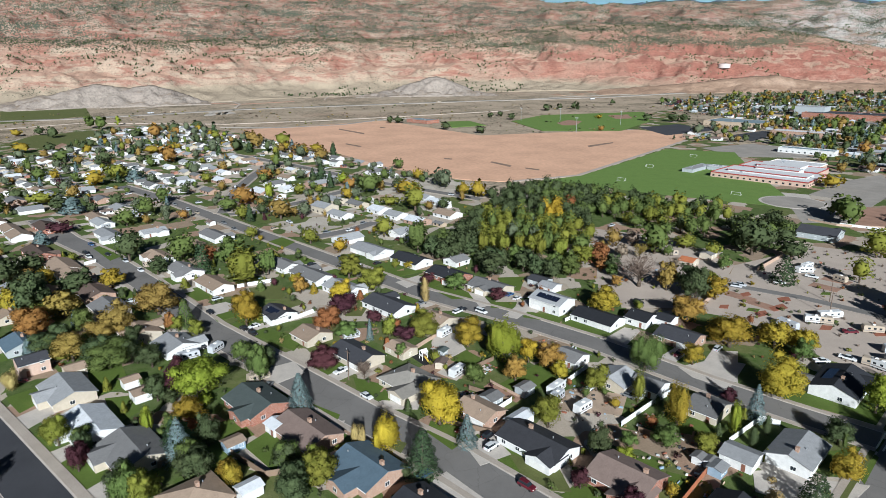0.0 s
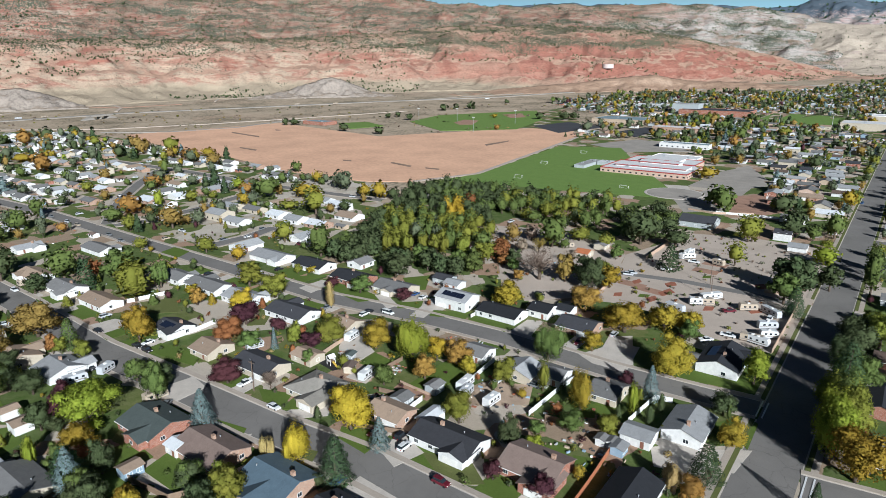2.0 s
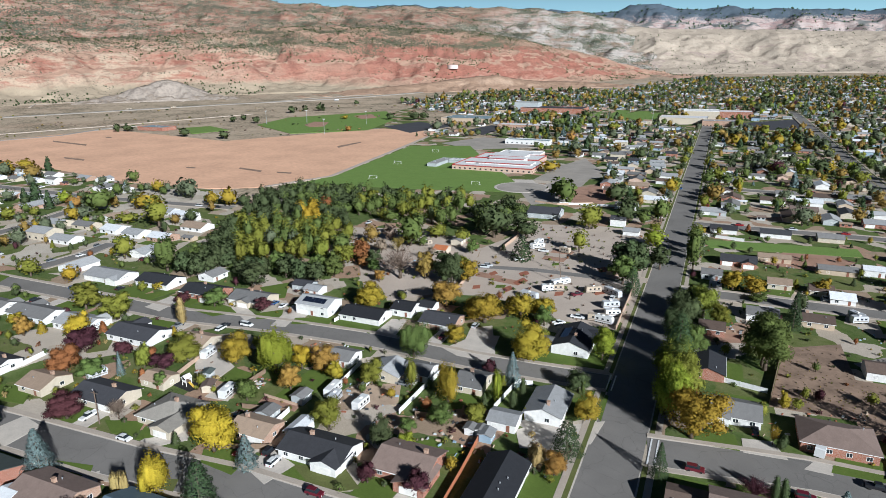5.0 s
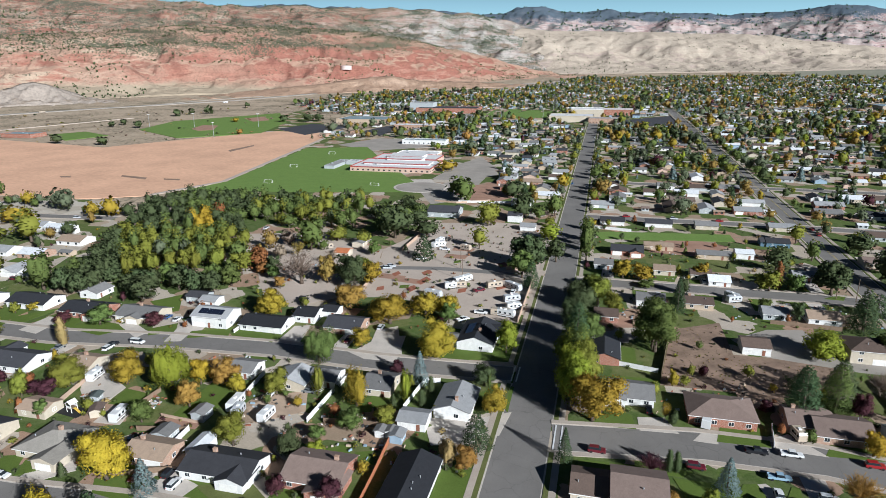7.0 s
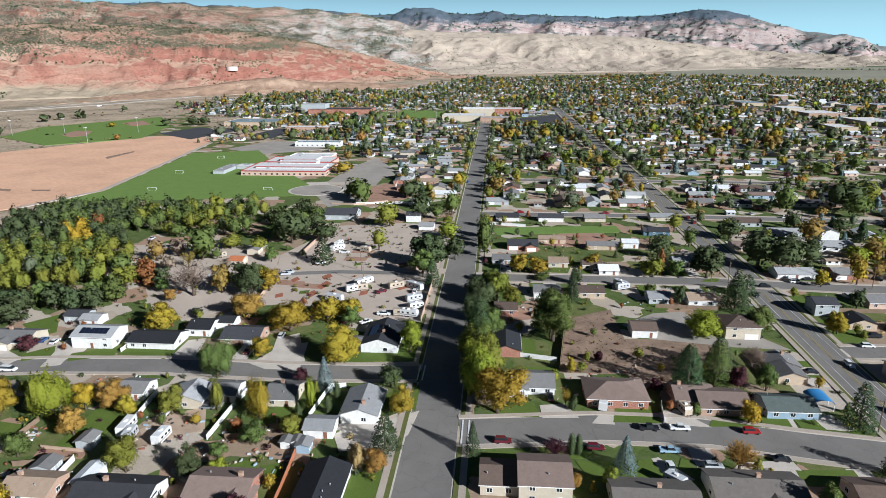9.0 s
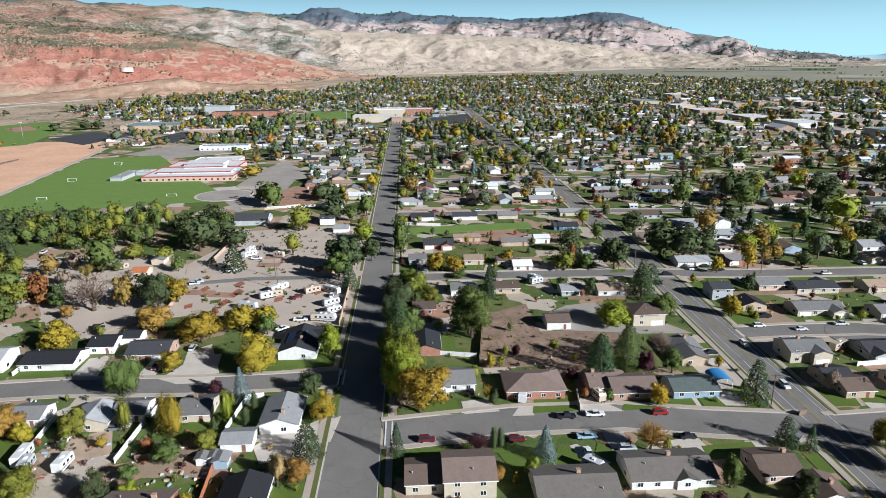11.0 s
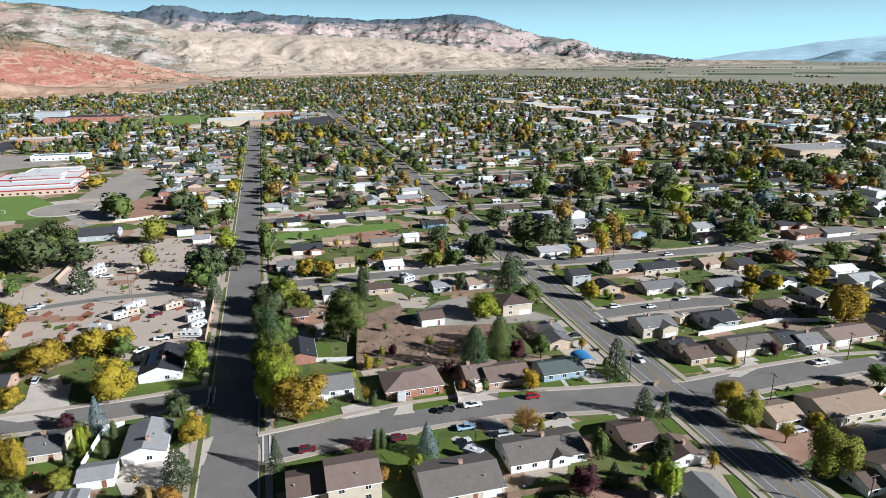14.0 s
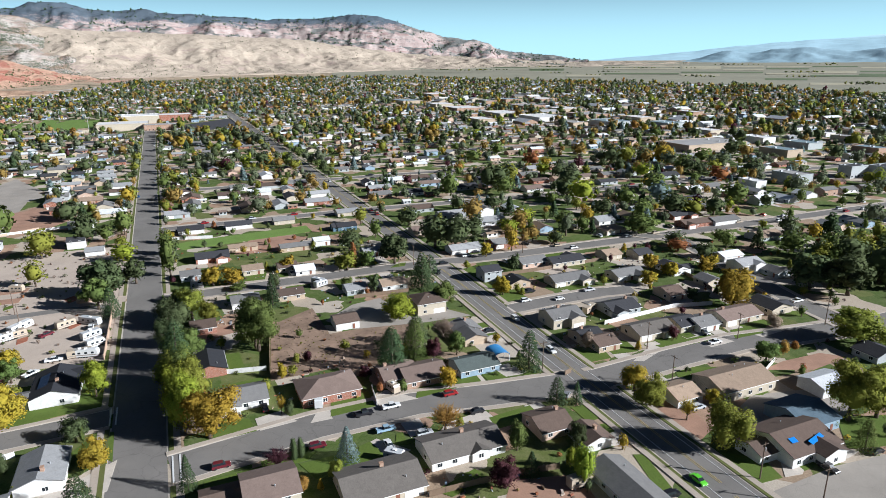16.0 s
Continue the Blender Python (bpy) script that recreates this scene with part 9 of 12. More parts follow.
tree(-194.9, 233.0, 10.9, 10.3, 'round', 'dark', 1, where='in a dense grove')
tree(-198.3, 230.2, 10.7, 12.7, 'round', 'dark', 1, where='in a dense grove')
tree(75.7, 294.3, 10.3, 13.6, 'round', 'olive', 1)
tree(-268.6, 144.8, 17.0, 9.2, 'tall', 'green', 1)
tree(-191.0, 238.9, 11.7, 11.2, 'round', 'green', 1, where='in a dense grove')
tree(213.6, 220.0, 7.4, 7.6, 'round', 'gold', 1)
tree(-227.2, 206.3, 5.7, 1.9, 'column', 'dark', 1)
tree(-204.1, 229.5, 9.0, 13.0, 'round', 'dark', 1, where='in a dense grove')
tree(-152.6, 266.8, 9.1, 9.3, 'round', 'dark', 1)
tree(86.4, 295.0, 8.8, 9.1, 'round', 'green', 1)
tree(79.8, 297.1, 13.9, 3.6, 'column', 'rust', 1)
tree(-191.4, 241.1, 9.8, 10.5, 'round', 'dark', 1, where='in a dense grove')
tree(-157.5, 265.0, 6.7, 7.5, 'round', 'rust', 1, where='by the gravel drive')
tree(214.1, 222.1, 6.9, 8.6, 'round', 'gold', 1)
tree(-167.0, 261.1, 12.1, 12.8, 'round', 'olive', 1, where='in a dense grove')
tree(49.0, 306.4, 8.0, 8.8, 'round', 'gold', 1)
tree(100.6, 294.3, 15.1, 18.0, 'round', 'dark', 1)
tree(-223.0, 219.5, 11.5, 10.2, 'round', 'dark', 1, where='in a dense grove')
tree(-309.8, 47.2, 7.0, 12.3, 'round', 'olive', 1)
tree(256.7, 180.8, 17.2, 19.9, 'round', 'dark', 1)
tree(-131.1, 285.4, 8.1, 9.3, 'bare', 'twig', 1)
tree(-306.5, 71.6, 12.3, 17.2, 'round', 'dark', 1)
tree(211.4, 233.2, 8.2, 6.9, 'round', 'gold', 1)
tree(-162.3, 269.7, 12.4, 12.7, 'round', 'rust', 1)
tree(265.9, 168.8, 19.3, 22.2, 'round', 'dark', 1)
tree(-303.4, 84.9, 9.8, 11.7, 'round', 'gold', 1)
tree(-220.6, 226.3, 12.0, 10.8, 'round', 'dark', 1, where='in a dense grove')
tree(-20.0, 315.7, 12.2, 12.5, 'round', 'dark', 1)
tree(213.7, 234.2, 7.2, 8.4, 'round', 'gold', 1)
tree(-87.4, 305.4, 13.2, 13.2, 'pine', 'pine', 1)
tree(232.8, 218.7, 8.1, 8.6, 'round', 'gold', 1)
tree(-232.0, 220.3, 12.7, 10.2, 'round', 'dark', 1, where='in a dense grove')
tree(-229.6, 223.8, 10.5, 11.0, 'round', 'dark', 1, where='in a dense grove')
tree(-295.5, 124.4, 15.7, 10.9, 'pine', 'pine', 1)
tree(-183.0, 263.4, 14.1, 9.7, 'tall', 'olive', 1, where='in a dense grove')
tree(-5.0, 320.7, 23.2, 10.9, 'tall', 'green', 1, where='by the road')
tree(148.1, 284.9, 8.2, 6.7, 'round', 'gold', 1)
tree(-290.3, 138.2, 16.9, 17.5, 'round', 'green', 1)
tree(-192.1, 259.8, 13.3, 6.7, 'tall', 'olive', 1, where='in a dense grove')
tree(-230.8, 227.2, 11.1, 12.8, 'round', 'dark', 1)
tree(-307.2, 107.0, 9.5, 11.1, 'round', 'dark', 1)
tree(-222.7, 237.4, 9.1, 11.3, 'round', 'dark', 1, where='in a dense grove')
tree(-167.8, 279.3, 9.6, 10.5, 'round', 'ochre', 1, where='by the gravel drive')
tree(104.6, 308.9, 11.5, 16.9, 'round', 'dark', 1)
tree(-321.1, 57.2, 10.9, 14.3, 'round', 'dark', 1)
tree(-225.3, 235.8, 15.6, 9.5, 'tall', 'dark', 1, where='in a dense grove')
tree(-185.8, 268.5, 13.9, 9.3, 'tall', 'olive', 1, where='in a dense grove')
tree(-115.0, 306.0, 8.4, 7.5, 'round', 'green', 1)
tree(-197.3, 261.1, 11.9, 9.7, 'round', 'olive', 1, where='in a dense grove')
tree(240.8, 222.2, 7.1, 10.0, 'round', 'gold', 1)
tree(-232.2, 232.3, 9.2, 11.5, 'round', 'dark', 1, where='in a dense grove')
tree(276.7, 177.4, 11.8, 11.6, 'round', 'dark', 1, where='in a dense grove')
tree(273.1, 183.1, 12.4, 11.9, 'round', 'green', 1, where='in a dense grove')
tree(-210.9, 252.6, 13.5, 9.0, 'tall', 'olive', 1, where='in a dense grove')
tree(-244.3, 221.2, 20.5, 17.0, 'tall', 'green', 1)
tree(-160.6, 288.5, 8.2, 7.4, 'round', 'twig', 1, where='by the gravel drive')
tree(-219.9, 246.3, 13.7, 7.3, 'tall', 'olive', 1, where='in a dense grove')
tree(274.9, 183.3, 12.6, 8.8, 'round', 'olive', 1)
tree(-224.2, 242.8, 10.0, 9.8, 'round', 'dark', 1, where='in a dense grove')
tree(-193.1, 268.3, 15.0, 8.4, 'tall', 'green', 1, where='in a dense grove')
tree(-205.4, 259.9, 11.2, 8.8, 'tall', 'olive', 1, where='in a dense grove')
tree(-153.3, 293.7, 8.9, 8.8, 'bare', 'ochre', 1, where='by the gravel drive')
tree(-237.0, 232.7, 11.3, 12.9, 'round', 'green', 1, where='in a dense grove')
TAKEN = set()


# ---- joined greenery and far roofs ----
class Heap:
    """Many small pieces joined into one mesh with several materials."""

    def __init__(self):
        self.v, self.q, self.m, self.mats, self.n, self.nrm = [], [], [], [], 0, []

    def slot(self, material):
        if material not in self.mats:
            self.mats.append(material)
        return self.mats.index(material)

    def quads(self, v, q, material, nrm=None):
        self.v.append(v)
        self.nrm.append(np.zeros((len(v), 3)) if nrm is None else nrm)
        self.q.append(q + self.n)
        self.m.append(np.full(len(q), self.slot(material)))
        self.n += len(v)

    def build(self, name):
        v, q, m = np.concatenate(self.v), np.concatenate(self.q), np.concatenate(self.m)
        me = bpy.data.meshes.new(name)
        me.vertices.add(len(v))
        me.vertices.foreach_set("co", v.astype(np.float32).ravel())
        me.loops.add(q.size)
        me.loops.foreach_set("vertex_index", q.astype(np.int32).ravel())
        me.polygons.add(len(q))
        me.polygons.foreach_set("loop_start", np.arange(0, q.size, 4, dtype=np.int32))
        me.polygons.foreach_set("material_index", m.astype(np.int32))
        nrm = np.concatenate(self.nrm)
        soft = np.abs(nrm).sum(1) > 0
        me.polygons.foreach_set("use_smooth", soft[q[:, 0]])
        for k in self.mats:
            me.materials.append(k)
        me.update(calc_edges=True)
        me.validate()
        if soft.any():
            me.normals_split_custom_set_from_vertices(nrm.astype(np.float32))
        return new(name, me)


WOODS, FAR_ROOFS, SCRUB = Heap(), Heap(), Heap()
CARDS = {}


def compact(shape, seed):
    """A close crown for trees further off."""
    rng = random.Random(seed)
    w = 0.28 if shape == "tall" else 0.36
    out = [(0, 0, 0.5, w, 0.42)]
    for i in range(5):
        a = rng.uniform(0, 6.28)
        out.append((0.2 * math.cos(a), 0.2 * math.sin(a), rng.uniform(0.3, 0.7), rng.uniform(0.2, 0.28), rng.uniform(0.18, 0.26)))
    return out


def cards_of(shape, variant, lod):
    """The leaf quads of a crown of unit size."""
    key = (shape, variant, lod)
    if key not in CARDS:
        seed = SHAPES.index(shape) * 50 + variant * 11 + 1
        n, size = ((260, 0.057), (130, 0.078), (34, 0.147), (10, 0.25))[lod]
        if shape == "shrub":
            n, size = int(n * 0.16) + 8, size * 2.1
        if shape in ("spruce", "pine"):
            n = int(n * 1.5)
        rng = np.random.RandomState(seed)
        if shape in ("spruce", "pine"):
            z = 0.06 + 0.9 * (1 - rng.uniform(0, 1, n) ** 0.7)
            a = rng.uniform(0, 6.283, n)
            r = 0.5 * np.clip(1.03 - z, 0, 1) ** 0.75 * rng.uniform(0.4, 1, n) ** 0.5
            p, out = np.stack([r * np.cos(a), r * np.sin(a), z], 1), np.stack([np.cos(a), np.sin(a), np.full(n, 0.45)], 1)
            v, f = leaf_cards(p, size * 1.35, rng, 0.7, out, 0.8)
            nrm = soft_normals(p, out, rng)
        else:
            v, f, nrm = cloud(lobes_of(shape, seed) if shape in ("shrub", "column") else compact(shape, seed), n, size * SLIM.get(shape, (1, 1))[0], seed, inner=0.76, loose=0.65, squash=SLIM.get(shape, (1, 1))[1])
        if shape != "shrub":
            cv, cf = core_of(shape, seed, 1 if lod == 3 else 2)
            if lod < 2:
                cv = (cv - (0, 0, 0.48)) * 0.86 + (0, 0, 0.48)
            f = np.concatenate([f, cf + len(v)])
            v = np.concatenate([v, cv])
            co = (cv - (0, 0, 0.48)) * (3.6, 3.6, 3.6)
            nrm = np.concatenate([nrm, co / np.linalg.norm(co, axis=1)[:, None]])
        CARDS[key] = (v, f, nrm)
    return CARDS[key]


def wood(x, y, h, w, shape="round", tone="green"):
    """A tree joined into the woods."""
    r = math.hypot(x, y)
    lod = 0 if r < 440 else 1 if r < 760 else 2 if r < 1300 else 3
    rng = random.Random(int(x * 13 + y * 7))
    v, f, nrm = cards_of(shape, rng.randrange(4), lod)
    a = rng.uniform(0, 6.283)
    c, s = math.cos(a) * w, math.sin(a) * w
    out = np.empty_like(v)
    out[:, 0], out[:, 1], out[:, 2] = v[:, 0] * c - v[:, 1] * s + x, v[:, 0] * s + v[:, 1] * c + y, v[:, 2] * h + land(x, y)
    no = np.empty_like(nrm)
    ca, sa = math.cos(a) / w, math.sin(a) / w
    no[:, 0], no[:, 1], no[:, 2] = nrm[:, 0] * ca - nrm[:, 1] * sa, nrm[:, 0] * sa + nrm[:, 1] * ca, nrm[:, 2] / h
    WOODS.quads(out, f, M["leaf_" + tone], no / np.linalg.norm(no, axis=1)[:, None])
    if r < 450:
        t = max(0.14, w * 0.03)
        tv = np.array([(x + i * t, y + j * t, land(x, y) + k * h * 0.5) for k in (0, 1) for i, j in ((-1, -1), (1, -1), (1, 1), (-1, 1))], float)
        WOODS.quads(tv, np.array([(0, 1, 5, 4), (1, 2, 6, 5), (2, 3, 7, 6), (3, 0, 4, 7)]), M["bark"])
    spot(x, y, w * 0.35)


def far_house(x, y, az, L, D, roof, wall, h=2.7, yard=False):
    """A house joined into the far roofs: walls, gabled roof, dark windows."""
    c, s = math.cos(radians(az)), math.sin(radians(az))
    z0, rise = land(x, y), D * 0.18

    def put(vs, qs, material):
        a = np.array(vs, float)
        o = np.stack([a[:, 0] * c + a[:, 1] * s + x, -a[:, 0] * s + a[:, 1] * c + y, a[:, 2] + z0], 1)
        FAR_ROOFS.quads(o, np.array(qs), material)
    a, b = L / 2, D / 2
    put([(-a, -b, 0), (a, -b, 0), (a, b, 0), (-a, b, 0), (-a, -b, h), (a, -b, h), (a, b, h), (-a, b, h), (-a, 0, h + rise), (a, 0, h + rise)],
        [(0, 1, 5, 4), (1, 2, 6, 5), (2, 3, 7, 6), (3, 0, 4, 7), (4, 8, 7, 7)[:4], (5, 6, 9, 9)[:4]][:4], M["wall_" + wall])
    put([(-a, -b, h), (-a, 0, h + rise), (-a, 0, h + rise - 0.01), (-a, b, h), (a, -b, h), (a, 0, h + rise), (a, 0, h + rise - 0.01), (a, b, h)], [(3, 2, 1, 0), (4, 5, 6, 7)], M["wall_" + wall])
    e, o = a + 0.4, 0.5
    put([(-e, -b - o, h - o * 0.36), (e, -b - o, h - o * 0.36), (e, 0, h + rise + 0.05), (-e, 0, h + rise + 0.05), (e, b + o, h - o * 0.36), (-e, b + o, h - o * 0.36)], [(0, 1, 2, 3), (3, 2, 4, 5)], M["roof_" + roof])
    if yard:
        for u0, u1, v1, m in ((a * 0.25, a * 0.85, 8.5, "concrete"), (-a, a * 0.1, 7.0, "grass")):
            put([(u0, -b - v1, 0.21), (u1, -b - v1, 0.21), (u1, -b - 0.2, 0.21), (u0, -b - 0.2, 0.21)], [(0, 1, 2, 3)], M[m])
    n = max(2, int(L / 5))
    for i in range(n):
        px = -a + L * (i + 0.5) / n
        for sd in (-1, 1):
            yy = sd * (b + 0.03)
            put([(px - 0.7, yy, 0.9), (px + 0.7, yy, 0.9), (px + 0.7, yy, 2.05), (px - 0.7, yy, 2.05)], [(0, 1, 2, 3)], M["glass"])
    spot(x, y, max(L, D) * 0.5)


def clear_of(x, y, rad):
    """True where no house, tree or street is in the way."""
    i, j = int(x // 40), int(y // 40)
    for key in ((i + u, j + v) for u in (-1, 0, 1) for v in (-1, 0, 1)):
        for px, py, pr in SPOTS.get(key, ()):
            if (px - x) ** 2 + (py - y) ** 2 < (pr + rad) ** 2:
                return False
    for a, b, w in LANES:
        if not (min(a[0], b[0]) - 30 < x < max(a[0], b[0]) + 30 and min(a[1], b[1]) - 30 < y < max(a[1], b[1]) + 30):
            continue
        ax, ay = x - a[0], y - a[1]
        dx, dy = b[0] - a[0], b[1] - a[1]
        k = min(max((ax * dx + ay * dy) / (dx * dx + dy * dy), 0), 1)
        if (ax - k * dx) ** 2 + (ay - k * dy) ** 2 < (w + rad) ** 2:
            return False
    return True


# the greyed green is frequent here, to imitate haze over far trees
TONES = ["green"] * 8 + ["dark"] * 8 + ["haze_sage"] * 17 + ["olive"] * 4 + ["gold"] * 3 + ["ochre"] * 9 + ["orange", "lime", "spruce", "plum", "pine", "pine", "pine", "spruce", "spruce"]
ROOF_MIX = ["grey", "pale", "brown", "tan", "dark", "mauve", "grey", "pale", "white", "dark", "tan", "white", "pale", "grey", "brown"]
WALL_MIX = ["white", "cream", "white", "tan", "grey", "brick", "brickpale", "cream", "pink", "blue"]
TALLY = {"house": 0}


def any_tree(rng, x, y, small=0.0):
    tone = rng.choice(TONES)
    shape = "pine" if tone == "pine" else "spruce" if tone == "spruce" else rng.choice(("round", "round", "spread", "tall", "round"))
    k = rng.random() + 0.5 * fbm(x, y, 140, 3, 6.0)
    h = rng.uniform(4, 8) if k < 0.42 else rng.uniform(7, 12.5) if k < 0.85 else rng.uniform(12, 17.5)
    wood(x, y, h, h * rng.uniform(0.8, 1.15) * (0.6 if shape in ("pine", "spruce", "tall") else 1), shape, tone)


def fill(poly, dx, dy, seed, trees=1.6, pale=False, keep=0.9, own=0):
    """Lots over an outline: a house, its lawn and a tree or two, wherever nothing stands yet."""
    rng = random.Random(seed)
    y = min(p[1] for p in poly)
    row = 0
    while y < max(p[1] for p in poly):
        x = min(p[0] for p in poly) + rng.uniform(0, dx)
        while x < max(p[0] for p in poly):
            a, b = x + rng.uniform(-2.5, 2.5), y + rng.uniform(-2, 2)
            if within(a, b, poly) and rng.random() < keep:
                L, D = (rng.uniform(12.5, 19), rng.uniform(8.5, 12)) if math.hypot(a, b) < 600 else (rng.uniform(10, 15.5), rng.uniform(7.5, 10.5))
                az = 0 if rng.random() < 0.75 else 90
                if clear_of(a, b, 7.5):
                    roof = rng.choice(["pale", "grey", "tan", "grey", "pale", "pale", "white"] if pale else ROOF_MIX)
                    wall = rng.choice(["white", "white", "cream", "white", "brickpale"] if pale else WALL_MIX)
                    if TALLY["house"] < own:
                        TALLY["house"] += 1
                        house(a, b, az, L, D, roof, wall, front=(fr := -1 if row % 2 else 1), detail=1, wing=(rng.choice((-1, 1)) * (L / 2 - 3.5), 6.2, 2.0, -1) if rng.random() < 0.4 else None)
                        if az == 0:
                            patch("lawn", [(a - L * 0.5, b + fr * (D / 2 + 1)), (a + L * 0.15, b + fr * (D / 2 + 1)), (a + L * 0.15, b + fr * (D / 2 + 6.5)), (a - L * 0.5, b + fr * (D / 2 + 6.5))], M["grass"], 0.11, "green mown lawn before a house", "lawn")
                            patch("driveway", [(a + L * 0.2, b + fr * (D / 2 + 0.2)), (a + L * 0.5, b + fr * (D / 2 + 0.2)), (a + L * 0.5, b + fr * (D / 2 + 7)), (a + L * 0.2, b + fr * (D / 2 + 7))], M["concrete"], 0.1, "pale concrete driveway", "driveway")
                    else:
                        far_house(a, b, az if row % 2 else az + 180, L, D, roof, wall, 2.7 if rng.random() < 0.9 else 4.8, True)
            n = trees * 1.15 * (1 + 1.1 * fbm(a, b, 160, 3, 9.0))
            n = int(n) + (rng.random() < n % 1)
            for i in range(n):
                p, q = a + rng.uniform(-0.5, 0.5) * dx, b + rng.uniform(-0.5, 0.5) * dy
                if within(p, q, poly) and clear_of(p, q, 1.2):
                    any_tree(rng, p, q)
            if rng.random() < 0.3:
                p, q = a + rng.uniform(-0.5, 0.5) * dx, b + rng.uniform(-0.5, 0.5) * dy
                if within(p, q, poly) and clear_of(p, q, 2.0):
                    far_house(p, q, rng.choice((0, 90)), rng.uniform(4, 8), rng.uniform(3, 5), rng.choice(ROOF_MIX), rng.choice(WALL_MIX), 2.3)
            x += dx
        y += dy
        row += 1


def hall(pts, h, wall, roof, label, name="building", parapet=0.5, windows=0, edge=None, blocks=()):
    """A flat-roofed building over an outline, with a parapet and a recessed roof."""
    cx, cy = sum(p[0] for p in pts) / len(pts), sum(p[1] for p in pts) / len(pts)
    t = thing(name, cx, cy, label=label, category="building", group="larger buildings")
    loc = [(p[0] - cx, p[1] - cy) for p in pts]
    part("wall", MB().slab(loc, 0, h), M[wall], t)
    inner = [(a * 0.97, b * 0.97) for a, b in loc]
    part("roof", MB().slab(inner, h - 0.2, h + 0.06), M[roof], t)
    for i, (p, q) in enumerate(zip(loc, loc[1:] + loc[:1])):
        d = math.hypot(q[0] - p[0], q[1] - p[1])
        az = math.degrees(math.atan2(q[1] - p[1], q[0] - p[0]))
        part("parapet", MB().box(-0.2, d + 0.2, -0.2, 0.2, h - 0.35, h + parapet), M[edge or wall], t, m=pose(p[0], p[1], 0, 0, 0, az))
        if windows:
            n = int(d / windows)
            for k in range(n):
                part("window", MB().box(-0.9, 0.9, -0.08, 0.08, 1.0, 2.3), M["glass"], t, m=pose(p[0] + (q[0] - p[0]) * (k + 0.5) / n, p[1] + (q[1] - p[1]) * (k + 0.5) / n, 0, 0, 0, az))
    for u0, u1, w0, w1, top in blocks:
        part("roof_block", MB().box(u0 - cx, u1 - cx, w0 - cy, w1 - cy, h - 0.1, top), M["wall_white"], t)
        part("upper_roof", MB().box(u0 - cx - 0.5, u1 - cx + 0.5, w0 - cy - 0.5, w1 - cy + 0.5, top, top + 0.35), M[roof], t)
        part("fascia", MB().box(u0 - cx - 0.6, u1 - cx + 0.6, w0 - cy - 0.62, w0 - cy - 0.52, top - 0.25, top + 0.4), M[edge or "trim"], t)
    rng = random.Random(int(cx + cy))
    for i in range(min(3, int(abs(loc[0][0]) / 6) + 2)):
        k = rng.uniform(0.1, 0.75)
        p = rng.choice(loc)
        part("roof_unit", MB().box(-1.1, 1.1, -0.8, 0.8, h, h + 1.2, 0.1), M["metal"], t, m=pose(p[0] * k, p[1] * k, 0))
    for u in range(int(min(p[0] for p in pts)), int(max(p[0] for p in pts)) + 1, 10):
        for w in range(int(min(p[1] for p in pts)), int(max(p[1] for p in pts)) + 1, 10):
            spot(u, w, 9)
    return t


M["flat_white"] = surface("white_roof_membrane", (0.6, 0.59, 0.58), 0.06, 0.1, 0.7, 1.0, 0.1)
M["red_edge"] = surface("dark_red_fascia", (0.3, 0.05, 0.045), 0.5, 0.1, 0.5)
M["flat_grey"] = surface("grey_roof_membrane", (0.3, 0.29, 0.28), 0.06, 0.15, 0.8, 1.0, 0.1)
M["flat_blue"] = surface("blue_metal_roof", (0.2, 0.26, 0.28), 0.2, 0.1, 0.5, 2.0, 0.1)
hall([(-230, 556), (-152, 556), (-152, 606), (-230, 606)], 4.2, 'wall_pink', 'flat_white', 'pink brick school with stepped white roofs', windows=5, edge='red_edge', blocks=((-222, -158, 572, 590, 5.6), (-205, -170, 590, 604, 7.2)))
hall([(-226, 607), (-160, 607), (-160, 640), (-226, 640)], 4.6, 'wall_pink', 'flat_white', 'school block with flat white roof', edge='red_edge', blocks=((-212, -176, 612, 634, 6.4),))
hall([(-212, 641), (-168, 641), (-168, 664), (-212, 664)], 5.0, 'wall_pink', 'flat_white', 'school block with flat white roof', edge='trim')
hall([(-259, 562), (-249, 562), (-249, 602), (-259, 602)], 3.0, 'wall_grey', 'flat_grey', 'low narrow school annex with grey roof', parapet=0.15)
hall([(-248, 590), (-231, 590), (-231, 603), (-248, 603)], 3.2, 'wall_grey', 'flat_white', 'covered walk with white roof beside the school', parapet=0.15)
hall([(-431.3, 993.4), (-347.3, 993.4), (-347.3, 1053.4), (-431.3, 1053.4)], 6.5, 'wall_tan', 'flat_blue', 'long tan hall with blue grey roof', windows=9)
hall([(-360.6, 1219.8), (-239.9, 1219.8), (-239.9, 1279.8), (-360.6, 1279.8)], 9, 'wall_brick', 'roof_dark', 'long red brick high school with dark roof')
hall([(-380.7, 1245.8), (-333.3, 1245.8), (-333.3, 1279.8), (-380.7, 1279.8)], 17, 'wall_grey', 'flat_grey', 'tall dark grey stage tower of the school')
hall([(-485.2, 1336.0), (-410.6, 1336.0), (-410.6, 1376.0), (-485.2, 1376.0)], 6, 'wall_grey', 'flat_white', 'low white roofed hall', windows=9)
hall([(-91.2, 1085.1), (-19.1, 1085.1), (-19.1, 1135.1), (-91.2, 1135.1)], 9, 'wall_cream', 'flat_white', 'large cream church hall with white roof')
hall([(-59.6, 1172.9), (-3.4, 1172.9), (-3.4, 1212.9), (-59.6, 1212.9)], 14, 'wall_cream', 'flat_white', 'tall cream hall with white roof', edge='trim')
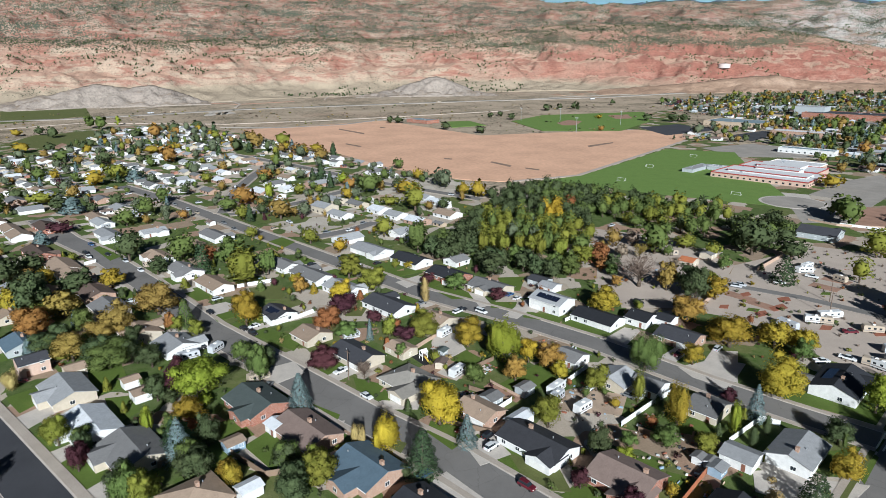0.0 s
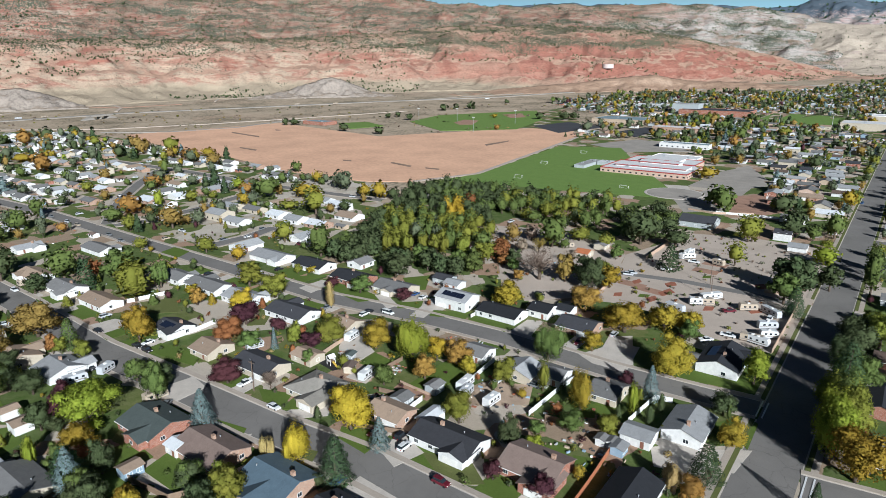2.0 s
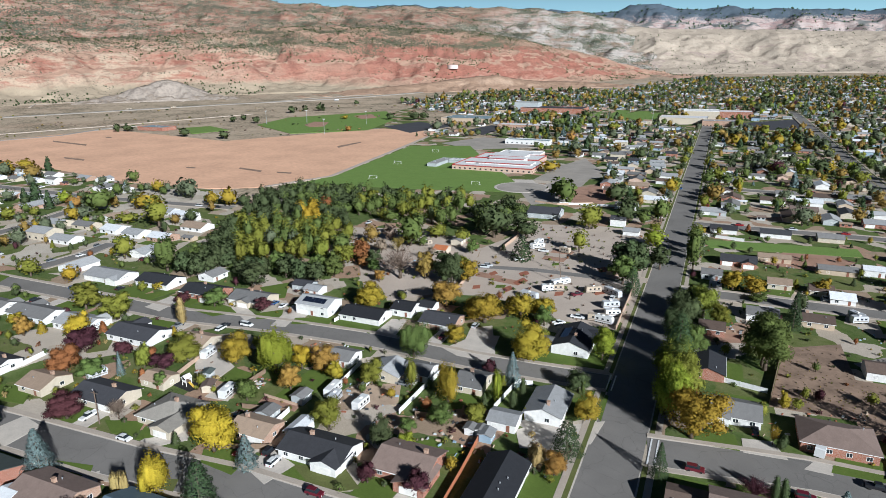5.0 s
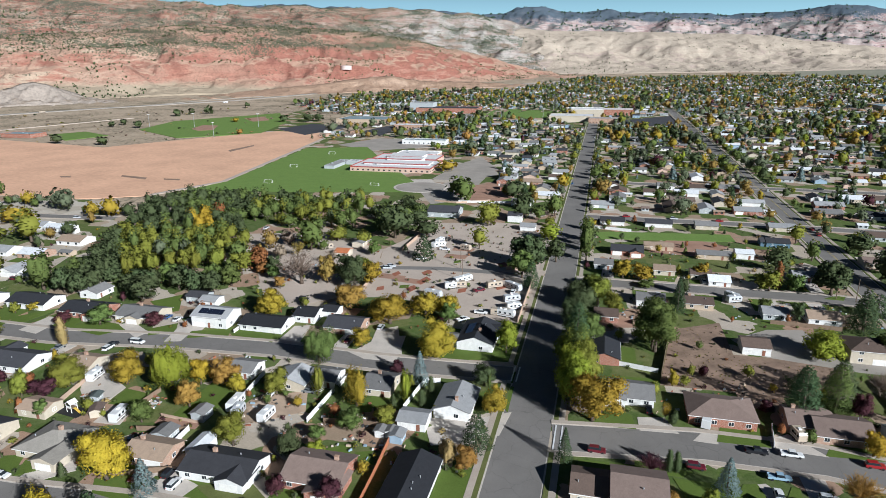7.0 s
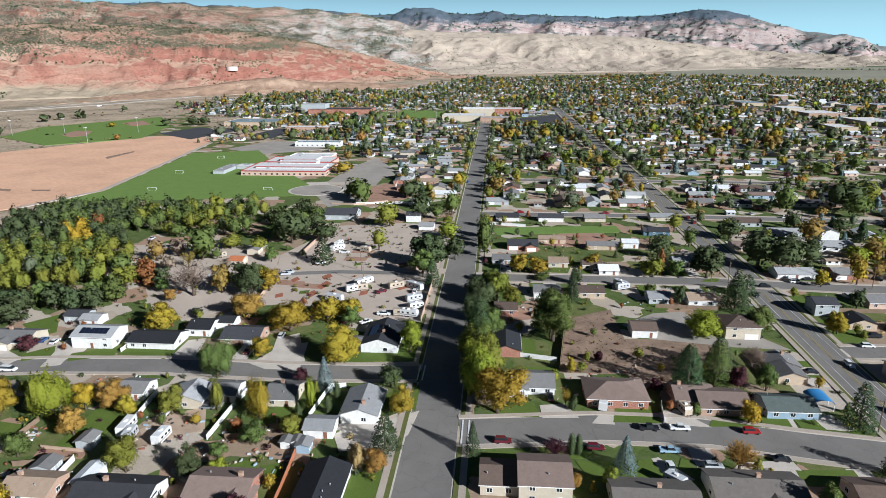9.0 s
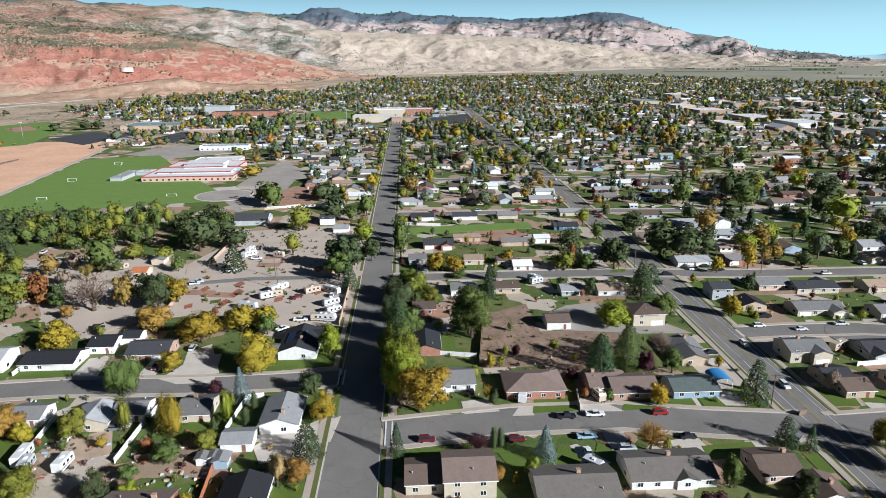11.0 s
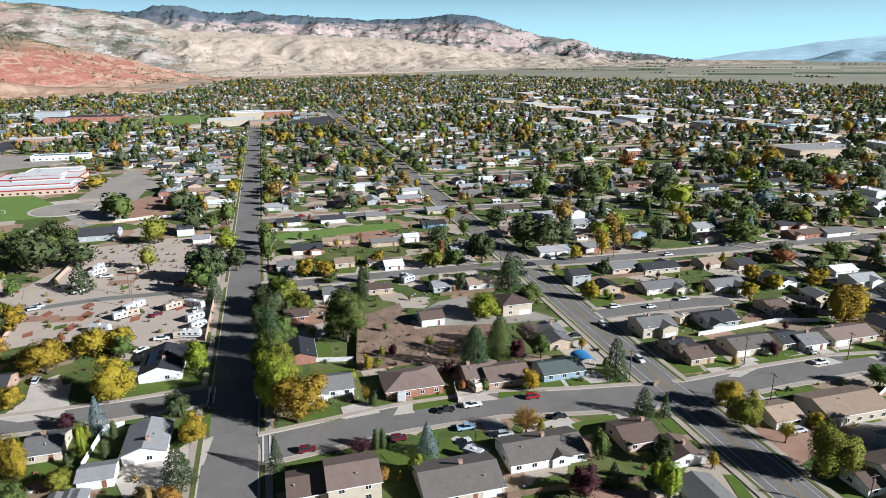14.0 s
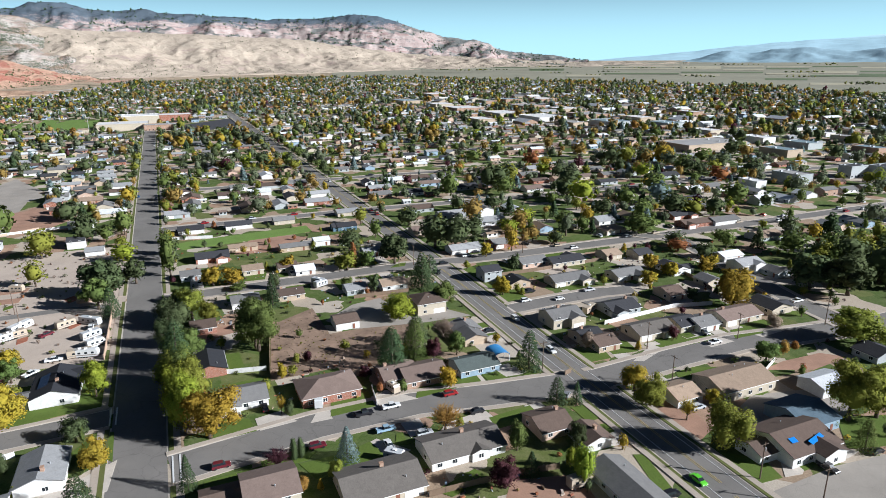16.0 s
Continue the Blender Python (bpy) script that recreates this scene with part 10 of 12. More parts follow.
hall([(-25.9, 1056.4), (24.6, 1056.4), (24.6, 1086.4), (-25.9, 1086.4)], 8, 'wall_brickpale', 'flat_grey', 'pale brick hall with dark windows', windows=5)
hall([(-11.0, 1222.4), (49.2, 1222.4), (49.2, 1262.4), (-11.0, 1262.4)], 10, 'wall_brick', 'flat_white', 'brick hall with flat roof')
hall([(-241.6, 754.9), (-186.6, 754.9), (-186.6, 770.9), (-241.6, 770.9)], 5, 'wall_white', 'flat_blue', 'long white workshop with pale blue roof', windows=6)
hall([(-310.5, 930.2), (-215.2, 930.2), (-215.2, 954.2), (-310.5, 954.2)], 5, 'wall_brickpale', 'flat_white', 'low brick hall with white roof', windows=8)
hall([(-810.7, 713.7), (-760.9, 713.7), (-760.9, 741.1), (-810.7, 741.1)], 5, 'wall_brick', 'flat_blue', 'low brick lodge by the field')
hall([(526.1, 534.4), (612.9, 534.4), (612.9, 582.2), (526.1, 582.2)], 7.5, 'wall_tan', 'flat_grey', 'large flat roofed shop', windows=0)
hall([(533.9, 355.2), (555.5, 355.2), (555.5, 367.1), (533.9, 367.1)], 10, 'wall_grey', 'roof_dark', 'three-storey grey apartment block', windows=4)
hall([(557.4, 340.4), (586.2, 340.4), (586.2, 356.2), (557.4, 356.2)], 10, 'wall_grey', 'roof_dark', 'three-storey grey apartment block', windows=4)
hall([(511.3, 1404.4), (559.2, 1404.4), (559.2, 1484.9), (511.3, 1484.9)], 6.4, 'wall_tan', 'flat_blue', 'flat roofed shop building in the town centre')
hall([(656.3, 1584.4), (709.1, 1584.4), (709.1, 1661.0), (656.3, 1661.0)], 6.5, 'wall_brickpale', 'flat_white', 'flat roofed shop building in the town centre')
hall([(539.3, 1169.8), (599.4, 1169.8), (599.4, 1239.3), (539.3, 1239.3)], 6.1, 'wall_brickpale', 'flat_white', 'flat roofed shop building in the town centre')
hall([(677.3, 1316.3), (707.3, 1316.3), (707.3, 1368.5), (677.3, 1368.5)], 7.0, 'wall_brickpale', 'flat_blue', 'flat roofed shop building in the town centre')
hall([(551.5, 1013.3), (601.6, 1013.3), (601.6, 1085.8), (551.5, 1085.8)], 6.7, 'wall_cream', 'flat_white', 'flat roofed shop building in the town centre')
hall([(675.6, 1145.6), (728.8, 1145.6), (728.8, 1216.2), (675.6, 1216.2)], 7.5, 'wall_brickpale', 'flat_grey', 'flat roofed shop building in the town centre')
hall([(571.4, 914.6), (624.9, 914.6), (624.9, 981.9), (571.4, 981.9)], 6.8, 'wall_white', 'flat_white', 'flat roofed shop building in the town centre')
hall([(713.5, 1056.9), (758.1, 1056.9), (758.1, 1112.3), (713.5, 1112.3)], 6.6, 'wall_tan', 'flat_white', 'flat roofed shop building in the town centre')
hall([(680.8, 938.1), (730.9, 938.1), (730.9, 998.5), (680.8, 998.5)], 5.4, 'wall_brickpale', 'flat_grey', 'flat roofed shop building in the town centre')
hall([(619.2, 791.7), (660.2, 791.7), (660.2, 843.8), (619.2, 843.8)], 7.7, 'wall_grey', 'flat_blue', 'flat roofed shop building in the town centre')
hall([(705.9, 826.8), (737.1, 826.8), (737.1, 872.6), (705.9, 872.6)], 7.8, 'wall_tan', 'flat_white', 'flat roofed shop building in the town centre')
hall([(571.9, 819.3), (598.8, 819.3), (598.8, 871.7), (571.9, 871.7)], 6.2, 'wall_tan', 'flat_grey', 'flat roofed shop building in the town centre')
hall([(681.8, 737.8), (715.7, 737.8), (715.7, 779.6), (681.8, 779.6)], 7.5, 'wall_grey', 'flat_blue', 'flat roofed shop building in the town centre')
hall([(740.2, 1334.6), (784.8, 1334.6), (784.8, 1388.2), (740.2, 1388.2)], 6.5, 'wall_brickpale', 'flat_blue', 'flat roofed shop building in the town centre')
hall([(473.9, 945.6), (505.4, 945.6), (505.4, 992.9), (473.9, 992.9)], 5.3, 'wall_tan', 'flat_white', 'flat roofed shop building in the town centre')
hall([(533.7, 1264.7), (579.2, 1264.7), (579.2, 1318.6), (533.7, 1318.6)], 8.0, 'wall_cream', 'flat_white', 'flat roofed shop building in the town centre')
hall([(808.7, 1295.7), (855.6, 1295.7), (855.6, 1348.7), (808.7, 1348.7)], 7.7, 'wall_brickpale', 'flat_white', 'flat roofed shop building in the town centre')
hall([(783.0, 2042.3), (843.8, 2042.3), (843.8, 2119.8), (783.0, 2119.8)], 5.2, 'wall_brickpale', 'flat_white', 'flat roofed shop building in the town centre')
hall([(744.9, 2143.8), (789.1, 2143.8), (789.1, 2215.8), (744.9, 2215.8)], 4.7, 'wall_grey', 'flat_white', 'flat roofed shop building in the town centre')
hall([(681.0, 655.7), (705.6, 655.7), (705.6, 694.2), (681.0, 694.2)], 4.7, 'wall_cream', 'flat_white', 'flat roofed shop building in the town centre')
hall([(657.6, 550.9), (678.7, 550.9), (678.7, 585.0), (657.6, 585.0)], 7.2, 'wall_white', 'flat_white', 'flat roofed shop building in the town centre')
hall([(659.6, 492.5), (683.1, 492.5), (683.1, 524.3), (659.6, 524.3)], 7.2, 'wall_grey', 'flat_blue', 'flat roofed shop building in the town centre')
hall([(587.8, 460.9), (610.2, 460.9), (610.2, 496.3), (587.8, 496.3)], 7.6, 'wall_tan', 'flat_blue', 'flat roofed shop building in the town centre')
hall([(789.9, 567.5), (809.0, 567.5), (809.0, 599.6), (789.9, 599.6)], 4.6, 'wall_white', 'flat_white', 'flat roofed shop building in the town centre')
hall([(766.2, 510.4), (784.7, 510.4), (784.7, 544.5), (766.2, 544.5)], 6.4, 'wall_cream', 'flat_grey', 'flat roofed shop building in the town centre')
hall([(425.8, 357.4), (437.0, 357.4), (437.0, 375.5), (425.8, 375.5)], 5.4, 'wall_white', 'flat_white', 'flat roofed shop building in the town centre')
hall([(468.8, 353.7), (485.2, 353.7), (485.2, 379.8), (468.8, 379.8)], 7.9, 'wall_grey', 'flat_grey', 'flat roofed shop building in the town centre')
hall([(693.6, 436.4), (714.1, 436.4), (714.1, 466.3), (693.6, 466.3)], 6.3, 'wall_brickpale', 'flat_blue', 'flat roofed shop building in the town centre')
hall([(862.6, 874.1), (884.1, 874.1), (884.1, 914.0), (862.6, 914.0)], 7.9, 'wall_brickpale', 'flat_white', 'flat roofed shop building in the town centre')
wood(-180.1, 279.3, 12.4, 11.9, 'round', 'green')
wood(165.4, 288.4, 14.9, 8.2, 'round', 'gold')
wood(287.9, 166.6, 12.7, 10.6, 'round', 'dark')
wood(139.1, 303.4, 18.7, 21.4, 'round', 'dark')
wood(-226.6, 245.5, 11.7, 9.5, 'round', 'dark')
wood(-198.5, 268.8, 14.9, 10.7, 'tall', 'olive')
wood(-274.6, 191.7, 9.0, 10.3, 'round', 'yellow')
wood(-228.5, 244.9, 12.8, 12.1, 'round', 'dark')
wood(-218.7, 254.6, 10.3, 10.3, 'round', 'olive')
wood(-62.6, 329.7, 14.5, 11.7, 'tall', 'olive')
wood(284.9, 177.3, 11.7, 9.7, 'round', 'green')
wood(-223.2, 251.5, 11.7, 8.0, 'tall', 'olive')
wood(85.5, 325.6, 11.8, 13.9, 'round', 'dark')
wood(-234.4, 241.9, 12.7, 8.4, 'tall', 'dark')
wood(295.7, 162.6, 11.6, 10.2, 'round', 'green')
wood(-181.4, 284.7, 11.2, 9.8, 'tall', 'green')
wood(130.3, 311.6, 20.7, 22.0, 'round', 'dark')
wood(-218.2, 258.8, 10.4, 9.0, 'round', 'olive')
wood(-310.2, 135.8, 9.6, 9.9, 'round', 'rust')
wood(-210.7, 265.3, 13.0, 8.0, 'tall', 'green')
wood(-239.1, 240.3, 10.8, 12.0, 'round', 'dark')
wood(292.6, 172.7, 22.9, 23.0, 'round', 'dark')
wood(278.2, 195.2, 10.4, 9.2, 'round', 'green')
wood(-194.8, 278.9, 11.2, 7.0, 'tall', 'green')
wood(-201.6, 274.6, 11.7, 9.7, 'round', 'olive')
wood(-230.2, 251.5, 11.6, 10.5, 'round', 'dark')
wood(-145.5, 309.0, 6.8, 7.0, 'round', 'green')
wood(289.0, 182.5, 9.5, 13.0, 'round', 'dark')
wood(-318.9, 124.6, 18.5, 19.7, 'round', 'green')
wood(-152.2, 307.2, 20.8, 18.8, 'round', 'green')
wood(-193.3, 283.6, 13.8, 9.1, 'tall', 'olive')
wood(-237.3, 248.5, 12.8, 7.8, 'tall', 'dark')
wood(-236.7, 249.9, 9.6, 13.2, 'round', 'green')
wood(250.1, 236.6, 8.9, 12.4, 'round', 'dark')
wood(282.8, 197.0, 12.7, 9.9, 'tall', 'olive')
wood(-225.3, 261.2, 13.2, 9.8, 'tall', 'olive')
wood(297.6, 174.7, 12.8, 10.4, 'tall', 'olive')
wood(-153.0, 310.2, 15.4, 17.0, 'round', 'olive')
wood(-185.3, 292.6, 12.3, 8.9, 'tall', 'olive')
wood(254.3, 236.3, 8.0, 9.3, 'round', 'green')
wood(-127.6, 323.2, 9.4, 10.7, 'round', 'olive')
wood(179.2, 297.9, 10.1, 6.9, 'round', 'ochre')
wood(-344.1, 50.4, 12.7, 14.9, 'round', 'dark')
wood(-5.6, 348.0, 18.0, 10.7, 'tall', 'green')
wood(-199.8, 285.5, 13.6, 8.4, 'tall', 'olive')
wood(-232.8, 259.4, 10.1, 12.0, 'round', 'olive')
wood(308.2, 163.1, 12.9, 11.1, 'round', 'green')
wood(-234.6, 258.3, 12.1, 10.1, 'tall', 'dark')
wood(301.6, 175.8, 12.4, 10.5, 'round', 'green')
wood(-210.4, 279.2, 11.2, 9.9, 'round', 'haze_sage')
wood(-220.1, 271.9, 14.4, 10.5, 'tall', 'haze_sage')
wood(195.5, 290.3, 9.3, 10.0, 'round', 'dark')
wood(-174.8, 303.3, 12.2, 10.6, 'bare', 'ochre')
wood(-346.4, 53.6, 12.8, 15.1, 'round', 'dark')
wood(-226.5, 268.8, 15.7, 10.3, 'tall', 'olive')
wood(-194.2, 293.5, 11.1, 9.1, 'tall', 'olive')
wood(246.9, 250.9, 8.2, 13.7, 'round', 'rust')
wood(195.5, 293.1, 7.7, 11.1, 'round', 'olive')
wood(90.7, 340.5, 9.0, 13.8, 'round', 'dark')
wood(-216.0, 279.0, 14.9, 10.0, 'tall', 'green')
wood(-206.4, 286.9, 15.9, 7.8, 'tall', 'green')
wood(298.6, 190.0, 11.3, 12.3, 'round', 'dark')
wood(-167.9, 312.2, 10.4, 10.1, 'bare', 'twig')
wood(-339.0, 104.9, 19.4, 18.1, 'round', 'dark')
wood(-300.3, 189.8, 11.1, 12.2, 'round', 'olive')
wood(313.6, 167.5, 9.8, 9.0, 'round', 'green')
wood(-240.2, 262.3, 10.2, 9.2, 'round', 'green')
wood(-237.4, 265.5, 12.7, 9.4, 'tall', 'olive')
wood(158.2, 319.7, 11.3, 16.0, 'round', 'dark')
wood(-198.2, 297.0, 14.1, 6.8, 'tall', 'olive')
wood(-26.8, 356.3, 12.1, 15.5, 'round', 'lime')
wood(297.8, 198.3, 10.8, 9.6, 'round', 'green')
wood(-96.4, 344.6, 13.0, 19.5, 'round', 'dark')
wood(294.9, 203.0, 14.5, 8.8, 'tall', 'olive')
wood(307.1, 183.9, 15.2, 9.4, 'tall', 'olive')
wood(-224.8, 278.9, 11.2, 7.1, 'tall', 'olive')
wood(-243.0, 263.1, 15.1, 8.8, 'tall', 'dark')
wood(-240.9, 265.5, 12.0, 7.6, 'tall', 'green')
wood(-145.6, 327.8, 8.4, 13.9, 'round', 'olive')
wood(-114.5, 340.6, 22.9, 23.0, 'round', 'dark')
wood(-240.3, 267.7, 10.2, 10.9, 'round', 'olive')
wood(-248.2, 260.6, 11.2, 12.1, 'round', 'dark')
wood(-191.0, 305.3, 12.3, 9.1, 'tall', 'olive')
wood(-208.8, 294.4, 13.2, 9.8, 'tall', 'olive')
wood(-232.5, 276.3, 12.8, 9.6, 'tall', 'olive')
wood(-217.1, 288.8, 11.0, 7.0, 'tall', 'green')
wood(-202.0, 299.9, 13.2, 8.6, 'tall', 'olive')
wood(-225.1, 283.4, 15.1, 10.8, 'tall', 'green')
wood(314.6, 179.0, 10.1, 10.9, 'round', 'dark')
wood(-281.4, 228.1, 14.3, 13.4, 'round', 'olive')
wood(252.9, 259.9, 9.5, 15.3, 'round', 'dark')
wood(153.3, 329.7, 12.5, 19.2, 'round', 'dark')
wood(-145.6, 333.2, 9.0, 10.4, 'round', 'olive')
wood(305.9, 196.9, 18.0, 19.1, 'round', 'dark')
wood(-358.1, 65.6, 10.5, 15.9, 'round', 'dark')
wood(-247.9, 266.7, 11.9, 9.7, 'round', 'dark')
wood(-218.1, 292.9, 14.4, 9.4, 'tall', 'olive')
wood(307.2, 198.1, 12.8, 12.2, 'round', 'dark')
wood(-232.3, 283.0, 13.8, 8.5, 'tall', 'olive')
wood(317.1, 183.8, 13.0, 12.4, 'round', 'dark')
wood(274.5, 244.1, 11.6, 10.4, 'round', 'green')
wood(-224.5, 291.4, 14.2, 7.2, 'tall', 'olive')
wood(-122.9, 347.4, 10.5, 11.3, 'round', 'green')
wood(181.3, 321.2, 9.7, 16.1, 'round', 'lime')
wood(-241.4, 279.1, 15.5, 7.9, 'tall', 'green')
wood(181.7, 321.3, 8.9, 12.6, 'round', 'lime')
wood(306.5, 207.2, 10.2, 11.1, 'round', 'green')
wood(-211.5, 303.9, 14.8, 9.8, 'tall', 'green')
wood(-217.1, 300.6, 14.4, 7.9, 'tall', 'olive')
wood(297.2, 222.1, 14.4, 20.2, 'round', 'green')
wood(325.0, 179.0, 11.3, 10.2, 'round', 'dark')
wood(305.4, 212.1, 10.1, 12.0, 'round', 'dark')
wood(-250.8, 275.4, 14.0, 8.5, 'tall', 'dark')
wood(316.0, 197.5, 11.5, 11.3, 'round', 'dark')
wood(-203.7, 312.3, 12.4, 8.2, 'tall', 'olive')
wood(-255.8, 271.2, 9.7, 12.5, 'round', 'dark')
wood(-127.1, 351.4, 9.7, 11.9, 'round', 'green')
wood(289.8, 237.1, 12.5, 8.3, 'spruce', 'dark')
wood(-251.4, 277.8, 11.6, 11.0, 'round', 'green')
wood(-242.1, 286.5, 13.8, 10.8, 'tall', 'olive')
wood(-226.5, 299.2, 10.5, 11.3, 'round', 'haze_sage')
wood(-253.6, 276.8, 10.7, 9.5, 'round', 'dark')
wood(331.8, 176.8, 13.8, 9.8, 'tall', 'olive')
wood(326.4, 188.0, 12.6, 11.7, 'round', 'dark')
wood(-210.6, 312.4, 14.0, 9.4, 'tall', 'green')
wood(-233.1, 296.6, 11.5, 7.3, 'tall', 'olive')
wood(318.3, 203.4, 13.4, 9.7, 'tall', 'olive')
wood(-201.7, 319.6, 15.2, 6.9, 'tall', 'dark')
wood(-123.9, 357.5, 11.4, 9.7, 'round', 'olive')
wood(-220.2, 309.0, 11.6, 11.9, 'round', 'olive')
wood(-337.8, 173.4, 7.2, 11.2, 'round', 'olive')
wood(224.3, 306.7, 11.0, 11.5, 'round', 'green')
wood(-113.6, 363.6, 11.4, 10.8, 'round', 'dark')
wood(324.6, 199.8, 12.6, 10.4, 'tall', 'olive')
wood(282.2, 256.5, 8.0, 12.1, 'round', 'green')
wood(-205.4, 321.3, 15.7, 9.0, 'tall', 'dark')
wood(-152.2, 349.9, 15.8, 10.8, 'tall', 'green')
wood(-250.7, 287.8, 16.4, 7.5, 'tall', 'olive')
wood(334.9, 183.5, 13.0, 12.0, 'round', 'dark')
wood(-117.1, 363.7, 11.0, 10.8, 'round', 'dark')
wood(-165.0, 345.0, 10.5, 11.7, 'round', 'green')
wood(-237.1, 300.0, 15.9, 9.5, 'tall', 'green')
wood(251.7, 288.1, 13.6, 22.1, 'round', 'green')
wood(-227.0, 308.2, 9.6, 10.5, 'round', 'olive')
wood(252.2, 288.1, 13.0, 22.6, 'spread', 'green')
wood(-146.6, 355.2, 15.1, 8.5, 'tall', 'green')
wood(324.3, 206.4, 9.6, 10.2, 'round', 'green')
wood(-251.4, 291.0, 13.6, 10.2, 'tall', 'green')
wood(-244.3, 297.0, 14.0, 7.7, 'tall', 'olive')
wood(218.2, 317.0, 12.5, 12.7, 'round', 'green')
wood(319.4, 215.2, 12.2, 12.0, 'round', 'green')
wood(-131.4, 362.8, 12.7, 9.2, 'round', 'green')
wood(-66.9, 380.1, 17.7, 16.5, 'round', 'olive')
wood(-209.0, 324.9, 13.6, 10.3, 'tall', 'dark')
wood(-256.4, 289.1, 9.2, 11.7, 'round', 'olive')
wood(-215.5, 321.1, 12.1, 10.4, 'tall', 'olive')
wood(323.1, 213.2, 10.7, 12.0, 'round', 'dark')
wood(134.3, 363.6, 13.5, 18.2, 'round', 'dark')
wood(-240.5, 304.2, 14.1, 8.2, 'tall', 'olive')
wood(-65.4, 383.0, 17.1, 14.3, 'round', 'olive')
wood(336.6, 194.7, 10.1, 11.3, 'round', 'green')
wood(-236.4, 309.0, 11.6, 9.2, 'tall', 'green')
wood(-256.7, 292.9, 11.5, 11.4, 'round', 'olive')
wood(-264.1, 287.0, 10.7, 9.7, 'round', 'dark')
wood(-161.1, 355.6, 13.9, 7.4, 'tall', 'dark')
wood(-109.7, 374.9, 10.8, 12.7, 'round', 'dark')
wood(201.0, 335.8, 12.2, 17.1, 'round', 'lime')
wood(-170.8, 352.2, 12.2, 13.1, 'round', 'olive')
wood(345.4, 185.6, 11.5, 10.4, 'round', 'green')
wood(-229.2, 318.8, 15.8, 7.9, 'tall', 'yellow')
wood(-243.3, 308.7, 14.3, 9.7, 'tall', 'olive')
wood(333.1, 208.9, 13.0, 9.2, 'tall', 'olive')
wood(-121.8, 375.3, 10.2, 8.9, 'round', 'green')
wood(-264.2, 293.1, 12.7, 11.8, 'round', 'dark')
wood(-235.1, 317.0, 16.3, 7.0, 'tall', 'green')
wood(-220.6, 328.2, 14.4, 10.5, 'tall', 'dark')
wood(-225.7, 325.1, 12.8, 10.4, 'tall', 'yellow')
wood(-256.9, 301.1, 12.3, 6.7, 'tall', 'olive')
wood(-187.1, 349.8, 9.2, 13.1, 'round', 'green')
wood(-153.6, 365.8, 14.8, 9.0, 'tall', 'green')
wood(-254.1, 305.7, 15.6, 10.0, 'tall', 'dark')
wood(346.0, 196.7, 11.1, 11.3, 'round', 'green')
wood(334.1, 217.8, 15.6, 8.4, 'tall', 'olive')
wood(-232.2, 324.8, 13.5, 7.9, 'tall', 'yellow')
wood(-134.4, 376.1, 12.6, 10.8, 'round', 'green')
wood(-252.6, 309.6, 15.9, 7.7, 'tall', 'dark')
wood(-175.7, 359.6, 14.2, 6.6, 'tall', 'green')
wood(-164.7, 364.9, 11.8, 12.2, 'round', 'olive')
wood(-239.5, 321.4, 13.6, 9.5, 'tall', 'dark')
wood(-47.6, 398.7, 19.6, 16.4, 'round', 'dark')
wood(-220.2, 335.8, 12.5, 9.4, 'round', 'dark')
wood(346.5, 205.3, 11.8, 10.5, 'round', 'green')
wood(-194.1, 353.1, 9.7, 11.3, 'round', 'olive')
wood(-183.3, 359.4, 15.8, 7.8, 'tall', 'olive')
wood(-120.6, 385.3, 10.0, 10.9, 'round', 'green')
wood(-113.4, 388.1, 11.7, 9.7, 'round', 'green')
wood(-260.4, 309.3, 11.1, 11.8, 'round', 'olive')
wood(355.9, 194.8, 11.9, 9.2, 'round', 'green')
wood(343.4, 216.8, 11.2, 8.9, 'round', 'green')
wood(-254.3, 317.6, 12.7, 10.6, 'tall', 'dark')
wood(-229.2, 337.5, 10.8, 8.1, 'tall', 'dark')
wood(-222.6, 342.7, 14.2, 10.1, 'tall', 'green')
wood(-219.8, 345.0, 11.3, 6.7, 'tall', 'dark')
wood(-134.1, 387.0, 12.5, 11.1, 'round', 'green')
wood(-243.8, 330.2, 15.3, 8.2, 'tall', 'dark')
wood(-256.7, 320.5, 10.5, 6.9, 'tall', 'dark')
wood(-236.2, 336.1, 12.6, 8.9, 'tall', 'yellow')
wood(-143.0, 385.8, 9.0, 9.3, 'round', 'dark')
wood(-273.3, 309.4, 10.3, 11.9, 'round', 'olive')
wood(358.0, 206.1, 12.1, 12.5, 'round', 'dark')
wood(-244.1, 334.5, 14.9, 9.9, 'tall', 'yellow')
wood(-129.0, 393.8, 9.0, 10.9, 'round', 'dark')
wood(-117.4, 397.6, 11.5, 13.1, 'round', 'dark')
wood(-258.3, 325.7, 14.2, 9.1, 'tall', 'green')
wood(-408.4, 81.4, 8.9, 10.9, 'spruce', 'spruce')
wood(-253.5, 330.4, 14.7, 6.9, 'tall', 'dark')
wood(-28.5, 415.5, 18.2, 15.3, 'round', 'green')
wood(356.9, 216.3, 15.4, 8.8, 'tall', 'olive')
wood(-143.0, 392.2, 9.2, 9.3, 'round', 'green')
wood(-235.2, 344.9, 13.4, 9.5, 'tall', 'dark')
wood(-190.0, 372.3, 10.3, 12.4, 'round', 'olive')
wood(-197.2, 370.0, 15.9, 9.3, 'tall', 'green')
wood(-209.7, 363.2, 11.8, 10.9, 'round', 'green')
wood(-216.7, 360.0, 13.1, 10.4, 'tall', 'green')
wood(-242.4, 343.6, 14.6, 8.9, 'tall', 'yellow')
wood(-180.1, 380.4, 13.9, 7.8, 'tall', 'olive')
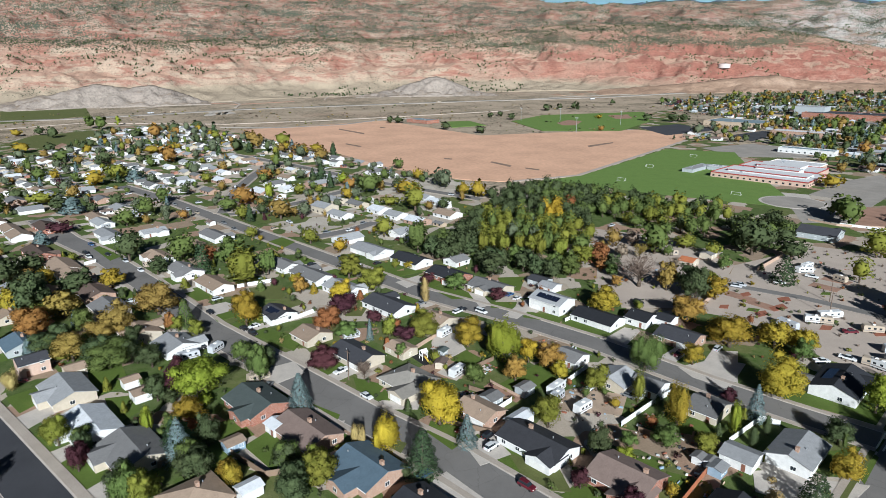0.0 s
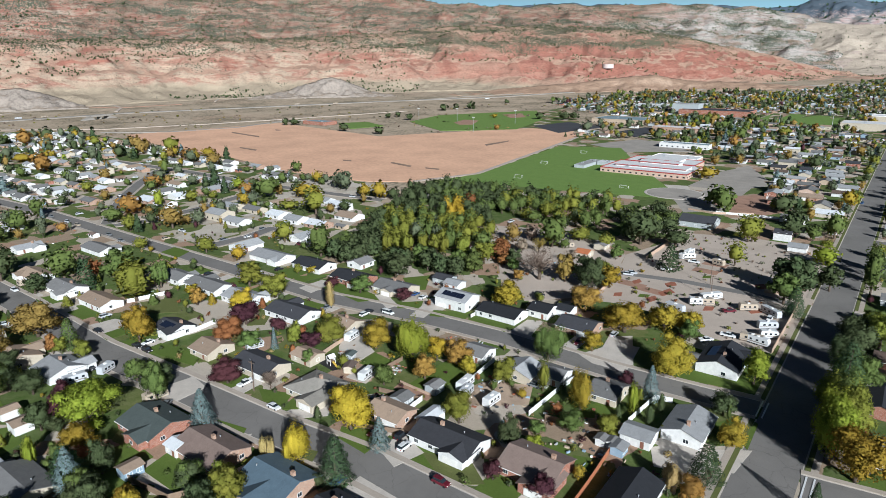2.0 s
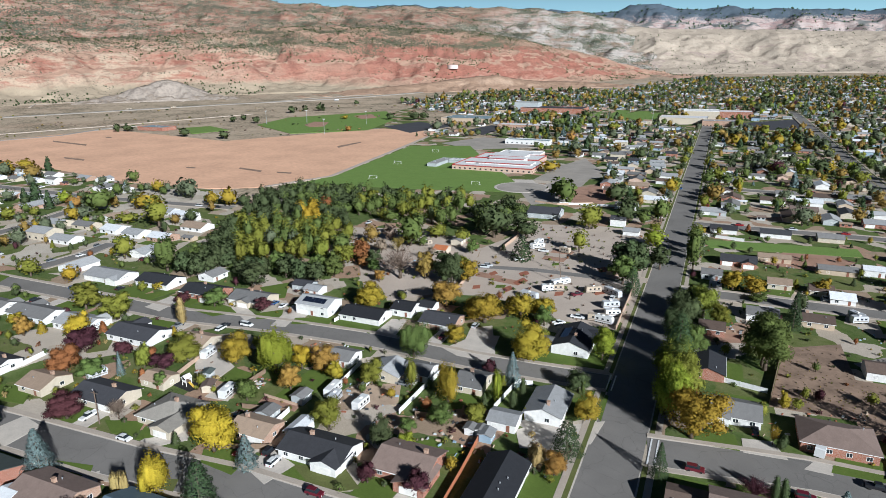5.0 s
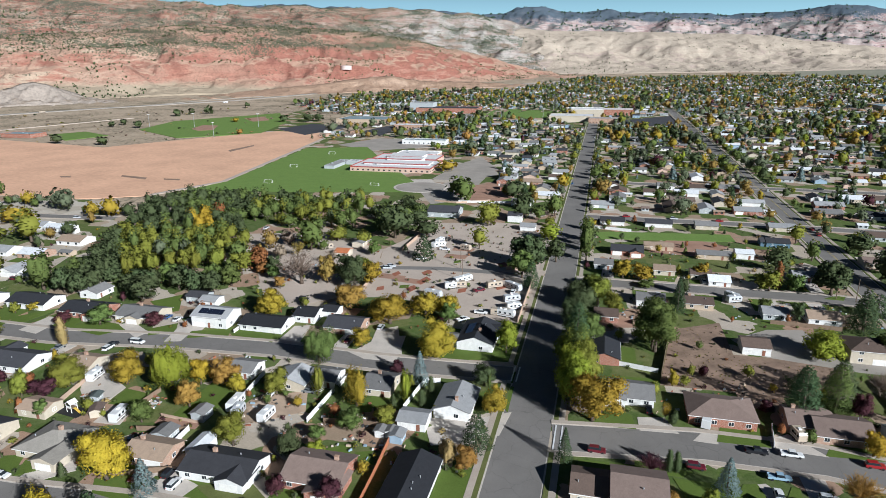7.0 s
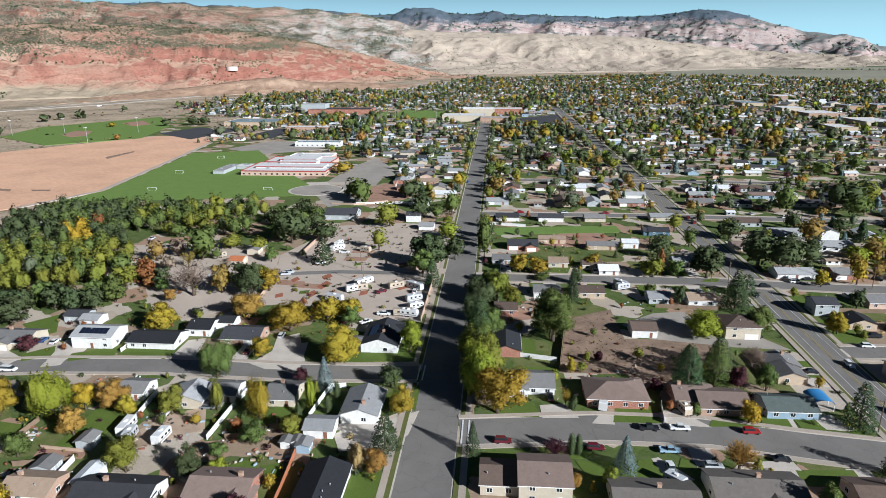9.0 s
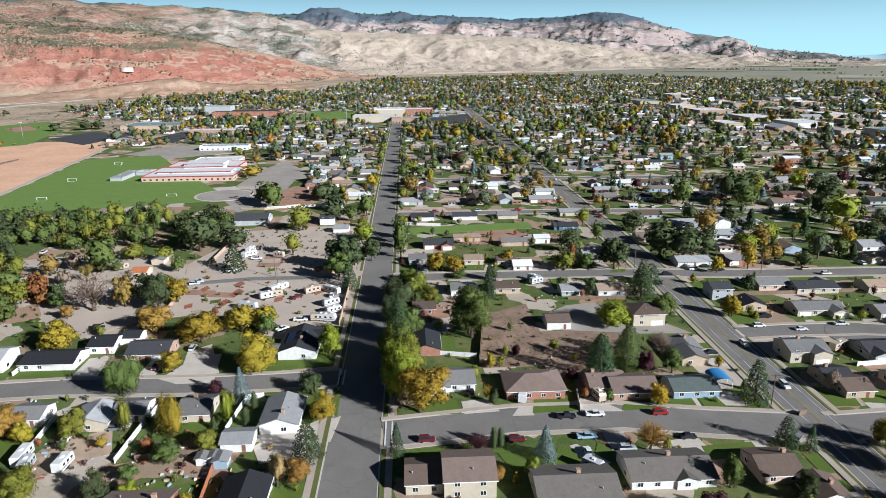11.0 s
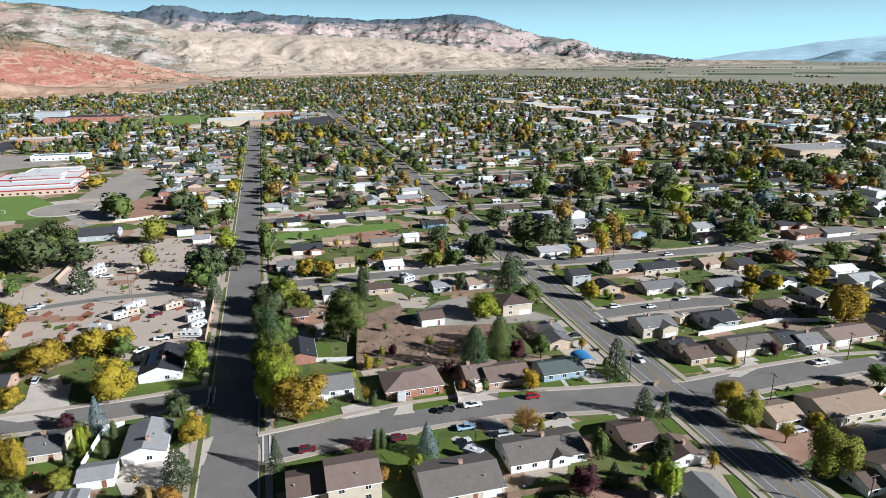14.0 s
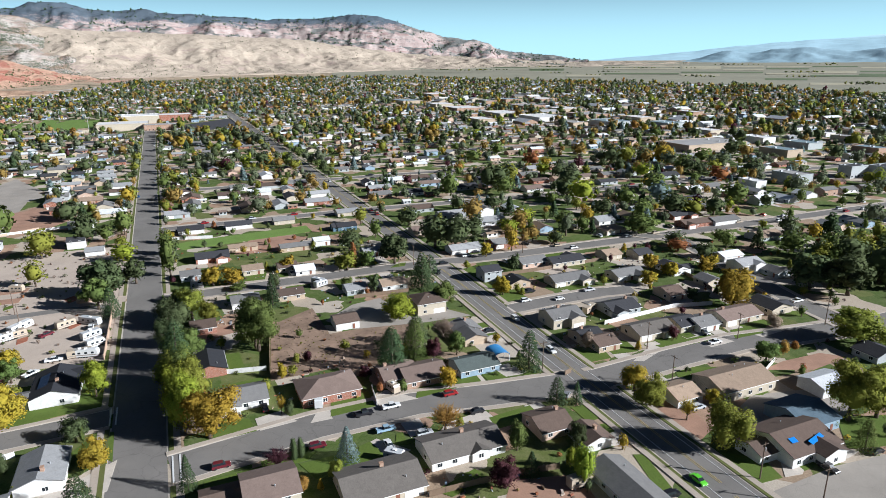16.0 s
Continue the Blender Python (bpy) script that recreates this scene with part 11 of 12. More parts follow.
wood(-186.5, 377.4, 10.0, 13.2, 'round', 'olive')
wood(-224.3, 356.3, 10.5, 12.0, 'round', 'green')
wood(334.4, 255.8, 10.8, 13.7, 'round', 'dark')
wood(-155.6, 391.2, 12.8, 7.4, 'tall', 'green')
wood(361.8, 215.8, 9.8, 11.9, 'round', 'green')
wood(259.1, 333.0, 14.1, 16.8, 'round', 'dark')
wood(-252.1, 340.0, 10.8, 7.7, 'tall', 'dark')
wood(349.8, 238.9, 14.7, 13.0, 'spruce', 'pine')
wood(369.0, 208.5, 10.9, 10.0, 'round', 'dark')
wood(-249.4, 342.7, 15.9, 9.5, 'tall', 'green')
wood(-379.9, 190.2, 11.8, 12.4, 'round', 'olive')
wood(-124.4, 406.4, 12.1, 12.3, 'round', 'dark')
wood(-228.2, 359.3, 12.7, 10.5, 'round', 'dark')
wood(-237.9, 353.1, 9.0, 9.3, 'round', 'green')
wood(-316.6, 284.7, 21.8, 21.7, 'tall', 'olive')
wood(-127.7, 406.5, 12.7, 12.0, 'round', 'dark')
wood(-166.3, 392.5, 13.4, 9.1, 'tall', 'olive')
wood(-270.5, 329.6, 10.0, 10.9, 'round', 'dark')
wood(-151.9, 399.1, 14.4, 9.6, 'tall', 'olive')
wood(-195.8, 380.0, 11.1, 9.0, 'round', 'green')
wood(-209.2, 373.1, 13.0, 11.6, 'round', 'green')
wood(-186.9, 385.8, 9.4, 10.5, 'round', 'olive')
wood(374.4, 209.7, 13.5, 9.2, 'tall', 'olive')
wood(-268.9, 334.6, 9.4, 9.9, 'round', 'dark')
wood(-280.2, 325.8, 13.7, 9.7, 'tall', 'dark')
wood(-372.3, 214.9, 10.9, 14.5, 'round', 'olive')
wood(-174.8, 392.8, 9.9, 9.2, 'round', 'green')
wood(-161.1, 398.7, 12.4, 13.2, 'round', 'green')
wood(-179.3, 391.0, 12.6, 12.1, 'round', 'olive')
wood(-234.2, 361.0, 13.8, 9.5, 'tall', 'dark')
wood(372.1, 217.1, 11.8, 9.9, 'round', 'green')
wood(-220.1, 370.7, 15.8, 10.2, 'tall', 'olive')
wood(-240.6, 358.2, 13.2, 11.0, 'round', 'rust')
wood(-224.7, 368.6, 12.2, 12.6, 'round', 'dark')
wood(-247.2, 355.0, 9.9, 12.1, 'round', 'yellow')
wood(204.0, 382.1, 10.3, 15.5, 'round', 'dark')
wood(299.5, 313.6, 18.5, 23.0, 'spread', 'dark')
wood(-249.7, 355.6, 10.9, 9.6, 'round', 'dark')
wood(-242.9, 360.8, 12.4, 11.6, 'round', 'green')
wood(-280.5, 332.5, 12.8, 6.7, 'tall', 'dark')
wood(-198.3, 388.6, 14.4, 10.2, 'tall', 'green')
wood(-216.1, 379.2, 12.5, 10.8, 'round', 'green')
wood(-208.5, 383.5, 10.8, 10.9, 'round', 'olive')
wood(-249.5, 358.7, 11.2, 11.9, 'round', 'green')
wood(-271.3, 342.6, 15.9, 7.7, 'tall', 'dark')
wood(-174.6, 400.9, 10.9, 11.1, 'round', 'dark')
wood(-183.9, 397.5, 9.4, 11.1, 'round', 'olive')
wood(-427.8, 96.6, 8.7, 19.3, 'round', 'plum')
wood(-188.9, 396.5, 12.2, 10.2, 'round', 'green')
wood(-419.4, 131.4, 13.3, 17.7, 'round', 'green')
wood(-163.8, 407.9, 15.9, 8.3, 'tall', 'green')
wood(-209.1, 386.8, 13.5, 9.1, 'tall', 'green')
wood(-264.4, 351.5, 10.6, 10.7, 'round', 'dark')
wood(-240.7, 368.2, 14.6, 8.4, 'tall', 'green')
wood(312.7, 309.6, 14.1, 23.0, 'round', 'olive')
wood(-232.9, 373.8, 12.1, 10.0, 'tall', 'dark')
wood(-174.5, 405.0, 13.4, 9.4, 'tall', 'green')
wood(-280.4, 342.5, 15.0, 10.1, 'tall', 'dark')
wood(-229.6, 378.8, 11.8, 9.0, 'tall', 'green')
wood(-181.8, 404.5, 9.3, 12.7, 'round', 'green')
wood(-268.2, 353.8, 12.1, 9.6, 'round', 'dark')
wood(-261.7, 359.3, 11.3, 11.9, 'round', 'dark')
wood(-342.7, 283.9, 8.6, 16.3, 'round', 'olive')
wood(-163.3, 414.1, 15.9, 8.3, 'tall', 'olive')
wood(-232.6, 380.4, 15.1, 9.3, 'tall', 'dark')
wood(-204.4, 397.5, 12.8, 7.5, 'tall', 'green')
wood(-252.1, 369.3, 13.3, 10.1, 'tall', 'dark')
wood(-215.9, 392.1, 9.2, 11.0, 'round', 'green')
wood(-278.6, 350.5, 11.5, 12.4, 'round', 'dark')
wood(327.6, 305.2, 14.7, 19.7, 'round', 'dark')
wood(-200.2, 401.6, 13.6, 8.5, 'tall', 'olive')
wood(-197.6, 403.8, 10.8, 10.4, 'round', 'green')
wood(-174.2, 414.9, 13.5, 10.8, 'tall', 'dark')
wood(-259.5, 368.9, 13.6, 8.2, 'tall', 'green')
wood(-272.4, 360.4, 9.7, 11.4, 'round', 'green')
wood(-179.6, 415.3, 9.2, 10.3, 'round', 'green')
wood(-191.2, 410.1, 16.4, 7.7, 'tall', 'olive')
wood(-225.2, 392.7, 12.3, 8.6, 'tall', 'olive')
wood(-187.6, 412.7, 14.4, 10.5, 'tall', 'olive')
wood(-204.7, 404.5, 12.8, 12.3, 'round', 'olive')
wood(-409.5, 195.2, 12.4, 19.3, 'round', 'green')
wood(-289.9, 349.7, 12.0, 10.3, 'round', 'dark')
wood(-216.2, 399.7, 14.4, 9.3, 'tall', 'dark')
wood(-247.3, 383.0, 13.1, 7.0, 'tall', 'dark')
wood(-96.6, 446.8, 19.6, 18.4, 'round', 'green')
wood(-244.4, 386.8, 10.9, 11.7, 'round', 'dark')
wood(-269.8, 369.6, 13.7, 9.3, 'tall', 'green')
wood(-278.5, 363.9, 12.2, 8.0, 'tall', 'green')
wood(-236.5, 392.7, 11.7, 10.0, 'round', 'dark')
wood(269.4, 371.3, 21.4, 23.0, 'round', 'lime')
wood(-214.7, 406.0, 10.9, 11.9, 'round', 'dark')
wood(-228.3, 398.8, 10.1, 11.7, 'round', 'olive')
wood(-255.6, 383.3, 13.3, 10.8, 'tall', 'dark')
wood(295.1, 354.7, 14.2, 19.8, 'round', 'green')
wood(-253.5, 387.2, 14.2, 9.5, 'tall', 'dark')
wood(-211.1, 412.8, 12.3, 9.1, 'round', 'dark')
wood(-233.7, 401.1, 9.9, 13.2, 'round', 'green')
wood(-222.5, 407.8, 14.6, 8.2, 'tall', 'dark')
wood(-264.6, 382.3, 9.4, 10.9, 'round', 'green')
wood(-270.6, 378.4, 11.1, 10.8, 'round', 'green')
wood(-278.5, 372.7, 14.3, 10.3, 'tall', 'dark')
wood(-291.6, 364.1, 12.5, 9.7, 'tall', 'dark')
wood(-261.3, 387.1, 14.7, 10.3, 'tall', 'dark')
wood(-306.9, 352.8, 10.8, 11.4, 'round', 'dark')
wood(-241.5, 400.8, 10.4, 11.3, 'round', 'green')
wood(-276.8, 379.2, 16.0, 8.0, 'tall', 'dark')
wood(-241.5, 403.7, 14.5, 9.0, 'tall', 'dark')
wood(-317.2, 348.5, 15.8, 16.3, 'round', 'gold')
wood(-300.1, 363.4, 9.9, 12.7, 'round', 'dark')
wood(318.6, 347.6, 18.1, 21.5, 'round', 'spruce')
wood(-236.7, 408.5, 15.1, 8.0, 'tall', 'green')
wood(-289.5, 373.4, 15.7, 10.0, 'tall', 'dark')
wood(-64.2, 468.3, 14.5, 19.2, 'round', 'dark')
wood(266.7, 390.9, 17.2, 20.1, 'round', 'dark')
wood(-274.2, 386.8, 13.7, 10.5, 'tall', 'dark')
wood(-424.0, 213.4, 16.0, 23.0, 'round', 'orange')
wood(193.3, 433.6, 22.4, 17.1, 'round', 'green')
wood(-256.4, 399.5, 11.8, 11.3, 'round', 'dark')
wood(-103.8, 463.3, 18.0, 22.6, 'round', 'green')
wood(-259.8, 398.9, 10.7, 10.4, 'round', 'dark')
wood(-298.0, 372.4, 11.0, 9.4, 'round', 'dark')
wood(-290.3, 382.3, 13.3, 10.2, 'tall', 'dark')
wood(-254.9, 407.5, 10.5, 12.0, 'round', 'green')
wood(360.9, 318.1, 19.3, 23.0, 'round', 'green')
wood(-332.1, 348.7, 11.5, 12.7, 'round', 'gold')
wood(-281.5, 390.7, 11.7, 11.4, 'round', 'green')
wood(-298.2, 379.0, 9.9, 10.2, 'round', 'dark')
wood(-306.7, 373.1, 14.4, 6.7, 'tall', 'dark')
wood(-268.9, 401.3, 12.6, 10.0, 'round', 'green')
wood(-363.6, 318.5, 13.4, 23.0, 'round', 'gold')
wood(-278.1, 395.8, 15.8, 9.1, 'tall', 'dark')
wood(-290.8, 387.5, 12.6, 11.8, 'round', 'green')
wood(-256.3, 412.6, 12.1, 10.4, 'round', 'green')
wood(-261.4, 410.0, 11.3, 10.9, 'round', 'dark')
wood(-384.2, 298.9, 20.7, 21.6, 'round', 'green')
wood(-305.8, 379.8, 11.3, 12.9, 'round', 'dark')
wood(226.3, 434.4, 27.3, 19.4, 'tall', 'dark')
wood(-270.3, 409.3, 11.4, 12.1, 'round', 'dark')
wood(-299.3, 389.1, 12.9, 9.3, 'tall', 'dark')
wood(234.6, 431.9, 27.3, 21.4, 'tall', 'dark')
wood(-290.5, 396.8, 10.3, 12.2, 'round', 'green')
wood(-296.1, 397.0, 11.6, 11.1, 'round', 'green')
wood(-282.0, 408.4, 10.1, 9.9, 'round', 'green')
wood(-482.3, 117.9, 11.5, 19.3, 'pine', 'spruce')
wood(-423.9, 260.8, 10.7, 14.8, 'round', 'olive')
wood(-290.9, 404.0, 9.5, 12.4, 'round', 'dark')
wood(-296.3, 406.1, 14.5, 9.7, 'tall', 'dark')
wood(-485.5, 146.6, 10.7, 13.8, 'round', 'dark')
wood(-495.2, 112.6, 11.2, 17.8, 'round', 'dark')
wood(340.6, 378.5, 17.3, 21.4, 'round', 'green')
wood(-413.5, 301.8, 11.1, 13.4, 'round', 'orange')
wood(-30.6, 514.8, 13.7, 13.6, 'round', 'gold')
wood(294.1, 425.0, 18.5, 23.0, 'tall', 'dark')
wood(259.4, 459.7, 19.4, 17.6, 'round', 'olive')
wood(-524.4, 109.2, 12.8, 23.0, 'round', 'olive')
wood(-401.4, 364.9, 12.8, 11.0, 'round', 'gold')
wood(-497.6, 273.5, 12.9, 16.6, 'round', 'orange')
wood(-560.7, 101.0, 11.1, 14.5, 'round', 'dark')
wood(308.8, 485.0, 12.9, 16.7, 'round', 'lime')
wood(378.7, 435.9, 14.7, 21.1, 'round', 'lime')
wood(427.2, 396.0, 14.0, 23.0, 'round', 'rust')
wood(-139.9, 572.5, 11.3, 23.0, 'round', 'gold')
wood(-577.9, 161.5, 14.8, 21.4, 'round', 'gold')
wood(-458.5, 391.7, 12.4, 12.1, 'round', 'green')
wood(-575.1, 192.5, 13.8, 16.6, 'pine', 'spruce')
wood(428.0, 434.1, 17.4, 21.6, 'round', 'dark')
wood(464.5, 396.8, 18.9, 23.0, 'round', 'dark')
wood(322.9, 527.3, 16.6, 20.4, 'round', 'rust')
wood(-597.5, 186.1, 17.2, 23.0, 'round', 'olive')
wood(-543.4, 311.6, 19.2, 9.8, 'tall', 'green')
wood(282.4, 575.4, 16.4, 23.0, 'round', 'green')
wood(397.8, 503.9, 20.9, 23.0, 'round', 'dark')
wood(412.7, 499.2, 21.9, 23.0, 'round', 'olive')
wood(447.3, 488.4, 20.8, 23.0, 'round', 'gold')
wood(486.7, 476.1, 16.4, 23.0, 'round', 'green')
wood(-654.7, 254.3, 22.6, 23.0, 'round', 'orange')
wood(-690.2, 138.2, 18.5, 9.6, 'tall', 'green')
wood(-620.5, 385.6, 13.2, 23.0, 'round', 'orange')
wood(543.8, 493.1, 20.0, 23.0, 'round', 'dark')
wood(-614.2, 403.8, 12.0, 21.8, 'round', 'gold')
wood(-744.6, 180.0, 15.7, 19.9, 'round', 'green')
wood(-743.3, 271.3, 11.2, 21.8, 'round', 'gold')
wood(-695.4, 409.1, 18.6, 22.0, 'round', 'olive')
wood(-840.3, 193.4, 12.1, 16.3, 'round', 'dark')
wood(-853.9, 168.2, 14.6, 23.0, 'round', 'gold')
wood(-849.4, 238.2, 12.7, 14.0, 'round', 'dark')
wood(-608.3, 672.9, 11.5, 18.2, 'round', 'dark')
wood(-891.6, 331.8, 21.2, 23.0, 'round', 'orange')
wood(-499.5, 811.3, 8.4, 11.1, 'round', 'orange')
wood(-675.7, 672.6, 13.0, 17.2, 'round', 'dark')
wood(-911.8, 313.3, 13.4, 19.2, 'round', 'dark')
wood(-996.4, 235.8, 18.2, 17.6, 'round', 'dark')
wood(-971.6, 427.1, 14.3, 23.0, 'round', 'dark')
wood(-808.9, 693.7, 11.5, 21.3, 'round', 'dark')
wood(-819.4, 684.4, 13.4, 12.8, 'round', 'dark')
wood(-1050.8, 231.7, 13.2, 16.5, 'round', 'dark')
wood(-1058.7, 205.8, 11.4, 18.1, 'round', 'gold')
wood(-1066.8, 318.9, 23.0, 23.0, 'round', 'green')
wood(-709.4, 863.9, 12.0, 17.8, 'round', 'dark')
wood(-488.0, 1006.1, 15.2, 23.0, 'round', 'dark')
wood(-474.5, 1018.1, 15.1, 21.1, 'round', 'dark')
wood(-528.1, 997.0, 13.5, 21.5, 'round', 'dark')
wood(-1098.5, 312.5, 25.2, 22.1, 'tall', 'green')
wood(-610.0, 980.9, 8.1, 13.5, 'round', 'gold')
wood(-765.6, 873.5, 10.4, 13.9, 'round', 'dark')
wood(-1122.5, 362.2, 17.0, 8.4, 'column', 'lime')
wood(-768.0, 902.8, 10.6, 14.2, 'round', 'dark')
wood(-782.6, 1064.3, 14.0, 20.9, 'round', 'dark')
wood(-779.6, 1102.6, 10.7, 15.9, 'round', 'dark')
wood(-756.1, 1122.4, 16.5, 18.6, 'round', 'dark')
wood(-756.9, 1271.0, 12.7, 17.2, 'round', 'dark')

# white and grey flat roofs of the town centre
rng = random.Random(8)
for i in range(60):
    x, y = rng.uniform(520, 1050), rng.uniform(700, 1500)
    if clear_of(x, y, 14):
        far_house(x, y, rng.choice((0, 90)), rng.uniform(20, 44), rng.uniform(14, 24), rng.choice(("white", "white", "pale", "white", "grey")), rng.choice(("white", "cream", "tan", "brickpale")), rng.uniform(3.5, 6))
# ---- front yards of the near houses: a lawn and a drive to the street ----
def to_lane(x, y):
    """Distance to the nearest street's edge."""
    best = 99.0
    for a, b, w in LANES:
        dx, dy = b[0] - a[0], b[1] - a[1]
        k = min(max(((x - a[0]) * dx + (y - a[1]) * dy) / (dx * dx + dy * dy), 0), 1)
        best = min(best, math.hypot(x - a[0] - k * dx, y - a[1] - k * dy) - w)
    return best


rng = random.Random(404)
for i, (x, y, az, L, D, front, gx, out) in enumerate(HOMES):
    c, s = math.cos(radians(az)), math.sin(radians(az))

    def spot_at(u, v):
        return (x + u * c + v * s, y - u * s + v * c)

    def free(u, v):
        p = spot_at(u, v)
        return not any(within(p[0], p[1], q) for q in PLOTS[:TAKEN_PLOTS])

    TAKEN_PLOTS = len(PLOTS)
    reach = D / 2 + out + 0.3
    while reach < D / 2 + 16 and to_lane(*spot_at(gx, front * reach)) > 0.4:
        reach += 0.5
    if reach >= D / 2 + 16 or reach < D / 2 + 2.5:
        continue
    v0, v1 = front * (D / 2 + 0.25), front * reach
    near = front * (D / 2 + out + 0.25)
    mid = (near + v1) / 2
    if free(gx, mid):
        patch("driveway", [spot_at(gx - 2.6, near), spot_at(gx + 2.6, near), spot_at(gx + 2.9, v1), spot_at(gx - 2.9, v1)], M["concrete"], 0.098 + 0.0003 * (i % 20), "pale concrete driveway", "driveway")
        if rng.random() < 0.3 and abs(v1 - near) > 5.5:
            p = spot_at(gx + rng.choice((-1.2, 1.2)), mid)
            car(p[0], p[1], az + (0 if front > 0 else 180), rng.choice(("sedan", "suv", "pickup")), rng.choice(("white", "silver", "grey", "black", "white", "maroon")))
    for u0, u1 in ((-L / 2 - 1.0, gx - 3.0), (gx + 3.0, L / 2 + 1.0)):
        if u1 - u0 > 2.5 and free((u0 + u1) / 2, (v0 + v1) / 2):
            patch("lawn", [spot_at(u0, v0), spot_at(u1, v0), spot_at(u1, v1), spot_at(u0, v1)], M["grass"], 0.09 + 0.0003 * (i % 20), "green mown lawn before a house", "lawn")

# ---- lots, then the blocks of the town ----
fill([(-665.5, 78.0), (-876.2, 129.1), (-780.0, 162.5), (-1036.1, 325.1), (-1010.7, 426.3), (-751.9, 418.2), (-578.1, 401.5), (-433.9, 380.7), (-311.6, 345.5), (-273.9, 272.3), (-262.6, 237.9), (-318.9, 244.9), (-357.2, 222.9), (-374.0, 175.4), (-402.8, 151.5), (-435.9, 111.5), (-474.9, 73.7), (-465.8, 49.1)], 22, 24, 11, trees=1.6, pale=True, own=58)
fill([(-495.4, 20.3), (-478.4, 74.4), (-417.3, 79.2), (-343.8, 79.6), (-275.8, 65.0), (-238.1, 45.0), (-228.7, 26.5), (-223.7, 16.8), (-312.9, -2.7)], 24, 26, 12, trees=2.4, own=64)
fill([(-40.0, 396.1), (-74.3, 478.3), (-89.9, 565.2), (-148.8, 699.8), (-216.7, 908.8), (-179.5, 1083.0), (-74.1, 1084.8), (-32.7, 936.1), (-22.6, 491.9), (-27.2, 396.8)], 22, 26, 13, trees=2.4, own=76)
fill([(-8.0, 425.0), (112.0, 425.0), (120.0, 560.0), (122.0, 700.0), (-10.0, 700.0)], 23, 26, 14, trees=2.8, own=92)
fill([(125.0, 292.0), (330.0, 292.0), (520.0, 300.0), (620.0, 500.0), (400.0, 560.0), (124.0, 560.0)], 23, 27, 15, trees=2.8, own=92)
fill([(-12.0, 702.0), (1.1, 2648.5), (511.3, 2765.3), (941.1, 2672.0), (1250.8, 2237.1), (1508.7, 1881.9), (1664.5, 1526.7), (1654.7, 1048.4), (1482.7, 738.3), (1100.0, -200.0), (420.0, -120.0), (300.0, 150.0), (300.0, 285.0), (540.0, 300.0), (640.0, 500.0), (400.0, 562.0), (124.0, 562.0), (122.0, 702.0)], 27, 30, 16, trees=2.6, keep=0.85)
fill([(222.9, 162.3), (257.4, 146.7), (270.0, 117.4), (201.6, 82.4), (213.2, 118.3), (213.9, 132.2)], 26, 28, 17, trees=1.5)
fill([(-705.1, 1378.7), (-628.3, 1782.7), (-301.2, 1936.5), (-69.2, 2740.8), (1.1, 2648.5), (-21.9, 1085.6), (-177.8, 1072.9), (-224.9, 908.6), (-384.3, 1079.6), (-616.7, 1248.9)], 30, 34, 18, trees=3.4)
fill([(-375.6, 764.0), (-417.8, 994.4), (-299.2, 1255.7), (-219.6, 1138.2), (-129.3, 702.4), (-153.3, 638.4), (-199.1, 733.4), (-282.6, 790.6)], 40, 44, 19, trees=5.5, keep=0.5)

def yards(poly, step, seed, low=0.5, tones=("green", "green", "dark", "olive", "dark", "rust", "gold", "plum", "straw", "olive"), small=0.72, tall=2.2):
    """Bushes, hedges and small trees of the gardens, joined into the woods."""
    rng = random.Random(seed)
    xs, ys = [p[0] for p in poly], [p[1] for p in poly]
    y = min(ys)
    while y < max(ys):
        x = min(xs)
        while x < max(xs):
            a, b = x + rng.uniform(-0.5, 0.5) * step, y + rng.uniform(-0.5, 0.5) * step
            x += step
            if rng.random() < low and within(a, b, poly) and clear_of(a, b, 0.3):
                tone = rng.choice(tones)
                if rng.random() < small:
                    h = rng.uniform(0.35 * tall, tall)
                    wood(a, b, h, h * rng.uniform(0.9, 1.7), "shrub", tone)
                else:
                    h = rng.uniform(2.5, 5.5)
                    wood(a, b, h, h * rng.uniform(0.6, 1.0), rng.choice(("round", "tall", "round", "pine")), tone if tone != "straw" else "olive")
        y += step


rng = random.Random(91)
for x0, y0, y1 in ((-28.5, 300, 1250), (-5.0, 300, 1250), (107.5, 300, 1100), (132.5, 300, 1100)):
    y = y0
    while y < y1:
        y += rng.uniform(14, 48)
        x = x0 + rng.uniform(-1.2, 1.2)
        if clear_of(x, y, 0.0):
            h = rng.uniform(6, 13)
            wood(x, y, h, h * rng.uniform(0.75, 1.05), rng.choice(("round", "spread", "tall", "round")), rng.choice(("haze_sage", "olive", "green", "haze_sage", "dark", "ochre", "olive")))
yards([(-330.0, 108.0), (-25.0, 108.0), (-25.0, 182.0), (-330.0, 182.0)], 6.0, 1, 0.6)
yards([(-420.0, 40.0), (-25.0, 40.0), (-25.0, 93.0), (-420.0, 93.0)], 6.0, 2, 0.6)
yards([(-420.0, 196.0), (-160.0, 196.0), (-40.0, 200.0), (-40.0, 225.0), (-300.0, 330.0)], 7.0, 3, 0.5)
yards([(-5.0, 165.0), (110.0, 165.0), (112.0, 283.0), (-5.0, 283.0)], 6.5, 4, 0.45)
yards([(-5.0, 60.0), (105.0, 60.0), (105.0, 146.0), (-5.0, 148.0)], 6.5, 5, 0.45)
yards([(127.0, 60.0), (320.0, 60.0), (330.0, 275.0), (127.0, 275.0)], 6.5, 6, 0.45)
yards([(-5.0, 295.0), (112.0, 295.0), (112.0, 412.0), (-5.0, 412.0)], 7.0, 7, 0.5)
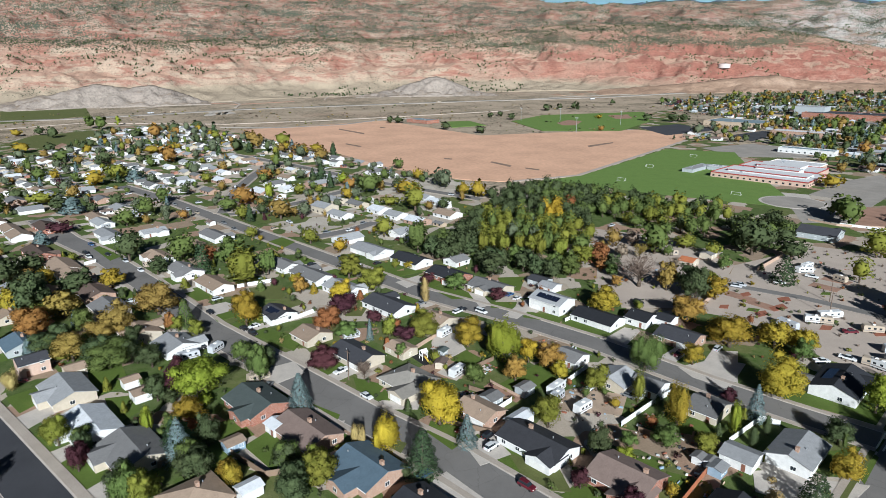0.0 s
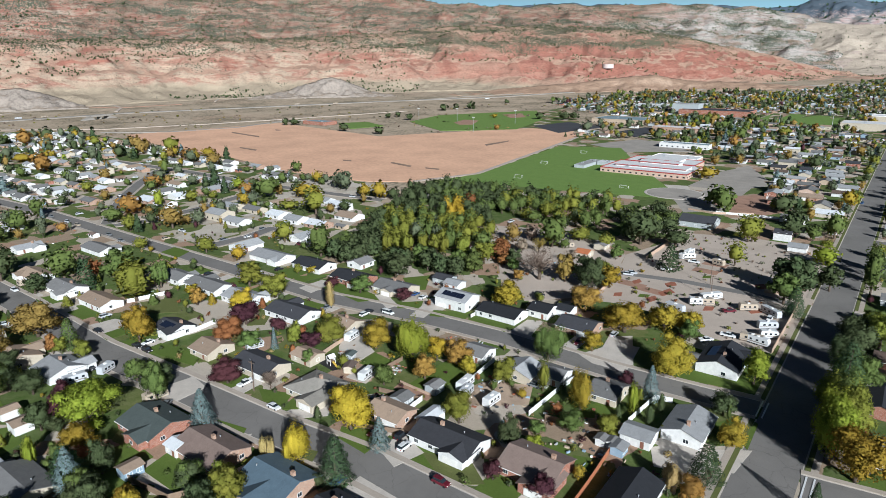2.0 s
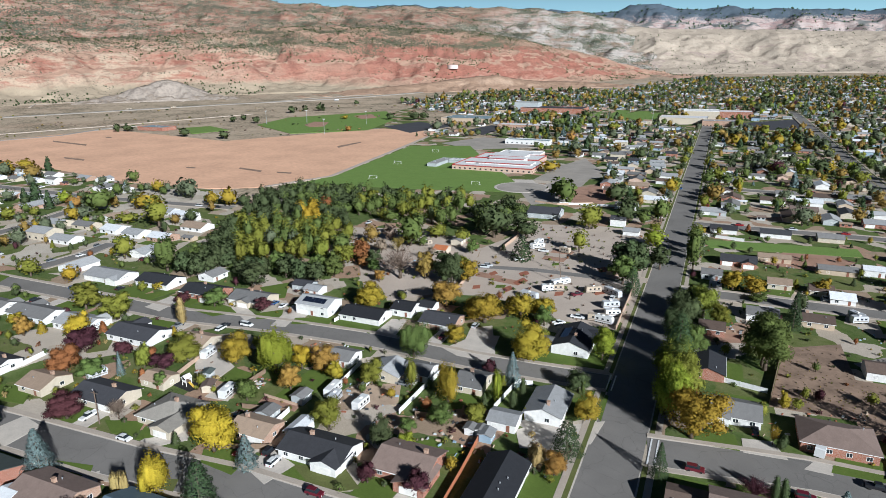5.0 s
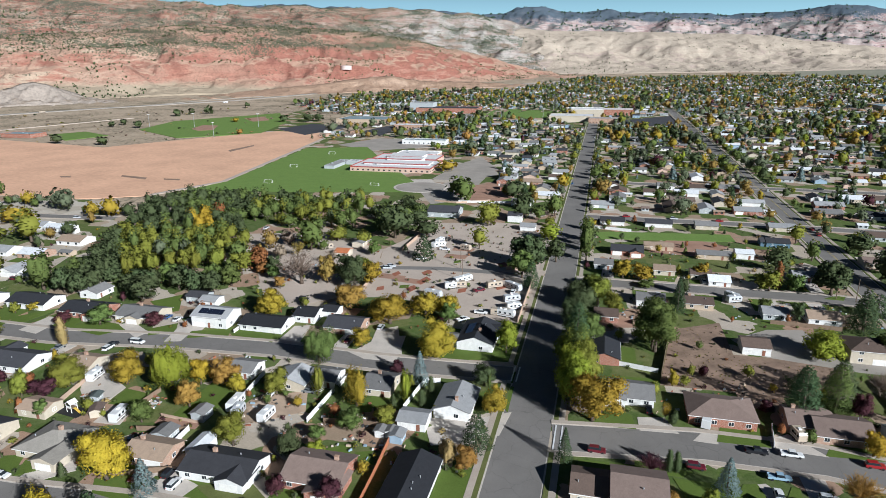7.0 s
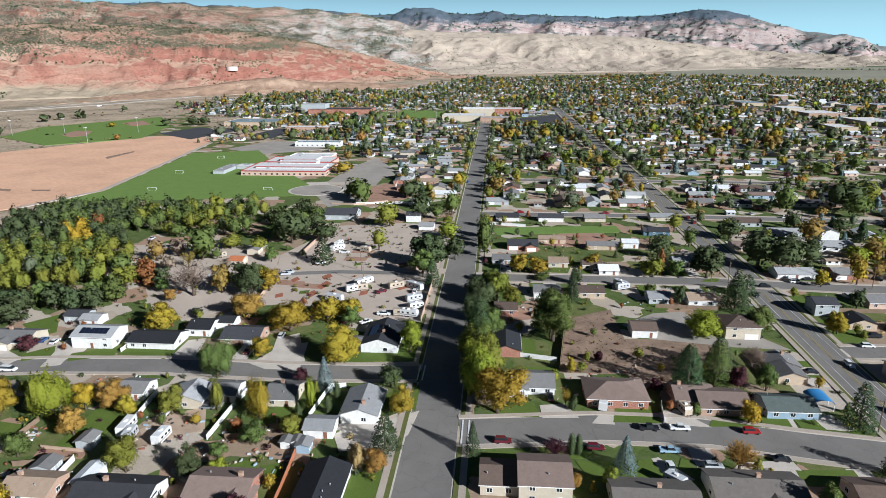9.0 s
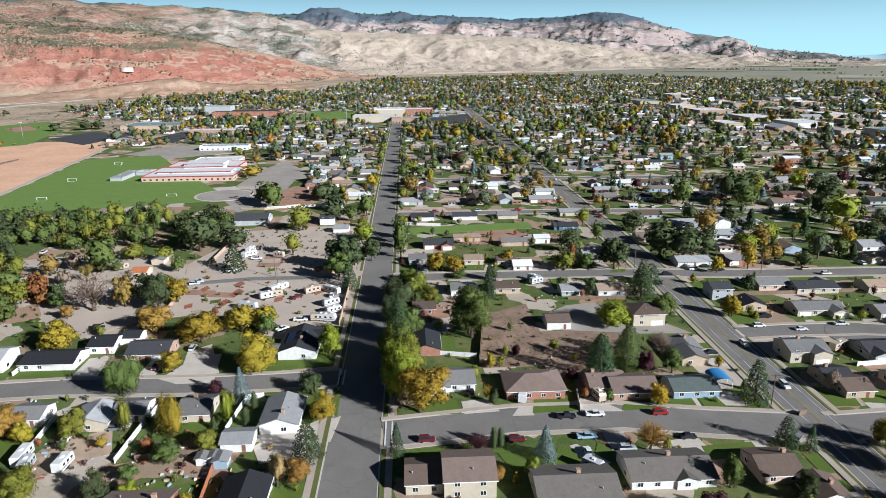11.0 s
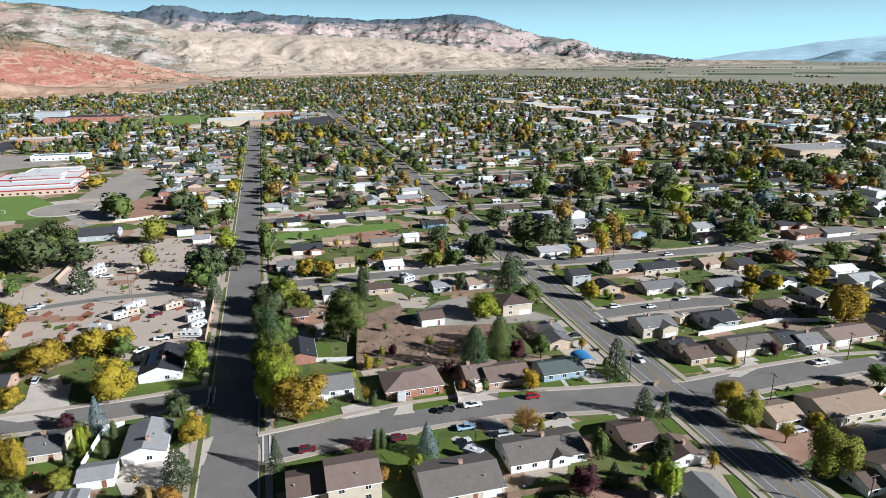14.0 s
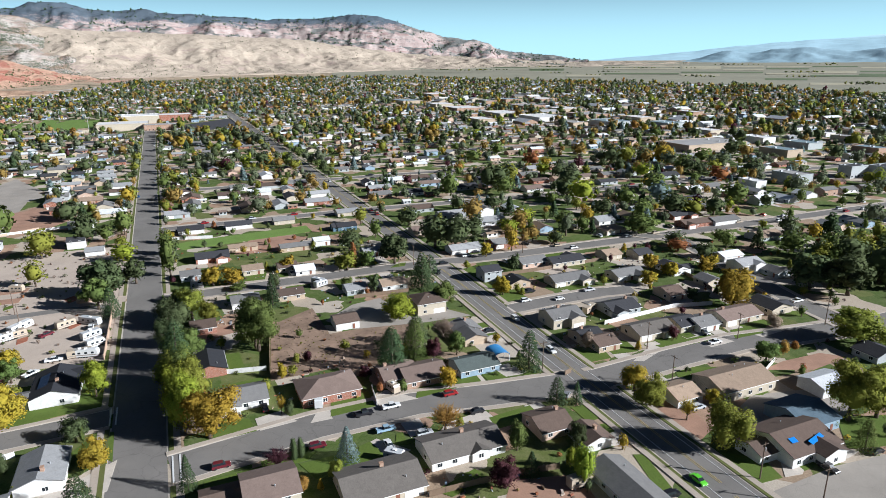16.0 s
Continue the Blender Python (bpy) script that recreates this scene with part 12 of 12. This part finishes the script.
yards([(-150.0, 210.0), (-30.0, 210.0), (-30.0, 290.0), (-120.0, 330.0)], 9.0, 8, 0.25)
yards([(22.6, 195.3), (29.2, 236.5), (48.2, 248.4), (49.8, 220.9), (85.4, 221.4), (79.4, 203.4), (59.7, 195.9), (35.6, 195.0)], 1.5, 21, 0.42, ("straw", "twig", "twig", "ochre", "olive"), 1.0, 0.6)
yards(RV_PARK, 6.0, 9, 0.5, ("green", "dark", "olive", "rust", "twig"), 1.0, 1.9)
# scrub over the dry flats
rng = random.Random(77)
for i in range(650):
    a, r = radians(rng.uniform(-90, -8)), rng.uniform(850, 1480)
    x, y = r * math.sin(a), r * math.cos(a)
    if not within(x, y, FIELD) and r > table(math.degrees(a), TOWN_EDGE) + 10:
        h = rng.uniform(0.8, 2.6)
        wood(x, y, h, h * rng.uniform(1.2, 2.4), "shrub", rng.choice(("olive", "straw", "twig", "straw", "twig", "dark")))


def field_sheet(a0, a1, r0, r1, material, label, lift, rows=4):
    """A far field between two bearings and two ranges."""
    n = max(2, int(a1 - a0) + 1)
    ob = polar_sheet("field", [a0 + (a1 - a0) * i / n for i in range(n + 1)], [r0 + (r1 - r0) * i / rows for i in range(rows + 1)], lambda a, r: flat_place(a, r, lift), M[material])
    return tagged(ob, label, "field", kind="structure")


M["valley_floor"] = surface("grey_green_valley_floor", (0.235, 0.225, 0.165), 0.004, 0.18, 0.95, 0.05, 0.2)
M["far_crop"] = surface("dull_green_crop", (0.1, 0.13, 0.065), 0.006, 0.15, 0.95, 0.06, 0.2)
M["far_stubble"] = surface("pale_stubble", (0.34, 0.31, 0.22), 0.006, 0.15, 0.95, 0.06, 0.2)
field_sheet(14, 74, 2050, 4640, "valley_floor", "grey green valley floor of far fields", 0.4, 60)
rng = random.Random(31)
for i in range(85):
    a, r = rng.uniform(20, 66), rng.uniform(2150, 4150)
    m, w = rng.choice((("far_crop", "green far field"), ("far_stubble", "dry grass far field"), ("valley_floor", "grey fallow far field"), ("far_stubble", "dry grass far field")))
    r = round(r / 130) * 130
    a = round(a / 3.1) * 3.1
    if r > table(a, TOWN_EDGE) + 60:
        field_sheet(a, a + rng.choice((2.9, 2.9, 6.0)), r, r + 120, m, w, 0.7 + 0.012 * i)
for i in range(46):
    a, r = rng.uniform(22, 66), rng.uniform(2150, 4300)
    if r > table(a, TOWN_EDGE) + 40:
        for k in range(rng.randrange(3, 12)):
            h = rng.uniform(4, 9)
            b, q = radians(a + k * 0.35 + rng.uniform(-0.1, 0.1)), r + rng.uniform(-6, 6)
            wood(q * math.sin(b), q * math.cos(b), h, h * rng.uniform(1.0, 2.6), "round", rng.choice(("dark", "green", "olive")))
M["tank_paint"] = surface("pale_pink_tank_paint", (0.56, 0.46, 0.42), 0.2, 0.1, 0.6, 1.0, 0.1)
p = sight(-22.43, -0.62, bpy.data.objects["red_hills"])
tank = tagged(new("water_tank"), "pale round water tank on the red hillside", "tank")
tank.matrix_basis = Matrix.Translation(p)
part("shell", MB().tube((0, 0, -6), (0, 0, 6.5), 18, 18, 36), M["tank_paint"], tank)
part("lid", MB().tube((0, 0, 6.5), (0, 0, 7.6), 18.4, 3, 36), M["tank_paint"], tank)


# cars along the kerbs further off
AUTOS = Heap()
BODY, CABIN = prism_y(CAR_FORMS["suv"][0], 1.86, 0.1), prism_y(CAR_FORMS["suv"][1], 1.62, 0.14)


def auto(x, y, ang, paint):
    """A small parked car joined into the far cars."""
    c, s = math.cos(ang), math.sin(ang)
    for k, (mb, m) in enumerate(((BODY, M["paint_" + paint]), (CABIN, M["glass"]))):
        v = np.array(mb.v)
        o = np.stack([v[:, 0] * c - v[:, 1] * s + x, v[:, 0] * s + v[:, 1] * c + y, v[:, 2] + land(x, y) + 0.1], 1)
        n = len(mb.v) // 2
        q = [(i, (i + 1) % n, n + (i + 1) % n, n + i) for i in range(n)]
        q += [(b + i, b + i + 1, b + n - 2 - i, b + n - 1 - i) for b in (0, n) for i in range(n // 2 - 1)]
        AUTOS.quads(o, np.array(q), m)
    v = np.array(MB().box(-1.75, 0.3, -0.68, 0.68, 1.7, 1.78).v)
    o = np.stack([v[:, 0] * c - v[:, 1] * s + x, v[:, 0] * s + v[:, 1] * c + y, v[:, 2] + land(x, y) + 0.1], 1)
    AUTOS.quads(o, np.array([(4, 5, 6, 7), (0, 1, 5, 4), (1, 2, 6, 5), (2, 3, 7, 6), (3, 0, 4, 7)]), M["paint_" + paint])


rng = random.Random(55)
for a, b, w in LANES:
    n = int(math.hypot(b[0] - a[0], b[1] - a[1]) / 15)
    g = math.atan2(b[1] - a[1], b[0] - a[0])
    for i in range(n):
        for sd in (-1, 1):
            if rng.random() < 0.26:
                k = (i + rng.uniform(0.2, 0.8)) / n
                off = sd * (w - rng.choice((3.1, 3.1, -4.5)))
                x, y = a[0] + (b[0] - a[0]) * k - math.sin(g) * off, a[1] + (b[1] - a[1]) * k + math.cos(g) * off
                if 300 < math.hypot(x, y) < 1300 and (abs(off) < w or clear_of(x, y, -1.0)):
                    auto(x, y, g + (math.pi / 2 if abs(off) > w else 0), rng.choice(("white", "white", "grey", "silver", "black", "white", "red", "blue", "tan", "silver")))
tagged(AUTOS.build("distant_cars"), "small parked cars along the far streets", "cars", kind="stuff")
M["carport_blue"] = surface("blue_metal_sheet", (0.05, 0.2, 0.42), 0.5, 0.12, 0.4, 3.0, 0.1)


def carport(x, y, az):
    """An arched sheet roof on six posts."""
    t = thing("carport", x, y, az, label="open carport with arched blue metal roof", category="carport")
    n = 12
    arc = [(3.0 * math.cos(math.pi * i / n), 2.4 + 1.3 * math.sin(math.pi * i / n)) for i in range(n + 1)]
    arc += [(u * 0.98, w - 0.06) for u, w in reversed(arc)]
    part("roof", MB().extrude_y(arc, -3.6, 3.6), M["carport_blue"], t)
    for sx in (-2.9, 2.9):
        for sy in (-3.4, 0.0, 3.4):
            part("post", MB().box(sx - 0.06, sx + 0.06, sy - 0.06, sy + 0.06, 0, 2.45), M["trim"], t)
    return t



def road_bridge(x, y, az):
    """A low concrete highway bridge over an underpass."""
    t = thing("bridge", x, y, az, label="low concrete highway bridge over an underpass", category="bridge")
    part("deck", MB().box(-22, 22, -6, 6, 4.6, 5.6), M["asphalt_pale"], t)
    for s in (-1, 1):
        part("parapet", MB().box(-22, 22, s * 5.9 - 0.2, s * 5.9 + 0.2, 5.6, 6.6), M["asphalt_pale"], t)
        part("abutment", MB().add([(s * 34, -6, 0), (s * 13, -6, 0), (s * 13, 6, 0), (s * 34, 6, 0), (s * 34, -6, 1.0), (s * 18, -6, 4.6), (s * 18, 6, 4.6), (s * 34, 6, 1.0)], [(0, 1, 2, 3), (4, 7, 6, 5), (0, 4, 5, 1), (1, 5, 6, 2), (2, 6, 7, 3), (3, 7, 4, 0)]), M["asphalt_pale"], t)
    part("pier", MB().box(-0.6, 0.6, -5, 5, 0, 4.6), M["asphalt_pale"], t)
    return t


def light_mast(x, y):
    """A tall mast with a bank of sports lamps."""
    t = thing("light_mast", x, y, label="tall grey steel mast with sports floodlights", category="light mast", group="masts round the sports fields")
    part("pole", MB().tube((0, 0, 0), (0, 0, 21), 0.32, 0.18, 8), M["metal"], t)
    part("crossarm", MB().box(-2.2, 2.2, -0.12, 0.12, 20.2, 20.5), M["metal"], t)
    for u in (-1.8, -0.6, 0.6, 1.8):
        part("lamp", MB().box(u - 0.35, u + 0.35, -0.4, 0.1, 20.5, 21.2, 0.08), M["trim"], t)
    return t


road_bridge(-1195.9, 573.4, 75)
for mx, my in [(-685.2, 859.9), (-627.3, 890.4), (-511.4, 765.8), (-525.3, 908.1), (-169.8, 1083.2), (-161.6, 1288.7), (-99.3, 1289.0), (-101.7, 1094.6)]:
    light_mast(mx, my)
carport(97.4, 177.7, 0)
# odds and ends in the yards
CLUTTER = Heap()
TINTS = [M[k] for k in ("wood", "metal", "trim", "dark_metal", "wall_tan", "wall_grey", "bark_mulch", "wall_blue", "wood_red", "wood", "gravel", "bark_mulch", "dark_metal")]


def clutter(cx, cy, rx, ry, n, seed):
    """Boards, crates, bins and patio pieces spread over a yard."""
    rng = random.Random(seed)
    for i in range(n):
        x, y = cx + rng.uniform(-rx, rx), cy + rng.uniform(-ry, ry)
        if not clear_of(x, y, 0.4):
            continue
        a, b, h = rng.uniform(0.15, 0.75), rng.uniform(0.1, 0.35), rng.uniform(0.1, 0.6)
        w = rng.choice((0, 1.57, 0.3, 1.2))
        c, s = math.cos(w), math.sin(w)
        box = MB().box(-a, a, -b, b, 0.0, h, rng.uniform(0, 0.12))
        v = np.array(box.v)
        o = np.stack([v[:, 0] * c - v[:, 1] * s + x, v[:, 0] * s + v[:, 1] * c + y, v[:, 2] + 0.02], 1)
        CLUTTER.quads(o, np.array(box.f), rng.choice(TINTS))


clutter(-61.8, 145.5, 12, 9, 70, 0)
clutter(-72.7, 153.8, 10, 8, 30, 1)
clutter(-87.5, 147.7, 14, 9, 40, 2)
clutter(-116.5, 128.6, 6.5, 2.4, 60, 3)
clutter(-54.3, 136.3, 8, 6, 25, 4)
clutter(-128.4, 145.0, 2.6, 4.5, 46, 5)
clutter(-150.5, 146.5, 3, 5, 9, 45)
clutter(-97.0, 155.0, 3.5, 6, 26, 46)
clutter(-150.3, 85.3, 8, 8, 20, 6)
clutter(-164.6, 46.7, 8, 8, 20, 7)
clutter(-156.9, 97.7, 12, 10, 10, 8)
clutter(-110.0, 77.7, 10, 6, 25, 9)
clutter(-229.2, 47.8, 14, 8, 20, 10)
clutter(-224.2, 85.0, 10, 10, 25, 11)
clutter(-123.4, 177.7, 10, 8, 20, 12)
clutter(-414.8, 156.4, 30, 14, 40, 13)
clutter(-34.5, 132.6, 8, 6, 12, 14)
clutter(28.0, 178.8, 8, 6, 18, 15)
clutter(86.5, 272.1, 14, 8, 30, 16)
clutter(6.6, 253.2, 12, 8, 40, 17)
clutter(39.2, 194.4, 14, 6, 30, 18)
clutter(67.6, 263.9, 12, 8, 30, 19)
clutter(38.7, 309.4, 16, 10, 30, 20)
clutter(57.4, 340.6, 30, 10, 50, 21)
clutter(51.5, 121.1, 12, 8, 30, 22)
clutter(78.4, 110.3, 8, 8, 20, 23)
clutter(91.3, 266.9, 20, 8, 40, 24)
clutter(145.0, 292.0, 20, 10, 40, 25)
clutter(189.0, 206.1, 14, 10, 30, 26)
clutter(242.1, 226.1, 20, 10, 30, 27)
clutter(141.8, 186.6, 12, 8, 20, 28)
clutter(198.4, 246.1, 20, 8, 30, 29)
clutter(61.2, 299.0, 20, 10, 40, 30)
clutter(-259.2, 50.4, 14, 14, 30, 31)
clutter(-285.1, 137.1, 20, 12, 30, 32)
clutter(-182.7, 249.8, 16, 10, 30, 33)
clutter(-143.7, 275.4, 14, 10, 30, 34)
clutter(-85.8, 344.5, 20, 10, 30, 35)
tagged(CLUTTER.build("yard_clutter"), "boards, crates, bins and patio pieces in the yards", "clutter", kind="stuff")


def playset(x, y, az):
    """A garden play tower with a canopy and slide on a rubber mat."""
    t = thing("playset", x, y, az, label="white play tower with canopy and slide on black mat", category="playset")
    part("mat", MB().slab([(-5.0, -2.6), (4.4, -2.4), (4.8, 2.3), (-4.6, 2.5)], 0.0, 0.14), M["rubber"], t, "black rubber mat")
    for sx in (-1.0, 1.0):
        for sy in (-1.0, 1.0):
            part("post", MB().box(sx - 0.07, sx + 0.07, sy - 0.07, sy + 0.07, 0.14, 3.0), M["vinyl"], t)
    part("deck", MB().box(-1.05, 1.05, -1.05, 1.05, 1.35, 1.5), M["wood"], t)
    part("canopy", MB().extrude_y([(-1.3, 2.9), (0.0, 3.9), (1.3, 2.9), (1.24, 2.84), (0.0, 3.8), (-1.24, 2.84)], -1.3, 1.3), M["vinyl"], t)
    for sy in (-1.0, 1.0):
        part("rail", MB().box(-1.0, 1.0, sy - 0.03, sy + 0.03, 1.5, 2.2), M["vinyl"], t)
    part("slide", MB().extrude_y([(1.0, 1.5), (1.3, 1.5), (3.6, 0.35), (3.9, 0.35), (3.9, 0.22), (3.5, 0.22), (1.2, 1.34), (1.0, 1.34)], -0.35, 0.35), M["yellow_slide"], t, "yellow slide")
    part("ladder", MB().tube((-1.1, -0.4, 1.5), (-2.0, -0.4, 0.14), 0.05, 0.05, 5).tube((-1.1, 0.4, 1.5), (-2.0, 0.4, 0.14), 0.05, 0.05, 5).tube((-1.4, -0.4, 1.05), (-1.4, 0.4, 1.05), 0.04, 0.04, 5).tube((-1.7, -0.4, 0.6), (-1.7, 0.4, 0.6), 0.04, 0.04, 5), M["wood"], t)
    return t


M["yellow_slide"] = surface("slide_plastic", (0.5, 0.34, 0.06), 2, 0.12, 0.4, 20, 0.05)
playset(-148.6, 136.1, 10)


def soccer_goal(x, y, az):
    """A white goal frame with a sloping back."""
    t = thing("soccer_goal", x, y, az, label="white metal soccer goal on the green turf", category="goal", group="soccer goals")
    for s in (-3.6, 3.6):
        part("post", MB().tube((s, 0, 0), (s, 0, 2.44), 0.09, 0.09, 6), M["trim"], t)
        part("brace", MB().tube((s, 0, 2.44), (s, 2.2, 0.05), 0.06, 0.06, 5), M["trim"], t)
    part("crossbar", MB().tube((-3.6, 0, 2.44), (3.6, 0, 2.44), 0.09, 0.09, 6), M["trim"], t)
    part("ground_bar", MB().tube((-3.6, 2.2, 0.12), (3.6, 2.2, 0.12), 0.06, 0.06, 5), M["trim"], t)
    return t


soccer_goal(-275.4, 484.6, 180)
soccer_goal(-292.9, 566.0, 180)
soccer_goal(-292.1, 657.3, 180)
soccer_goal(-181.8, 489.7, 0)

for shrub_of, count, size, tone in (("red_hills", 6500, 3.4, "dark"), ("juniper_plateau", 5500, 4.6, "dark"), ("clay_badlands", 900, 4.0, "dark"), ("wooded_mesas", 2500, 9.0, "pine")):
    src = bpy.data.objects[shrub_of].data
    co = np.empty(len(src.vertices) * 3)
    src.vertices.foreach_get("co", co)
    co = co.reshape(-1, 3)
    rs = np.random.RandomState(len(co))
    mid = np.median(co[:, 2])
    keep = [co[i] for i in rs.randint(0, len(co), count * 3) if fbm(co[i][0], co[i][1], 300, 3, 2.0) > (-0.12 if shrub_of != "red_hills" else 0.1 if co[i][2] < mid or co[i][0] > -750 else -0.3)][:count]
    v, f, nrm = cards_of("shrub", 0, 3)
    for p in keep:
        s = size * rs.uniform(0.6, 1.4)
        p = p + rs.uniform(-6, 6, 3) * (1, 1, 0)
        SCRUB.quads(v[:24] * (s, s, s * 0.9) + p - (0, 0, s * 0.15), f[:6], M["leaf_" + tone], nrm[:24])
tagged(WOODS.build("distant_trees"), "autumn trees over the town, green, gold and rust", "trees", kind="stuff")
tagged(FAR_ROOFS.build("distant_houses"), "small distant houses with gabled roofs", "houses", kind="stuff")
tagged(SCRUB.build("juniper_scrub"), "dark juniper scrub scattered over the hills", "shrubs", kind="stuff")
